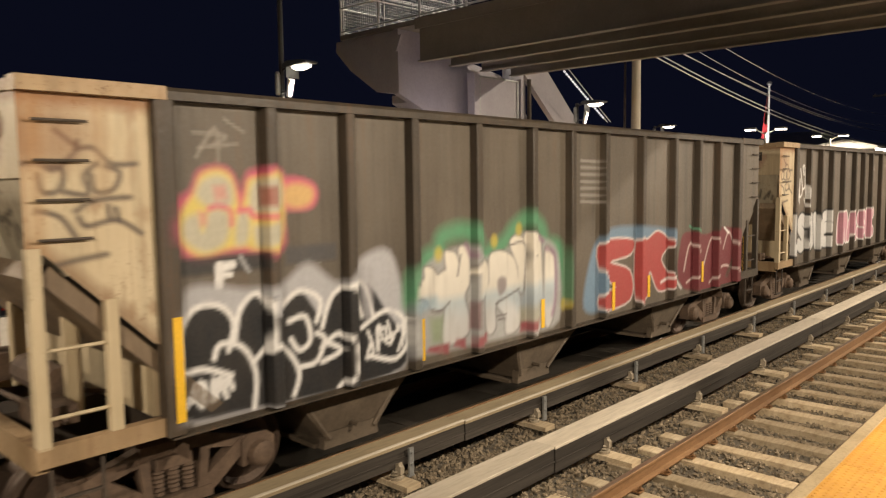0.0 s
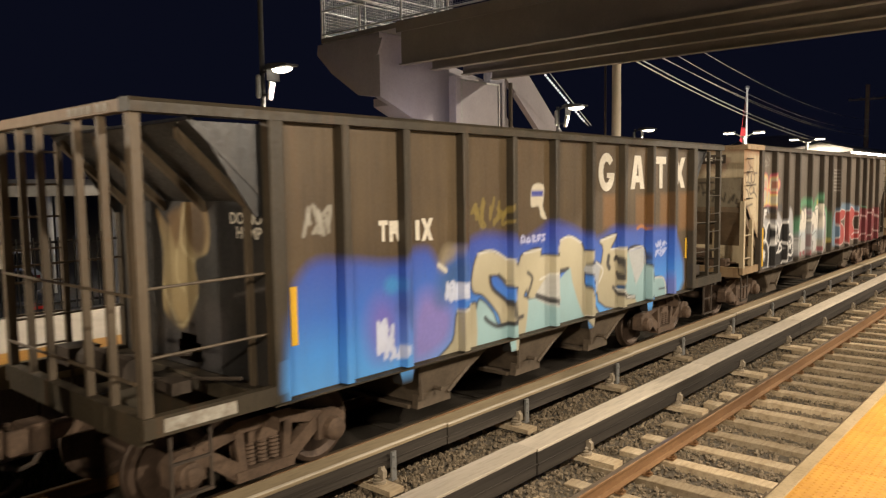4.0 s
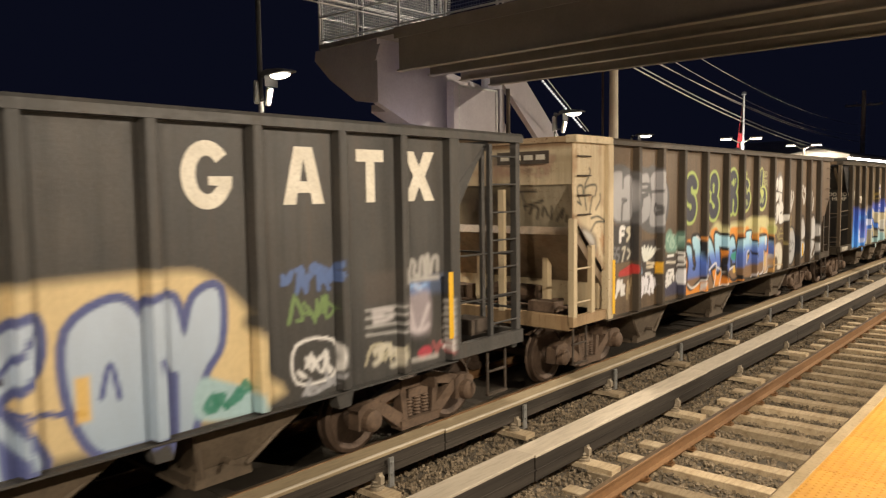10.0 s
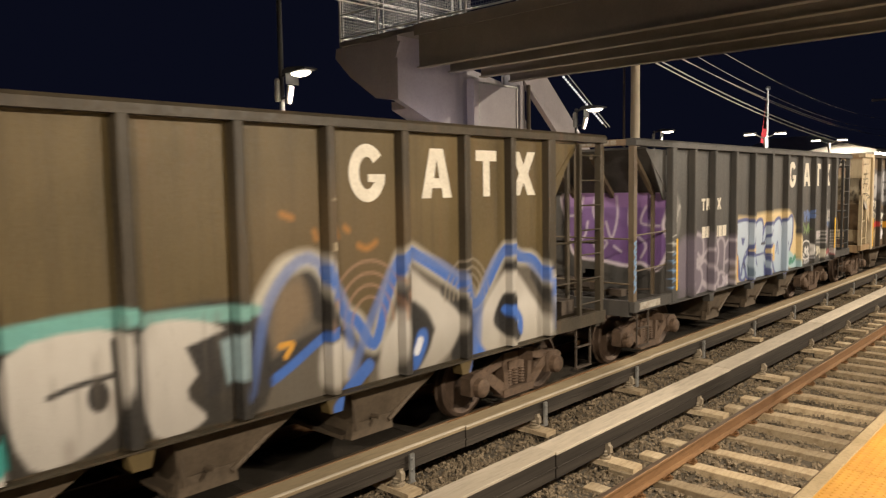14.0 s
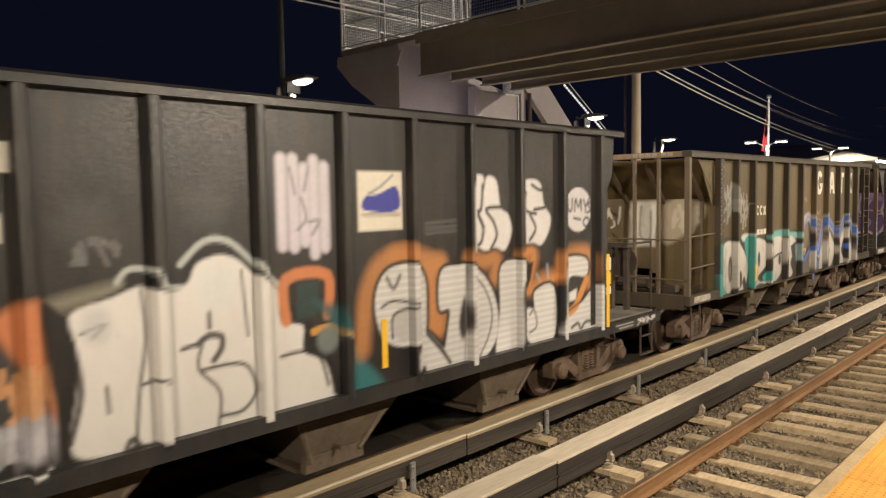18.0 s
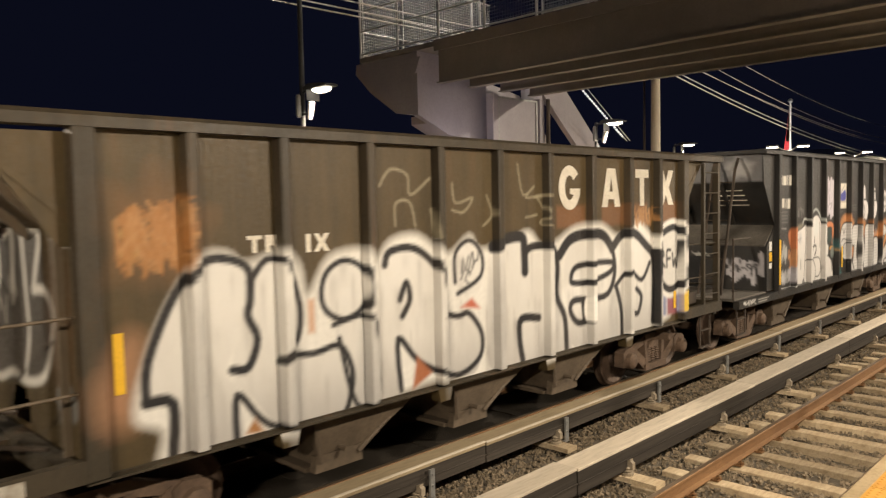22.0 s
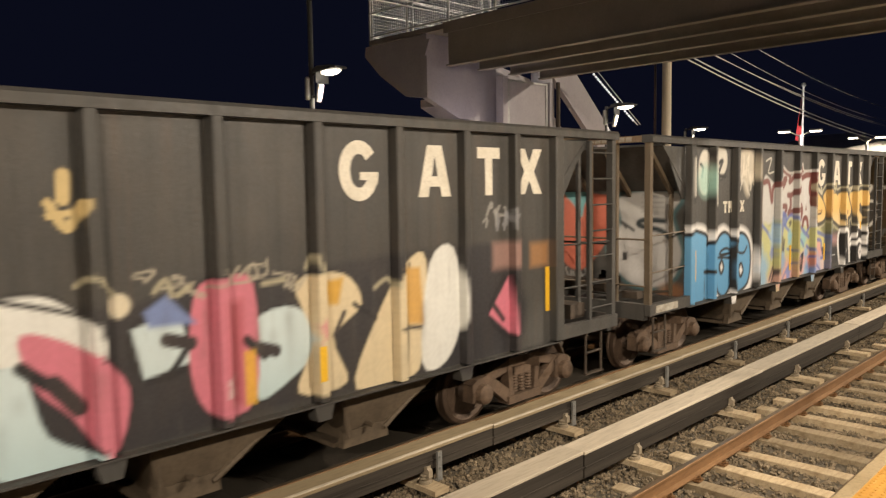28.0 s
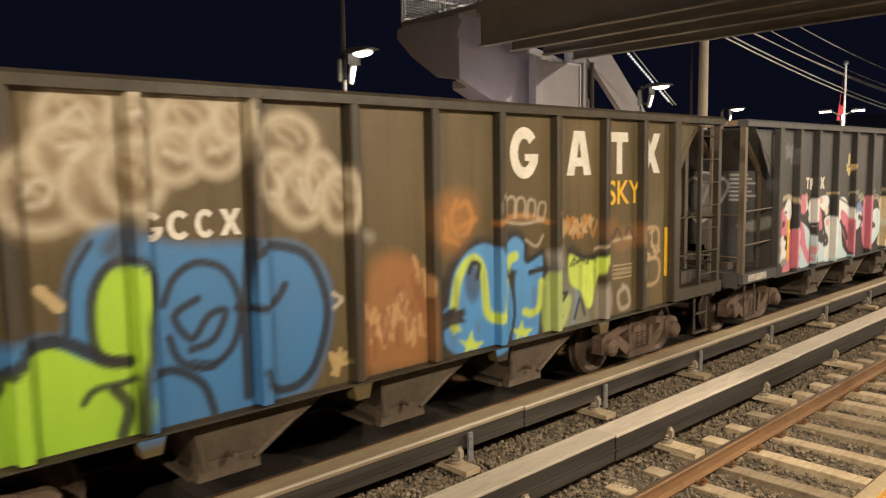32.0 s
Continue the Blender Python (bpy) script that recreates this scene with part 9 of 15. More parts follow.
    p.scrub(8.66,9.35,2.17,2.46,(0.10,0.17,0.38),6,43,0.06,0.85,0.3)
    p.scrub(8.72,9.27,1.84,2.19,(0.18,0.28,0.10),6,44,0.04,0.85,0.3)
    p.line([(8.78,1.65),(9.27,1.63),(9.27,1.26),(8.78,1.26),(8.78,1.65)], 0.04, WHT)
    p.scrub(8.82,9.24,1.29,1.56, WHT, 5,45,0.04,0.9,0.25)
    p.scrub(8.78,9.34,1.1,1.29,(0.4,0.4,0.42),4,48,0.05,0.7,0.2)
    p.line([(9.75,1.88),(10.31,1.87)], 0.04,(0.40,0.39,0.37),0.03,0.8)
    p.line([(9.75,1.79),(10.31,1.78)], 0.04,(0.40,0.39,0.37),0.03,0.8)
    p.line([(9.75,1.69),(10.31,1.67)], 0.04,(0.40,0.39,0.37),0.03,0.8)
    p.line([(9.75,1.6),(10.31,1.57)], 0.04,(0.40,0.39,0.37),0.03,0.8)
    p.scrub(9.75,10.33,1.25,1.48,(0.46,0.42,0.30),5,46,0.04,0.9,0.25)
    p.area([(9.75,1.94),(10.23,1.94),(10.23,2.29),(9.75,2.29)], (0.09,0.075,0.065),0.1,0.7)
    p.area([(10.7,1.95),(11.06,1.95),(11.06,2.17),(10.7,2.17)], (0.08,0.12,0.22),0.1,0.7)
    p.scrub(10.71,11.1,1.17,1.35,(0.35,0.10,0.10),3,47,0.06,0.8,0.2)
    p.area([(10.35,2.14),(10.81,2.1),(10.8,1.96),(10.42,1.95)], (0.13,0.22,0.46),0.06,0.85)
    p.area([(10.36,1.96),(10.51,1.98),(10.8,1.97),(10.78,1.46),(10.38,1.52)], (0.36,0.31,0.33),0.10,0.85)
    p.line([(10.34,2.17),(10.34,2.28),(10.43,2.33),(10.41,2.21)], 0.06,(0.46,0.44,0.41),0.05,0.85)
    p.line([(10.44,2.19),(10.49,2.37),(10.55,2.33),(10.53,2.23),(10.59,2.19)], 0.06,(0.46,0.44,0.41),0.05,0.85)
    p.line([(10.63,2.2),(10.65,2.36),(10.7,2.39),(10.72,2.18)], 0.06,(0.46,0.44,0.41),0.05,0.85)
    p.line([(10.75,2.18),(10.75,2.36),(10.78,2.41),(10.8,2.2)], 0.06,(0.46,0.44,0.41),0.05,0.85)
    p.line([(10.83,2.22),(10.87,2.37),(10.95,2.38),(10.95,2.23)], 0.06,(0.46,0.44,0.41),0.05,0.85)
    p.line([(10.35,2.16),(10.57,2.15),(10.96,2.14)], 0.06,(0.46,0.44,0.41),0.05,0.85)
    p.line([(10.37,1.65),(10.44,1.85),(10.52,1.57),(10.61,1.53),(10.73,1.72),(10.78,1.81)], 0.06,(0.58,0.52,0.54),0.06,0.85)
    p.line([(10.38,1.61),(10.61,1.51),(10.77,1.57)], 0.06,(0.58,0.52,0.54),0.06,0.85)
    p.line([(10.56,2.07),(10.63,2.04)], 0.06,(0.58,0.52,0.54),0.06,0.85)
    p.line([(10.45,2.07),(10.56,2.08),(10.61,2.04),(10.73,2.07)], 0.04,(0.30,0.46,0.72),0.05,0.9)
    p.area([(10.38,1.48),(10.61,1.48),(10.78,1.46),(10.77,1.31),(10.6,1.28),(10.38,1.31)], (0.03,0.032,0.03),0.10,0.75)
    p.line([(10.61,1.25),(10.69,1.29),(10.78,1.28),(10.79,1.23),(10.63,1.21)], 0.06,(0.50,0.05,0.08),0.05,0.9)
    p.line([(10.4,1.19),(10.59,1.18),(10.92,1.17)], 0.06,(0.55,0.52,0.48),0.05,0.7)
    p.line([(11.06,1.83),(11.11,1.84),(11.14,1.79),(11.2,1.84)], 0.045,(0.62,0.60,0.58),0.03,0.9)
    p.line([(11.07,1.74),(11.1,1.76),(11.14,1.71),(11.2,1.75)], 0.045,(0.62,0.60,0.58),0.03,0.9)
    p.line([(11.05,1.66),(11.1,1.68),(11.14,1.63),(11.19,1.67)], 0.045,(0.62,0.60,0.58),0.03,0.9)
    p.line([(11.06,1.58),(11.09,1.6),(11.13,1.54),(11.19,1.59)], 0.045,(0.62,0.60,0.58),0.03,0.9)
    p.line([(11.04,1.5),(11.09,1.51),(11.13,1.46),(11.19,1.5)], 0.045,(0.62,0.60,0.58),0.03,0.9)
    p.line([(11.05,1.41),(11.09,1.43),(11.13,1.38),(11.18,1.42)], 0.045,(0.62,0.60,0.58),0.03,0.9)
    p.line([(11.03,1.33),(11.08,1.35),(11.12,1.29),(11.18,1.33)], 0.045,(0.62,0.60,0.58),0.03,0.9)
    p.line([(11.05,1.25),(11.08,1.27),(11.12,1.21),(11.17,1.25)], 0.045,(0.62,0.60,0.58),0.03,0.9)
    p.line([(9.87,1.85),(10.03,1.85),(10.15,1.84)], 0.06,(0.58,0.54,0.54),0.05,0.85)
    p.line([(9.88,1.73),(10.02,1.73),(10.15,1.76)], 0.06,(0.58,0.54,0.54),0.05,0.85)
    p.line([(9.88,1.79),(10.0,1.79)], 0.06,(0.58,0.54,0.54),0.05,0.85)
    p.line([(9.88,1.4),(9.96,1.42),(9.94,1.29),(9.87,1.26)], 0.07,(0.60,0.56,0.46),0.05,0.85)
    p.line([(9.98,1.42),(10.07,1.44),(10.13,1.38)], 0.07,(0.60,0.56,0.46),0.05,0.85)
    p.line([(10.12,1.33),(10.21,1.36),(10.23,1.21),(10.14,1.19)], 0.07,(0.60,0.56,0.46),0.05,0.85)


def post_tag_d(p):
    for k in range(5):
        p.line([(-0.13, 1.42 + 0.17 * k), (-0.06, 1.50 + 0.17 * k), (-0.12, 1.55 + 0.17 * k), (-0.05, 1.58 + 0.17 * k)], 0.035, (0.16, 0.32, 0.56), 0.02)


def draw_end_d(p):
    body = [(0.86, 3.01), (1.6, 3.06), (2.9, 3.04), (2.98, 2.75), (2.9, 2.45), (3.02, 2.1), (2.8, 1.69), (2.5, 1.8), (2.2, 1.73), (1.7, 1.80), (1.2, 1.84), (1.02, 2.02), (0.92, 2.55)]
    p.line(body + [body[0]], 0.13,(0.66,0.58,0.66),0.05)
    # Jump near 2.78: lit top and shaded lower part are put into the purple.
    p.area(body, [(1.7,(0.15,0.075,0.24)),(2.76,(0.17,0.09,0.27)),(2.80,(0.27,0.15,0.38)),(3.05,(0.30,0.17,0.40))], 0.04)
    for pts in ([(0.94, 2.6), (1.2, 2.66), (1.28, 2.98)], [(1.04, 2.1), (1.3, 2.2), (1.38, 2.5)], [(1.55, 3.0), (1.5, 2.7), (1.62, 2.4)], [(2.0, 2.98), (2.02, 2.6), (1.9, 2.2), (1.78, 2.5)], [(2.3, 2.95), (2.25, 2.5), (2.4, 2.25)], [(2.6, 2.8), (2.5, 2.5), (2.86, 2.45)], [(2.36, 2.3), (2.6, 2.1), (2.5, 1.86)], [(1.5, 2.1), (1.62, 1.94), (1.8, 2.1), (1.7, 2.2)], [(1.95, 2.05), (2.1, 1.95)]):
        p.line(pts, 0.04, (0.60, 0.52, 0.62), 0.03, 0.9)
    p.area([(0.02,3.0),(0.44,3.0),(0.42,2.56),(0.05,2.48)], (0.13,0.28,0.07),0.12,0.85)
    p.scrub(0.02,0.5,1.85,2.4,(0.42,0.52,0.60),5,301,0.07,0.85,0.4)
    p.blob(0.3,1.7,0.25,0.2,(0.3,0.25,0.2),0.8,0.5)


def draw_e(p):
    for k in range(8):
        p.line([(1.22, 2.35 + 0.18 * k), (1.33, 2.42 + 0.18 * k), (1.22, 2.46 + 0.18 * k), (1.32, 2.51 + 0.18 * k)], 0.03, (0.50, 0.48, 0.42), 0.02, 0.9)
    p.scrub(1.5,2.2,2.7,3.5,(0.32,0.31,0.28),6,921,0.06,0.7,0.5)
    p.scrub(2.35,3.0,2.5,3.2,(0.34,0.32,0.28),6,922,0.035,0.8,0.4)
    p.area([(6.22,2.61),(6.68,3.26),(8.08,3.25),(8.61,2.78),(8.35,2.08),(7.44,2.2),(6.6,1.99),(6.18,1.98)], (0.13,0.085,0.035),0.5,0.45)
    p.area([(6.39,2.02),(6.62,2.32),(6.78,2.44),(7.02,2.48),(7.19,2.44),(7.28,2.22),(7.49,1.89),(7.65,1.79),(7.89,1.5),(7.77,1.18),(7.52,1.05),(6.94,1.03),(6.33,1.09)], (0.11,0.095,0.075),0.05,0.95)
    p.area([(7.89,1.5),(8.07,1.91),(8.31,2.39),(8.45,2.48),(8.65,2.35),(9.09,2.14),(9.42,1.93),(9.52,1.62),(9.47,1.33),(9.32,1.13),(8.84,1.01),(7.86,1.0)], (0.11,0.095,0.075),0.05,0.95)
    p.area([(9.55,1.55),(9.78,1.84),(10.2,2.37),(10.53,2.22),(10.88,2.12),(11.25,1.74),(11.35,1.38),(11.34,1.03),(9.76,1.03)], (0.11,0.095,0.075),0.05,0.95)
    p.area([(8.42,2.27),(8.76,2.07),(9.21,1.79),(9.33,1.48),(9.11,1.18),(8.66,1.03),(8.54,1.19),(8.44,1.64)], [(1.15,(0.36,0.33,0.28)),(1.6,(0.52,0.49,0.44)),(2.3,(0.48,0.45,0.40))], 0.08)
    p.area([(9.62,1.42),(9.94,1.85),(10.35,2.11),(10.78,1.74),(11.14,1.28),(10.95,1.04),(9.76,1.09)], [(1.15,(0.36,0.33,0.28)),(1.6,(0.52,0.49,0.44)),(2.3,(0.48,0.45,0.40))], 0.08)
    p.area([(7.18,1.6),(7.37,1.7),(7.59,1.47),(7.53,1.19),(7.16,1.19)], [(1.15,(0.36,0.33,0.28)),(1.6,(0.52,0.49,0.44)),(2.3,(0.48,0.45,0.40))], 0.08)
    p.area([(7.99,1.42),(8.16,1.69),(8.34,1.87),(8.33,1.14),(7.97,1.07)], [(1.15,(0.36,0.33,0.28)),(1.6,(0.52,0.49,0.44)),(2.3,(0.48,0.45,0.40))], 0.08)
    p.area([(6.94,2.43),(7.14,2.36),(7.25,2.09),(7.33,1.85),(7.11,1.85),(7.0,2.18)], (0.02,0.019,0.018),0.08)
    p.area([(6.65,2.19),(6.93,2.32),(7.03,1.99),(6.82,1.77),(6.58,1.65)], (0.20,0.14,0.08),0.15,0.8)
    p.line([(8.24,2.09),(8.37,1.87),(8.44,1.54),(8.31,1.14)], 0.16,(0.02,0.019,0.018),0.06,0.92)
    p.line([(9.08,1.97),(9.41,1.7),(9.47,1.45),(9.25,1.15)], 0.22,(0.02,0.019,0.018),0.06,0.92)
    p.line([(8.51,1.84),(8.69,1.71),(8.8,1.52)], 0.12,(0.02,0.019,0.018),0.06,0.92)
    p.line([(10.88,1.99),(11.2,1.54),(11.24,1.12)], 0.18,(0.02,0.019,0.018),0.06,0.92)
    p.line([(10.23,2.19),(10.44,2.16)], 0.14,(0.02,0.019,0.018),0.06,0.92)
    p.line([(7.25,2.05),(7.46,1.78),(7.74,1.53),(7.78,1.27)], 0.18,(0.02,0.019,0.018),0.06,0.92)
    p.line([(6.57,1.48),(6.97,1.65),(7.37,1.75)], 0.16,(0.02,0.019,0.018),0.06,0.92)
    p.line([(7.95,1.63),(7.88,1.35)], 0.14,(0.02,0.019,0.018),0.06,0.92)
    p.area([(8.45,1.11),(8.45,1.8),(8.57,1.83),(8.83,1.51),(8.66,1.17)], (0.02,0.019,0.018),0.05)
    p.area([(9.97,1.48),(10.26,1.81),(10.59,1.37),(10.49,1.1),(10.16,1.26)], (0.02,0.019,0.018),0.05)
    p.area([(8.45,1.12),(8.56,1.51),(8.71,1.54),(8.73,1.37),(8.57,1.11)], (0.045,0.135,0.46),0.04)
    p.area([(10.13,1.58),(10.34,1.64),(10.59,1.44),(10.58,1.18),(10.42,1.37)], (0.045,0.135,0.46),0.04)
    p.area([(9.53,1.14),(9.58,1.34),(9.8,1.09),(9.45,0.89)], (0.045,0.135,0.46),0.06)
    p.line([(8.55,1.3),(8.61,1.42)], 0.1,(0.72,0.74,0.78))
    p.line([(10.45,1.54),(10.47,1.36)], 0.05,(0.72,0.74,0.78))
    p.line([(6.56,1.36),(6.8,1.47),(7.14,1.66),(7.35,1.75)], 0.1,(0.045,0.135,0.46))
    p.line([(7.8,1.27),(7.62,1.14),(7.32,0.91)], 0.16,(0.045,0.135,0.46))
    p.line([(6.39,2.02),(6.62,2.34),(6.78,2.47),(7.06,2.5),(7.23,2.37),(7.32,2.17),(7.49,1.89),(7.65,1.79),(7.89,1.5),(8.07,1.91),(8.28,2.37),(8.45,2.48),(8.66,2.38),(9.09,2.14),(9.42,1.93),(9.57,1.73),(9.79,1.87),(10.24,2.38),(10.53,2.25),(10.88,2.18),(11.26,1.77),(11.4,1.37),(11.36,1.03)], 0.2,(0.62,0.58,0.48),0.10,0.75)
    p.line([(7.23,2.37),(7.32,2.17),(7.49,1.89),(7.65,1.79),(7.89,1.5),(8.07,1.91),(8.28,2.37),(8.45,2.48),(8.66,2.38),(9.09,2.14),(9.42,1.93),(9.57,1.73),(9.79,1.87),(10.24,2.38),(10.53,2.25),(10.88,2.18),(11.26,1.77),(11.4,1.37),(11.36,1.03)], 0.13,(0.045,0.135,0.46),0.03)
    p.line([(9.46 + 0.18 * math.cos(k * 0.26),1.92 - 0.1 + 0.18 * 1.2 * math.sin(k * 0.26)) for k in range(13)], 0.03,(0.30,0.26,0.20),0.03,0.75)
    p.line([(9.46 + 0.26 * math.cos(k * 0.26),1.92 - 0.1 + 0.26 * 1.2 * math.sin(k * 0.26)) for k in range(13)], 0.03,(0.30,0.26,0.20),0.03,0.75)
    p.line([(9.46 + 0.34 * math.cos(k * 0.26),1.92 - 0.1 + 0.34 * 1.2 * math.sin(k * 0.26)) for k in range(13)], 0.03,(0.30,0.26,0.20),0.03,0.75)
    p.line([(9.46 + 0.42 * math.cos(k * 0.26),1.92 - 0.1 + 0.42 * 1.2 * math.sin(k * 0.26)) for k in range(13)], 0.03,(0.30,0.26,0.20),0.03,0.75)
    p.line([(7.83 + 0.25 * math.cos(k * 0.26),1.83 - 0.1 + 0.25 * 1.2 * math.sin(k * 0.26)) for k in range(13)], 0.03,(0.34,0.20,0.13),0.03,0.75)
    p.line([(7.83 + 0.36 * math.cos(k * 0.26),1.83 - 0.1 + 0.36 * 1.2 * math.sin(k * 0.26)) for k in range(13)], 0.03,(0.34,0.20,0.13),0.03,0.75)
    p.line([(7.83 + 0.47 * math.cos(k * 0.26),1.83 - 0.1 + 0.47 * 1.2 * math.sin(k * 0.26)) for k in range(13)], 0.03,(0.34,0.20,0.13),0.03,0.75)
    p.line([(7.83 + 0.58 * math.cos(k * 0.26),1.83 - 0.1 + 0.58 * 1.2 * math.sin(k * 0.26)) for k in range(13)], 0.03,(0.34,0.20,0.13),0.03,0.75)
    p.line([(7.7,2.6),(7.82,2.56),(7.95,2.62)], 0.06,(0.40,0.17,0.03),0.06,0.8)
    p.line([(7.38,2.81),(7.41,2.71)], 0.06,(0.40,0.17,0.03),0.06,0.8)
    p.line([(7.52,2.8),(7.56,2.77)], 0.06,(0.40,0.17,0.03),0.06,0.8)
    p.line([(6.73,2.97),(6.85,2.93)], 0.06,(0.40,0.17,0.03),0.06,0.8)
    p.line([(7.12,2.78),(7.14,2.71)], 0.06,(0.40,0.17,0.03),0.06,0.8)
    p.line([(6.66,1.68),(6.81,1.68),(6.73,1.57)], 0.06,(0.6,0.3,0.04))
    p.area([(7.3,2.58),(7.38,2.58),(7.38,2.66),(7.3,2.66)], (0.5,0.42,0.28))
    p.area([(7.27,3.1),(7.39,3.1),(7.39,3.12),(7.27,3.12)], (0.45,0.38,0.26))
    black, teal = (0.02, 0.019, 0.018), (0.045, 0.30, 0.27)
    silver = [(1.15,(0.42,0.39,0.35)),(2.1,(0.58,0.55,0.50))]
    p.area([(1.22,2.18),(2.53,2.19),(3.17,2.17),(5.18,2.20),(6.37,2.13),(6.48,1.14),(5.34,1.09),(3.14,1.03),(1.21,1.09)], black, 0.06, 0.9)
    p.area([(1.21,2.15),(1.64,2.17),(1.48,1.60),(1.21,1.58)], teal, 0.04, 1)
    p.area([(1.19,1.55),(1.51,1.60),(1.79,1.07),(1.20,1.10)], teal, 0.04, 1)
    p.area([(2.57,2.23),(2.77,2.28),(3.15,2.24),(3.17,2.12),(2.68,2.12)], (0.62, 0.62, 0.56), 0.06, 0.9)
    p.area([(2.76,2.14),(3.18,2.15),(3.16,1.15),(3.03,1.03),(2.92,1.59)], teal, 0.04, 1)
    p.area([(4.05,2.11),(4.17,2.22),(5.18,2.27),(5.19,2.11),(4.27,2.04)], (0.16, 0.42, 0.38), 0.05, 0.95)
    p.area([(5.28,2.11),(5.35,2.19),(6.37,2.14),(6.37,2.01),(5.39,2.05)], (0.20, 0.42, 0.38), 0.05, 0.9)
    p.area([(1.70,2.14),(2.17,2.14),(2.25,1.99),(2.24,1.63),(2.14,1.22),(1.82,1.10),(1.48,1.54),(1.56,1.86)], silver, 0.04, 1)
    p.area([(2.25,2.14),(2.66,1.96),(2.92,1.59),(2.80,1.14),(2.22,1.10),(2.19,1.64)], silver, 0.04, 1)
    p.blob(1.98,1.58, 0.10, 0.27, black, 0.3)
    p.blob(2.55,1.32, 0.08, 0.18, black, 0.3)
    p.area([(2.64,1.24),(2.74,1.39),(2.98,1.06),(2.73,1.07)], black, 0.03, 1)
    p.area([(3.20,2.07),(3.86,2.09),(4.17,1.87),(4.02,1.52),(4.23,1.07),(3.68,1.13),(3.20,1.10)], silver, 0.04, 1)
    p.blob(3.60,1.67, 0.07, 0.17, black, 0.3)
    p.area([(3.53,1.27),(3.96,1.46),(4.25,1.59),(4.23,1.28),(3.79,1.15)], black, 0.03, 1)
    p.area([(3.82,1.26),(4.22,1.43),(4.25,1.16),(3.88,1.13)], teal, 0.03, 1)
    p.area([(4.25,2.00),(5.14,2.06),(5.11,1.46),(4.91,1.18),(4.38,1.12)], silver, 0.04, 1)
    p.blob(4.92,1.57, 0.09, 0.13, black, 0.3)
    p.line([(4.55,1.64),(4.76,1.69),(5.06,1.72)], 0.05, black, 0.03)
    p.line([(5.06,2.00),(5.09,1.20)], 0.05, black, 0.03)
    p.area([(5.28,2.02),(5.85,2.05),(6.11,1.83),(5.68,1.46),(5.85,1.16),(5.36,1.12)], silver, 0.04, 1)
    p.area([(5.68,1.84),(6.34,2.01),(6.37,1.41),(5.89,1.35)], black, 0.04, 1)
    p.area([(6.02,1.84),(6.29,1.90),(6.26,1.46),(6.08,1.44)], (0.30, 0.42, 0.45), 0.06, 0.8)
    p.scrub(1.5, 2.2, 1.2, 2.0, (0.30,0.28,0.25), 7, 54, 0.05, 0.35, 0.4)
    p.wear(1.2, 6.3, 1.3, 2.3, (0.16,0.13,0.10), 60, 55, 0.5)
    p.line([(6.32,1.29),(6.56,2.15),(7.03,2.52),(7.44,2.09),(7.56,1.56)], 0.12,(0.10,0.17,0.42),0.06,0.7)
    p.line([(7.57,1.24),(7.96,1.95),(8.45,2.44),(9.49,1.95),(9.58,1.13)], 0.12,(0.10,0.17,0.42),0.06,0.7)
    p.line([(9.66,1.24),(9.78,1.93),(10.31,2.37),(11.2,1.83),(11.32,1.2)], 0.12,(0.10,0.17,0.42),0.06,0.7)
    p.scrub(1.51,2.23,2.49,3.37,(0.30,0.31,0.28),7,52,0.07,0.6,0.6)
    p.scrub(2.29,2.91,2.29,3.2,(0.34,0.33,0.27),8,53,0.05,0.7,0.6)


def draw_end_e(p):
    p.area([(1.14,3.0),(1.78,3.02),(1.72,2.06),(1.1,2.04)], (0.64,0.62,0.57),0.08,0.92)
    p.scrub(1.15,1.75,2.1,2.95,(0.72,0.70,0.65),5,60,0.12,0.7,0.7)
    p.line([(1.4,2.9),(1.38,2.3),(1.6,2.2),(1.62,2.8)], 0.05,(0.10,0.08,0.06),0.04,0.7)
    p.area([(1.92,3.0),(2.74,3.0),(2.78,2.68),(2.35,2.3),(1.9,2.14)], (0.40,0.34,0.25),0.10,0.9)
    p.scrub(2.1,2.75,2.35,2.95,(0.52,0.47,0.38),5,61,0.10,0.7,0.5)
    p.scrub(0.24,0.88,2.35,2.96,(0.60,0.56,0.48),7,62,0.05,0.8,0.45)
    p.scrub(0.02,0.22,2.1,2.95,(0.60,0.57,0.50),6,66,0.05,0.8,0.5)
    p.area([(0.0,1.3),(0.2,1.3),(0.2,1.85),(0.0,1.85)], (0.08,0.18,0.10),0.2,0.7)


# silver fill with the even strokes of the spray can
SCAN = [(1.0 + 0.04 * k, (0.62, 0.61, 0.59) if k % 2 else (0.46, 0.45, 0.44)) for k in range(36)]


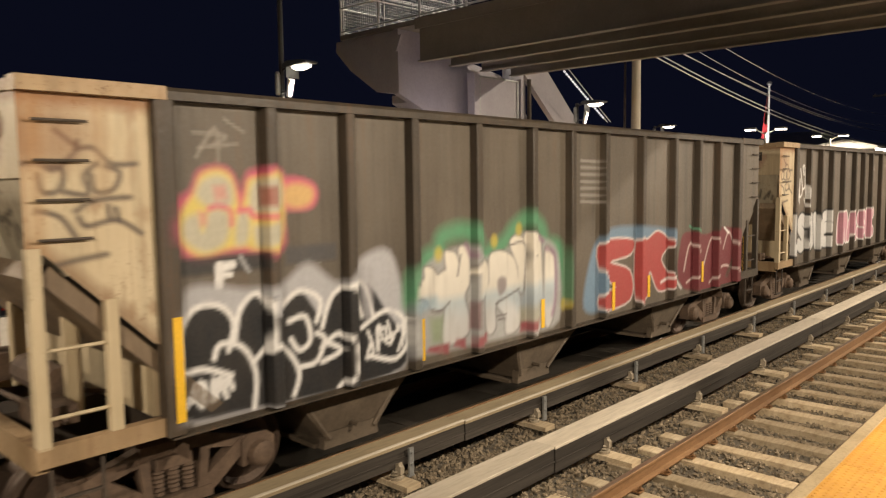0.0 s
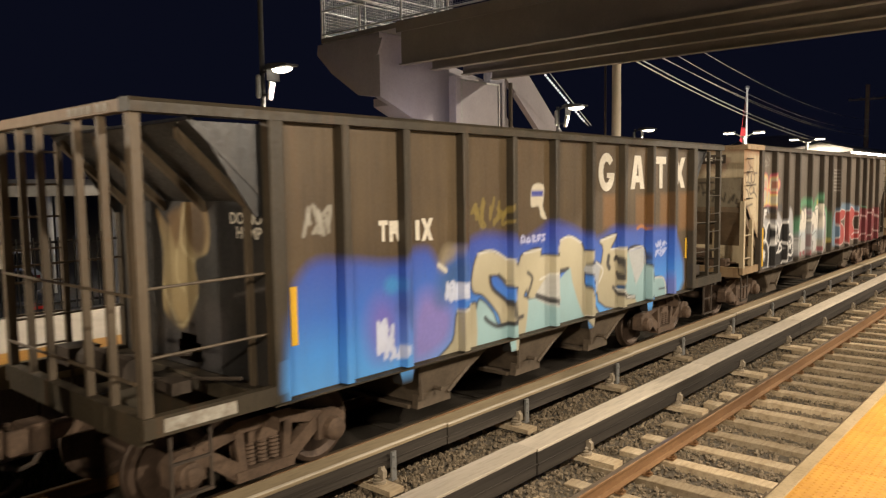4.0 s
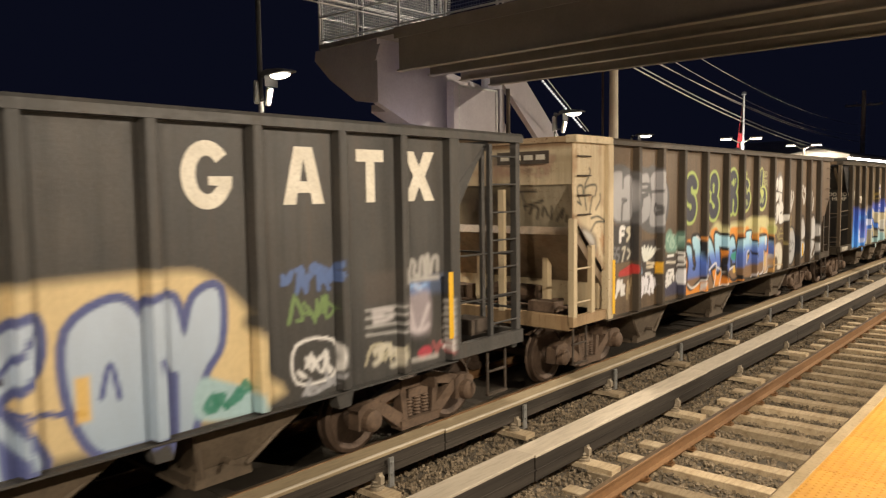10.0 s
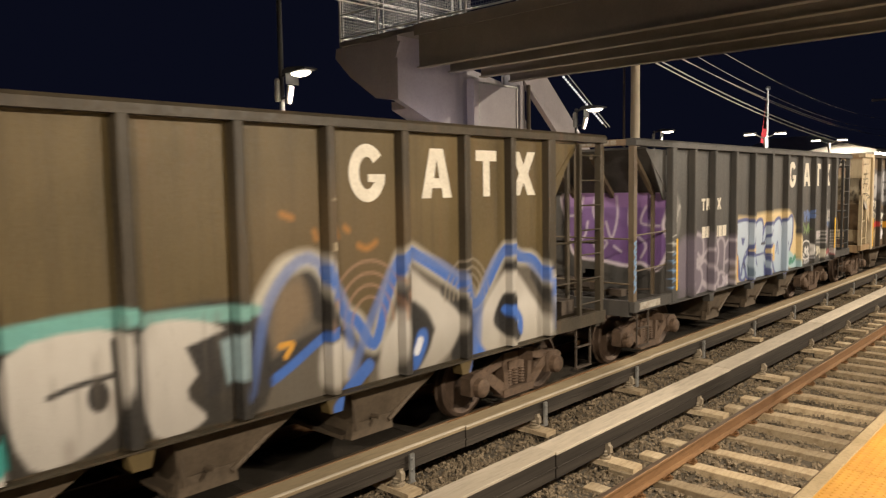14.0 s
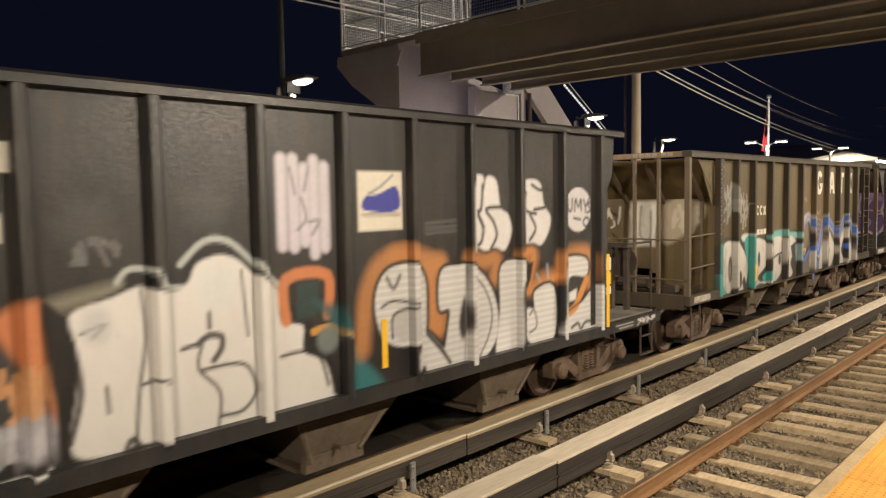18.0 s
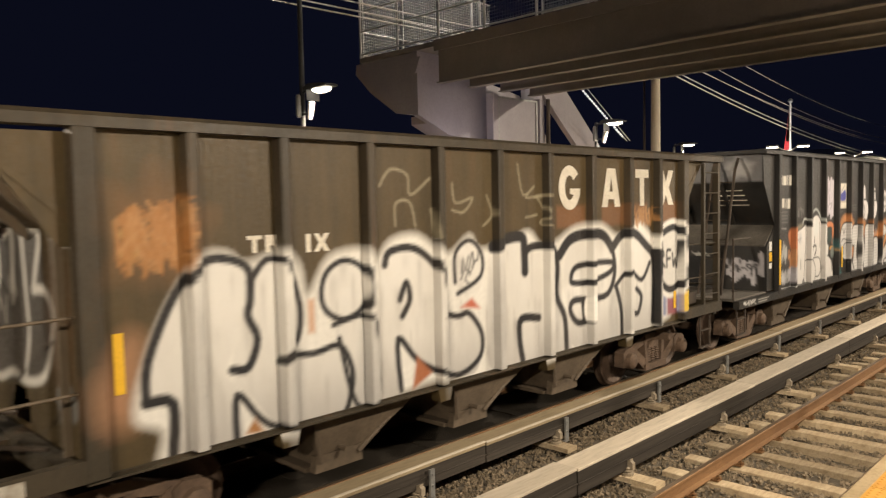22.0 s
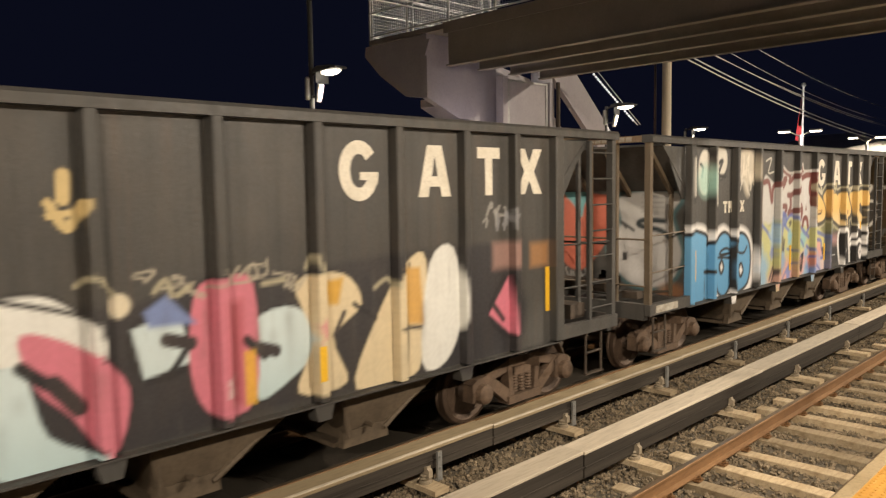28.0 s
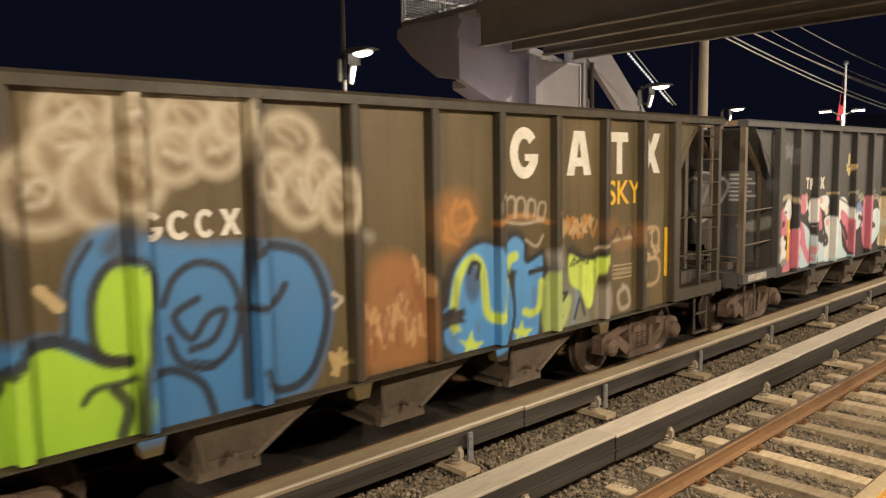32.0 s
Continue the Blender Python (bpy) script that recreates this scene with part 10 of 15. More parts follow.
def draw_f(p):
    p.blob(2.51,2.75,0.3,0.3,(0.06,0.06,0.06),0.9,0.6,0.1)
    p.blob(2.9,1.9,0.4,0.4,(0.06,0.06,0.06),0.9,0.6,0.1)
    p.blob(3.57,3.02,0.2,0.2,(0.06,0.06,0.06),0.9,0.6,0.1)
    p.blob(4.61,3.14,0.2,0.2,(0.06,0.06,0.06),0.9,0.6,0.1)
    p.line([(2.37,2.83),(2.84,2.83)], 0.03,(0.15,0.15,0.15),0.03,0.8)
    p.line([(2.37,2.75),(2.84,2.75)], 0.03,(0.15,0.15,0.15),0.03,0.8)
    p.line([(2.37,2.68),(2.84,2.68)], 0.03,(0.15,0.15,0.15),0.03,0.8)
    p.line([(2.36,2.6),(2.83,2.6)], 0.03,(0.15,0.15,0.15),0.03,0.8)
    p.line([(2.36,2.48),(2.75,2.46)], 0.04,(0.26,0.26,0.25))
    p.scrub(3.42,3.81,2.69,2.92,(0.15,0.15,0.15),4,70,0.05,0.7,0.3)
    p.scrub(2.29,2.81,1.67,2.19,(0.42,0.43,0.42),10,71,0.06,0.75,0.4)
    p.scrub(2.35,3.19,1.19,1.6,(0.38,0.38,0.38),11,73,0.05,0.7,0.35)
    p.line([(2.34,1.15),(2.88,1.12),(3.23,1.15)], 0.04,(0.6,0.6,0.58))
    p.blob(3.15,1.44,0.2,0.2,(0.5,0.48,0.52),0.7,0.7,0.15)
    p.blob(2.59,1.35,0.12,0.12,(0.5,0.5,0.52),0.7,0.7)
    p.area([(2.89,2.28),(3.0,2.43),(3.22,2.45),(3.26,1.99),(3.39,1.57),(3.32,1.45),(3.12,1.87)], (0.56,0.20,0.08),0.08,0.9)
    p.scrub(2.89,3.3,1.56,2.0,(0.55,0.28,0.13),6,72,0.06,0.8,0.4)
    p.line([(3.32,2.41),(3.65,2.47),(3.85,2.5)], 0.1,(0.33,0.31,0.24),0.12,0.7)
    p.area([(3.22,2.42),(3.41,2.3),(3.5,2.36),(3.85,2.5),(3.85,2.6),(4.0,2.65),(4.16,2.5),(4.37,2.43),(4.43,2.64),(4.6,2.81),(4.95,2.76),(5.31,2.36),(5.5,2.0),(5.76,1.93),(5.83,1.65),(6.03,1.42),(6.03,1.08),(4.92,1.04),(3.81,1.08),(3.33,1.13),(3.29,1.59)], (0.010,0.010,0.011),0.04)
    p.line([(3.8,2.54),(3.9,2.64),(4.11,2.61),(4.19,2.48),(4.39,2.44)], 0.05,(0.45,0.47,0.45),0.03)
    p.line([(4.35,2.64),(4.58,2.83),(4.83,2.82),(5.09,2.6),(5.38,2.34)], 0.06,(0.42,0.45,0.43),0.03)
    p.area([(3.38,1.31),(3.46,1.76),(3.45,2.1),(3.43,2.33),(3.75,2.42),(3.97,2.49),(4.1,2.45),(4.32,2.42),(4.43,2.5),(4.51,2.64),(4.72,2.7),(4.91,2.65),(5.09,2.49),(5.34,2.32),(5.37,2.01),(5.63,1.93),(5.63,1.67),(5.89,1.52),(5.99,1.18),(5.93,1.09),(4.68,1.08),(3.92,1.16),(3.81,1.13),(3.47,1.16)], [(1.1,(0.60,0.58,0.55)),(2.8,(0.72,0.70,0.67))], 0.035)
    p.line([(4.0,2.46),(4.02,2.04),(3.95,1.63),(3.9,1.15)], 0.03,(0.010,0.010,0.011),0.025,0.9)
    p.line([(4.53,1.91),(4.49,1.7),(4.69,1.45),(4.66,1.12)], 0.03,(0.010,0.010,0.011),0.025,0.9)
    p.line([(4.52,1.68),(4.81,1.69),(4.99,1.63),(5.07,1.39),(4.92,1.23),(4.69,1.23)], 0.035,(0.010,0.010,0.011),0.025,0.9)
    p.line([(4.49,1.92),(4.59,1.98),(4.72,1.96),(4.72,1.85),(4.64,1.75)], 0.06,(0.010,0.010,0.011),0.025,0.9)
    p.line([(4.34,1.9),(4.45,1.92)], 0.04,(0.010,0.010,0.011),0.025,0.9)
    p.line([(3.98,1.66),(4.09,1.68),(4.22,1.65)], 0.03,(0.010,0.010,0.011),0.025,0.9)
    p.line([(5.36,1.66),(5.63,1.67),(5.83,1.57),(5.93,1.27)], 0.035,(0.010,0.010,0.011),0.025,0.9)
    p.line([(4.95,2.54),(5.0,1.93)], 0.025,(0.010,0.010,0.011),0.025,0.9)
    p.line([(4.61,2.19),(4.61,2.05)], 0.04,(0.010,0.010,0.011),0.025,0.9)
    p.line([(3.5,2.16),(3.69,2.21),(3.59,2.12)], 0.03,(0.010,0.010,0.011),0.025,0.9)
    p.line([(3.68,1.7),(3.69,1.49)], 0.03,(0.010,0.010,0.011),0.025,0.9)
    p.line([(3.81,1.13),(3.87,1.22),(3.97,1.1)], 0.05,(0.010,0.010,0.011),0.025,0.9)
    p.line([(3.43,2.1),(3.48,1.69),(3.38,1.31)], 0.05,(0.010,0.010,0.011),0.025,0.9)
    p.blob(3.62,2.21,0.12,0.14,(0.5,0.5,0.52),0.8,0.7)
    p.blob(4.71,2.41,0.2,0.2,(0.62,0.66,0.64),0.8,0.6)
    p.line([(5.42,3.58),(5.42,2.74)], 0.13,(0.62,0.58,0.64),0.05,0.95)
    p.line([(5.56,3.58),(5.56,2.72)], 0.13,(0.62,0.58,0.64),0.05,0.95)
    p.line([(5.69,3.49),(5.69,2.77)], 0.13,(0.62,0.58,0.64),0.05,0.95)
    p.line([(5.81,3.57),(5.81,2.64)], 0.13,(0.62,0.58,0.64),0.05,0.95)
    p.line([(5.94,3.51),(5.94,2.7)], 0.13,(0.62,0.58,0.64),0.05,0.95)
    p.line([(5.65,3.2),(5.71,3.0),(5.6,2.89)], 0.03,(0.18,0.17,0.20),0.03,0.85)
    p.line([(5.52,3.5),(5.58,3.24)], 0.03,(0.18,0.17,0.20),0.03,0.85)
    p.line([(5.74,2.96),(5.87,2.97),(5.78,2.84)], 0.03,(0.18,0.17,0.20),0.03,0.85)
    p.line([(5.75,3.51),(5.69,3.27)], 0.03,(0.18,0.17,0.20),0.03,0.85)
    p.area([(6.38,2.83),(7.04,2.83),(7.04,3.48),(6.38,3.48)], (0.66,0.62,0.52),0.02)
    p.area([(6.47,3.06),(6.49,3.2),(6.68,3.23),(6.95,3.31),(6.97,3.05)], (0.035,0.045,0.30),0.02)
    p.line([(6.53,3.23),(6.71,3.31),(6.9,3.44)], 0.03,(0.25,0.25,0.28))
    p.line([(6.45,3.01),(6.99,3.0)], 0.04,(0.4,0.36,0.3))
    p.line([(5.43,2.0),(5.44,2.41),(5.95,2.41),(5.94,2.0)], 0.12,(0.56,0.20,0.08),0.04)
    p.area([(5.56,1.99),(5.57,2.36),(5.84,2.36),(5.8,2.01)], (0.02,0.045,0.045),0.03)
    p.line([(5.76,1.85),(5.97,1.87),(6.18,1.77)], 0.08,(0.55,0.28,0.06))
    p.blob(5.94,1.74,0.14,0.14,(0.16,0.19,0.18),0.5)
    p.area([(5.77,2.17),(6.11,2.06),(6.25,1.72),(6.04,1.82)], (0.02,0.10,0.11),0.1,0.85)
    p.area([(6.32,1.46),(6.52,1.94),(6.55,2.36),(6.94,2.48),(7.43,2.39),(7.86,2.45),(8.41,2.47),(9.2,2.38),(10.08,2.22),(11.04,2.38),(11.36,1.82),(11.27,1.05),(8.6,1.07),(7.17,1.09),(6.39,1.12)], (0.010,0.010,0.011),0.08,0.85)
    p.area([(6.24,1.14),(6.28,1.63),(6.42,1.45),(6.69,1.16),(6.69,0.99)], (0.03,0.16,0.17),0.1,0.85)
    p.area([(8.8,1.14),(8.22,1.03),(7.34,1.07),(7.37,1.33)], (0.010,0.010,0.011),0.1,0.8)
    p.line([(6.39,1.57),(6.48,2.13),(6.71,2.46),(7.13,2.52),(7.61,2.36),(7.69,2.11),(7.59,1.61)],0.24,(0.46,0.20,0.07),0.14,0.85)
    p.line([(6.9,2.53),(7.11,2.53),(7.3,2.38),(7.65,2.4)],0.24,(0.46,0.20,0.07),0.14,0.85)
    p.line([(7.47,2.29),(7.46,2.02),(7.44,1.7)],0.24,(0.46,0.20,0.07),0.14,0.85)
    p.line([(7.26,1.56),(7.35,1.65),(7.6,1.67)],0.24,(0.46,0.20,0.07),0.14,0.85)
    p.line([(8.18,2.4),(8.44,2.36),(8.71,2.37),(8.68,2.13)],0.24,(0.46,0.20,0.07),0.14,0.85)
    p.line([(9.21,2.34),(9.52,2.37),(9.46,2.13),(9.4,1.92),(9.73,1.99),(10.12,2.05),(10.19,2.26)],0.24,(0.46,0.20,0.07),0.14,0.85)
    p.line([(10.35,2.33),(10.98,2.27),(11,1.82)],0.24,(0.46,0.20,0.07),0.14,0.85)
    p.line([(7.38,2.3),(7.45,2.02),(7.48,1.7)],0.26,(0.46,0.20,0.07),0.08,0.9)
    p.line([(9.21,2.38),(9.53,2.41),(9.46,2.05),(9.35,1.87),(9.73,1.94),(10.12,2.02)],0.1,(0.52,0.22,0.07),0.04)
    p.line([(6.82,2.4),(7.2,2.42),(7.38,2.24),(7.4,1.89),(7.35,1.57),(7.03,1.49),(6.73,1.61),(6.6,1.91),(6.63,2.2),(6.82,2.4)],0.09,(0.010,0.010,0.011),0.03)
    p.line([(7.66,2.3),(7.99,2.35),(8.13,2.34),(8.41,2.22),(8.63,1.97),(8.74,1.67),(8.71,1.36),(8.55,1.17),(8.3,1.07),(8.07,1.03),(7.7,1.18),(7.75,1.52),(7.8,1.82),(7.62,1.85),(7.66,2.3)],0.09,(0.010,0.010,0.011),0.03)
    p.line([(7.2,1.42),(7.38,1.61),(7.65,1.39),(7.85,1.18),(7.7,1.11),(7.4,1.06),(7.37,1.2),(7.19,1.21),(7.2,1.42)],0.09,(0.010,0.010,0.011),0.03)
    p.line([(8.82,2.28),(9.33,2.28),(9.32,2.04),(9.16,1.95),(9.13,1.06),(8.7,1.06),(8.78,1.69),(8.82,2.28)],0.09,(0.010,0.010,0.011),0.03)
    p.line([(9.37,1.63),(9.54,1.62),(9.56,1.86),(10.02,1.88),(10.05,1.2),(9.7,1.07),(9.37,1.22),(9.37,1.63)],0.09,(0.010,0.010,0.011),0.03)
    p.line([(10.28,2.23),(10.88,2.22),(10.88,1.95),(10.42,1.96),(10.37,1.41),(10.83,1.61),(11.24,1.78),(11.33,1.08),(10.73,1.06),(10.17,1.09),(10.23,1.67),(10.28,2.23)],0.09,(0.010,0.010,0.011),0.03)
    p.area([(6.82,2.4),(7.2,2.42),(7.38,2.24),(7.4,1.89),(7.35,1.57),(7.03,1.49),(6.73,1.61),(6.6,1.91),(6.63,2.2)],SCAN,0.03)
    p.area([(7.66,2.3),(7.99,2.35),(8.13,2.34),(8.41,2.22),(8.63,1.97),(8.74,1.67),(8.71,1.36),(8.55,1.17),(8.3,1.07),(8.07,1.03),(7.7,1.18),(7.75,1.52),(7.8,1.82),(7.62,1.85)],SCAN,0.03)
    p.area([(7.2,1.42),(7.38,1.61),(7.65,1.39),(7.85,1.18),(7.7,1.11),(7.4,1.06),(7.37,1.2),(7.19,1.21)],SCAN,0.03)
    p.area([(8.82,2.28),(9.33,2.28),(9.32,2.04),(9.16,1.95),(9.13,1.06),(8.7,1.06),(8.78,1.69)],SCAN,0.03)
    p.area([(9.37,1.63),(9.54,1.62),(9.56,1.86),(10.02,1.88),(10.05,1.2),(9.7,1.07),(9.37,1.22)],SCAN,0.03)
    p.area([(10.28,2.23),(10.88,2.22),(10.88,1.95),(10.42,1.96),(10.37,1.41),(10.83,1.61),(11.24,1.78),(11.33,1.08),(10.73,1.06),(10.17,1.09),(10.23,1.67)],SCAN,0.03)
    p.area([(6.86,1.87),(7.19,1.92),(7.3,1.65),(7.05,1.54),(6.87,1.66)],(0.40,0.39,0.38),0.05,0.8)
    p.line([(6.69,1.98),(6.88,2.03),(7.27,1.96)],0.03,(0.010,0.010,0.011),0.03)
    p.line([(6.85,1.61),(6.87,1.87),(7.19,1.93)],0.03,(0.010,0.010,0.011),0.03)
    p.line([(6.78,2.3),(6.88,2.17),(6.98,2.31)],0.05,(0.05,0.05,0.05),0.03,0.8)
    p.area([(8.07,1.94),(8.15,1.8),(8.15,1.56),(8.04,1.42),(7.97,1.62)],(0.03,0.03,0.03),0.06)
    p.line([(8.17,2.19),(8.43,2.06),(8.61,1.72),(8.56,1.42),(8.36,1.15)],0.03,(0.010,0.010,0.011),0.025,0.8)
    p.line([(8.12,2.32),(8.08,1.13)],0.03,(0.10,0.10,0.10),0.025,0.8)
    p.line([(7.41,1.58),(7.64,1.36),(7.8,1.17)],0.05,(0.010,0.010,0.011),0.03)
    p.area([(9.37,2.26),(9.53,2.27),(9.46,2.02),(9.35,1.87)],(0.010,0.010,0.011),0.03)
    p.area([(10.42,1.94),(10.82,1.93),(10.74,1.65),(10.4,1.51)],(0.02,0.02,0.02),0.03)
    p.area([(10.41,1.74),(10.63,1.79),(10.59,1.62),(10.41,1.61)],(0.58,0.57,0.55),0.03)
    p.line([(10.89,1.9),(10.76,1.73),(10.69,1.65),(10.59,1.52),(10.38,1.44)],0.13,(0.52,0.22,0.06),0.03)
    p.line([(10.48,1.21),(10.65,1.26),(10.73,1.16),(10.86,1.25),(11.09,1.24)],0.05,(0.06,0.06,0.06),0.03)
    p.line([(10.26,1.43),(10.83,1.61)],0.025,(0.010,0.010,0.011),0.03)
    p.line([(9.44,1.54),(9.54,1.6),(9.6,1.37),(9.43,1.29)],0.025,(0.010,0.010,0.011),0.03)
    p.line([(9.6,2.09),(9.68,1.99)],0.05,(0.30,0.34,0.38),0.03,0.8)
    p.line([(9.86,2.2),(9.88,2.02)],0.06,(0.30,0.34,0.38),0.03,0.8)
    p.line([(8.2,3.3),(8.32,3.45),(8.47,3.44),(8.48,3.28),(8.55,3.44),(8.74,3.38),(8.82,3.04),(8.98,2.94),(9.05,2.71),(8.9,2.47),(8.7,2.52),(8.5,2.49),(8.32,2.55),(8.21,2.5),(8.19,2.78),(8.2,3.3)],0.07,(0.010,0.010,0.011),0.05,0.8)
    p.line([(9.24,3.24),(9.39,3.4),(9.7,3.36),(9.79,3.06),(9.95,2.88),(9.9,2.67),(9.72,2.49),(9.54,2.53),(9.38,2.53),(9.25,2.57),(9.23,2.93),(9.24,3.24)],0.07,(0.010,0.010,0.011),0.05,0.8)
    p.area([(8.2,3.3),(8.32,3.45),(8.47,3.44),(8.48,3.28),(8.55,3.44),(8.74,3.38),(8.82,3.04),(8.98,2.94),(9.05,2.71),(8.9,2.47),(8.7,2.52),(8.5,2.49),(8.32,2.55),(8.21,2.5),(8.19,2.78)],(0.66,0.64,0.63),0.04)
    p.area([(9.24,3.24),(9.39,3.4),(9.7,3.36),(9.79,3.06),(9.95,2.88),(9.9,2.67),(9.72,2.49),(9.54,2.53),(9.38,2.53),(9.25,2.57),(9.23,2.93)],(0.66,0.64,0.63),0.04)
    p.line([(8.46,3.33),(8.42,3.02),(8.34,2.99),(8.46,2.8),(8.42,2.61),(8.34,2.57)],0.045,(0.010,0.010,0.011),0.03)
    p.line([(8.83,3.04),(8.52,3.02),(8.67,2.85),(8.73,2.67),(8.61,2.51)],0.045,(0.010,0.010,0.011),0.03)
    p.line([(8.34,2.99),(8.46,2.8)],0.045,(0.010,0.010,0.011),0.03)
    p.line([(9.37,3.22),(9.36,2.99),(9.6,2.93)],0.045,(0.010,0.010,0.011),0.03)
    p.line([(9.46,2.92),(9.59,2.73),(9.45,2.57)],0.045,(0.010,0.010,0.011),0.03)
    p.line([(9.81,3.01),(9.56,2.99)],0.045,(0.010,0.010,0.011),0.03)
    p.line([(9.51,3.33),(9.68,3.26),(9.87,3.26)],0.045,(0.010,0.010,0.011),0.03)
    p.blob(10.67,2.96,0.44,0.42,(0.014,0.014,0.015),0.4,0.9)
    p.blob(10.67,2.96,0.36,0.33,(0.64,0.62,0.63),0.07)
    p.line([(10.39,3.11),(10.41,2.96),(10.49,2.96),(10.51,3.12)],0.035,(0.03,0.03,0.03),0.03)
    p.line([(10.57,2.94),(10.6,3.12),(10.67,3),(10.74,3.11),(10.75,2.95)],0.035,(0.03,0.03,0.03),0.03)
    p.line([(10.82,3.1),(10.87,3.01),(10.96,3.11)],0.035,(0.03,0.03,0.03),0.03)
    p.line([(10.87,3.01),(10.87,2.92)],0.035,(0.03,0.03,0.03),0.03)
    p.line([(11.03,3.07),(10.94,3.03),(11.01,2.95),(10.92,2.91)],0.035,(0.03,0.03,0.03),0.03)
    p.line([(10.55,2.84),(10.73,2.81)],0.035,(0.03,0.03,0.03),0.03)
    p.line([(10.8,2.77),(10.89,2.84),(10.97,2.78),(10.88,2.7),(10.8,2.77)],0.035,(0.03,0.03,0.03),0.03)
    p.line([(7.41,2.88),(7.94,2.9)],0.035,(0.10,0.105,0.10),0.03,0.8)
    p.line([(7.41,2.82),(7.94,2.83)],0.035,(0.10,0.105,0.10),0.03,0.8)
    p.line([(7.41,2.76),(7.94,2.77)],0.035,(0.10,0.105,0.10),0.03,0.8)
    p.blob(10.69,0.58,0.2,0.1,(0.3,0.4,0.4),0.6,0.6)
    p.area([(2.32,3.42),(2.51,3.42),(2.51,3.63),(2.32,3.63)], (0.60,0.57,0.50),0.02)
    p.area([(2.55,3.42),(2.75,3.42),(2.75,3.63),(2.55,3.63)], (0.60,0.57,0.50),0.02)
    p.area([(2.8,3.42),(2.85,3.42),(2.85,3.65),(2.8,3.65)], (0.60,0.57,0.50),0.02)
    p.area([(2.91,3.42),(3.06,3.42),(3.06,3.65),(2.91,3.65)], (0.60,0.57,0.50),0.02)
    p.area([(2.38,2.92),(2.43,2.92),(2.43,3.13),(2.38,3.13)], (0.60,0.57,0.50),0.02)
    p.area([(2.49,2.92),(2.64,2.92),(2.64,3.13),(2.49,3.13)], (0.60,0.57,0.50),0.02)
    p.area([(2.7,2.91),(2.76,2.91),(2.76,3.12),(2.7,3.12)], (0.60,0.57,0.50),0.02)
    p.area([(2.81,2.9),(2.98,2.9),(2.98,3.12),(2.81,3.12)], (0.60,0.57,0.50),0.02)


def draw_end_f(p):
    p.u = -p.u
    p.area([(-1.5,3.5),(1.5,3.5),(1.5,4.1),(-1.5,4.1)], (0.17,0.17,0.175),0.04,0.85)
    p.area([(-1.48,3.53),(-0.1,3.52),(-0.06,4.02),(-1.46,4.06)], (0.56,0.55,0.54),0.10,0.9)
    p.scrub(-1.4,-0.2,3.55,4.0,(0.30,0.30,0.30),6,74,0.05,0.6,0.4)
    p.blob(1.0,3.8,0.28,0.2,(0.46,0.45,0.44),0.6,0.8,0.1)
    p.scrub(0.66,1.45,1.3,2.0,(0.52,0.50,0.52),8,76,0.10,0.95,0.5)
    p.scrub(0.7,1.4,1.3,2.0,(0.03,0.03,0.03),7,78,0.03,0.9,0.4)
    p.scrub(-0.6,0.3,1.84,1.98,(0.55,0.54,0.5),6,79,0.03,0.8,0.12)
    p.scrub(0.35,1.4,2.16,2.5,(0.5,0.49,0.47),9,77,0.05,0.9,0.3)


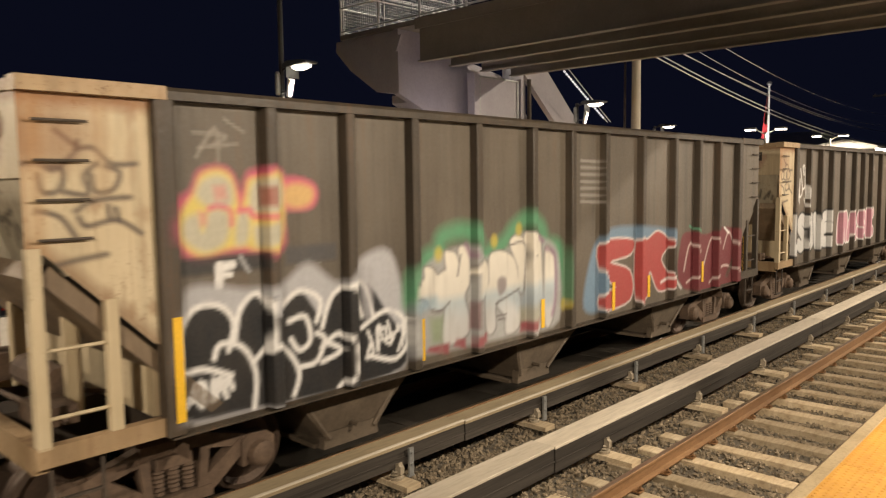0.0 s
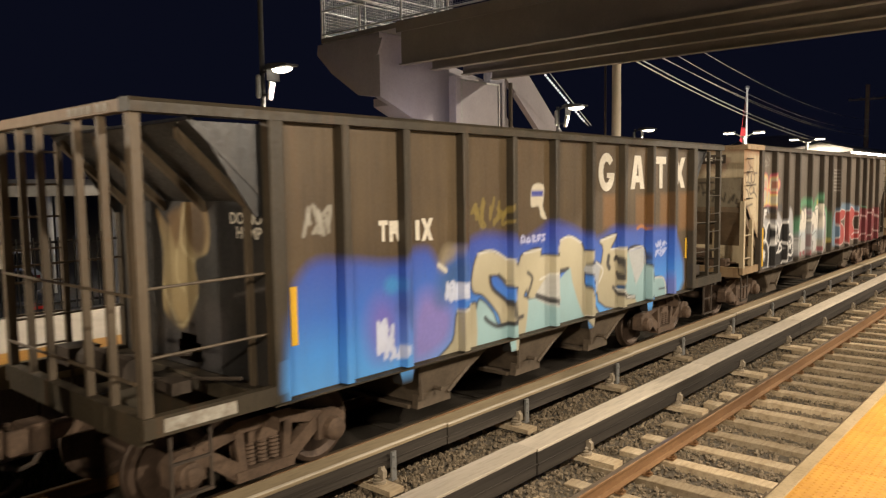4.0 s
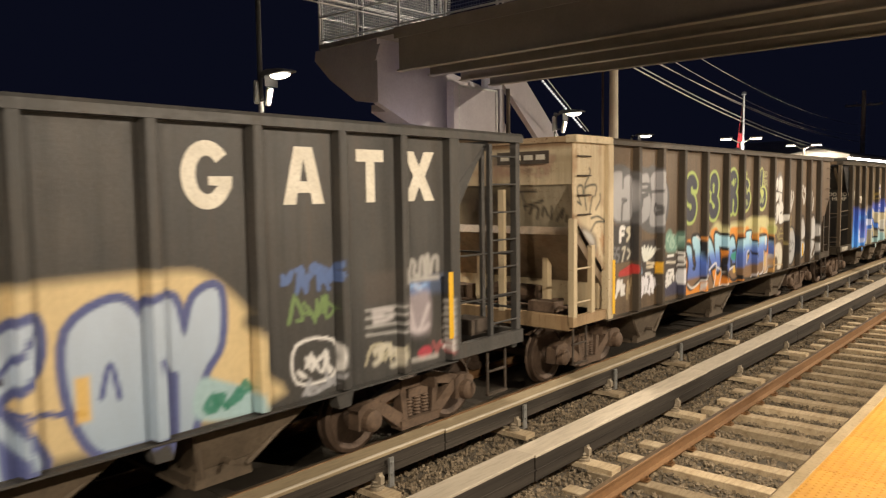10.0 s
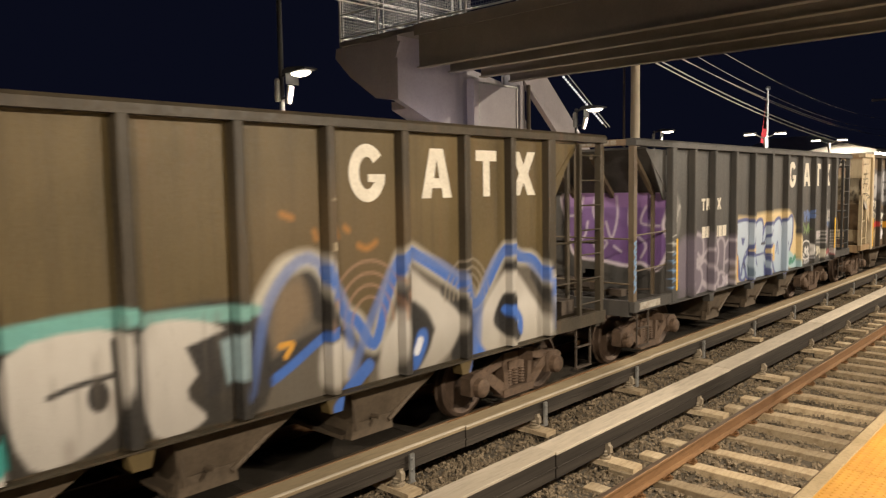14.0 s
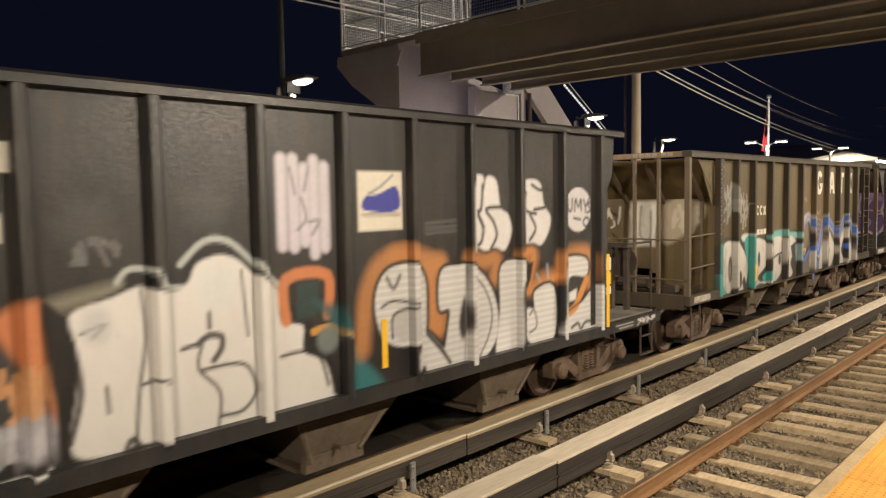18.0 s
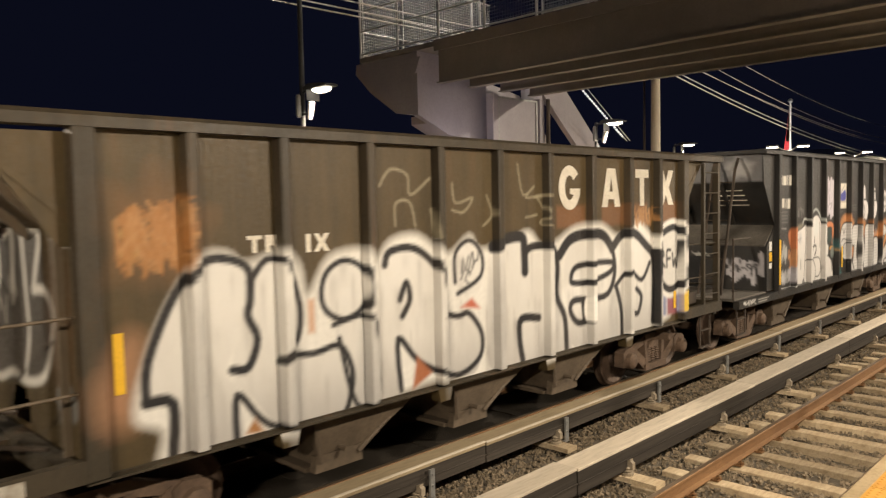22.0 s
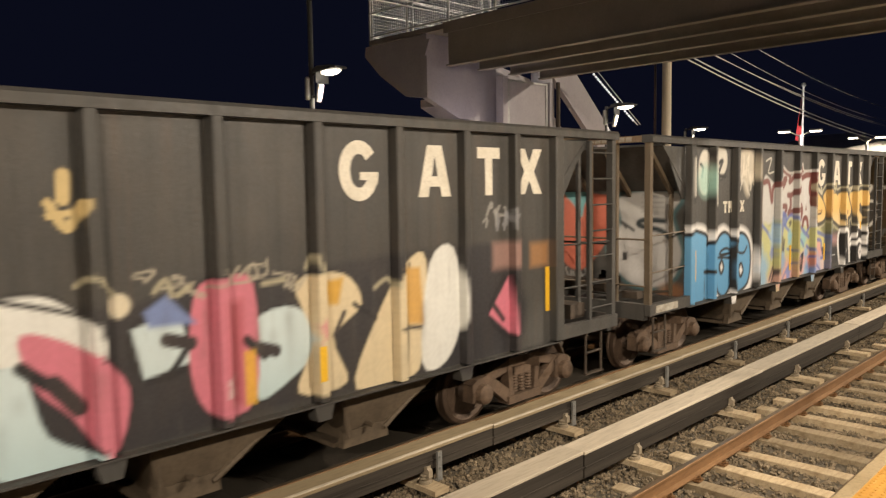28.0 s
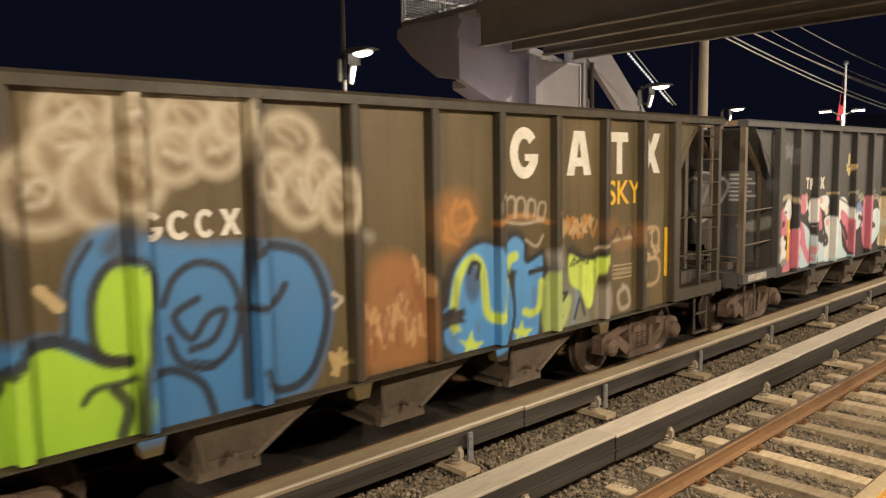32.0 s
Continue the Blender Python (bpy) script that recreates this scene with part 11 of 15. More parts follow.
def draw_g(p):
    p.blob(1.86,3.01,0.4,0.42,(0.20,0.10,0.035),0.9,0.6,0.15)
    p.scrub(1.56,2.17,2.57,3.31,(0.46,0.24,0.09),4,161,0.03,0.75,0.6)
    p.line([(1.59,3.0),(1.64,2.99),(1.68,2.88),(1.64,2.81),(1.59,2.84)], 0.08,(0.36,0.24,0.08))
    p.scrub(1.56,2.17,2.6,3.29,(0.38,0.17,0.05),4,162,0.03,0.75,0.6)
    p.scrub(1.56,2.17,2.62,3.31,(0.38,0.17,0.05),4,163,0.03,0.75,0.6)
    p.scrub(1.56,2.17,2.57,3.29,(0.46,0.24,0.09),4,164,0.03,0.75,0.6)
    p.scrub(1.56,2.17,2.6,3.31,(0.38,0.17,0.05),4,165,0.03,0.75,0.6)
    p.scrub(1.56,2.17,2.62,3.29,(0.38,0.17,0.05),4,166,0.03,0.75,0.6)
    p.scrub(1.56,2.17,2.57,3.31,(0.46,0.24,0.09),4,167,0.03,0.75,0.6)
    p.scrub(1.56,2.17,2.6,3.29,(0.38,0.17,0.05),4,168,0.03,0.75,0.6)
    p.area([(1.3,1.83),(1.56,2.15),(1.69,2.04),(1.62,1.48),(1.39,1.44),(1.29,1.56)], (0.50,0.26,0.14),0.3,0.7)
    p.area([(7.53,2.81),(8.23,2.81),(8.23,3.12),(7.53,3.12)], (0.20,0.09,0.035),0.08,0.85)
    p.area([(8.68,2.8),(9.32,2.8),(9.32,3.12),(8.68,3.12)], (0.20,0.09,0.035),0.08,0.85)
    p.area([(9.58,2.77),(10.02,2.77),(10.02,3.12),(9.58,3.12)], (0.20,0.09,0.035),0.08,0.85)
    p.area([(10.53,2.79),(11.05,2.79),(11.05,3.13),(10.53,3.13)], (0.20,0.09,0.035),0.08,0.85)
    p.line([(4.32,3.39),(4.48,3.57),(4.73,3.51),(4.77,3.29),(5.08,3.48)], 0.03,(0.34,0.30,0.20),0.03,0.8)
    p.line([(4.54,2.96),(4.55,3.2),(4.76,3.21),(4.84,2.94)], 0.03,(0.34,0.30,0.20),0.03,0.8)
    p.line([(5.09,3.13),(5.13,2.8)], 0.03,(0.34,0.30,0.20),0.03,0.8)
    p.line([(5.45,3.42),(5.5,3.19),(5.8,3.25),(5.64,3.08),(5.44,3.11)], 0.03,(0.34,0.30,0.20),0.03,0.8)
    p.line([(6.06,3.28),(6.16,3.04),(5.99,2.9)], 0.03,(0.34,0.30,0.20),0.03,0.8)
    p.line([(6.68,3.68),(6.79,3.28),(7.03,3.39),(6.85,3.24),(7.22,3.28)], 0.03,(0.34,0.30,0.20),0.03,0.8)
    p.line([(7.03,3.24),(7.34,3.27)], 0.03,(0.34,0.30,0.20),0.03,0.8)
    p.line([(6.84,2.98),(7.09,3.01)], 0.03,(0.34,0.30,0.20),0.03,0.8)
    p.line([(7.09,3.24),(7.27,3.01),(7.15,2.9),(7.36,2.84)], 0.03,(0.34,0.30,0.20),0.03,0.8)
    p.area([(1.6,1.46),(1.68,1.85),(1.9,2.34),(2.22,2.77),(2.5,2.8),(2.69,2.69),(3.09,2.79),(3.28,2.62),(3.36,2.33),(3.62,2.68),(4.06,2.74),(4.21,2.58),(4.46,2.81),(4.88,2.85),(5.33,2.6),(5.73,2.81),(5.93,2.63),(6.48,2.7),(6.9,2.81),(7.2,2.59),(7.53,2.65),(8.01,2.83),(8.68,2.84),(9.15,2.65),(9.75,2.85),(10.3,2.56),(10.99,2.77),(11.41,2.5),(11.47,1.8),(10.88,1.65),(10.78,1.18),(9.22,1.02),(7.7,1.04),(5.89,0.87),(5.58,0.97),(5.29,1.13),(4.48,1.09),(3.42,1.05),(3.28,0.97),(2.42,1.04),(1.94,1.02),(1.79,1.06),(1.83,1.31)], (0.80,0.78,0.72),0.12,0.97)
    p.area([(1.7,1.61),(1.74,1.93),(2.0,2.47),(2.27,2.69),(2.6,2.67),(2.7,2.4),(2.68,2.19),(2.45,1.73),(2.56,1.53),(2.56,1.01),(1.94,1.11),(1.91,1.54)], [(1.15,(0.50,0.48,0.45)),(1.7,(0.70,0.68,0.63)),(2.6,(0.74,0.72,0.67))], 0.03)
    p.area([(2.71,2.4),(2.87,2.73),(3.12,2.63),(3.26,2.23),(3.18,1.85),(3.44,1.73),(3.73,1.71),(3.84,1.34),(3.7,1.01),(3.02,1.08),(2.67,1.46),(2.56,1.53),(2.51,1.8)], [(1.15,(0.50,0.48,0.45)),(1.7,(0.70,0.68,0.63)),(2.6,(0.74,0.72,0.67))], 0.03)
    p.area([(3.52,2.32),(3.6,2.53),(3.82,2.63),(4.05,2.54),(4.12,2.33),(4.04,2.11),(3.8,2.02),(3.58,2.13)], [(1.15,(0.50,0.48,0.45)),(1.7,(0.70,0.68,0.63)),(2.6,(0.74,0.72,0.67))], 0.03)
    p.area([(3.68,1.95),(4.11,1.98),(4.21,1.45),(4.16,1.09),(3.93,1.11),(3.83,1.58)], [(1.15,(0.50,0.48,0.45)),(1.7,(0.70,0.68,0.63)),(2.6,(0.74,0.72,0.67))], 0.03)
    p.area([(4.24,2.48),(4.54,2.71),(4.83,2.69),(5.14,2.41),(5.27,2.0),(5.41,1.85),(5.81,1.8),(5.96,1.5),(5.79,1.1),(5.29,1.19),(4.84,1.41),(4.5,1.65),(4.53,1.14),(4.2,1.15)], [(1.15,(0.50,0.48,0.45)),(1.7,(0.70,0.68,0.63)),(2.6,(0.74,0.72,0.67))], 0.03)
    p.area([(5.48,2.52),(5.73,2.74),(5.93,2.56),(5.92,2.14),(5.56,2.11)], [(1.15,(0.50,0.48,0.45)),(1.7,(0.70,0.68,0.63)),(2.6,(0.74,0.72,0.67))], 0.03)
    p.area([(6.09,2.41),(6.26,2.68),(6.77,2.69),(6.95,2.49),(7.53,2.53),(7.65,1.89),(7.87,1.06),(6.98,1.04),(6.22,0.95),(6.01,1.49)], [(1.15,(0.50,0.48,0.45)),(1.7,(0.70,0.68,0.63)),(2.6,(0.74,0.72,0.67))], 0.03)
    p.area([(7.72,2.36),(8.15,2.62),(8.91,2.54),(9.06,1.92),(9.3,1.05),(7.98,1.04),(7.71,1.72)], [(1.15,(0.50,0.48,0.45)),(1.7,(0.70,0.68,0.63)),(2.6,(0.74,0.72,0.67))], 0.03)
    p.area([(9.2,2.35),(9.66,2.72),(10.2,2.37),(10.29,1.24),(9.39,1.08),(9.15,1.91)], [(1.15,(0.50,0.48,0.45)),(1.7,(0.70,0.68,0.63)),(2.6,(0.74,0.72,0.67))], 0.03)
    p.area([(10.59,2.45),(10.99,2.62),(11.34,2.31),(11.19,1.82),(10.68,1.82)], [(1.15,(0.50,0.48,0.45)),(1.7,(0.70,0.68,0.63)),(2.6,(0.74,0.72,0.67))], 0.03)
    p.blob(2.18,1.86,0.1,0.6,(0.42,0.41,0.39),0.9,0.6)
    p.blob(3.16,1.41,0.12,0.6,(0.42,0.41,0.39),0.9,0.6)
    p.blob(4.13,1.53,0.14,0.6,(0.42,0.41,0.39),0.9,0.6)
    p.blob(5.3,1.6,0.1,0.6,(0.42,0.41,0.39),0.9,0.6)
    p.blob(6.23,1.75,0.16,0.6,(0.42,0.41,0.39),0.9,0.6)
    p.blob(7.51,1.59,0.1,0.6,(0.42,0.41,0.39),0.9,0.6)
    p.blob(8.98,1.41,0.12,0.6,(0.42,0.41,0.39),0.9,0.6)
    p.wear(0.9,10.9,1.4,2.7,(0.34,0.32,0.29),150,64,0.55)
    p.line([(1.71,1.58),(1.74,1.93),(2.0,2.47),(2.27,2.72),(2.52,2.73),(2.71,2.62),(2.72,2.35),(2.69,2.19),(2.78,1.97),(2.68,1.72),(2.51,1.72)], 0.085,(0.012,0.012,0.014),0.03)
    p.line([(1.71,1.58),(1.94,1.53),(1.92,1.07)], 0.1,(0.012,0.012,0.014),0.03)
    p.line([(2.72,2.5),(2.9,2.7),(3.12,2.63),(3.26,2.23),(3.22,1.9),(3.01,1.72)], 0.07,(0.012,0.012,0.014),0.03)
    p.line([(3.05,1.77),(3.41,1.73),(3.73,1.76),(3.88,1.51),(3.87,1.27),(3.7,1.01),(3.02,1.08),(2.78,1.22),(2.55,1.48),(2.53,1.01)], 0.07,(0.012,0.012,0.014),0.03)
    p.line([(3.52,2.32),(3.6,2.53),(3.82,2.63),(4.05,2.54),(4.12,2.33),(4.04,2.11),(3.8,2.02),(3.58,2.13),(3.52,2.32)], 0.065,(0.012,0.012,0.014),0.03)
    p.line([(3.66,1.98),(4.11,2.01),(4.23,1.51),(4.22,1.14),(3.93,1.11),(3.73,1.83)], 0.06,(0.012,0.012,0.014),0.03)
    p.line([(4.37,2.54),(4.45,2.68),(4.83,2.69),(5.19,2.41),(5.3,2.0),(5.26,1.87)], 0.09,(0.012,0.012,0.014),0.03)
    p.line([(4.58,2.14),(4.68,2.32),(4.73,2.13),(4.61,1.95)], 0.08,(0.012,0.012,0.014),0.03)
    p.line([(5.27,1.9),(5.51,1.84),(5.71,1.85),(5.93,1.58),(5.9,1.3),(5.59,1.14),(5.29,1.18),(4.84,1.41),(4.54,1.71),(4.57,1.13)], 0.075,(0.012,0.012,0.014),0.03)
    p.line([(5.47,2.25),(5.48,2.59),(5.73,2.74),(5.95,2.56),(5.92,2.28),(5.51,2.11)], 0.06,(0.012,0.012,0.014),0.03)
    p.line([(6.15,2.63),(6.38,2.71),(6.75,2.73),(6.8,2.54),(6.81,2.27)],0.15,(0.012,0.012,0.014),0.03)
    p.line([(6.8,2.5),(6.96,2.59),(7.33,2.58),(7.48,2.5),(7.54,2.27),(7.51,1.88),(7.7,1.55),(7.74,1.08)],0.11,(0.012,0.012,0.014),0.03)
    p.line([(7.1,1.62),(6.72,1.65),(6.68,1.39),(6.74,1.1)],0.11,(0.012,0.012,0.014),0.03)
    p.line([(7.6,2.44),(7.85,2.64),(8.26,2.69),(8.69,2.65),(8.95,2.44),(9.03,2.09),(8.83,1.77),(8.34,1.74),(7.93,1.76),(7.84,1.62),(8.03,1.43),(8.33,1.47),(8.35,1.74)],0.1,(0.012,0.012,0.014),0.03)
    p.line([(7.6,2.44),(7.85,2.64),(8.26,2.7),(8.69,2.67),(8.94,2.47)],0.16,(0.012,0.012,0.014),0.03)
    p.line([(7.86,2.08),(7.95,2.22),(8.24,2.26),(8.95,2.24),(8.91,2.1),(8.41,2),(7.94,2.01),(7.86,2.08)],0.09,(0.012,0.012,0.014),0.03)
    p.line([(8.95,2.44),(9.25,2.65),(9.62,2.65),(9.94,2.47),(10.28,2.19),(10.37,1.66),(10.31,1.08)],0.15,(0.012,0.012,0.014),0.03)
    p.line([(9.04,1.86),(9.45,2.07),(9.84,1.89),(10.1,2.15)],0.08,(0.012,0.012,0.014),0.03)
    p.line([(9.07,1.85),(9.21,1.48),(9.23,1)],0.1,(0.012,0.012,0.014),0.03)
    p.line([(9.68,1.76),(9.83,1.62),(9.74,1.38),(9.62,1.37)],0.09,(0.012,0.012,0.014),0.03)
    p.area([(8.1,1.76),(8.34,1.74),(8.34,1.47),(8.15,1.43)],(0.012,0.012,0.014),0.03)
    p.blob(8.31,1.61,0.12,0.2,(0.84,0.82,0.76),0.2)
    p.scrub(5.54,5.88,2.18,2.71,(0.05,0.05,0.05),4,66,0.03,0.8,0.35)
    p.scrub(10.78,11.2,1.96,2.44,(0.2,0.2,0.22),3,67,0.03,0.8,0.3)
    p.area([(2.62,1.1),(2.72,1.23),(2.83,1.07)], (0.36,0.16,0.05),0.05)
    p.area([(4.74,1.1),(4.82,1.47),(5.06,1.24)], (0.40,0.14,0.06),0.05)
    p.area([(5.56,1.94),(5.76,2.03),(5.91,1.89)], (0.55,0.14,0.08),0.05)
    p.area([(3.36,1.94),(3.43,1.94),(3.43,2.27),(3.36,2.27)], (0.55,0.25,0.10),0.06,0.8)
    p.area([(10.68,1.58),(11.19,1.67),(11.19,1.23),(10.72,1.23)], (0.35,0.35,0.5),0.06)
    p.area([(11.09,1.23),(11.3,1.23),(11.3,1.59),(11.09,1.59)], (0.75,0.5,0.05))
    p.scrub(9.51,10.23,2.72,3.08,(0.36,0.18,0.06),16,68,0.035,0.8,0.4)
    p.area([(10.37,1.21),(10.67,1.21),(10.67,1.61),(10.37,1.61)], (0.16,0.18,0.34),0.06,0.85)
    p.area([(10.7,1.21),(11.03,1.21),(11.03,1.57),(10.7,1.57)], (0.30,0.06,0.06),0.06,0.85)
    p.line([(10.78,2.68),(11.04,2.67),(11.26,2.43),(11.32,2.09),(11.17,1.77),(10.87,1.64),(10.59,1.72),(10.36,2),(10.32,2.31),(10.47,2.56),(10.78,2.68)],0.30,(0.80,0.78,0.72),0.05)
    p.area([(10.78,2.68),(11.04,2.67),(11.26,2.43),(11.32,2.09),(11.17,1.77),(10.87,1.64),(10.59,1.72),(10.36,2),(10.32,2.31),(10.47,2.56)],(0.70,0.68,0.63),0.03)
    p.line([(10.78,2.68),(11.04,2.67),(11.26,2.43),(11.32,2.09),(11.17,1.77),(10.87,1.64),(10.59,1.72),(10.36,2),(10.32,2.31),(10.47,2.56),(10.78,2.68)],0.12,(0.012,0.012,0.014),0.03)
    p.line([(10.44,2.04),(10.46,2.3),(10.55,2.31),(10.58,2.23),(10.47,2.18),(10.62,2.04)],0.05,(0.03,0.03,0.03),0.025)
    p.line([(10.69,2.03),(10.69,2.3),(10.82,2.31)],0.05,(0.03,0.03,0.03),0.025)
    p.line([(10.7,2.17),(10.8,2.17)],0.05,(0.03,0.03,0.03),0.025)
    p.line([(10.88,2.25),(10.92,2.03),(10.98,2.16),(11.03,2.01),(11.08,2.45)],0.05,(0.03,0.03,0.03),0.025)
    p.line([(10.21,2.3),(10.25,2.01),(10.25,1.6),(10.22,1.19)],0.16,(0.012,0.012,0.014),0.03)
    p.line([(10.34,1.79),(10.34,1.48),(10.3,1.07)],0.05,(0.75,0.73,0.68),0.03)


def draw_end_g(p):
    p.area([(0.70,3.0),(0.3,2.5),(0.3,1.82),(0.78,1.6),(1.66,1.68),(2.26,1.88),(2.44,2.3),(2.28,2.55),(2.2,3.02),(1.75,3.0),(1.2,2.98)], (0.05,0.045,0.04),0.06,0.9)
    ring = (0.66, 0.64, 0.58)
    p.line([(0.75,2.95),(0.5,2.6),(0.26,2.45),(0.28,1.85),(0.75,1.58),(1.3,1.7),(1.64,1.66),(2.2,1.8),(2.46,2.3),(2.3,2.52),(2.0,2.52)], 0.085, ring, 0.05)
    p.line([(0.7,2.98),(0.95,3.0),(1.02,2.6),(0.85,2.45)], 0.10, ring, 0.05)
    p.line([(1.22,2.98),(1.45,3.02),(1.42,2.5)], 0.10, ring, 0.05)
    p.line([(1.74,3.0),(1.8,2.4),(1.82,2.1),(1.64,1.68)], 0.075, ring, 0.05)
    p.line([(1.74,3.02),(2.0,3.06),(2.2,2.98),(2.08,2.7),(2.0,2.52)], 0.085, ring, 0.05)
    p.scrub(0.5,1.5,2.1,2.6,(0.5,0.48,0.42),5,63,0.04,0.7,0.3)
    p.scrub(2.5,2.98,2.9,3.0,(0.62,0.60,0.55),6,64,0.035,0.9,0.09)
    p.blob(2.6,2.3,0.3,0.6,(0.10,0.05,0.02),0.8,0.6)
    p.scrub(2.45,2.95,1.35,1.9,(0.17,0.17,0.16),6,65,0.05,0.8,0.3)


def draw_h(p):
    p.line([(1.29,3.6),(1.55,3.72),(1.58,2.97),(1.29,2.95),(1.29,3.6)], 0.11, BLK, 0.05,0.9)
    p.area([(1.29,3.6),(1.55,3.72),(1.58,2.97),(1.29,2.95)], (0.60,0.57,0.50),0.05)
    p.line([(1.66,3.33),(1.69,3.61),(1.85,3.76),(2.05,3.7),(2.11,3.36),(1.97,2.99),(1.74,3.04),(1.66,3.33)], 0.11, BLK, 0.05,0.9)
    p.area([(1.66,3.33),(1.69,3.61),(1.85,3.76),(2.05,3.7),(2.11,3.36),(1.97,2.99),(1.74,3.04)], (0.60,0.57,0.50),0.05)
    p.line([(2.15,3.74),(2.44,3.85),(2.75,3.77),(2.79,3.49),(2.59,3.28),(2.41,3.25),(2.41,2.78),(2.17,2.79),(2.15,3.25),(2.15,3.74)], 0.11, BLK, 0.05,0.9)
    p.area([(2.15,3.74),(2.44,3.85),(2.75,3.77),(2.79,3.49),(2.59,3.28),(2.41,3.25),(2.41,2.78),(2.17,2.79),(2.15,3.25)], (0.60,0.57,0.50),0.05)
    p.line([(1.74,3.51),(1.83,3.44),(1.79,3.29)], 0.07, BLK)
    p.line([(2.42,3.52),(2.61,3.58),(2.44,3.33),(2.73,3.3)], 0.08, BLK)
    p.blob(1.94,3.22,0.28,0.28,(0.36,0.58,0.50),0.7,0.8)
    p.area([(3.27,3.66),(3.52,3.84),(3.92,3.81),(4.09,3.59),(4.11,3.27),(3.84,3.19),(3.77,2.92),(3.6,3.01),(3.39,3.36),(3.28,3.45)], (0.60,0.54,0.43),0.15,0.85)
    p.line([(3.38,3.02),(3.55,3.23),(3.83,2.92)], 0.03,(0.60,0.57,0.50))
    p.line([(4.61,3.6),(4.88,3.66),(4.73,3.37),(5.02,3.39)], 0.035,(0.60,0.57,0.50))
    p.area([(1.12,2.34),(1.48,2.37),(1.86,2.34),(2.02,2.23),(2.36,2.23),(2.69,2.31),(2.98,2.19),(3.35,2.26),(3.74,2.15),(3.98,1.8),(4.02,1.42),(3.77,1.09),(3.19,0.99),(2.31,0.99),(1.71,0.98),(1.05,1.09)], (0.78,0.76,0.74),0.12,0.95)
    p.line([(1.12,2.34),(1.48,2.37),(1.86,2.34),(2.02,2.23),(2.36,2.23),(2.69,2.31),(2.98,2.19),(3.35,2.26),(3.74,2.15),(3.98,1.8),(4.02,1.42),(3.77,1.09),(3.19,0.99),(2.31,0.99),(1.71,0.98),(1.05,1.09)], 0.2,(0.78,0.76,0.74),0.10,0.95)
    p.line([(1.15,2.25),(1.94,2.24),(2.01,2.04),(2.38,2.14),(2.36,1.18),(1.96,1.11),(1.94,1.59),(1.88,1.06),(1.09,1.19),(1.15,2.25)], 0.13, BLK, 0.03)
    p.area([(1.15,2.25),(1.94,2.24),(2.01,2.04),(2.38,2.14),(2.36,1.18),(1.96,1.11),(1.94,1.59),(1.88,1.06),(1.09,1.19)], [(1.15,(0.10,0.30,0.52)),(2.4,(0.13,0.36,0.60))], 0.03)
    p.line([(2.42,2.02),(2.69,2.23),(2.98,2.11),(3.07,1.76),(3.02,1.33),(2.74,1.09),(2.46,1.28),(2.42,2.02)], 0.13, BLK, 0.03)
    p.area([(2.42,2.02),(2.69,2.23),(2.98,2.11),(3.07,1.76),(3.02,1.33),(2.74,1.09),(2.46,1.28)], [(1.15,(0.10,0.30,0.52)),(2.4,(0.13,0.36,0.60))], 0.03)
    p.line([(3.08,2.01),(3.46,2.18),(3.8,2.01),(3.89,1.63),(3.77,1.23),(3.31,1.1),(3.05,1.24),(3.08,2.01)], 0.13, BLK, 0.03)
    p.area([(3.08,2.01),(3.46,2.18),(3.8,2.01),(3.89,1.63),(3.77,1.23),(3.31,1.1),(3.05,1.24)], [(1.15,(0.10,0.30,0.52)),(2.4,(0.13,0.36,0.60))], 0.03)
    p.line([(1.94,1.59),(2.16,1.58)], 0.08, BLK)
    p.line([(2.58,1.91),(2.82,1.96),(3.02,1.87),(2.58,1.85),(2.58,1.91)], 0.05, BLK)
    p.line([(3.05,1.89),(3.56,1.81),(3.74,1.93)], 0.05, BLK)
    p.line([(2.48,1.81),(2.96,1.77)], 0.05, BLK)
    p.line([(2.63,1.72),(2.69,1.61),(2.62,1.52),(2.55,1.63),(2.63,1.72)], 0.1, BLK)
    p.area([(2.57,1.63),(2.63,1.71),(2.69,1.61),(2.62,1.53)], WHT, 0.03)
    p.line([(3.48,1.6),(3.56,1.47),(3.47,1.38),(3.4,1.5),(3.48,1.6)], 0.1, BLK)
    p.area([(3.41,1.5),(3.48,1.59),(3.56,1.48),(3.47,1.39)], WHT, 0.03)
    p.line([(4.25,3.62),(4.23,2.43)], 0.14,(0.26,0.14,0.04),0.06,0.85)
    p.scrub(3.3,4.0,2.99,3.76,(0.72,0.66,0.55),9,91,0.05,0.8,0.4)
    p.area([(4.53,3.27),(4.91,3.21),(5.13,3.16),(5.33,3.55),(5.64,3.47),(5.9,3.31),(6.33,3.42),(6.49,3.42),(6.65,3.57),(6.8,3.36),(7.31,3.42),(7.39,3.17),(7.22,2.28),(6.44,2.24),(5.73,2.48),(5.28,2.41),(4.86,2.3),(4.49,2.34)], (0.55,0.54,0.52),0.06,0.97)
    p.area([(4.48,2.25),(4.86,2.3),(5.28,2.41),(5.6,2.44),(6.0,2.45),(6.29,2.31),(6.6,2.34),(7.26,2.15),(7.54,2.12),(7.52,1.72),(7.27,0.84),(5.27,0.84),(4.4,0.81)], (0.52,0.52,0.24),0.10,0.96)
    p.area([(5.23,1.39),(5.56,1.55),(6.11,1.45),(6.4,1.15),(6.9,1.62),(7.24,1.57),(7.27,0.9),(6.08,0.86),(5.27,0.89)], (0.64,0.34,0.32),0.25,0.88)
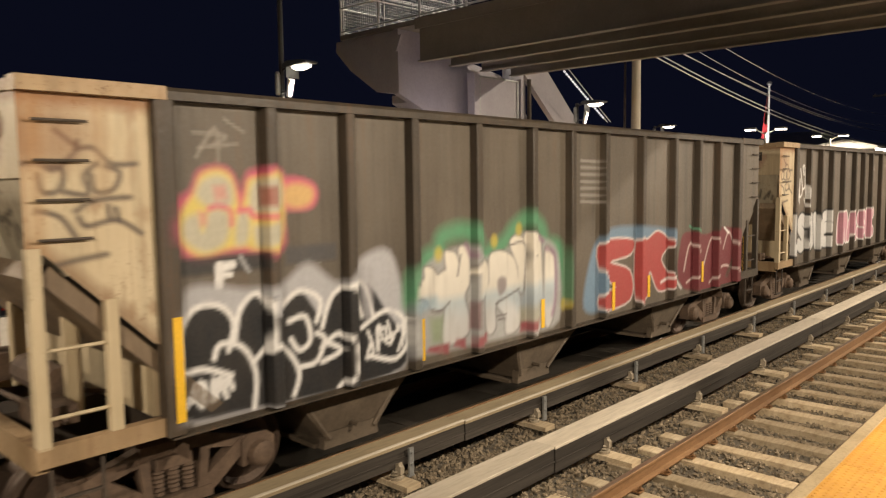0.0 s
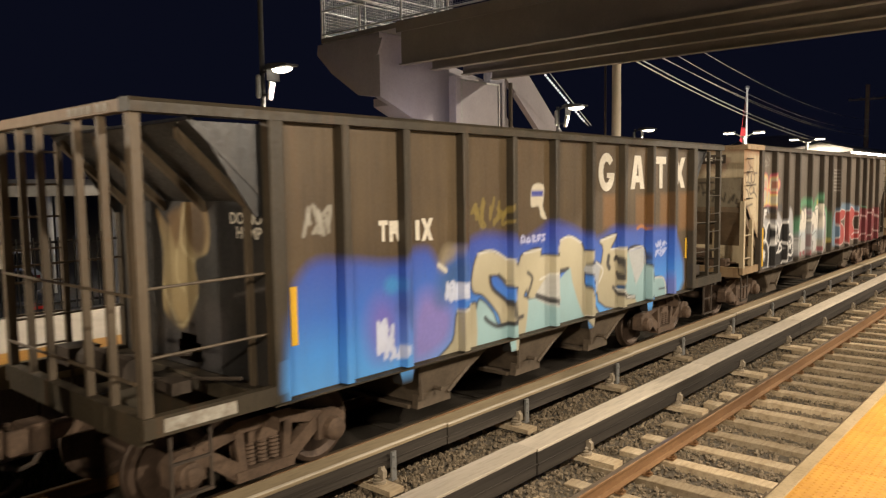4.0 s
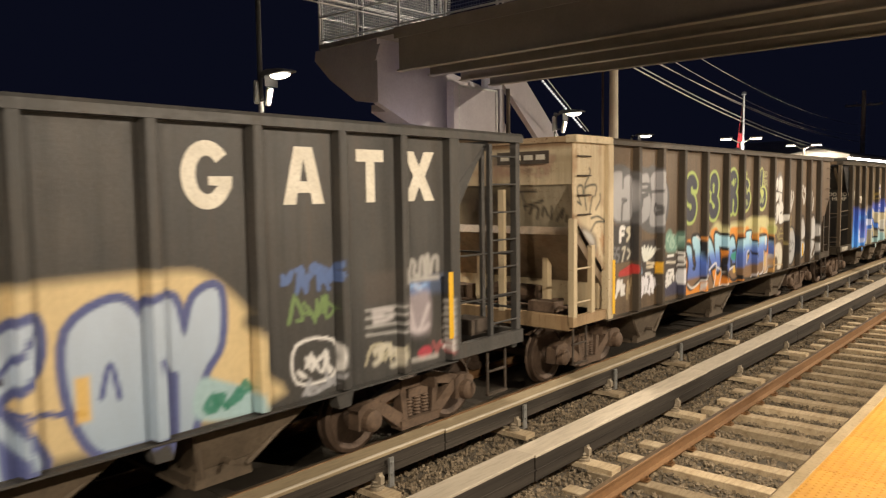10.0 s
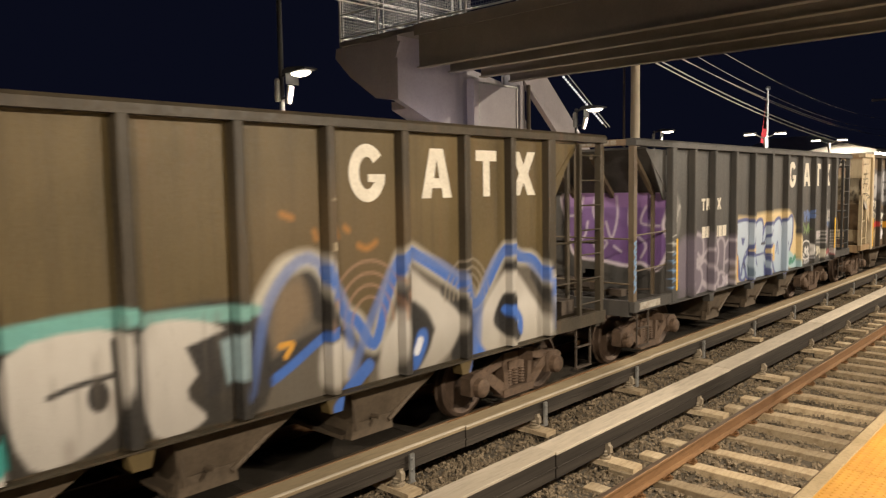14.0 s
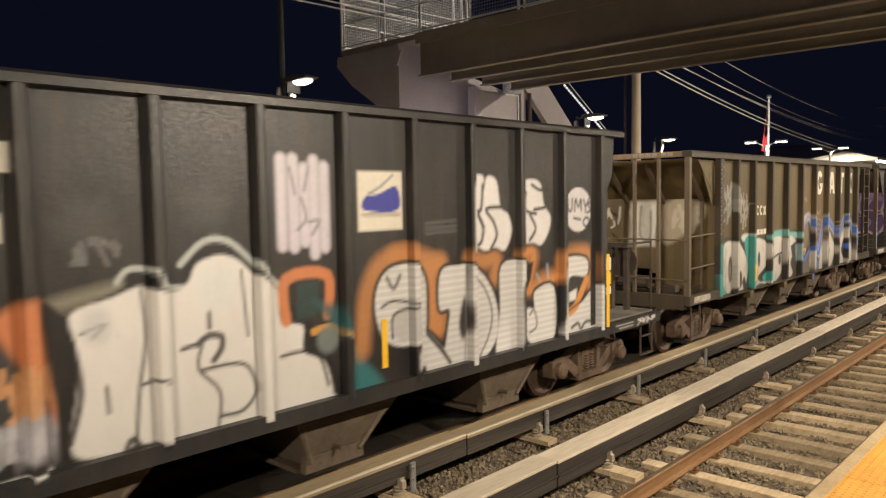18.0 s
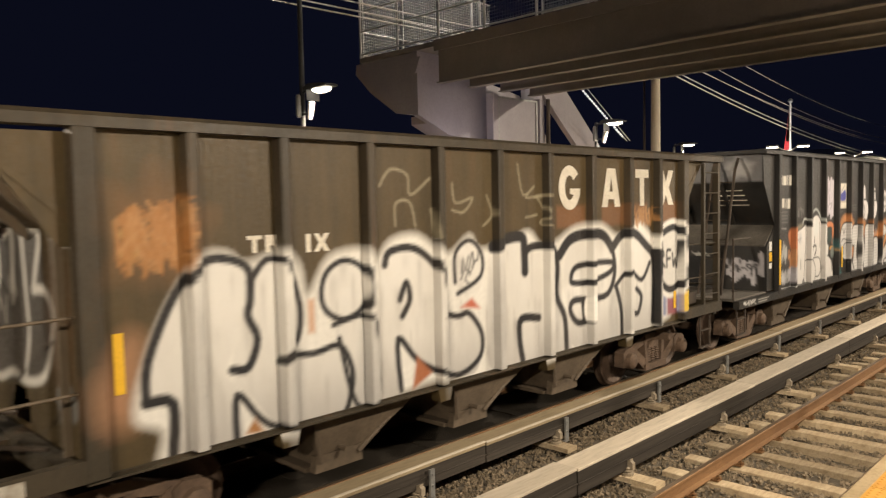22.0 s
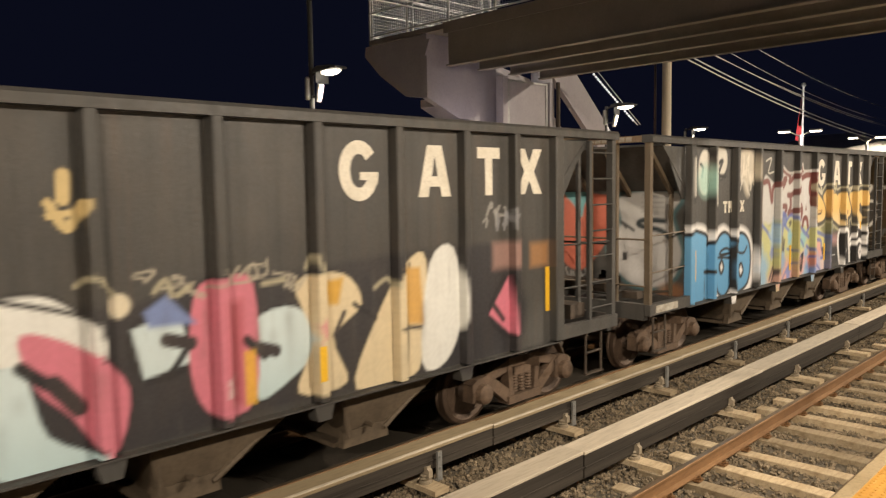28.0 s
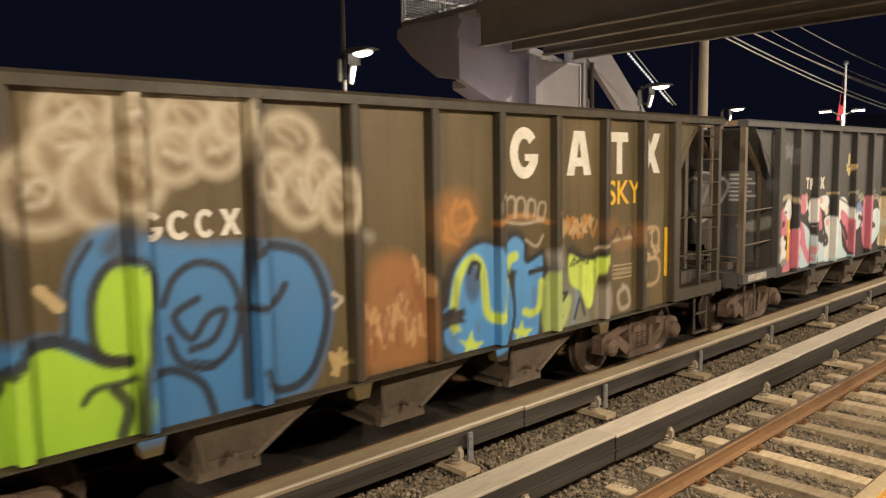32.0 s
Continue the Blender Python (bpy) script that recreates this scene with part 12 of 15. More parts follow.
    p.area([(4.69,1.09),(4.99,1.39),(5.29,1.27),(5.15,0.92)], (0.58,0.34,0.30),0.2,0.85)
    p.line([(4.53,3.17),(4.77,3.17),(4.94,2.78),(5.01,3.08),(5.5,3.2),(5.7,3.23),(5.36,2.89),(5.41,2.67),(5.74,2.65),(5.66,2.48)], 0.12,(0.16,0.04,0.035),0.03,0.95)
    p.line([(5.38,3.47),(5.9,3.31),(5.9,3.17),(6.33,3.36),(6.36,3.13),(6.09,2.91),(5.82,2.89),(5.95,2.86),(5.98,2.63),(5.87,2.49),(6.3,2.58)], 0.12,(0.16,0.04,0.035),0.03,0.95)
    p.line([(6.49,3.42),(6.64,3.48),(6.69,3.18),(6.8,3.3),(7.31,3.36)], 0.11,(0.16,0.04,0.035),0.03,0.95)
    p.line([(6.67,3.18),(6.66,2.82),(6.46,2.74),(6.69,2.58),(6.85,2.44),(6.8,2.32)], 0.12,(0.16,0.04,0.035),0.03,0.95)
    p.line([(6.92,2.31),(7.01,2.4),(7.18,2.35)], 0.08,(0.16,0.04,0.035),0.03,0.95)
    p.line([(7.26,3.24),(7.34,3.04),(7.47,2.78)], 0.2,(0.16,0.04,0.035),0.03,0.95)
    p.area([(6.97,2.56),(7.04,2.74),(7.12,2.54)], (0.16,0.04,0.035),0.03)
    p.line([(5.36,3.56),(5.9,3.36),(6.49,3.48),(6.65,3.57),(6.74,3.42),(7.35,3.43)], 0.05,(0.52,0.50,0.46),0.03,0.9)
    p.line([(4.48,2.3),(4.74,2.16),(4.96,2.0),(5.32,1.92)], 0.08,(0.10,0.15,0.42),0.05,0.85)
    p.line([(5.79,2.36),(6.08,2.45),(6.44,2.18),(6.83,2.01),(7.08,1.85)], 0.08,(0.10,0.15,0.42),0.05,0.85)
    p.line([(6.6,2.34),(6.92,2.12),(7.26,2.02),(7.54,2.18)], 0.09,(0.10,0.15,0.42),0.05,0.85)
    p.line([(5.02,1.97),(5.03,2.28),(5.27,2.2)], 0.09,(0.10,0.15,0.42),0.05,0.85)
    p.line([(5.45,2.12),(5.53,2.39),(5.66,2.37)], 0.3,(0.10,0.15,0.42),0.05,0.85)
    p.line([(5.65,2.26),(5.92,2.12)], 0.08,(0.10,0.15,0.42),0.05,0.85)
    p.line([(5.6,1.09),(5.89,1.32),(6.25,1.42)], 0.05,(0.10,0.15,0.42),0.05,0.85)
    p.line([(5.83,1.73),(6.26,1.66)], 0.06,(0.10,0.15,0.42),0.05,0.85)
    p.line([(6.52,1.37),(6.98,1.54)], 0.06,(0.10,0.15,0.42),0.05,0.85)
    p.line([(7.16,1.71),(7.61,1.58)], 0.06,(0.10,0.15,0.42),0.05,0.85)
    p.blob(5.08,2.09,0.2,0.27999999999999997,(0.36,0.52,0.66),0.7,0.85,0.12)
    p.blob(5.98,1.97,0.12,0.16799999999999998,(0.2,0.45,0.6),0.7,0.85,0.12)
    p.blob(6.91,1.93,0.12,0.16799999999999998,(0.25,0.45,0.5),0.7,0.85,0.12)
    p.blob(5.55,1.5,0.18,0.252,(0.2,0.35,0.55),0.7,0.85,0.12)
    p.blob(5.92,1.19,0.12,0.16799999999999998,(0.15,0.22,0.5),0.7,0.85,0.12)
    p.blob(5.0,1.71,0.1,0.13999999999999999,(0.2,0.25,0.5),0.7,0.85,0.12)
    p.blob(4.49,1.35,0.3,0.42,(0.25,0.42,0.6),0.7,0.85,0.12)
    p.line([(5.48,2.01),(5.53,1.72)], 0.07,(0.05,0.04,0.05),0.04,0.9)
    p.line([(5.58,1.99),(5.6,1.74)], 0.07,(0.05,0.04,0.05),0.04,0.9)
    p.line([(5.67,1.93),(5.63,1.71)], 0.07,(0.05,0.04,0.05),0.04,0.9)
    p.line([(5.93,2.29),(6.03,2.31),(5.96,2.23)], 0.07,(0.05,0.04,0.05),0.04,0.9)
    p.line([(6.53,1.68),(6.64,1.69),(6.57,1.58)], 0.07,(0.05,0.04,0.05),0.04,0.9)
    p.line([(6.6,1.42),(6.8,1.13)], 0.07,(0.05,0.04,0.05),0.04,0.9)
    p.line([(6.77,1.39),(6.88,1.15),(6.98,1.48)], 0.07,(0.05,0.04,0.05),0.04,0.9)
    p.line([(4.89,1.15),(5.05,1.38)], 0.07,(0.05,0.04,0.05),0.04,0.9)
    p.line([(5.0,1.09),(5.13,1.33)], 0.07,(0.05,0.04,0.05),0.04,0.9)
    p.line([(5.24,2.36),(5.22,1.29)], 0.12,(0.30,0.24,0.05),0.06,0.7)
    p.line([(6.23,2.26),(6.22,1.07)], 0.12,(0.30,0.24,0.05),0.06,0.7)
    p.area([(6.35,2.18),(6.56,2.23),(7.03,2.29),(7.75,2.15),(8.25,1.82),(8.24,0.99),(7.79,0.91),(7.09,1.02),(6.5,1.07),(6.28,1.09)], (0.52,0.52,0.24),0.12,0.95)
    p.area([(6.31,1.58),(6.75,1.55),(6.92,1.69),(7.34,1.51),(7.63,1.78),(7.98,1.77),(8.18,1.42),(8.21,0.95),(7.31,1.0),(6.5,1.07),(6.28,1.13)], (0.66,0.33,0.32),0.2,0.9)
    p.blob(6.77,1.9,0.2,0.2,(0.22,0.45,0.5),0.7,0.85,0.1)
    p.blob(6.97,1.57,0.12,0.12,(0.2,0.4,0.6),0.7,0.85,0.1)
    p.blob(7.52,1.54,0.16,0.16,(0.2,0.4,0.6),0.7,0.85,0.1)
    p.blob(7.8,1.16,0.3,0.3,(0.35,0.40,0.62),0.7,0.85,0.1)
    p.blob(7.09,1.06,0.3,0.3,(0.2,0.42,0.6),0.7,0.85,0.1)
    p.blob(7.21,1.22,0.2,0.2,(0.18,0.25,0.5),0.7,0.85,0.1)
    p.blob(8.03,1.76,0.14,0.14,(0.6,0.55,0.2),0.7,0.85,0.1)
    p.blob(7.49,1.9,0.2,0.2,(0.6,0.57,0.22),0.7,0.85,0.1)
    p.blob(8.09,1.24,0.2,0.2,(0.68,0.55,0.5),0.7,0.85,0.1)
    p.blob(7.24,1.39,0.16,0.16,(0.55,0.22,0.12),0.7,0.85,0.1)
    p.line([(6.42,2.21),(6.63,2.16),(6.86,2.03),(7.12,1.92)], 0.1,(0.10,0.13,0.38),0.04,0.85)
    p.line([(7.0,2.03),(7.19,2.18),(7.37,2.2),(7.48,2.04),(7.84,1.96),(8.25,1.87)], 0.1,(0.10,0.13,0.38),0.04,0.85)
    p.line([(6.54,1.92),(6.73,1.82),(6.8,1.72)], 0.06,(0.10,0.13,0.38),0.04,0.85)
    p.line([(6.44,1.38),(6.63,1.5),(6.81,1.58)], 0.06,(0.10,0.13,0.38),0.04,0.85)
    p.line([(7.0,1.72),(7.21,1.63),(7.34,1.6)], 0.08,(0.10,0.13,0.38),0.04,0.85)
    p.line([(7.11,1.45),(7.29,1.47)], 0.06,(0.10,0.13,0.38),0.04,0.85)
    p.line([(7.4,1.96),(7.63,1.83),(7.93,1.78),(7.97,1.62)], 0.09,(0.10,0.13,0.38),0.04,0.85)
    p.line([(7.96,1.37),(8.07,1.37),(8.24,1.46)], 0.08,(0.10,0.13,0.38),0.04,0.85)
    p.line([(7.34,1.18),(7.6,1.26),(7.95,1.07)], 0.06,(0.10,0.13,0.38),0.04,0.85)
    p.line([(8.25,1.82),(8.26,1.04)], 0.18,(0.10,0.13,0.25),0.06,0.8)
    p.line([(6.59,1.46),(6.69,1.18),(6.79,1.55)], 0.08, BLK)
    p.line([(6.71,1.54),(6.72,1.3)], 0.06, BLK)
    p.line([(7.39,1.31),(7.49,1.33),(7.44,1.25)], 0.08,(0.12,0.06,0.10))
    p.line([(8.02,1.56),(8.1,1.57),(8.07,1.47)], 0.1,(0.08,0.07,0.10))
    p.area([(6.34,3.18),(6.63,3.35),(7.09,3.42),(7.39,3.45),(7.5,3.38),(7.29,3.24),(7.2,3.07),(7.32,2.84),(7.21,2.45),(7.32,2.16),(6.94,2.17),(6.56,2.23),(6.28,2.23)], (0.56,0.55,0.54),0.06,0.97)
    p.line([(6.34,3.18),(6.55,3.23),(6.85,3.31),(7.17,3.33),(7.39,3.37)], 0.13,(0.16,0.035,0.030),0.03)
    p.line([(6.38,2.7),(6.59,2.64),(6.65,2.51),(6.57,2.35),(6.36,2.36)], 0.15,(0.16,0.035,0.030),0.03)
    p.line([(6.73,2.2),(6.79,2.34),(6.97,2.34),(7.05,2.16)], 0.12,(0.16,0.035,0.030),0.03)
    p.line([(7.2,3.18),(7.15,2.98),(7.27,2.84),(7.22,2.74),(7.33,2.68)], 0.22,(0.16,0.035,0.030),0.03)
    p.line([(7.28,2.62),(7.45,2.35),(7.58,2.26)], 0.12,(0.16,0.035,0.030),0.03)
    p.line([(7.29,2.26),(7.51,2.23)], 0.06,(0.16,0.035,0.030),0.03)
    p.line([(7.37,2.15),(7.79,2.12)], 0.04,(0.16,0.035,0.030),0.03)
    p.area([(6.86,2.53),(6.91,2.67),(6.96,2.52)], (0.16,0.035,0.030),0.03)
    p.line([(7.17,3.42),(7.43,3.42),(7.5,3.37),(7.43,3.31)], 0.07,(0.56,0.55,0.55))
    p.line([(7.28,2.8),(7.3,2.57),(7.29,2.35)], 0.12,(0.30,0.24,0.14),0.05,0.8)
    p.line([(7.35,3.04),(7.61,2.92),(7.97,2.73),(8.2,2.49),(8.16,2.31),(7.95,2.24),(7.65,2.23),(7.54,2.39),(7.62,2.54),(7.43,2.97),(7.35,3.04)], 0.3,(0.50,0.46,0.32),0.03,0.9)
    p.line([(8.03,2.77),(8.11,2.89),(8.33,2.98),(8.49,2.82),(8.54,2.56),(8.44,2.36),(8.3,2.32),(8.23,2.53),(8.03,2.77)], 0.3,(0.50,0.46,0.32),0.03,0.9)
    p.line([(8.57,2.79),(8.67,2.86),(8.98,2.85),(9.13,2.62),(9.28,2.27),(9.34,2.07),(8.98,2.17),(8.56,2.35),(8.54,2.66),(8.57,2.79)], 0.3,(0.50,0.46,0.32),0.03,0.9)
    p.line([(9.04,2.76),(9.17,2.87),(9.48,2.88),(9.61,2.7),(9.62,2.41),(9.49,2.22),(9.35,2.32),(9.04,2.76)], 0.3,(0.50,0.46,0.32),0.03,0.9)
    p.line([(9.56,3.27),(9.8,2.86),(10.1,2.49),(10.05,2.31),(9.86,2.24),(9.89,2.03),(9.7,2.17),(9.6,2.24),(9.67,2.7),(9.56,2.87),(9.56,3.27)], 0.3,(0.50,0.46,0.32),0.03,0.9)
    p.line([(9.95,2.8),(10.11,2.88),(10.39,2.84),(10.42,2.28),(10.29,2.16),(10.18,2.48),(9.95,2.8)], 0.3,(0.50,0.46,0.32),0.03,0.9)
    p.line([(10.51,2.77),(10.82,2.91),(11.1,2.9),(11.33,2.69),(11.23,2.53),(10.86,2.49),(10.81,2.37),(11.08,2.21),(10.89,2.04),(10.5,2.14),(10.51,2.77)], 0.3,(0.50,0.46,0.32),0.03,0.9)
    p.line([(7.35,3.04),(7.61,2.92),(7.97,2.73),(8.2,2.49),(8.16,2.31),(7.95,2.24),(7.65,2.23),(7.54,2.39),(7.62,2.54),(7.43,2.97),(7.35,3.04)], 0.2,(0.07,0.065,0.055),0.03)
    p.line([(8.03,2.77),(8.11,2.89),(8.33,2.98),(8.49,2.82),(8.54,2.56),(8.44,2.36),(8.3,2.32),(8.23,2.53),(8.03,2.77)], 0.2,(0.07,0.065,0.055),0.03)
    p.line([(8.57,2.79),(8.67,2.86),(8.98,2.85),(9.13,2.62),(9.28,2.27),(9.34,2.07),(8.98,2.17),(8.56,2.35),(8.54,2.66),(8.57,2.79)], 0.2,(0.07,0.065,0.055),0.03)
    p.line([(9.04,2.76),(9.17,2.87),(9.48,2.88),(9.61,2.7),(9.62,2.41),(9.49,2.22),(9.35,2.32),(9.04,2.76)], 0.2,(0.07,0.065,0.055),0.03)
    p.line([(9.56,3.27),(9.8,2.86),(10.1,2.49),(10.05,2.31),(9.86,2.24),(9.89,2.03),(9.7,2.17),(9.6,2.24),(9.67,2.7),(9.56,2.87),(9.56,3.27)], 0.2,(0.07,0.065,0.055),0.03)
    p.line([(9.95,2.8),(10.11,2.88),(10.39,2.84),(10.42,2.28),(10.29,2.16),(10.18,2.48),(9.95,2.8)], 0.2,(0.07,0.065,0.055),0.03)
    p.line([(10.51,2.77),(10.82,2.91),(11.1,2.9),(11.33,2.69),(11.23,2.53),(10.86,2.49),(10.81,2.37),(11.08,2.21),(10.89,2.04),(10.5,2.14),(10.51,2.77)], 0.2,(0.07,0.065,0.055),0.03)
    p.area([(7.35,3.04),(7.61,2.92),(7.97,2.73),(8.2,2.49),(8.16,2.31),(7.95,2.24),(7.65,2.23),(7.54,2.39),(7.62,2.54),(7.43,2.97)], [(2.0,(0.74,0.60,0.36)),(2.5,(0.72,0.47,0.15)),(3.1,(0.72,0.50,0.18))], 0.025)
    p.area([(8.03,2.77),(8.11,2.89),(8.33,2.98),(8.49,2.82),(8.54,2.56),(8.44,2.36),(8.3,2.32),(8.23,2.53)], [(2.0,(0.74,0.60,0.36)),(2.5,(0.72,0.47,0.15)),(3.1,(0.72,0.50,0.18))], 0.025)
    p.area([(8.57,2.79),(8.67,2.86),(8.98,2.85),(9.13,2.62),(9.28,2.27),(9.34,2.07),(8.98,2.17),(8.56,2.35),(8.54,2.66)], [(2.0,(0.74,0.60,0.36)),(2.5,(0.72,0.47,0.15)),(3.1,(0.72,0.50,0.18))], 0.025)
    p.area([(9.04,2.76),(9.17,2.87),(9.48,2.88),(9.61,2.7),(9.62,2.41),(9.49,2.22),(9.35,2.32)], [(2.0,(0.74,0.60,0.36)),(2.5,(0.72,0.47,0.15)),(3.1,(0.72,0.50,0.18))], 0.025)
    p.area([(9.56,3.27),(9.8,2.86),(10.1,2.49),(10.05,2.31),(9.86,2.24),(9.89,2.03),(9.7,2.17),(9.6,2.24),(9.67,2.7),(9.56,2.87)], [(2.0,(0.74,0.60,0.36)),(2.5,(0.72,0.47,0.15)),(3.1,(0.72,0.50,0.18))], 0.025)
    p.area([(9.95,2.8),(10.11,2.88),(10.39,2.84),(10.42,2.28),(10.29,2.16),(10.18,2.48)], [(2.0,(0.74,0.60,0.36)),(2.5,(0.72,0.47,0.15)),(3.1,(0.72,0.50,0.18))], 0.025)
    p.area([(10.51,2.77),(10.82,2.91),(11.1,2.9),(11.33,2.69),(11.23,2.53),(10.86,2.49),(10.81,2.37),(11.08,2.21),(10.89,2.04),(10.5,2.14)], [(2.0,(0.74,0.60,0.36)),(2.5,(0.72,0.47,0.15)),(3.1,(0.72,0.50,0.18))], 0.025)
    p.line([(7.36,3.2),(7.64,3.01),(7.93,2.88),(7.84,3.07)], 0.06,(0.50,0.46,0.34))
    p.line([(8.82,2.91),(8.96,3.12),(8.65,2.99)], 0.06,(0.42,0.38,0.24))
    p.line([(9.55,3.39),(9.85,3.04),(9.99,2.89)], 0.05,(0.46,0.42,0.30))
    p.line([(9.99,2.89),(10.19,3.03),(10.27,2.93)], 0.06,(0.50,0.46,0.34))
    p.line([(7.54,2.41),(7.86,2.42),(7.95,2.49)], 0.05,(0.10,0.05,0.02))
    p.line([(7.71,2.49),(7.96,2.49)], 0.03,(0.4,0.2,0.06))
    p.blob(8.39,2.49,0.05,0.05,(0.25,0.12,0.04))
    p.blob(9.5,2.45,0.05,0.05,(0.2,0.1,0.04))
    p.blob(9.84,2.39,0.06,0.06,(0.3,0.15,0.05))
    p.line([(10.86,2.53),(10.99,2.39),(11.13,2.27)], 0.12,(0.07,0.065,0.055))
    p.area([(8.26,2.33),(8.36,2.33),(8.36,2.96),(8.26,2.96)], (0.45,0.22,0.05),0.08,0.7)
    p.area([(8.0,2.11),(8.38,2.26),(8.67,2.1),(9.1,2.01),(8.48,1.94),(7.99,1.96)], (0.22,0.22,0.11),0.15,0.85)
    p.line([(8.55,2.09),(8.67,2.12),(8.79,2.05),(8.66,2.02)], 0.05,(0.35,0.34,0.2))
    p.line([(8.91,2.04),(9.1,1.98)], 0.05,(0.35,0.34,0.2))
    p.blob(8.48,1.94,0.12,0.3,(0.12,0.2,0.5),0.5,0.8)
    p.area([(8.59,1.66),(8.66,1.86),(9.1,1.85),(9.12,1.62)], (0.45,0.25,0.24),0.2,0.8)
    p.area([(8.61,1.17),(9.15,1.17),(9.15,1.56),(8.61,1.56)], (0.022,0.022,0.025),0.06,0.9)
    p.line([(8.7,1.37),(8.95,1.37)], 0.03,(0.5,0.5,0.5))
    p.area([(9.2,1.77),(9.37,1.98),(9.81,1.92),(10.03,1.77),(10.45,1.96),(10.98,1.96),(11.36,1.78),(11.35,1.3),(11.15,1.06),(10.42,1.01),(9.34,1.06)], (0.012,0.012,0.014),0.05)
    p.line([(9.34,1.07),(9.2,1.43),(9.16,1.78),(9.27,1.93),(9.59,2.01),(9.7,1.93),(9.64,1.71)], 0.11,(0.80,0.78,0.76),0.05)
    p.line([(9.7,1.96),(9.96,1.9),(9.99,1.65),(10.06,1.33),(10.09,1.02)], 0.11,(0.80,0.78,0.76),0.05)
    p.line([(9.63,1.05),(9.63,1.41),(9.79,1.41)], 0.11,(0.80,0.78,0.76),0.05)
    p.line([(10.03,1.64),(10.36,1.84),(10.71,1.99),(11.07,1.91),(11.31,1.72),(11.35,1.57)], 0.11,(0.80,0.78,0.76),0.05)
    p.line([(10.11,1.54),(10.35,1.59),(10.61,1.49),(10.66,1.02)], 0.11,(0.80,0.78,0.76),0.05)
    p.line([(10.65,1.55),(10.88,1.61),(11.11,1.54),(11.11,1.68)], 0.11,(0.80,0.78,0.76),0.05)
    p.line([(10.97,1.43),(11.06,1.28),(10.96,1.16),(10.87,1.31),(10.97,1.43)], 0.11,(0.80,0.78,0.76),0.05)
    p.line([(10.45,1.96),(10.8,1.98),(11.17,1.87)], 0.11,(0.80,0.78,0.76),0.05)


def draw_end_h(p):
    p.area([(0.06,2.86),(0.4,3.04),(1.1,3.01),(1.66,2.9),(1.62,2.42),(1.0,1.62),(0.52,1.64),(0.17,2.2)], (0.50,0.115,0.065),0.05,0.95)
    p.area([(0.48,3.05),(1.08,3.05),(0.95,2.8),(0.88,2.56),(0.7,2.8)], (0.10,0.32,0.34),0.05,0.95)
    p.line([(0.9,2.5),(0.95,2.0),(0.9,1.66)], 0.03,(0.25,0.05,0.03),0.03,0.8)
    p.scrub(0.0,0.22,1.2,1.85,(0.42,0.22,0.22),4,67,0.06,0.8,0.4)
    p.scrub(0.5,1.1,1.25,1.6,(0.26,0.25,0.24),5,68,0.05,0.8,0.3)
    body = [(1.68, 2.91), (2.15, 3.04), (2.8, 3.03), (2.9, 2.9), (2.74, 2.65), (2.82, 2.35), (2.93, 1.94), (2.74, 1.49), (2.27, 1.33), (1.77, 1.5), (1.47, 2.01), (1.76, 2.45)]
    p.line(body + [body[0]], 0.16,(0.06,0.12,0.13),0.06)
    p.area(body, [(1.3,(0.40,0.38,0.37)),(3.0,(0.48,0.47,0.45))], 0.05)
    # Paler lower left: the lit side of a shadow edge, painted into the blob.
    p.area([(1.72,2.4),(1.5,2.0),(1.8,1.55),(2.2,1.5),(2.0,2.1)], (0.60,0.58,0.56),0.2,0.8)
    p.line([(2.2,3.0),(2.5,2.95)], 0.03,(0.1,0.1,0.1),0.03,0.6)
    p.line([(2.6,2.53),(2.2,2.54),(2.12,2.44),(2.55,2.36),(2.72,2.2)], 0.09,(0.02,0.03,0.035),0.04)
    p.line([(1.85,2.4),(1.75,2.5),(2.0,2.35)], 0.05,(0.03,0.03,0.03),0.04)
    p.area([(1.78,1.8),(1.86,1.8),(1.88,1.95),(1.78,1.95)], (0.04,0.04,0.04),0.02)
    for k in range(4):
        p.line([(2.15, 2.95 - 0.09 * k), (2.6, 2.94 - 0.09 * k)], 0.02, (0.30, 0.29, 0.28), 0.02, 0.7)
    p.blob(2.75,1.3,0.25,0.15,(0.28,0.12,0.05),0.8,0.7)


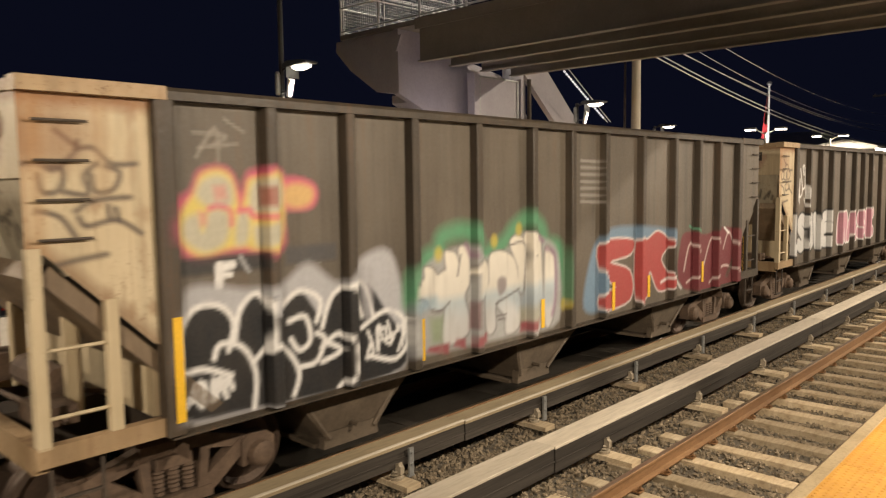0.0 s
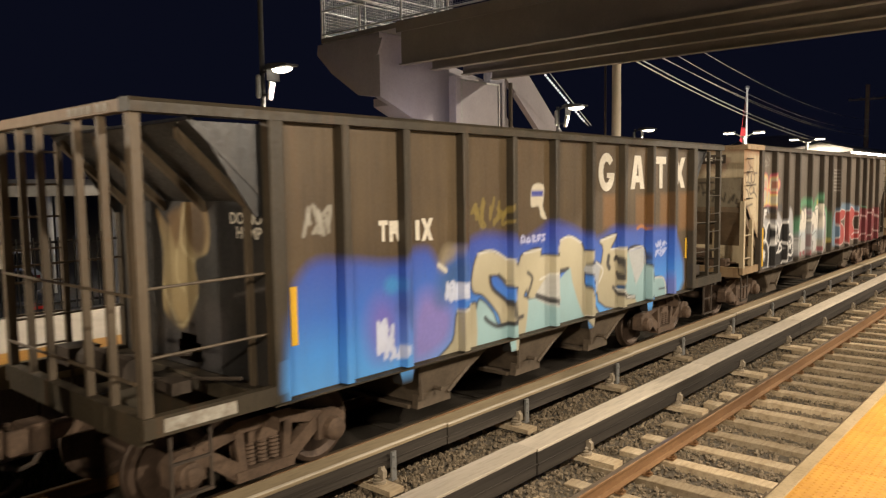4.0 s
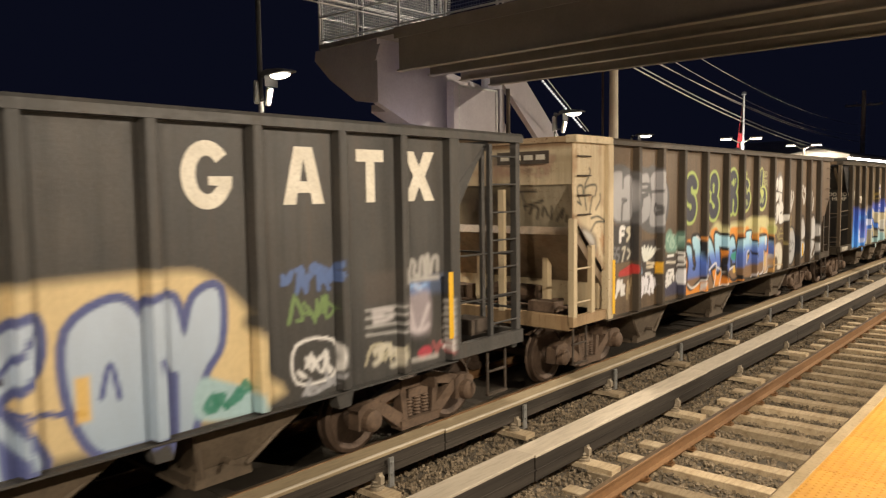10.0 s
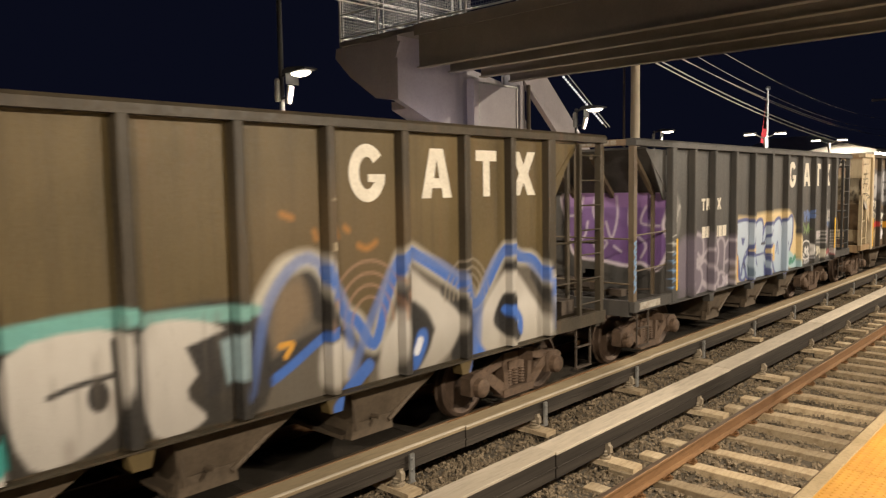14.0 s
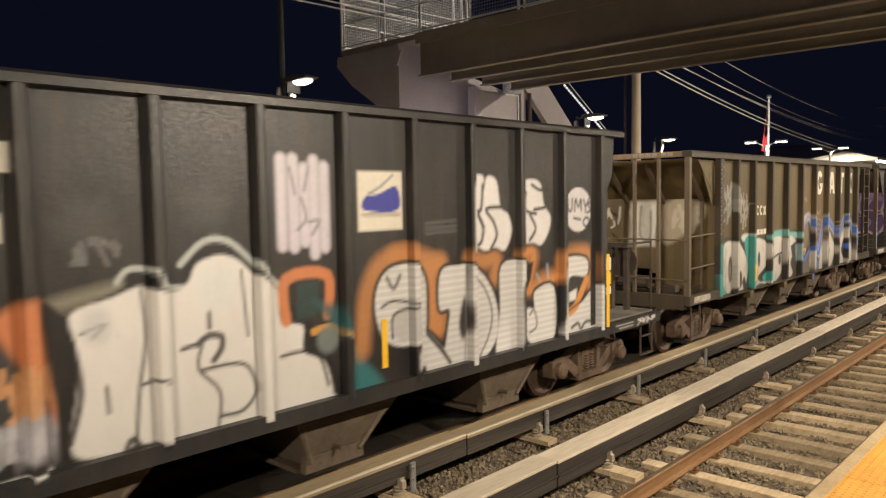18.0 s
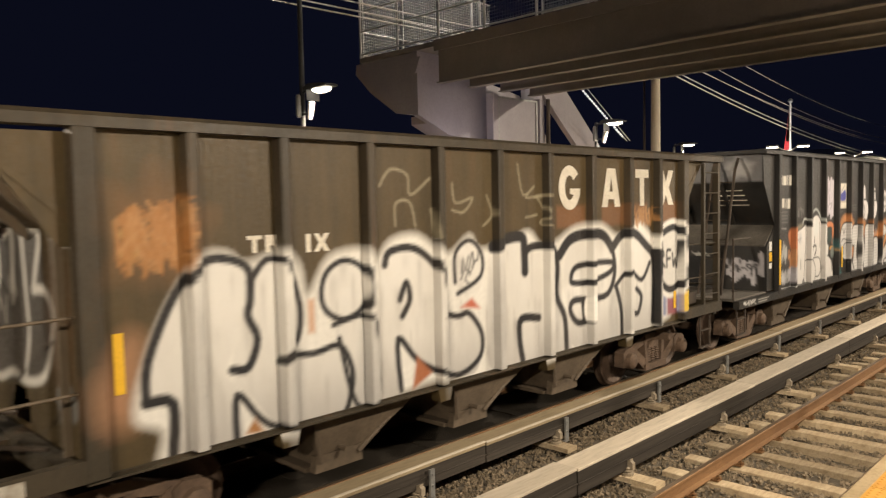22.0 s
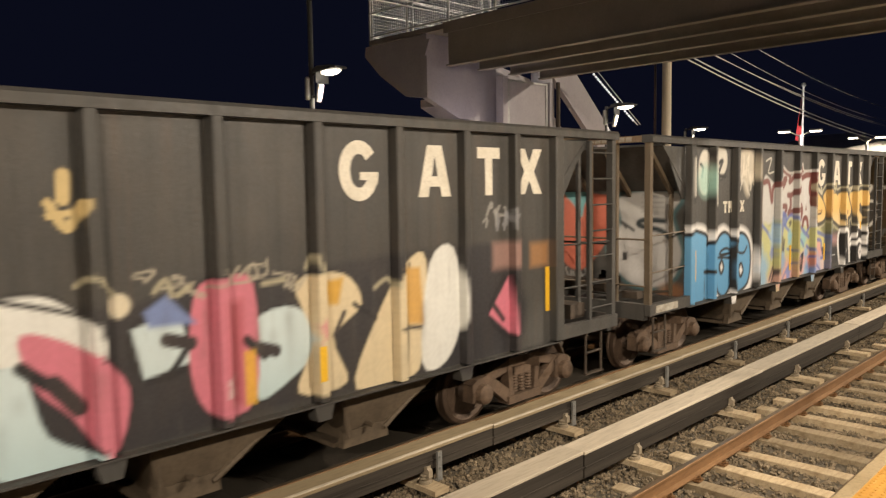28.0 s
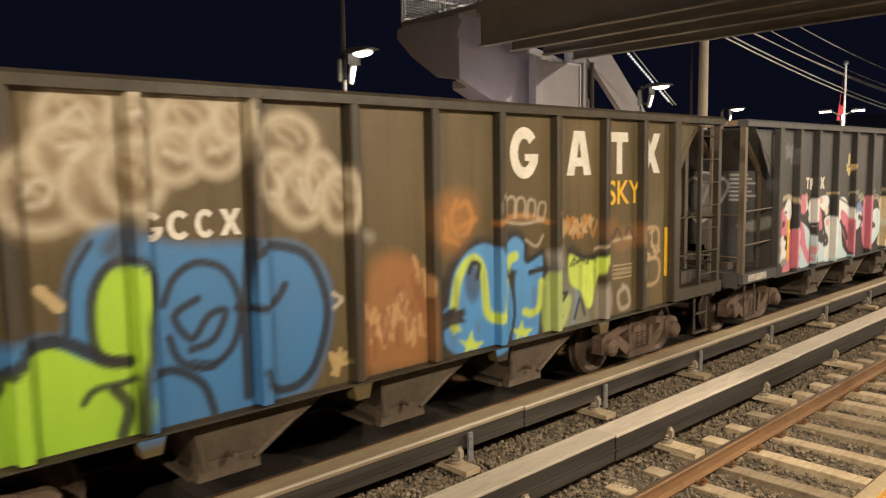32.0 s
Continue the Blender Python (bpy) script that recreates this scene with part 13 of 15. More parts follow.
def draw_i(p):
    p.area([(1.29,2.21),(1.41,2.38),(1.9,2.52),(2.2,2.4),(2.37,2.53),(2.72,2.61),(3.21,2.49),(3.63,2.54),(4.22,2.47),(5.35,2.28),(6.06,2.43),(7.22,2.43),(9.07,2.49),(10.27,2.33),(10.3,1.02),(7.22,1.12),(5.05,1.05),(3.44,1.06),(2.2,1.02),(1.68,1.05),(1.27,1.2)],(0.028,0.026,0.03),0.08,0.9)
    p.line([(1.29,2.12),(1.34,2.32),(1.5,2.37),(1.69,2.33),(1.83,2.14),(1.91,1.74),(1.66,1.77),(1.3,1.88),(1.29,2.12)],0.05,(0.016,0.016,0.018),0.03)
    p.line([(1.69,2.26),(1.84,2.48),(1.97,2.49),(2.04,2.26),(1.99,1.82),(1.86,1.75),(1.83,2.14),(1.69,2.26)],0.05,(0.016,0.016,0.018),0.03)
    p.line([(1.29,1.75),(1.43,1.81),(1.86,1.74),(1.85,1.35),(1.54,1.27),(1.3,1.37),(1.29,1.75)],0.05,(0.016,0.016,0.018),0.03)
    p.line([(2.1,1.91),(2.3,1.88),(2.31,1.36),(2.12,1.13),(2.17,1.49),(2.1,1.91)],0.05,(0.016,0.016,0.018),0.03)
    p.line([(1.91,1.74),(2.13,1.9),(2.2,1.38),(2.04,1.1),(1.68,1.1),(1.92,1.44),(1.91,1.74)],0.05,(0.016,0.016,0.018),0.03)
    p.line([(2.38,1.97),(2.63,1.98),(2.99,1.77),(3.13,1.47),(3.02,1.14),(2.54,1.08),(2.35,1.34),(2.38,1.97)],0.05,(0.016,0.016,0.018),0.03)
    p.line([(2.86,2.38),(3.12,2.47),(3.22,2.29),(3.14,1.96),(2.91,1.93),(2.86,2.38)],0.05,(0.016,0.016,0.018),0.03)
    p.line([(2.57,2.51),(2.75,2.53),(2.84,2.28),(2.7,2.2),(2.57,2.51)],0.05,(0.016,0.016,0.018),0.03)
    p.line([(2.37,2.48),(2.6,2.56),(2.75,2.34),(2.64,2.13),(2.38,2.19),(2.37,2.48)],0.05,(0.016,0.016,0.018),0.03)
    p.line([(2.41,2.01),(2.63,1.93),(2.8,1.53),(3.02,1.26),(2.91,1.14),(2.61,1.45),(2.39,1.75),(2.41,2.01)],0.05,(0.016,0.016,0.018),0.03)
    p.line([(3.28,2.45),(3.77,2.5),(3.93,2.37),(3.76,2.17),(3.48,2.26),(3.28,2.45)],0.05,(0.016,0.016,0.018),0.03)
    p.line([(3.19,1.71),(3.63,1.54),(3.7,2),(4.13,2.02),(4.26,1.57),(4.12,1.09),(3.73,1.11),(3.3,1.13),(3.14,1.27),(3.45,1.4),(3.19,1.71)],0.05,(0.016,0.016,0.018),0.03)
    p.line([(3.69,1.98),(4.09,2.01),(4.22,1.64),(4.15,1.22),(3.8,1.11),(3.74,1.53),(3.69,1.98)],0.05,(0.016,0.016,0.018),0.03)
    p.line([(3.21,2.24),(3.48,2.24),(3.62,1.84),(3.41,1.81),(3.2,2.03),(3.21,2.24)],0.05,(0.016,0.016,0.018),0.03)
    p.line([(4.38,2.36),(4.72,2.43),(4.98,2.31),(5.22,2.01),(5.06,1.7),(4.71,1.88),(4.41,1.97),(4.38,2.36)],0.05,(0.016,0.016,0.018),0.03)
    p.line([(4.33,1.8),(4.62,1.89),(4.78,1.35),(5.16,1.08),(4.43,1.09),(4.33,1.8)],0.05,(0.016,0.016,0.018),0.03)
    p.line([(4.63,2.15),(5.06,1.98),(5.41,1.59),(5.25,1.05),(4.96,1.45),(4.7,1.75),(4.63,2.15)],0.05,(0.016,0.016,0.018),0.03)
    p.line([(5.44,2.07),(5.85,2.17),(5.97,1.72),(5.53,1.64),(5.44,2.07)],0.05,(0.016,0.016,0.018),0.03)
    p.line([(6.55,1.96),(7.03,2.06),(7.31,1.65),(6.72,1.25),(6.55,1.35),(6.55,1.96)],0.05,(0.016,0.016,0.018),0.03)
    p.line([(6,2.3),(6.28,2.42),(6.58,2.32),(6.57,1.27),(6.15,1.19),(5.94,1.58),(6,2.3)],0.05,(0.016,0.016,0.018),0.03)
    p.line([(7.03,2.29),(7.61,2.33),(7.84,1.99),(7.47,1.69),(7.63,1.2),(7.03,1.21),(7.22,1.72),(7.03,2.29)],0.05,(0.016,0.016,0.018),0.03)
    p.line([(7.74,1.1),(8.02,1.79),(8.45,2.35),(8.78,2.37),(8.64,1.14),(7.74,1.1)],0.05,(0.016,0.016,0.018),0.03)
    p.line([(8.69,1.21),(8.83,2.33),(9.23,2.48),(9.35,1.66),(9.08,1.16),(8.69,1.21)],0.05,(0.016,0.016,0.018),0.03)
    p.line([(9.84,1.61),(10.22,2.05),(10.28,1.28),(9.84,1.61)],0.05,(0.016,0.016,0.018),0.03)
    p.area([(1.29,2.12),(1.34,2.32),(1.5,2.37),(1.69,2.33),(1.83,2.14),(1.91,1.74),(1.66,1.77),(1.3,1.88)],(0.60,0.18,0.24),0.03)
    p.area([(1.69,2.26),(1.84,2.48),(1.97,2.49),(2.04,2.26),(1.99,1.82),(1.86,1.75),(1.83,2.14)],(0.72,0.72,0.68),0.03)
    p.area([(1.29,1.75),(1.43,1.81),(1.86,1.74),(1.85,1.35),(1.54,1.27),(1.3,1.37)],(0.72,0.72,0.68),0.03)
    p.area([(2.1,1.91),(2.3,1.88),(2.31,1.36),(2.12,1.13),(2.17,1.49)],[(1.1,(0.46,0.60,0.62)),(1.8,(0.58,0.68,0.69))],0.03)
    p.area([(1.91,1.74),(2.13,1.9),(2.2,1.38),(2.04,1.1),(1.68,1.1),(1.92,1.44)],(0.60,0.18,0.24),0.03)
    p.area([(2.38,1.97),(2.63,1.98),(2.99,1.77),(3.13,1.47),(3.02,1.14),(2.54,1.08),(2.35,1.34)],[(1.1,(0.46,0.60,0.62)),(1.8,(0.58,0.68,0.69))],0.03)
    p.area([(2.86,2.38),(3.12,2.47),(3.22,2.29),(3.14,1.96),(2.91,1.93)],(0.72,0.72,0.68),0.03)
    p.area([(2.57,2.51),(2.75,2.53),(2.84,2.28),(2.7,2.2)],(0.72,0.72,0.68),0.03)
    p.area([(2.37,2.48),(2.6,2.56),(2.75,2.34),(2.64,2.13),(2.38,2.19)],(0.60,0.18,0.24),0.03)
    p.area([(2.41,2.01),(2.63,1.93),(2.8,1.53),(3.02,1.26),(2.91,1.14),(2.61,1.45),(2.39,1.75)],(0.60,0.18,0.24),0.03)
    p.area([(3.28,2.45),(3.77,2.5),(3.93,2.37),(3.76,2.17),(3.48,2.26)],(0.72,0.72,0.68),0.03)
    p.area([(3.19,1.71),(3.63,1.54),(3.7,2),(4.13,2.02),(4.26,1.57),(4.12,1.09),(3.73,1.11),(3.3,1.13),(3.14,1.27),(3.45,1.4)],[(1.1,(0.46,0.60,0.62)),(1.8,(0.58,0.68,0.69))],0.03)
    p.area([(3.69,1.98),(4.09,2.01),(4.22,1.64),(4.15,1.22),(3.8,1.11),(3.74,1.53)],(0.72,0.72,0.68),0.03)
    p.area([(3.21,2.24),(3.48,2.24),(3.62,1.84),(3.41,1.81),(3.2,2.03)],(0.60,0.18,0.24),0.03)
    p.area([(4.38,2.36),(4.72,2.43),(4.98,2.31),(5.22,2.01),(5.06,1.7),(4.71,1.88),(4.41,1.97)],(0.72,0.72,0.68),0.03)
    p.area([(4.33,1.8),(4.62,1.89),(4.78,1.35),(5.16,1.08),(4.43,1.09)],[(1.1,(0.46,0.60,0.62)),(1.8,(0.58,0.68,0.69))],0.03)
    p.area([(4.63,2.15),(5.06,1.98),(5.41,1.59),(5.25,1.05),(4.96,1.45),(4.7,1.75)],(0.60,0.18,0.24),0.03)
    p.area([(5.44,2.07),(5.85,2.17),(5.97,1.72),(5.53,1.64)],[(1.1,(0.46,0.60,0.62)),(1.8,(0.58,0.68,0.69))],0.03)
    p.area([(6.55,1.96),(7.03,2.06),(7.31,1.65),(6.72,1.25),(6.55,1.35)],[(1.1,(0.46,0.60,0.62)),(1.8,(0.58,0.68,0.69))],0.03)
    p.area([(6,2.3),(6.28,2.42),(6.58,2.32),(6.57,1.27),(6.15,1.19),(5.94,1.58)],(0.60,0.18,0.24),0.03)
    p.area([(7.03,2.29),(7.61,2.33),(7.84,1.99),(7.47,1.69),(7.63,1.2),(7.03,1.21),(7.22,1.72)],(0.66,0.55,0.36),0.03)
    p.area([(7.74,1.1),(8.02,1.79),(8.45,2.35),(8.78,2.37),(8.64,1.14)],(0.66,0.55,0.36),0.03)
    p.area([(8.69,1.21),(8.83,2.33),(9.23,2.48),(9.35,1.66),(9.08,1.16)],(0.72,0.72,0.68),0.03)
    p.area([(9.84,1.61),(10.22,2.05),(10.28,1.28)],(0.60,0.18,0.24),0.03)
    p.line([(1.54,2.09),(1.65,1.98),(1.73,2.06)],0.05,(0.016,0.016,0.018),0.03)
    p.line([(3.19,1.74),(3.59,1.55),(3.82,1.64)],0.09,(0.016,0.016,0.018),0.03)
    p.line([(4.62,1.9),(4.79,1.75)],0.1,(0.016,0.016,0.018),0.03)
    p.line([(6.49,1.82),(6.67,1.65)],0.09,(0.016,0.016,0.018),0.03)
    p.line([(2.64,2.14),(2.94,1.94)],0.07,(0.016,0.016,0.018),0.03)
    p.line([(8.02,1.81),(7.74,2)],0.05,(0.016,0.016,0.018),0.03)
    p.line([(3.39,1.71),(3.74,1.53)],0.06,(0.016,0.016,0.018),0.03)
    p.line([(8.52,2.35),(8.46,1.26)],0.03,(0.016,0.016,0.018),0.03)
    p.line([(4.46,2.42),(4.8,2.33),(5.07,2.24)],0.04,(0.016,0.016,0.018),0.03)
    p.line([(5.74,1.62),(5.95,1.88)],0.06,(0.016,0.016,0.018),0.03)
    p.line([(1.51,2.46),(1.7,2.52),(1.95,2.54),(2.23,2.39)],0.09,(0.50,0.42,0.26),0.05,0.85)
    p.line([(3.77,2.54),(4.23,2.53),(4.38,2.42)],0.05,(0.46,0.36,0.20),0.03,0.9)
    p.scrub(1.68,2.09,3.17,3.58,(0.17,0.17,0.17),7,401,0.05,0.75,0.3)
    p.scrub(5.5,7.22,2.14,2.62,(0.40,0.36,0.28),8,402,0.03,0.8,0.2)
    p.scrub(9.72,10.18,2.52,3.03,(0.34,0.33,0.31),5,403,0.03,0.8,0.2)
    for k, (u, v) in enumerate(((2.2, 1.5), (3.0, 1.4), (3.4, 1.7), (5.0, 1.6), (6.3, 1.4), (7.3, 1.8))):
        p.blob(u, v, 0.06, 0.10, (0.60, 0.18, 0.24) if k % 2 else (0.70, 0.70, 0.66), 0.6, 0.7, 0.25)
    p.area([(8.38,2.32),(8.68,2.3),(8.73,1.65),(8.49,1.68)], (0.62,0.36,0.10),0.05)
    p.area([(7.35,2.27),(7.61,2.29),(7.54,2.02),(7.41,2.03)], (0.60,0.34,0.05),0.05)
    p.area([(6.28,2.2),(6.45,2.19),(6.44,1.24),(6.27,1.26)], (0.36,0.06,0.08),0.1,0.8)
    p.area([(5.55,2.2),(5.75,2.32),(6.01,2.05),(5.59,2.06)], (0.18,0.24,0.45),0.05)
    p.area([(1.55,1.33),(1.85,1.36),(1.92,1.22),(1.57,1.2)], (0.26,0.24,0.24),0.06)
    p.blob(1.4,1.55,0.09,0.08,(0.62,0.28,0.28),0.5,0.9,0.1)
    p.blob(3.08,1.45,0.09,0.08,(0.62,0.28,0.28),0.5,0.9,0.1)
    p.blob(3.87,1.93,0.09,0.08,(0.62,0.28,0.28),0.5,0.9,0.1)
    p.blob(2.72,2.5,0.09,0.08,(0.62,0.28,0.28),0.5,0.9,0.1)
    p.blob(3.49,2.41,0.09,0.08,(0.62,0.28,0.28),0.5,0.9,0.1)
    p.blob(3.8,2.18,0.1,0.1,(0.7,0.62,0.46),0.4)
    p.blob(5.35,2.28,0.1,0.1,(0.7,0.62,0.46),0.4)
    p.line([(1.54,2.06),(1.71,2.05),(1.65,1.98),(1.73,2.01)], 0.05,(0.035,0.028,0.030),0.03)
    p.line([(1.77,1.76),(1.89,1.69),(1.83,1.56)], 0.1,(0.035,0.028,0.030),0.03)
    p.line([(2.0,1.97),(2.14,2.18),(2.24,1.94)], 0.14,(0.035,0.028,0.030),0.03)
    p.line([(2.47,2.14),(2.7,2.08),(2.83,2.15)], 0.13,(0.035,0.028,0.030),0.03)
    p.line([(2.91,1.89),(3.1,1.97),(3.0,1.77),(3.29,1.67),(3.6,1.53)], 0.06,(0.035,0.028,0.030),0.03)
    p.line([(3.36,1.77),(3.6,1.62),(3.82,1.64),(3.89,1.51),(3.74,1.48)], 0.13,(0.035,0.028,0.030),0.03)
    p.line([(3.12,1.53),(3.38,1.42)], 0.04,(0.035,0.028,0.030),0.03)
    p.line([(3.61,2.02),(3.75,1.71)], 0.1,(0.035,0.028,0.030),0.03)
    p.line([(4.84,1.74),(5.01,1.52)], 0.14,(0.035,0.028,0.030),0.03)
    p.line([(5.74,1.94),(5.95,1.88)], 0.12,(0.035,0.028,0.030),0.03)
    p.line([(6.61,1.73),(6.79,1.67)], 0.12,(0.035,0.028,0.030),0.03)
    p.line([(7.61,1.93),(7.48,1.71)], 0.05,(0.035,0.028,0.030),0.03)
    p.line([(8.31,1.66),(8.69,1.62)], 0.04,(0.035,0.028,0.030),0.03)
    p.line([(9.49,1.93),(9.41,1.4)], 0.14,(0.035,0.028,0.030),0.03)
    p.line([(9.93,1.71),(10.11,1.51)], 0.07,(0.035,0.028,0.030),0.03)
    p.line([(1.74,2.25),(1.81,2.24)], 0.05,(0.035,0.028,0.030),0.03)
    p.line([(5.03,2.47),(5.17,2.53),(5.31,2.38)], 0.05,(0.42,0.38,0.26),0.03,0.85)
    p.line([(5.65,2.36),(5.75,2.45),(5.8,2.31)], 0.05,(0.42,0.38,0.26),0.03,0.85)
    p.line([(7.16,2.43),(7.22,2.54),(7.29,2.39),(7.37,2.51)], 0.05,(0.42,0.38,0.26),0.03,0.85)
    p.line([(5.85,2.31),(5.96,2.37)], 0.05,(0.42,0.38,0.26),0.03,0.85)
    p.line([(8.02,2.14),(8.19,2.22),(8.31,2.11)], 0.05,(0.42,0.38,0.26),0.03,0.85)
    p.line([(6.68,2.32),(6.91,2.34)], 0.05,(0.42,0.38,0.26),0.03,0.85)
    p.line([(4.99,3.33),(4.98,3.15)], 0.11,(0.55,0.42,0.20))
    p.line([(4.87,3.12),(5.0,2.92),(5.12,3.11)], 0.08,(0.55,0.42,0.20))
    p.line([(4.87,3.02),(5.09,3.05)], 0.06,(0.55,0.42,0.20))
    p.scrub(10.0,10.45,2.58,2.98,(0.24,0.24,0.25),5,73,0.04,0.8,0.3)
    p.area([(9.92,2.16),(10.47,2.16),(10.47,2.49),(9.92,2.49)], (0.34,0.20,0.17),0.1,0.8)
    p.area([(10.66,2.12),(11.05,2.12),(11.05,2.44),(10.66,2.44)], (0.36,0.18,0.07),0.1,0.8)
    p.area([(6.46,1.21),(6.58,1.21),(6.58,1.72),(6.46,1.72)], (0.75,0.42,0.03),0.04,0.85)
    p.wear(1.3,11.2,1.3,2.4,(0.10,0.09,0.08),60,404,0.45)


def draw_end_i(p):
    p.line([(1.60,2.80),(1.38,2.93),(1.20,2.72),(1.27,2.34),(1.53,2.03),(1.90,2.37),(2.12,2.74),(2.0,2.91),(1.75,2.80),(1.60,2.45)], 0.05,(0.44,0.44,0.42),0.04)
    p.area([(1.28,2.8),(1.9,2.8),(1.95,2.5),(1.66,2.2),(1.3,2.42)], (0.13,0.13,0.13),0.1,0.7)
    p.line([(1.55,3.0),(1.62,3.05),(1.72,3.02)], 0.05,(0.42,0.42,0.40),0.03)
    for k in range(7):
        p.line([(2.15, 2.98 - 0.08 * k), (2.5 + 0.08 * (k % 3), 2.98 - 0.08 * k)], 0.035, (0.50, 0.48, 0.44), 0.02, 0.85)
    p.area([(0.55,2.9),(1.08,2.85),(1.1,2.25),(0.6,2.2)], (0.42,0.34,0.22),0.1,0.8)
    p.scrub(0.04,1.0,1.5,1.96,(0.44,0.42,0.37),9,64,0.06,0.8,0.35)
    p.area([(2.3,2.0),(2.6,1.9),(2.95,2.0),(2.95,2.2),(2.6,2.1)], (0.46,0.44,0.40),0.06,0.8)
    p.area([(2.1,1.9),(2.1,2.25),(2.9,2.25),(2.95,1.9),(2.4,1.8)], (0.012,0.012,0.012),0.2,0.45)


def draw_j(p):
    p.blob(2.39,3.08,0.4,0.36,(0.22,0.155,0.08),0.5,0.7)
    p.line([(2.39 + 0.32 * math.cos(k * 0.5236),3.08 + 0.29 * math.sin(k * 0.5236)) for k in range(13)], 0.10,(0.50,0.43,0.30),0.09,0.8)
    p.line([(2.39 + 0.16 * math.cos(k),3.08 + 0.18 * math.sin(k * 0.7)) for k in range(6)], 0.06,(0.46,0.38,0.25),0.06,0.7)
    p.blob(2.7,3.62,0.34,0.32,(0.22,0.155,0.08),0.5,0.7)
    p.line([(2.7 + 0.27 * math.cos(k * 0.5236),3.62 + 0.26 * math.sin(k * 0.5236)) for k in range(13)], 0.10,(0.50,0.43,0.30),0.09,0.8)
    p.line([(2.7 + 0.14 * math.cos(k),3.62 + 0.16 * math.sin(k * 0.7)) for k in range(6)], 0.06,(0.46,0.38,0.25),0.06,0.7)
    p.blob(2.6,3.37,0.3,0.28,(0.22,0.155,0.08),0.5,0.7)
    p.line([(2.6 + 0.24 * math.cos(k * 0.5236),3.37 + 0.22 * math.sin(k * 0.5236)) for k in range(13)], 0.10,(0.50,0.43,0.30),0.09,0.8)
    p.line([(2.6 + 0.12 * math.cos(k),3.37 + 0.14 * math.sin(k * 0.7)) for k in range(6)], 0.06,(0.46,0.38,0.25),0.06,0.7)
    p.blob(3.11,3.57,0.26,0.34,(0.22,0.155,0.08),0.5,0.7)
    p.line([(3.11 + 0.21 * math.cos(k * 0.5236),3.57 + 0.27 * math.sin(k * 0.5236)) for k in range(13)], 0.10,(0.50,0.43,0.30),0.09,0.8)
    p.line([(3.11 + 0.10 * math.cos(k),3.57 + 0.17 * math.sin(k * 0.7)) for k in range(6)], 0.06,(0.46,0.38,0.25),0.06,0.7)
    p.blob(2.91,3.11,0.44,0.4,(0.22,0.155,0.08),0.5,0.7)
    p.line([(2.91 + 0.35 * math.cos(k * 0.5236),3.11 + 0.32 * math.sin(k * 0.5236)) for k in range(13)], 0.10,(0.50,0.43,0.30),0.09,0.8)
    p.line([(2.91 + 0.18 * math.cos(k),3.11 + 0.20 * math.sin(k * 0.7)) for k in range(6)], 0.06,(0.46,0.38,0.25),0.06,0.7)
    p.blob(3.07,3.19,0.3,0.34,(0.22,0.155,0.08),0.5,0.7)
    p.line([(3.07 + 0.24 * math.cos(k * 0.5236),3.19 + 0.27 * math.sin(k * 0.5236)) for k in range(13)], 0.10,(0.50,0.43,0.30),0.09,0.8)
    p.line([(3.07 + 0.12 * math.cos(k),3.19 + 0.17 * math.sin(k * 0.7)) for k in range(6)], 0.06,(0.46,0.38,0.25),0.06,0.7)
    p.blob(3.56,3.6,0.3,0.32,(0.22,0.155,0.08),0.5,0.7)
    p.line([(3.56 + 0.24 * math.cos(k * 0.5236),3.6 + 0.26 * math.sin(k * 0.5236)) for k in range(13)], 0.10,(0.50,0.43,0.30),0.09,0.8)
    p.line([(3.56 + 0.12 * math.cos(k),3.6 + 0.16 * math.sin(k * 0.7)) for k in range(6)], 0.06,(0.46,0.38,0.25),0.06,0.7)
    p.blob(3.42,3.35,0.26,0.26,(0.22,0.155,0.08),0.5,0.7)
    p.line([(3.42 + 0.21 * math.cos(k * 0.5236),3.35 + 0.21 * math.sin(k * 0.5236)) for k in range(13)], 0.10,(0.50,0.43,0.30),0.09,0.8)
    p.line([(3.42 + 0.10 * math.cos(k),3.35 + 0.13 * math.sin(k * 0.7)) for k in range(6)], 0.06,(0.46,0.38,0.25),0.06,0.7)
    p.blob(3.79,3.4,0.26,0.26,(0.22,0.155,0.08),0.5,0.7)
    p.line([(3.79 + 0.21 * math.cos(k * 0.5236),3.4 + 0.21 * math.sin(k * 0.5236)) for k in range(13)], 0.10,(0.50,0.43,0.30),0.09,0.8)
    p.line([(3.79 + 0.10 * math.cos(k),3.4 + 0.13 * math.sin(k * 0.7)) for k in range(6)], 0.06,(0.46,0.38,0.25),0.06,0.7)
    p.blob(3.94,3.66,0.18,0.24,(0.22,0.155,0.08),0.5,0.7)
    p.line([(3.94 + 0.14 * math.cos(k * 0.5236),3.66 + 0.19 * math.sin(k * 0.5236)) for k in range(13)], 0.10,(0.50,0.43,0.30),0.09,0.8)
    p.line([(3.94 + 0.07 * math.cos(k),3.66 + 0.12 * math.sin(k * 0.7)) for k in range(6)], 0.06,(0.46,0.38,0.25),0.06,0.7)
    p.blob(4.49,3.48,0.36,0.28,(0.22,0.155,0.08),0.5,0.7)
    p.line([(4.49 + 0.29 * math.cos(k * 0.5236),3.48 + 0.22 * math.sin(k * 0.5236)) for k in range(13)], 0.10,(0.50,0.43,0.30),0.09,0.8)
    p.line([(4.49 + 0.14 * math.cos(k),3.48 + 0.14 * math.sin(k * 0.7)) for k in range(6)], 0.06,(0.46,0.38,0.25),0.06,0.7)
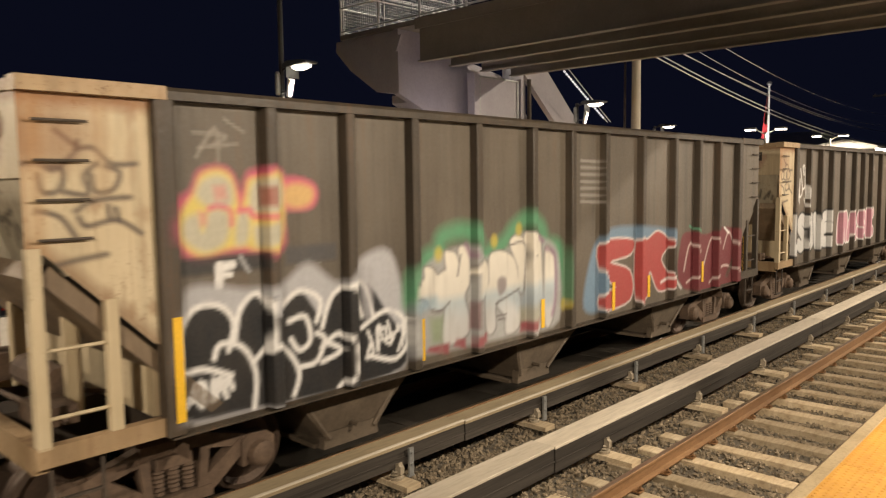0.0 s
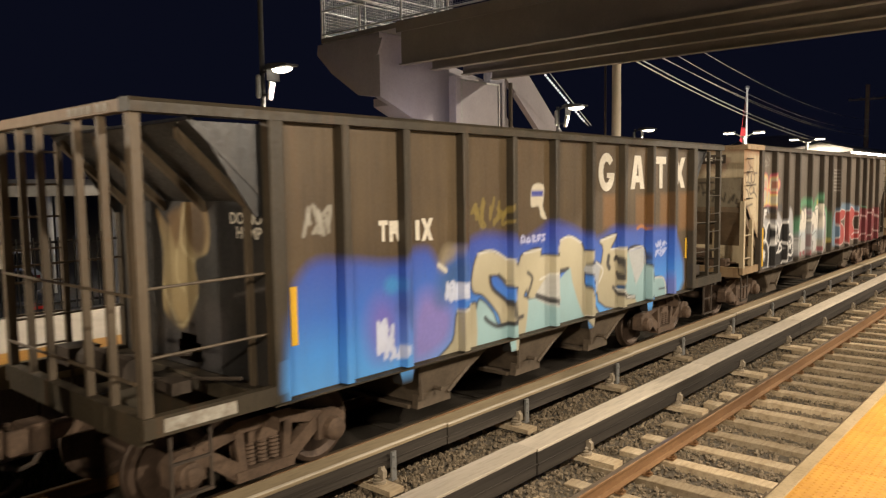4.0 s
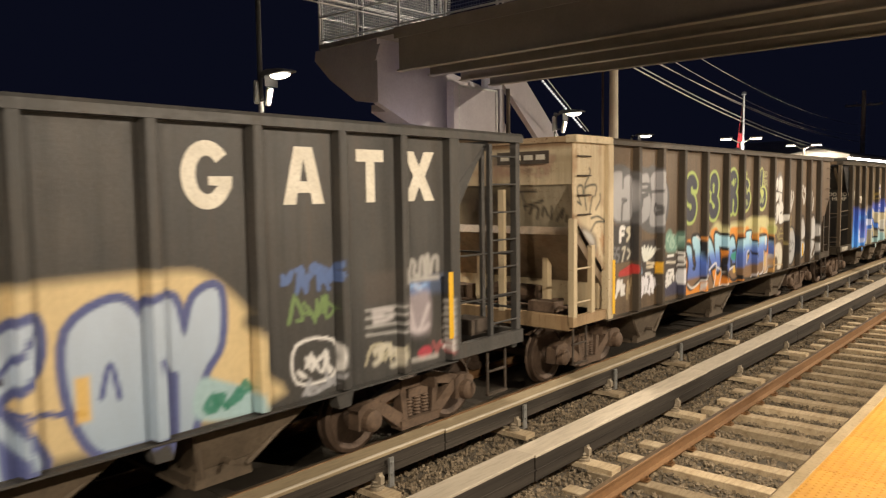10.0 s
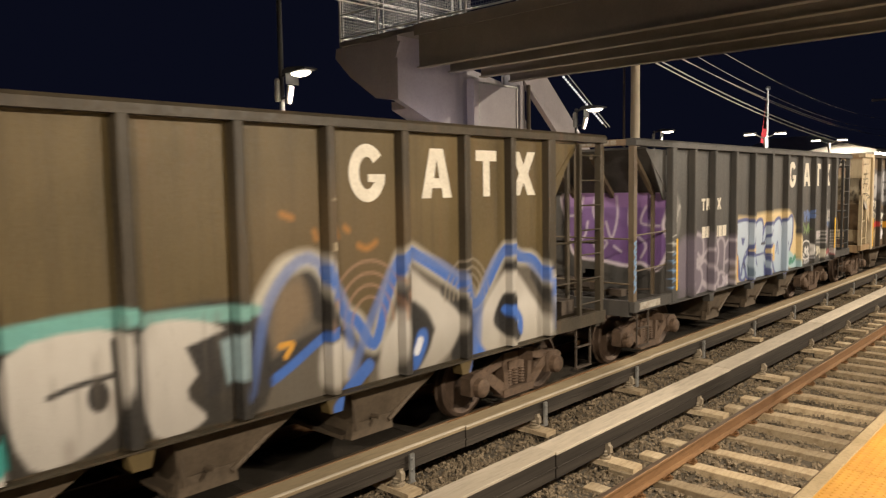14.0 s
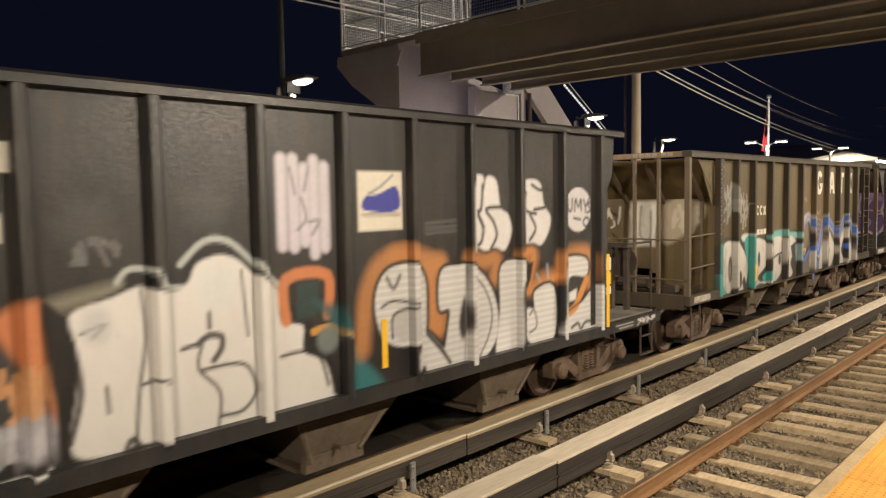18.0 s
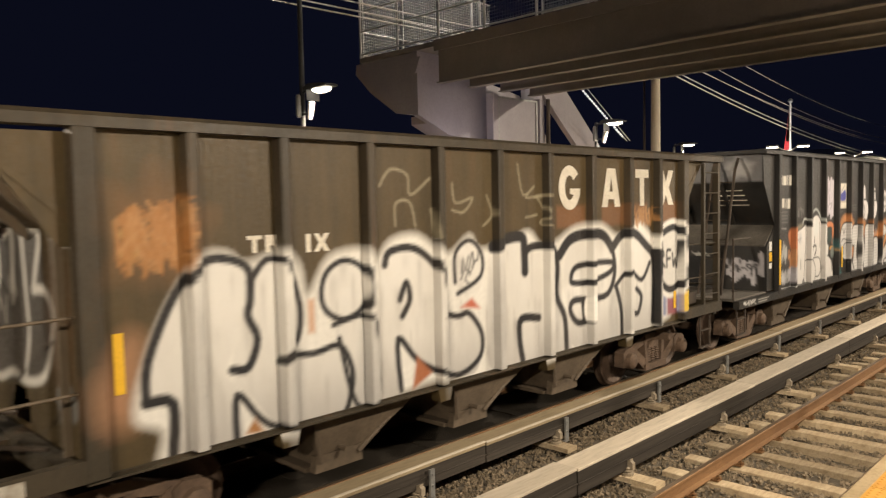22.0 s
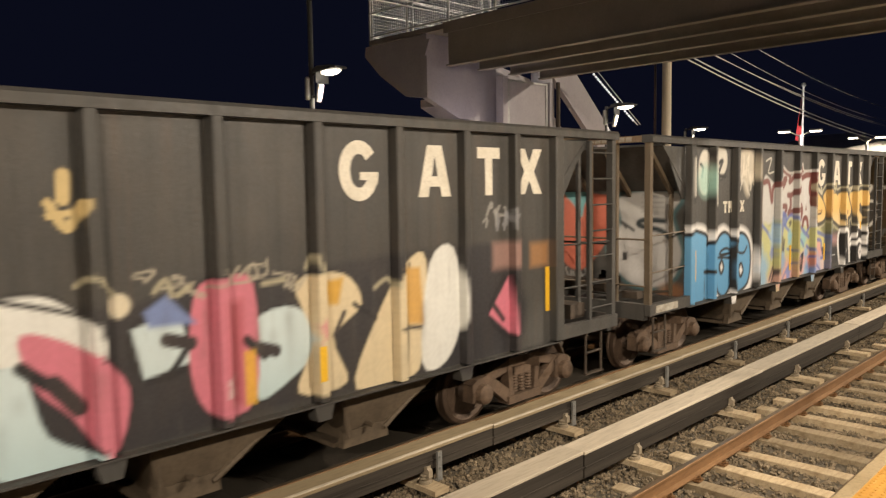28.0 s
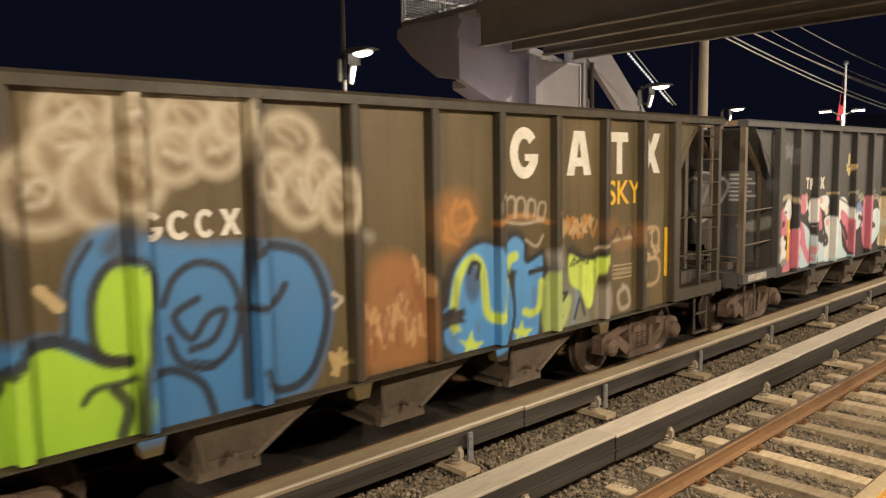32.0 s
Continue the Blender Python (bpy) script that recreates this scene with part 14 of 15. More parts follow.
    p.blob(4.41,3.12,0.28,0.3,(0.22,0.155,0.08),0.5,0.7)
    p.line([(4.41 + 0.22 * math.cos(k * 0.5236),3.12 + 0.24 * math.sin(k * 0.5236)) for k in range(13)], 0.10,(0.50,0.43,0.30),0.09,0.8)
    p.line([(4.41 + 0.11 * math.cos(k),3.12 + 0.15 * math.sin(k * 0.7)) for k in range(6)], 0.06,(0.46,0.38,0.25),0.06,0.7)
    p.blob(4.62,2.98,0.3,0.34,(0.22,0.155,0.08),0.5,0.7)
    p.line([(4.62 + 0.24 * math.cos(k * 0.5236),2.98 + 0.27 * math.sin(k * 0.5236)) for k in range(13)], 0.10,(0.50,0.43,0.30),0.09,0.8)
    p.line([(4.62 + 0.12 * math.cos(k),2.98 + 0.17 * math.sin(k * 0.7)) for k in range(6)], 0.06,(0.46,0.38,0.25),0.06,0.7)
    p.blob(4.84,3.11,0.2,0.3,(0.22,0.155,0.08),0.5,0.7)
    p.line([(4.84 + 0.16 * math.cos(k * 0.5236),3.11 + 0.24 * math.sin(k * 0.5236)) for k in range(13)], 0.10,(0.50,0.43,0.30),0.09,0.8)
    p.line([(4.84 + 0.08 * math.cos(k),3.11 + 0.15 * math.sin(k * 0.7)) for k in range(6)], 0.06,(0.46,0.38,0.25),0.06,0.7)
    p.blob(5.03,2.91,0.22,0.34,(0.22,0.155,0.08),0.5,0.7)
    p.line([(5.03 + 0.18 * math.cos(k * 0.5236),2.91 + 0.27 * math.sin(k * 0.5236)) for k in range(13)], 0.10,(0.50,0.43,0.30),0.09,0.8)
    p.line([(5.03 + 0.09 * math.cos(k),2.91 + 0.17 * math.sin(k * 0.7)) for k in range(6)], 0.06,(0.46,0.38,0.25),0.06,0.7)
    p.line([(2.28,3.06),(2.36,3.16),(2.47,3.12),(2.42,3.0),(2.31,2.98)], 0.05,(0.50,0.45,0.34),0.05,0.8)
    p.line([(2.56,3.41),(2.72,3.43),(2.64,3.33)], 0.05,(0.50,0.45,0.34),0.05,0.8)
    p.line([(2.58,3.62),(2.7,3.71),(2.78,3.6)], 0.05,(0.50,0.45,0.34),0.05,0.8)
    p.line([(4.24,3.02),(4.41,2.99),(4.36,3.17)], 0.05,(0.50,0.45,0.34),0.05,0.8)
    p.line([(4.59,3.11),(4.71,2.84),(4.81,3.05)], 0.05,(0.50,0.45,0.34),0.05,0.8)
    p.line([(3.03,3.66),(3.16,3.68)], 0.05,(0.50,0.45,0.34),0.05,0.8)
    p.line([(3.33,3.37),(3.52,3.32)], 0.05,(0.50,0.45,0.34),0.05,0.8)
    p.line([(3.72,3.37),(3.87,3.41)], 0.05,(0.50,0.45,0.34),0.05,0.8)
    p.area([(1.55,1.97),(1.98,1.97),(2.28,2.0),(2.49,2.01),(2.53,2.39),(2.67,2.68),(2.89,2.8),(3.33,2.63),(4.05,2.57),(4.51,2.53),(4.81,2.29),(4.92,1.89),(4.77,1.35),(4.5,1.07),(3.64,1.03),(2.96,0.99),(1.98,1.0),(1.47,1.0)], [(1.1,(0.045,0.17,0.36)),(2.6,(0.055,0.20,0.42))], 0.12,0.97)
    p.area([(1.53,1.66),(2.04,1.75),(2.19,1.84),(2.38,1.92),(2.66,1.75),(2.95,1.65),(3.06,1.58),(3.01,1.07),(1.99,1.04),(1.48,1.03)], [(1.1,(0.30,0.52,0.03)),(2.2,(0.38,0.60,0.04))], 0.04)
    p.area([(2.67,1.93),(2.71,2.24),(2.83,2.45),(3.0,2.48),(3.14,2.39),(3.15,2.13),(3.06,1.58),(2.98,1.41),(2.85,1.49),(2.74,1.74)], [(1.1,(0.32,0.54,0.03)),(2.2,(0.37,0.58,0.04))], 0.04)
    p.line([(1.89,1.7),(2.11,1.78),(2.23,1.92),(2.43,1.95),(2.62,1.85),(2.78,1.73),(2.95,1.7)], 0.11,(0.014,0.014,0.016),0.03,0.92)
    p.line([(2.95,1.7),(2.76,1.76),(2.69,1.93),(2.71,2.28),(2.85,2.49),(3.05,2.51),(3.18,2.36),(3.14,1.99),(3.05,1.49),(3.03,1.07)], 0.08,(0.014,0.014,0.016),0.03,0.92)
    p.line([(2.59,1.43),(2.68,1.52),(2.88,1.53),(2.99,1.55)], 0.06,(0.014,0.014,0.016),0.03,0.92)
    p.line([(2.83,1.49),(2.93,1.33),(2.87,1.11)], 0.1,(0.014,0.014,0.016),0.03,0.92)
    p.line([(2.03,1.67),(1.95,1.56)], 0.08,(0.014,0.014,0.016),0.03,0.92)
    p.line([(3.25,2.12),(3.36,2.34),(3.57,2.44),(3.82,2.34),(3.94,2.02),(3.86,1.68),(3.62,1.52),(3.37,1.62),(3.29,1.83)], 0.07,(0.014,0.014,0.016),0.03,0.92)
    p.line([(3.55,2.13),(3.34,2.01),(3.48,1.79),(3.64,1.97),(3.8,1.99),(3.68,1.76),(3.47,1.7)], 0.07,(0.014,0.014,0.016),0.03,0.92)
    p.line([(3.91,2.0),(4.24,1.98),(4.4,2.15)], 0.08,(0.014,0.014,0.016),0.03,0.92)
    p.line([(4.1,2.47),(4.27,2.53),(4.62,2.42),(4.8,2.13),(4.85,1.78),(4.71,1.36),(4.51,1.18),(4.26,1.18),(4.13,1.39)], 0.09,(0.014,0.014,0.016),0.03,0.92)
    p.line([(4.05,2.57),(3.99,1.91),(3.98,1.19)], 0.1,(0.014,0.014,0.016),0.03,0.92)
    p.line([(3.15,1.54),(3.32,1.55),(3.56,1.38),(3.65,1.11)], 0.08,(0.014,0.014,0.016),0.03,0.92)
    p.line([(3.47,1.6),(3.7,1.55)], 0.03,(0.014,0.014,0.016),0.03,0.92)
    p.line([(3.49,1.54),(3.67,1.5)], 0.03,(0.014,0.014,0.016),0.03,0.92)
    p.line([(2.51,2.0),(2.55,2.39),(2.72,2.68)], 0.05,(0.014,0.014,0.016),0.03,0.92)
    p.line([(2.34,2.35),(2.46,2.21)], 0.1,(0.44,0.33,0.16))
    p.line([(2.86,2.62),(3.02,2.79),(2.94,2.53)], 0.14,(0.05,0.05,0.05),0.1,0.8)
    p.area([(5.24,1.26),(5.3,1.95),(5.46,2.28),(5.87,2.3),(6.14,1.91),(6.17,1.14),(5.68,1.08),(5.31,1.13)], (0.34,0.14,0.04),0.2,0.8)
    p.scrub(5.3,6.16,1.1,2.29,(0.52,0.30,0.13),14,81,0.05,0.75,0.4)
    p.scrub(5.33,6.1,1.2,2.14,(0.22,0.08,0.03),10,82,0.04,0.7,0.4)
    p.scrub(4.84,5.07,1.17,1.48,(0.48,0.33,0.14),3,85,0.06,0.85,0.3)
    p.line([(4.93,2.0),(5.03,1.93),(4.94,1.86)], 0.05,(0.45,0.40,0.28))
    p.line([(5.29,2.56),(5.4,2.52)], 0.1,(0.35,0.33,0.28),0.1,0.6)
    p.area([(6.23,1.45),(6.27,1.78),(6.39,1.99),(6.58,2.25),(6.97,2.4),(7.32,2.31),(7.38,2.42),(7.6,2.45),(7.82,2.31),(7.87,2.09),(8.11,2.17),(8.23,1.92),(8.56,1.88),(8.7,2.16),(8.99,2.0),(9.37,1.97),(9.2,1.54),(9.07,1.11),(8.66,1.07),(8.0,0.95),(7.4,0.88),(7.03,0.87),(6.64,0.98),(6.32,1.17),(6.3,1.32)], (0.014,0.014,0.016),0.10,0.9)
    p.area([(8.22,1.84),(8.62,1.84),(8.9,1.58),(9.08,1.37),(9.06,0.99),(8.25,1.04)], (0.20,0.20,0.15),0.12,0.8)
    p.area([(6.48,1.69),(6.57,2.03),(6.77,2.24),(7.06,2.32),(7.31,2.2),(7.46,1.92),(7.56,1.53),(7.51,1.21),(7.38,0.99),(7.03,0.96),(6.65,1.05),(6.43,1.2),(6.39,1.37),(6.47,1.47)], [(1.15,(0.07,0.25,0.52)),(2.2,(0.085,0.28,0.55))], 0.04)
    p.area([(7.41,2.25),(7.59,2.36),(7.76,2.24),(7.78,1.96),(7.54,1.96),(7.42,2.09)], [(1.15,(0.07,0.25,0.52)),(2.2,(0.085,0.28,0.55))], 0.04)
    p.area([(7.6,1.9),(7.86,2.03),(8.11,2.07),(8.06,1.49),(8.0,1.07),(7.77,0.99),(7.53,1.07),(7.59,1.47)], [(1.15,(0.07,0.25,0.52)),(2.2,(0.085,0.28,0.55))], 0.04)
    p.area([(6.36,1.59),(6.55,1.67),(6.68,1.52),(6.53,1.45),(6.39,1.49)], [(1.15,(0.07,0.25,0.52)),(2.2,(0.085,0.28,0.55))], 0.04)
    p.line([(6.53,1.45),(6.56,1.67),(6.63,1.95),(6.76,2.11),(6.9,2.15),(7.01,2.03),(7.06,1.78),(7.09,1.52),(7.22,1.41),(7.35,1.47),(7.4,1.77),(7.46,2.06),(7.59,2.12)], 0.125,(0.50,0.62,0.09),0.04)
    p.line([(7.76,1.41),(7.9,1.37),(8.04,1.44),(8.08,1.75)], 0.1,(0.50,0.62,0.09),0.04)
    p.area([(6.47,1.45),(6.6,1.44),(6.67,1.35),(6.53,1.32)], (0.50,0.62,0.09),0.04)
    p.area([(6.63,1.24),(6.75,1.21),(6.83,1.32),(6.87,1.19),(7.03,1.15),(6.92,1.09),(6.96,0.99),(6.82,1.1),(6.67,1.03),(6.73,1.13)], (0.50,0.62,0.09),0.03)
    p.area([(7.51,1.24),(7.64,1.21),(7.71,1.31),(7.75,1.2),(7.91,1.17),(7.8,1.1),(7.84,1.02),(7.7,1.11),(7.56,1.05),(7.61,1.13)], (0.50,0.62,0.09),0.03)
    p.blob(6.86,1.89,0.13,0.24,(0.05,0.09,0.16),0.5,0.9)
    p.line([(6.8,2.01),(6.86,2.11),(6.97,2.07),(6.93,1.93)], 0.06,(0.014,0.014,0.016))
    p.blob(6.54,1.52,0.19,0.1,(0.014,0.014,0.016),0.4,1,0.15)
    p.line([(6.32,1.48),(6.45,1.57),(6.63,1.48)], 0.07,(0.014,0.014,0.016))
    p.line([(7.41,2.3),(7.37,2.1),(7.53,1.75),(7.57,1.36),(7.44,0.98)], 0.05,(0.014,0.014,0.016))
    p.line([(7.79,2.26),(7.8,2.04),(8.11,2.14)], 0.06,(0.014,0.014,0.016))
    p.line([(7.86,1.89),(8.1,1.91),(8.29,1.89)], 0.07,(0.014,0.014,0.016))
    p.area([(8.13,1.74),(8.39,1.87),(8.42,1.6),(8.69,1.48),(8.61,1.19),(8.46,1.06),(8.13,1.07)], (0.36,0.44,0.13),0.06,0.9)
    p.line([(8.42,1.81),(8.42,1.54),(8.61,1.54),(8.43,1.36),(8.5,1.23)], 0.05,(0.014,0.014,0.016))
    p.line([(8.72,1.7),(8.82,1.47),(8.74,1.12)], 0.04,(0.12,0.26,0.38))
    p.area([(8.65,2.04),(8.91,1.96),(9.21,1.93),(9.46,1.96),(9.26,1.62),(9.17,1.32),(9.04,1.28),(8.9,1.52),(8.67,1.67)], (0.50,0.62,0.09),0.04)
    p.line([(8.63,2.11),(8.91,2.0),(9.21,1.96),(9.28,2.11),(9.37,2.08)], 0.05,(0.014,0.014,0.016))
    p.scrub(8.69,9.22,1.88,2.0,(0.014,0.014,0.016),7,86,0.03,0.85,0.2)
    p.line([(8.77,1.17),(8.89,1.43),(8.99,1.19)], 0.05,(0.014,0.014,0.016))
    p.area([(9.22,1.47),(9.51,1.58),(9.63,1.33),(9.54,1.08),(9.22,1.08)], (0.34,0.30,0.24),0.12,0.7)
    p.line([(9.93,1.45),(9.78,1.37),(9.84,1.16),(10.06,1.19),(10.02,1.4),(9.89,1.48)], 0.06,(0.40,0.35,0.27),0.06,0.8)
    p.area([(8.2,2.1),(8.5,2.18),(8.56,1.91),(8.29,1.89)], (0.36,0.34,0.30),0.15,0.7)
    p.blob(6.44,2.67,0.26,0.26,(0.30,0.13,0.03),0.9,0.7)
    p.blob(6.7,2.69,0.26,0.26,(0.30,0.13,0.03),0.9,0.7)
    p.blob(6.51,2.5,0.26,0.26,(0.30,0.13,0.03),0.9,0.7)
    p.line([(6.31,2.68),(6.36,2.51),(6.47,2.48),(6.43,2.64)], 0.06,(0.46,0.20,0.045),0.06,0.9)
    p.line([(6.62,2.84),(6.53,2.66),(6.6,2.46),(6.78,2.47),(6.86,2.63),(6.78,2.81),(6.66,2.77)], 0.06,(0.46,0.20,0.045),0.06,0.9)
    p.line([(6.31,2.41),(6.46,2.42),(6.64,2.35)], 0.06,(0.46,0.20,0.045),0.06,0.9)
    p.line([(7.23,2.55),(7.49,2.6),(7.83,2.6),(8.22,2.5)], 0.06,(0.46,0.20,0.045),0.06,0.9)
    p.line([(6.6,2.51),(6.91,2.61)], 0.06,(0.46,0.20,0.045),0.06,0.9)
    p.line([(7.28,2.57),(7.26,2.78),(7.35,2.89),(7.42,2.8),(7.4,2.64)], 0.035,(0.46,0.37,0.27),0.03,0.85)
    p.line([(7.43,2.61),(7.46,2.82),(7.59,2.82),(7.58,2.6)], 0.035,(0.46,0.37,0.27),0.03,0.85)
    p.line([(7.61,2.59),(7.64,2.81),(7.77,2.8),(7.77,2.6)], 0.035,(0.46,0.37,0.27),0.03,0.85)
    p.line([(7.82,2.58),(7.85,2.79),(7.97,2.76),(7.95,2.59)], 0.035,(0.46,0.37,0.27),0.03,0.85)
    p.line([(8.01,2.54),(8.05,2.74),(8.17,2.73),(8.13,2.55),(8.04,2.57)], 0.035,(0.46,0.37,0.27),0.03,0.85)
    p.line([(7.33,2.57),(7.71,2.51),(8.13,2.53)], 0.035,(0.46,0.37,0.27),0.03,0.85)
    p.line([(7.79,2.31),(7.99,2.21),(8.12,2.34)], 0.035,(0.46,0.37,0.27),0.03,0.85)
    p.area([(8.37,2.63),(8.51,2.53),(8.65,2.43),(8.5,2.27),(8.44,2.42)], (0.50,0.33,0.14),0.06,0.85)
    p.scrub(8.64,9.24,2.24,2.55,(0.46,0.20,0.045),7,84,0.05,0.8,0.3)
    p.scrub(8.67,9.2,2.28,2.52,(0.50,0.36,0.18),6,87,0.03,0.8,0.25)
    p.blob(9.53,2.32,0.22,0.16,(0.24,0.11,0.035),0.9,0.7)
    p.blob(9.86,2.16,0.22,0.16,(0.24,0.11,0.035),0.9,0.7)
    p.blob(10.22,2.2,0.22,0.16,(0.24,0.11,0.035),0.9,0.7)
    p.line([(9.21,2.07),(9.37,2.1),(9.69,2.15),(10.13,2.17)], 0.04,(0.50,0.40,0.26),0.04,0.8)
    p.line([(9.53,2.32),(9.61,2.15),(9.74,2.31),(9.86,2.16)], 0.05,(0.03,0.028,0.026),0.04,0.8)
    p.line([(9.95,2.22),(10.04,2.31),(10.17,2.13)], 0.05,(0.03,0.028,0.026),0.04,0.8)
    p.line([(9.65,1.79),(10.12,1.78)], 0.025,(0.46,0.36,0.20),0.02,0.8)
    p.line([(9.65,1.73),(10.12,1.72)], 0.025,(0.46,0.36,0.20),0.02,0.8)
    p.line([(9.65,1.67),(10.11,1.66)], 0.025,(0.46,0.36,0.20),0.02,0.8)
    p.line([(9.65,1.61),(10.11,1.6)], 0.025,(0.46,0.36,0.20),0.02,0.8)
    p.line([(10.38,2.18),(10.59,2.27),(10.82,2.21),(10.78,1.86),(10.44,1.83),(10.38,2.18)], 0.05,(0.46,0.31,0.15),0.05,0.85)
    p.scrub(10.4,10.84,1.79,2.24,(0.44,0.30,0.15),5,88,0.04,0.7,0.25)
    p.line([(10.39,1.76),(10.82,1.78),(10.81,1.45),(10.43,1.44),(10.39,1.76)], 0.05,(0.46,0.31,0.15),0.05,0.85)
    p.scrub(10.4,10.84,1.79,2.24,(0.44,0.30,0.15),5,88,0.04,0.7,0.25)
    p.wear(6.0,11.2,1.4,2.6,(0.10,0.07,0.035),60,65,0.6)

P_BROWN = car_paint("brown_car_paint", (0.115, 0.075, 0.042), (0.155, 0.105, 0.060), rusty=0.25)
P_DKBROWN = car_paint("dark_brown_car_paint", (0.080, 0.052, 0.024), (0.110, 0.074, 0.034), rusty=0.22)
P_OLIVE = car_paint("olive_brown_car_paint", (0.062, 0.042, 0.0145), (0.084, 0.057, 0.021), rusty=0.20)
P_EARTH = car_paint("earth_brown_car_paint", (0.088, 0.062, 0.021), (0.122, 0.086, 0.032), rusty=0.24)
P_GREY = car_paint("dark_grey_car_paint", (0.050, 0.048, 0.045), (0.068, 0.065, 0.060), rusty=0.12)
P_BLACK = car_paint("black_car_paint", (0.018, 0.018, 0.018), (0.030, 0.030, 0.029), rusty=0.10, rough=0.42)
P_TAUPE = car_paint("taupe_car_paint", (0.105, 0.085, 0.062), (0.135, 0.112, 0.085), rusty=0.2)
P_TAN = car_paint("tan_car_paint", (0.50, 0.40, 0.25), (0.58, 0.48, 0.32), rust=(0.17, 0.075, 0.028), rusty=0.6)
P_ENDDARK = car_paint("grimy_end_paint", (0.34, 0.295, 0.21), (0.43, 0.37, 0.265), rusty=0.5)

P_SLOPE = car_paint("rust_streaked_slope", (0.15, 0.105, 0.065), (0.30, 0.22, 0.14), rusty=0.6)
P_FRAME = car_paint("grimy_frame_paint", (0.105, 0.078, 0.050), (0.150, 0.112, 0.070), rusty=0.4)
M_OLDWHITE = plain_stuff("old_white_paint", (0.50, 0.47, 0.40), (0.22, 0.18, 0.13), 9, 0.7, 0, 60, 0.2)
P_RUSTBEAM = car_paint("rusty_beam_paint", (0.20, 0.135, 0.08), (0.30, 0.21, 0.13), rusty=0.5)
P_ENDRUST = car_paint("rust_eaten_tan_paint", (0.28, 0.18, 0.09), (0.42, 0.30, 0.17), rust=(0.12, 0.05, 0.02), rusty=0.8)

# side stakes of the brown cars, painted darker than the sheets between them
STAKE_PAINT["brown_car_paint"] = STAKE_PAINT["taupe_car_paint"] = car_paint("dark_stake_paint", (0.045, 0.034, 0.022), (0.068, 0.050, 0.033), rusty=0.3)
STAKE_PAINT["dark_brown_car_paint"] = STAKE_PAINT["olive_brown_car_paint"] = STAKE_PAINT["earth_brown_car_paint"] = car_paint("darker_stake_paint", (0.036, 0.028, 0.016), (0.055, 0.042, 0.024), rusty=0.3)

closed_end_car(17.9, "brown hopper car with tan end and white graffiti", P_TAUPE, draw_z, P_TAN, draw_tan_a)
closed_end_car(1.86, "taupe hopper car with tan end covered in graffiti", P_TAUPE, draw_a, P_TAN, draw_tan_a, stripes=[(1.15, 1.16, 2.08), (4.24, 1.10, 1.60), (6.68, 1.12, 1.53), (8.64, 1.10, 1.56), (9.83, 1.17, 1.55), (12.02, 1.2, 1.6), (14.10, 1.2, 1.95)])
open_end_car(-12.10, "brown-black hopper car with a pale green and blue graffiti piece", P_DKBROWN, draw_b, draw_end_b, end_mat=P_BLACK, codes=[(2.77, 2.69, 0.14, 0.24), (2.96, 2.68, 0.19, 0.24), (3.33, 2.67, 0.07, 0.24), (3.5, 2.67, 0.21, 0.27)], hump=True, stripes=[(11.0, 1.7, 2.1), (1.5, 1.6, 2.2)])
closed_end_car(-28.20, "brown hopper car with tan end and blue graffiti lettering", P_BROWN, draw_c, P_TAN, draw_tan_c, first=P_TAN, stripes=[(1.2, 1.12, 2.02), (12.27, 1.25, 1.6), (14.14, 1.3, 2.0)])
open_end_car(-42.19, "dark grey hopper car with a pale blue graffiti piece", P_GREY, draw_d, draw_end_d, post_tag=post_tag_d, codes=[(2.73, 2.79, 0.18, 0.23), (2.96, 2.79, 0.20, 0.23), (3.30, 2.79, 0.05, 0.23), (3.47, 2.79, 0.20, 0.23), (2.76, 2.25, 0.16, 0.22), (2.95, 2.25, 0.16, 0.22), (3.34, 2.24, 0.17, 0.22), (3.54, 2.24, 0.16, 0.22), (3.75, 2.24, 0.19, 0.22)], stripes=[(1.6, 1.25, 2.2), (11.06, 1.37, 2.2)])
open_end_car(-55.88, "olive-brown hopper car with blue-outlined silver graffiti", P_EARTH, draw_e, draw_end_e, ribs=(-1.25, 0.33, 1.25), marks_shape=("ring", "cee", "cee", "cross"), codes=[(3.26, 2.77, 0.16, 0.20), (3.46, 2.76, 0.16, 0.20), (3.67, 2.76, 0.17, 0.20), (3.88, 2.75, 0.18, 0.20), (3.51, 2.28, 0.16, 0.12), (3.71, 2.28, 0.15, 0.12), (3.90, 2.28, 0.16, 0.12)], stripes=[(3.1, 1.25, 1.6)])
decked_car(-70.30, "black hopper car with open decks and silver graffiti", P_BLACK, draw_f, draw_end_f, stripes=[(2.06, 1.28, 2.25), (6.72, 1.3, 1.85), (11.31, 1.12, 2.26)])
open_end_car(-83.73, "brown hopper car with large white graffiti lettering", P_OLIVE, draw_g, draw_end_g, codes=[(2.78, 2.85, 0.16, 0.16), (2.98, 2.85, 0.17, 0.16), (3.38, 2.83, 0.06, 0.18), (3.54, 2.83, 0.19, 0.18)], stripes=[(1.5, 1.7, 2.2), (10.95, 1.3, 1.6)])
open_end_car(-97.30, "dark grey hopper car with pastel and yellow graffiti", P_GREY, draw_h, draw_end_h, codes=[(2.73, 2.73, 0.18, 0.22), (2.96, 2.73, 0.20, 0.22), (3.30, 2.73, 0.05, 0.22), (3.47, 2.73, 0.20, 0.22)], stripes=[(1.55, 1.45, 2.0), (6.0, 1.25, 1.8), (8.15, 1.3, 1.7), (10.9, 1.9, 2.1)])
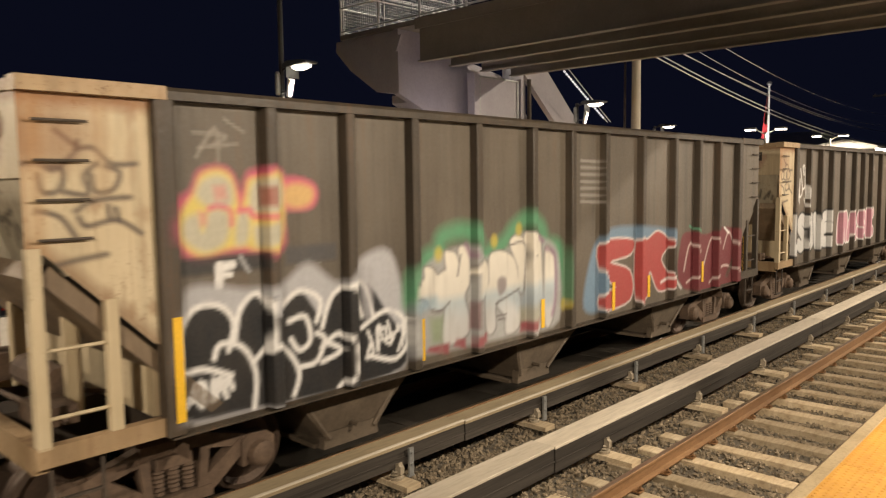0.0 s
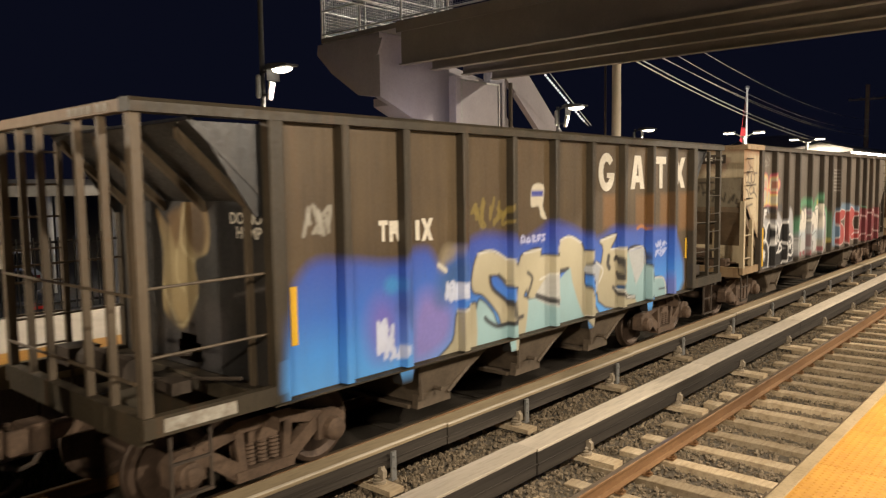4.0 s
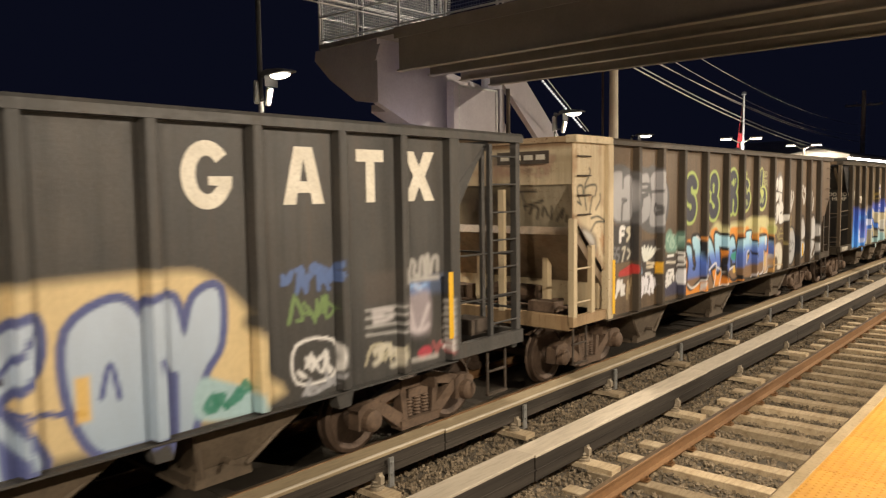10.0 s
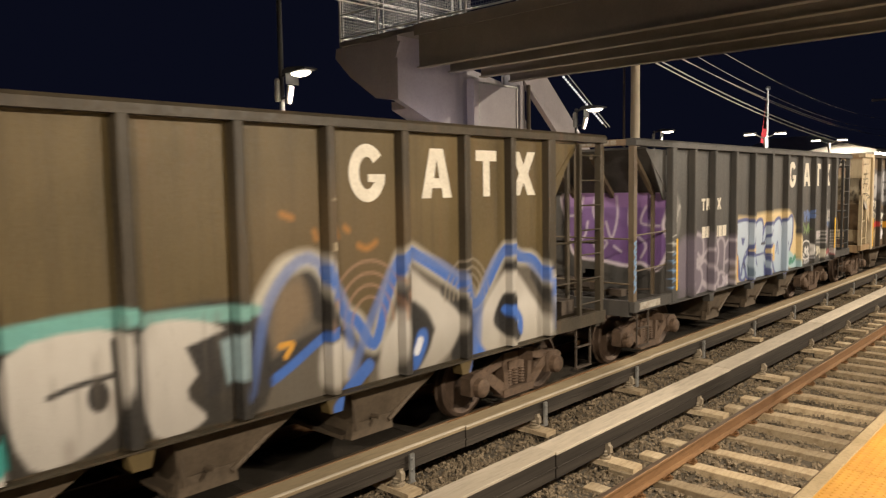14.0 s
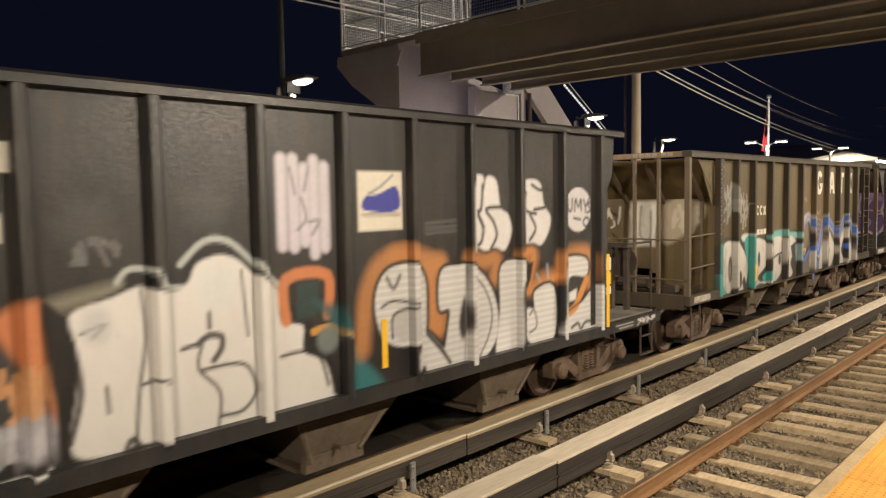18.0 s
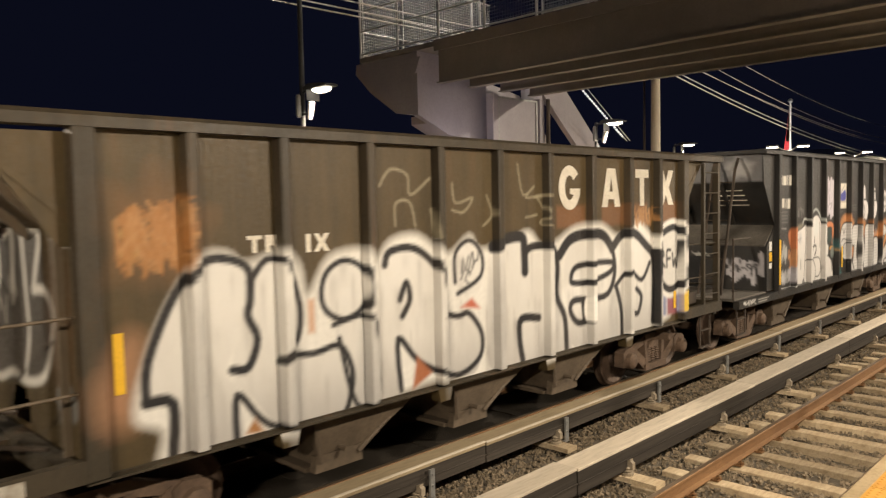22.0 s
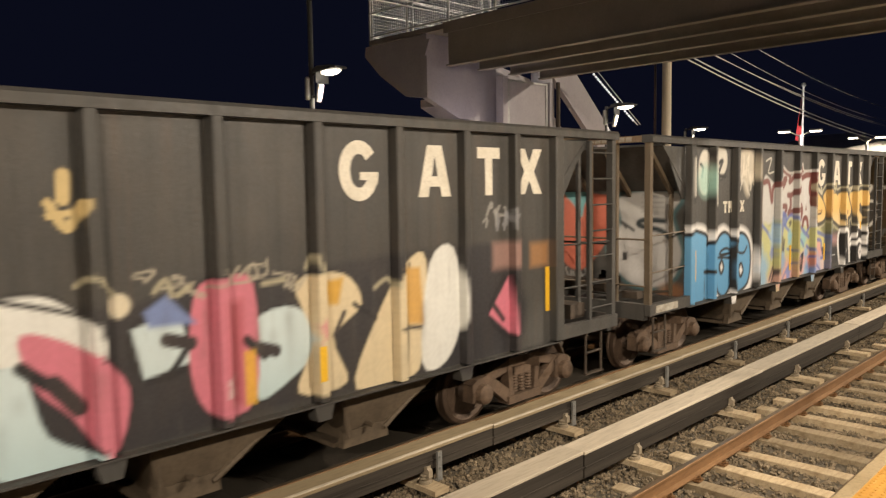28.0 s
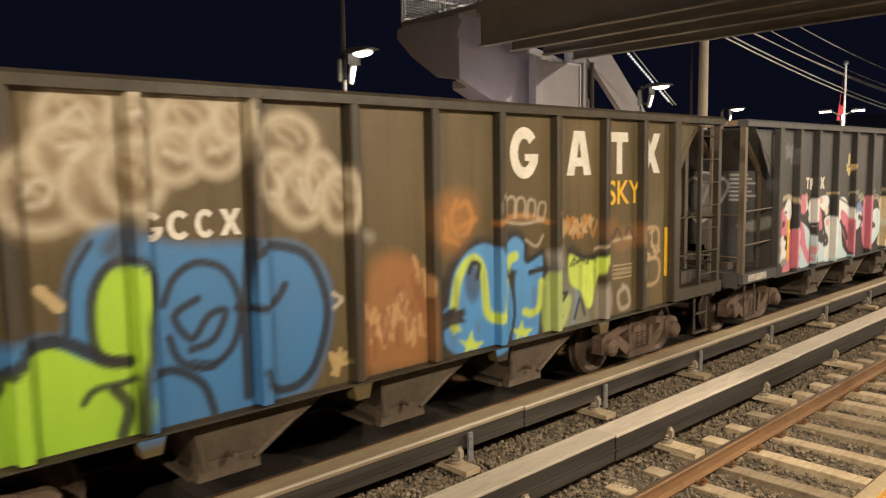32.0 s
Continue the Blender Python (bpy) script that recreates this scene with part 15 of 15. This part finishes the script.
open_end_car(-111.03, "dark grey hopper car with pink and pale blue graffiti", P_GREY, draw_i, draw_end_i, codes=[(2.75, 2.78, 0.16, 0.23), (2.99, 2.76, 0.24, 0.23), (3.33, 2.78, 0.08, 0.23), (3.5, 2.77, 0.24, 0.24)], stripes=[(1.9, 1.3, 2.1), (7.25, 1.3, 1.65), (11.02, 1.5, 2.1)])
sky_car = open_end_car(-124.60, "brown hopper car with blue and lime-green graffiti", P_EARTH, draw_j, draw_end_e, mark_u=-0.08, marks_shape=("ring", "cee", "cee", "cross"), codes=[(3.18, 2.77, 0.20, 0.23), (3.42, 2.77, 0.20, 0.23), (3.65, 2.77, 0.18, 0.23), (3.88, 2.77, 0.20, 0.23)], stripes=[(11.02, 1.5, 2.25)])
for words in ("SKY",):
    stencil_words(sky_car, words, 0.34, 1.507, 9.89 - GL / 2, 2.66, M_YSTRIPE, "yellow stencilled word")


# ---- beyond the far platform ----
def build_fence():
    fe = thing("picket_fence", "dark metal picket fence along the back of the platform", "fence")
    x, y0, y1 = -12.72, -4.0, 13.0
    for z in (PLAT_Z + 0.12, PLAT_Z + 1.12):
        part("rail", boxed(x - 0.02, x + 0.02, y0, y1, z, z + 0.04), M_FENCE, fe)
    me = shared("picket", lambda: boxed(-0.011, 0.011, -0.011, 0.011, 0.03, 1.22))
    k = y0
    while k < y1:
        ob = placed("picket", me, fe, "", pose(x + 0.032, k, PLAT_Z))
        ob.material_slots[0].link = "OBJECT"
        ob.material_slots[0].material = M_FENCE
        k += 0.125
    k = y0
    while k < y1:
        part("post", boxed(x - 0.035, x + 0.035, k - 0.035, k + 0.035, PLAT_Z, PLAT_Z + 1.28), M_FENCE, fe)
        k += 2.4
    return fe


build_fence()


def build_station_sign(y0, y1):
    sg = thing("station_sign", "white station sign with a purple top band and dark bars", "sign")
    part("board", boxed(-12.66, -12.61, y0, y1, 2.0, 2.43), M_WHITE, sg, bevel=0.004)
    part("band", boxed(-12.609, -12.605, y0 + 0.01, y1 - 0.01, 2.37, 2.42), M_PURPLE, sg, "purple band")
    x = y0 + 0.3
    for w in (0.16, 0.10, 0.20, 0.13, 0.18):
        part("writing_bar", boxed(-12.609, -12.606, x, x + w, 2.13, 2.22), M_FENCE, sg, "dark writing bar")
        x += w + 0.06
    for y in (y0 + 0.2, y1 - 0.2):
        part("post", boxed(-12.72, -12.665, y - 0.03, y + 0.03, PLAT_Z, 2.4), M_FENCE, sg)
    return sg


M_PURPLE = plain_stuff("purple_enamel", (0.10, 0.05, 0.22), (0.12, 0.06, 0.26), 3, 0.5, 0, 40, 0.05, 0.001)
build_station_sign(2.2, 4.04)


def build_carport():
    cp = thing("carport", "long pale carport roof on slim white columns beside the car park", "carport", kind="")
    roof = prism(bmesh.new(), [(-28.6, 3.42), (-23.6, 3.12), (-23.6, 3.30), (-28.6, 3.60)], "y", -14, 19.5)
    part("roof", roof, M_CANOPY, cp, "flat pale roof")
    part("fascia", boxed(-23.6, -23.52, -14, 19.5, 3.02, 3.34), M_CANOPY, cp, "pale roof edge", bevel=0.008)
    me = shared("carport_column", lambda: lathe(bmesh.new(), [(0.10, -0.25), (0.10, 3.15)], "z", 10))
    for x in (-23.9, -26.2, -28.3):
        y = -13.5 + (0.6 if x < -25 else 0)
        while y < 19:
            ob = placed("column", me, cp, "", pose(x, y, 0))
            ob.material_slots[0].link = "OBJECT"
            ob.material_slots[0].material = M_CANOPY
            y += 1.75
    for y in (-8.0, -2.0, 4.0, 9.0, 13.5, 17.5):
        part("tube_light", boxed(-26.1, -26.0, y - 0.6, y + 0.6, 3.12, 3.17), M_GLOWBLUE, cp, "cool fluorescent tube")
    return cp


M_GLOWBLUE = glow("cool_tube_glow", (0.62, 0.70, 1.0), 5.0)
build_carport()
for y in (3.0, 13.5):
    lamp_light("carport_light", pose(-26.0, y, 3.0), 330, 0.3, (0.78, 0.84, 1.0))


def parked_car(x, y, turn, paint, label):
    car = thing("parked_car", label, "car", pose(x, y, -0.26, 0, 0, turn))
    side = [(-2.2, 0.30), (2.2, 0.30), (2.28, 0.62), (2.15, 0.82), (1.2, 0.95), (-1.9, 0.98), (-2.25, 0.85), (-2.28, 0.5)]
    part("body", prism(bmesh.new(), side, "x", -0.88, 0.88), paint, car, bevel=0.05)
    cab = bmesh.new()
    prism(cab, [(-1.75, 0.96), (1.15, 0.94), (0.45, 1.42), (-1.35, 1.46)], "x", -0.78, 0.78)
    part("cabin", cab, M_GLASS, car, "dark windows", bevel=0.04)
    part("roof", boxed(-0.70, 0.70, -1.32, 0.42, 1.44, 1.49), paint, car, bevel=0.02)
    for wx in (-0.80, 0.80):
        for wy in (-1.4, 1.4):
            wh = part("tyre", lathe(bmesh.new(), [(0.24, -0.10), (0.32, -0.09), (0.33, 0.0), (0.32, 0.09), (0.24, 0.10)], "x", 20), M_FENCE, car, "black tyre", pose(wx, wy, 0.33))
            part("rim", lathe(bmesh.new(), [(0.22, -0.105), (0.23, 0.0), (0.22, 0.105)], "x", 16), M_GALV, wh, "grey rim")
    for wx in (-0.62, 0.62):
        part("headlight", boxed(wx - 0.16, wx + 0.16, 2.20, 2.27, 0.62, 0.74), M_WHITE, car, "clear headlight")
        part("tail_light", boxed(wx - 0.16, wx + 0.16, -2.29, -2.22, 0.66, 0.80), M_REDLENS, car, "red tail light")
    return car


M_GLASS = plain_stuff("tinted_glass", (0.008, 0.009, 0.010), (0.012, 0.013, 0.014), 2, 0.08, 0, 30, 0.0, 0.001)
M_REDLENS = plain_stuff("red_lens", (0.25, 0.01, 0.01), (0.30, 0.015, 0.012), 4, 0.2, 0, 30, 0.0, 0.001)
P_SILVER = plain_stuff("silver_car_paint", (0.45, 0.45, 0.46), (0.50, 0.50, 0.51), 1, 0.3, 0.4, 60, 0.02, 0.001)
P_DARKCAR = plain_stuff("dark_car_paint", (0.02, 0.022, 0.03), (0.03, 0.032, 0.04), 1, 0.25, 0.3, 60, 0.02, 0.001)
parked_car(-27.0, 5.0, 84, P_SILVER, "white parked car under the carport")
parked_car(-27.2, 8.0, 96, P_SILVER, "silver parked car with pale paint under the carport")
parked_car(-21.0, 6.3, 82, P_DARKCAR, "dark parked car behind the picket fence")
parked_car(-27.0, 1.4, 88, P_DARKCAR, "dark parked car under the carport roof")


def build_pole(x, y, height, radius, label, arms, mat=M_WOODPOLE):
    po = thing("utility_pole", label, "utility pole", pose(x, y, -0.3))
    part("shaft", lathe(bmesh.new(), [(radius, 0), (radius * 0.96, 3), (radius * 0.75, height)], "z", 16), mat, po, "round shaft")
    for z, half in arms:
        part("crossarm", boxed(-half, half, -0.06, 0.06, z - 0.07, z + 0.07), M_WOODPOLE, po, "wooden crossarm")
        for k in (-0.9, -0.35, 0.35, 0.9):
            part("insulator", lathe(bmesh.new(), [(0.03, z + 0.07), (0.05, z + 0.12), (0.03, z + 0.16), (0.05, z + 0.2)], "z", 8), M_INSUL, po, "", pose(k * half, 0, 0))
    return po


build_pole(-13.5, 25.1, 11.5, 0.19, "lit wooden utility pole beside the footbridge", [(10.6, 1.0)])
build_pole(-13.9, 25.0, 9.5, 0.05, "slim dark conduit pole beside the utility pole", [], M_STEEL_DARK)
build_pole(-13.5, 64.6, 10.7, 0.20, "distant dark utility pole with a crossarm", [(9.6, 1.3)])


def build_wire(y0, z0, y1, z1, sag, x, r, label):
    n, rings = 20, []
    bm = bmesh.new()
    for k in range(n + 1):
        t = k / n
        c = (x, y0 + (y1 - y0) * t, z0 + (z1 - z0) * t - 4 * sag * t * (1 - t))
        rings.append([bm.verts.new((c[0] + r * math.cos(a), c[1], c[2] + r * math.sin(a))) for a in (0.3, 1.56, 2.81, 4.07, 5.33)])
    for a, b in zip(rings, rings[1:]):
        for k in range(5):
            bm.faces.new((a[k], a[(k + 1) % 5], b[(k + 1) % 5], b[k]))
    bm.faces.new(rings[0])
    bm.faces.new(rings[-1][::-1])
    tagged(part("overhead_wire", bm, M_WIRE), label, "wire", group="overhead wires")


for k, (z, sag, r) in enumerate(((7.95, 0.75, 0.028), (8.10, 0.72, 0.024), (8.52, 0.62, 0.014), (8.60, 0.80, 0.014), (9.05, 0.95, 0.014), (9.80, 0.90, 0.015))):
    build_wire(25.1, z, 64.6, z - 2.6 + 0.5 * (k > 1), sag, -13.36 + 0.02 * k, r, "thin sagging overhead wire lit from below")
for z in (7.35, 7.47, 7.66):
    build_wire(-14.0, z, 25.0, z + 0.35, 0.12, -13.30, 0.018, "thin overhead wire behind the stair landing")
build_wire(18.9, 7.42, 22.9, 5.19, 0.02, -13.4, 0.012, "string of small bulbs on a taut wire")
build_wire(19.2, 7.52, 23.1, 5.21, 0.02, -13.4, 0.012, "second thin wire beside the string of bulbs")
bulb = shared("bulb", lambda: lathe(bmesh.new(), [(0.02, -0.03), (0.042, 0.0), (0.02, 0.03)], "z", 8))
bl_thing = thing("string_lights", "string of small white bulbs beside the stair", "string lights")
for k in range(30):
    t = k / 29
    ob = placed("bulb", bulb, bl_thing, "", pose(-13.4, 19.0 + 3.6 * t, 7.34 - 2.01 * t))
    ob.material_slots[0].link = "OBJECT"
    ob.material_slots[0].material = M_BULB


def build_flag():
    fp = thing("flagpole", "white flagpole with a limp red and white striped flag", "flagpole", pose(-18.0, 51.6, -0.26))
    part("pole", lathe(bmesh.new(), [(0.10, 0), (0.06, 9.55)], "z", 12), M_WHITE, fp, "white pole")
    part("finial", lathe(bmesh.new(), [(0.05, 9.55), (0.17, 9.66), (0.14, 9.8), (0.03, 9.86)], "z", 12), M_GALV, fp, "round finial")
    for k in range(7):
        bm = bmesh.new()
        w = 0.10 + 0.052 * k
        z1, z0 = 9.35 - 0.02 * k, 9.35 - 0.02 * k - (1.3 + 0.30 * k)
        prism(bm, [(-0.02 - w, z0), (-w * 0.55, z0 - 0.08), (-0.02, z0 + 0.05), (-0.02, z1), (-0.06, z1)], "y", -0.05 + 0.03 * (k % 3), -0.035 + 0.03 * (k % 3))
        red = k in (2, 4, 6)
        part("flag_fold", bm, M_RED if red else M_WHITE, fp, "red fold" if red else "white fold")


M_RED = plain_stuff("flag_red", (0.55, 0.04, 0.05), (0.62, 0.06, 0.06), 4, 0.8, 0, 30, 0.1, 0.002)
build_flag()
# Added source, unseen, placed to brighten the flag.
fl = thing("added_flag_spot", "small added ground spotlight, unseen, that brightens the flag", "floodlight", pose(-14.9, 46.4, -0.26))
part("housing", lathe(bmesh.new(), [(0.12, 0.0), (0.14, 0.3), (0.10, 0.34)], "z", 12), M_STEEL_DARK, fl)
lamp_light("flag_light", look((-14.9, 46.4, 0.25), (-18.0, 51.6, 8.0)), 7000, 0.08, (1.0, 0.93, 0.88), 34)


def build_twin_lamp(x, y, label):
    lp = thing("platform_lamp", label, "lamp", pose(x, y, PLAT_Z - 1.4), group="platform lamps")
    part("pole", lathe(bmesh.new(), [(0.08, 0.0), (0.06, 5.6)], "z", 12), M_GALV, lp, "slim grey lamp pole")
    for s in (-1, 1):
        part("arm", tube(bmesh.new(), (0, 0, 5.5), (s * 0.4, s * 0.28, 5.75), 0.03, 8), M_GALV, lp)
        hd = part("head", boxed(s * 0.62 - 0.26, s * 0.62 + 0.26, s * 0.3 - 0.14, s * 0.3 + 0.14, 5.76, 5.84), M_GALV, lp, "flat lamp housing", bevel=0.01)
        part("lens", boxed(s * 0.62 - 0.24, s * 0.62 + 0.24, s * 0.3 - 0.12, s * 0.3 + 0.12, 5.70, 5.757), M_GLOW, hd, "glowing lamp lens")
    return lp


build_twin_lamp(-13.3, 37.8, "lit lamp with two heads on a grey pole")
build_twin_lamp(-12.9, 47.0, "lit lamp with two heads beyond the footbridge")
lamp_light("platform_light", pose(-13.0, 38.0, 5.4), 700)
lamp_light("platform_light", pose(-12.6, 47.2, 5.4), 700)


def build_mast():
    x, y, z = FLOOD
    ma = thing("floodlight_mast", "tall grey floodlight mast in the car park", "floodlight", pose(x + 0.4, y + 0.4, -0.26))
    part("pole", lathe(bmesh.new(), [(0.16, 0.0), (0.09, z + 0.3)], "z", 14), M_GALV, ma, "tall grey pole")
    part("crossbar", boxed(-0.7, 0.7, -0.05, 0.05, z + 0.2, z + 0.3), M_GALV, ma)
    hd = part("head", boxed(-0.75, -0.15, 0.1, 0.5, z + 0.15, z + 0.35), M_GALV, ma, "flood lamp housing", bevel=0.01)
    part("lens", boxed(-0.72, -0.18, 0.12, 0.48, z + 0.145, z + 0.149), M_GLOW, hd, "glowing flood lens")


build_mast()


def build_far_canopy():
    ca = thing("platform_canopy", "pale platform canopy with a bright light strip along its edge", "canopy")
    part("roof", prism(bmesh.new(), [(-14.6, 4.75), (-10.9, 4.85), (-10.9, 5.0), (-12.6, 5.45), (-14.6, 5.1)], "y", 49.0, 85.0), M_CANOPY, ca, "pale canopy roof")
    part("light_strip", boxed(-11.1, -10.95, 49.5, 84.5, 4.74, 4.84), M_GLOWCOOL, ca, "bright tube light strip")
    for y in (52.0, 60.0, 68.0, 76.0, 84.0):
        part("column", boxed(-12.9, -12.65, y, y + 0.25, PLAT_Z, 4.8), M_CANOPY, ca, bevel=0.02)


build_far_canopy()


def build_station_house():
    sh = thing("station_house", "low station building with a pale hipped roof", "building")
    part("wall", boxed(-24.0, -15.2, 58.0, 68.0, -0.3, 4.9), M_TOWER, sh, "pale rendered wall")
    bm = bmesh.new()
    base = [(-24.6, 57.4, 4.9), (-14.7, 57.4, 4.9), (-14.7, 68.6, 4.9), (-24.6, 68.6, 4.9)]
    top = [(-21.0, 61.5, 6.7), (-18.0, 61.5, 6.7), (-18.0, 64.5, 6.7), (-21.0, 64.5, 6.7)]
    b = [bm.verts.new(v) for v in base]
    t = [bm.verts.new(v) for v in top]
    bm.faces.new(t)
    bm.faces.new(b[::-1])
    for k in range(4):
        bm.faces.new((b[k], b[(k + 1) % 4], t[(k + 1) % 4], t[k]))
    part("roof", bm, M_CANOPY, sh, "pale hipped roof")


build_station_house()


def build_weeds():
    rng = np.random.default_rng(8)
    verts, faces = [], []
    for k in range(2600):
        y = rng.uniform(-2.0, 9.0)
        x = rng.uniform(-9.9, -9.0)
        h = rng.uniform(0.10, 0.42) * (0.4 + 0.6 * abs(noise.noise((y * 0.6, x, 2.0))) * 2)
        a = rng.uniform(0, 6.28)
        w = rng.uniform(0.008, 0.02)
        lean = rng.uniform(-0.5, 0.5, 2) * h
        dx, dy = w * math.cos(a), w * math.sin(a)
        n = len(verts)
        verts += [(x - dx, y - dy, -0.26), (x + dx, y + dy, -0.26), (x + lean[0] * 0.5 + dx * 0.7, y + lean[1] * 0.5 + dy * 0.7, -0.26 + h * 0.6), (x + lean[0] * 0.5 - dx * 0.7, y + lean[1] * 0.5 - dy * 0.7, -0.26 + h * 0.6), (x + lean[0], y + lean[1], -0.26 + h)]
        faces += [(n, n + 1, n + 2, n + 3), (n + 3, n + 2, n + 4)]
    me = bpy.data.meshes.new("trackside_weeds")
    me.from_pydata(verts, [], faces)
    me.materials.append(M_GRASS)
    tagged(new("trackside_weeds", me), "low green weeds beside the far platform", "weeds", kind="stuff")


build_weeds()


# ---- the train's run: metres gone since the start ----
RUN = [(0, 0.01), (1, 3.70), (2, 7.45), (3.5, 13.21), (5.5, 20.82), (7, 26.47), (8, 30.28), (9, 34.15), (10, 37.99), (11, 41.79), (12, 45.59), (13.5, 51.38), (15.5, 59.28), (17, 65.15), (18, 69.07), (19, 73.00), (20, 76.88), (21, 80.73), (22, 84.61), (23, 88.48), (24, 92.33), (25, 96.21), (26.5, 102.13), (28.5, 109.94), (30, 115.83), (31, 119.75), (32, 123.71)]


def run_at(t):
    return float(np.interp(t, [r[0] for r in RUN], [r[1] for r in RUN]))


def motions():
    for car, y in CARS:
        walk(car, [(t, pose(C2, y + s, 0)) for t, s in RUN])
    turns = [k * 0.16 for k in range(200)] + [32.0]
    for w, a in WHEELS:
        walk(w, [(t, pose(0, a, 0.457, -math.degrees(run_at(t) / 0.457) % 360)) for t in turns])


motions()
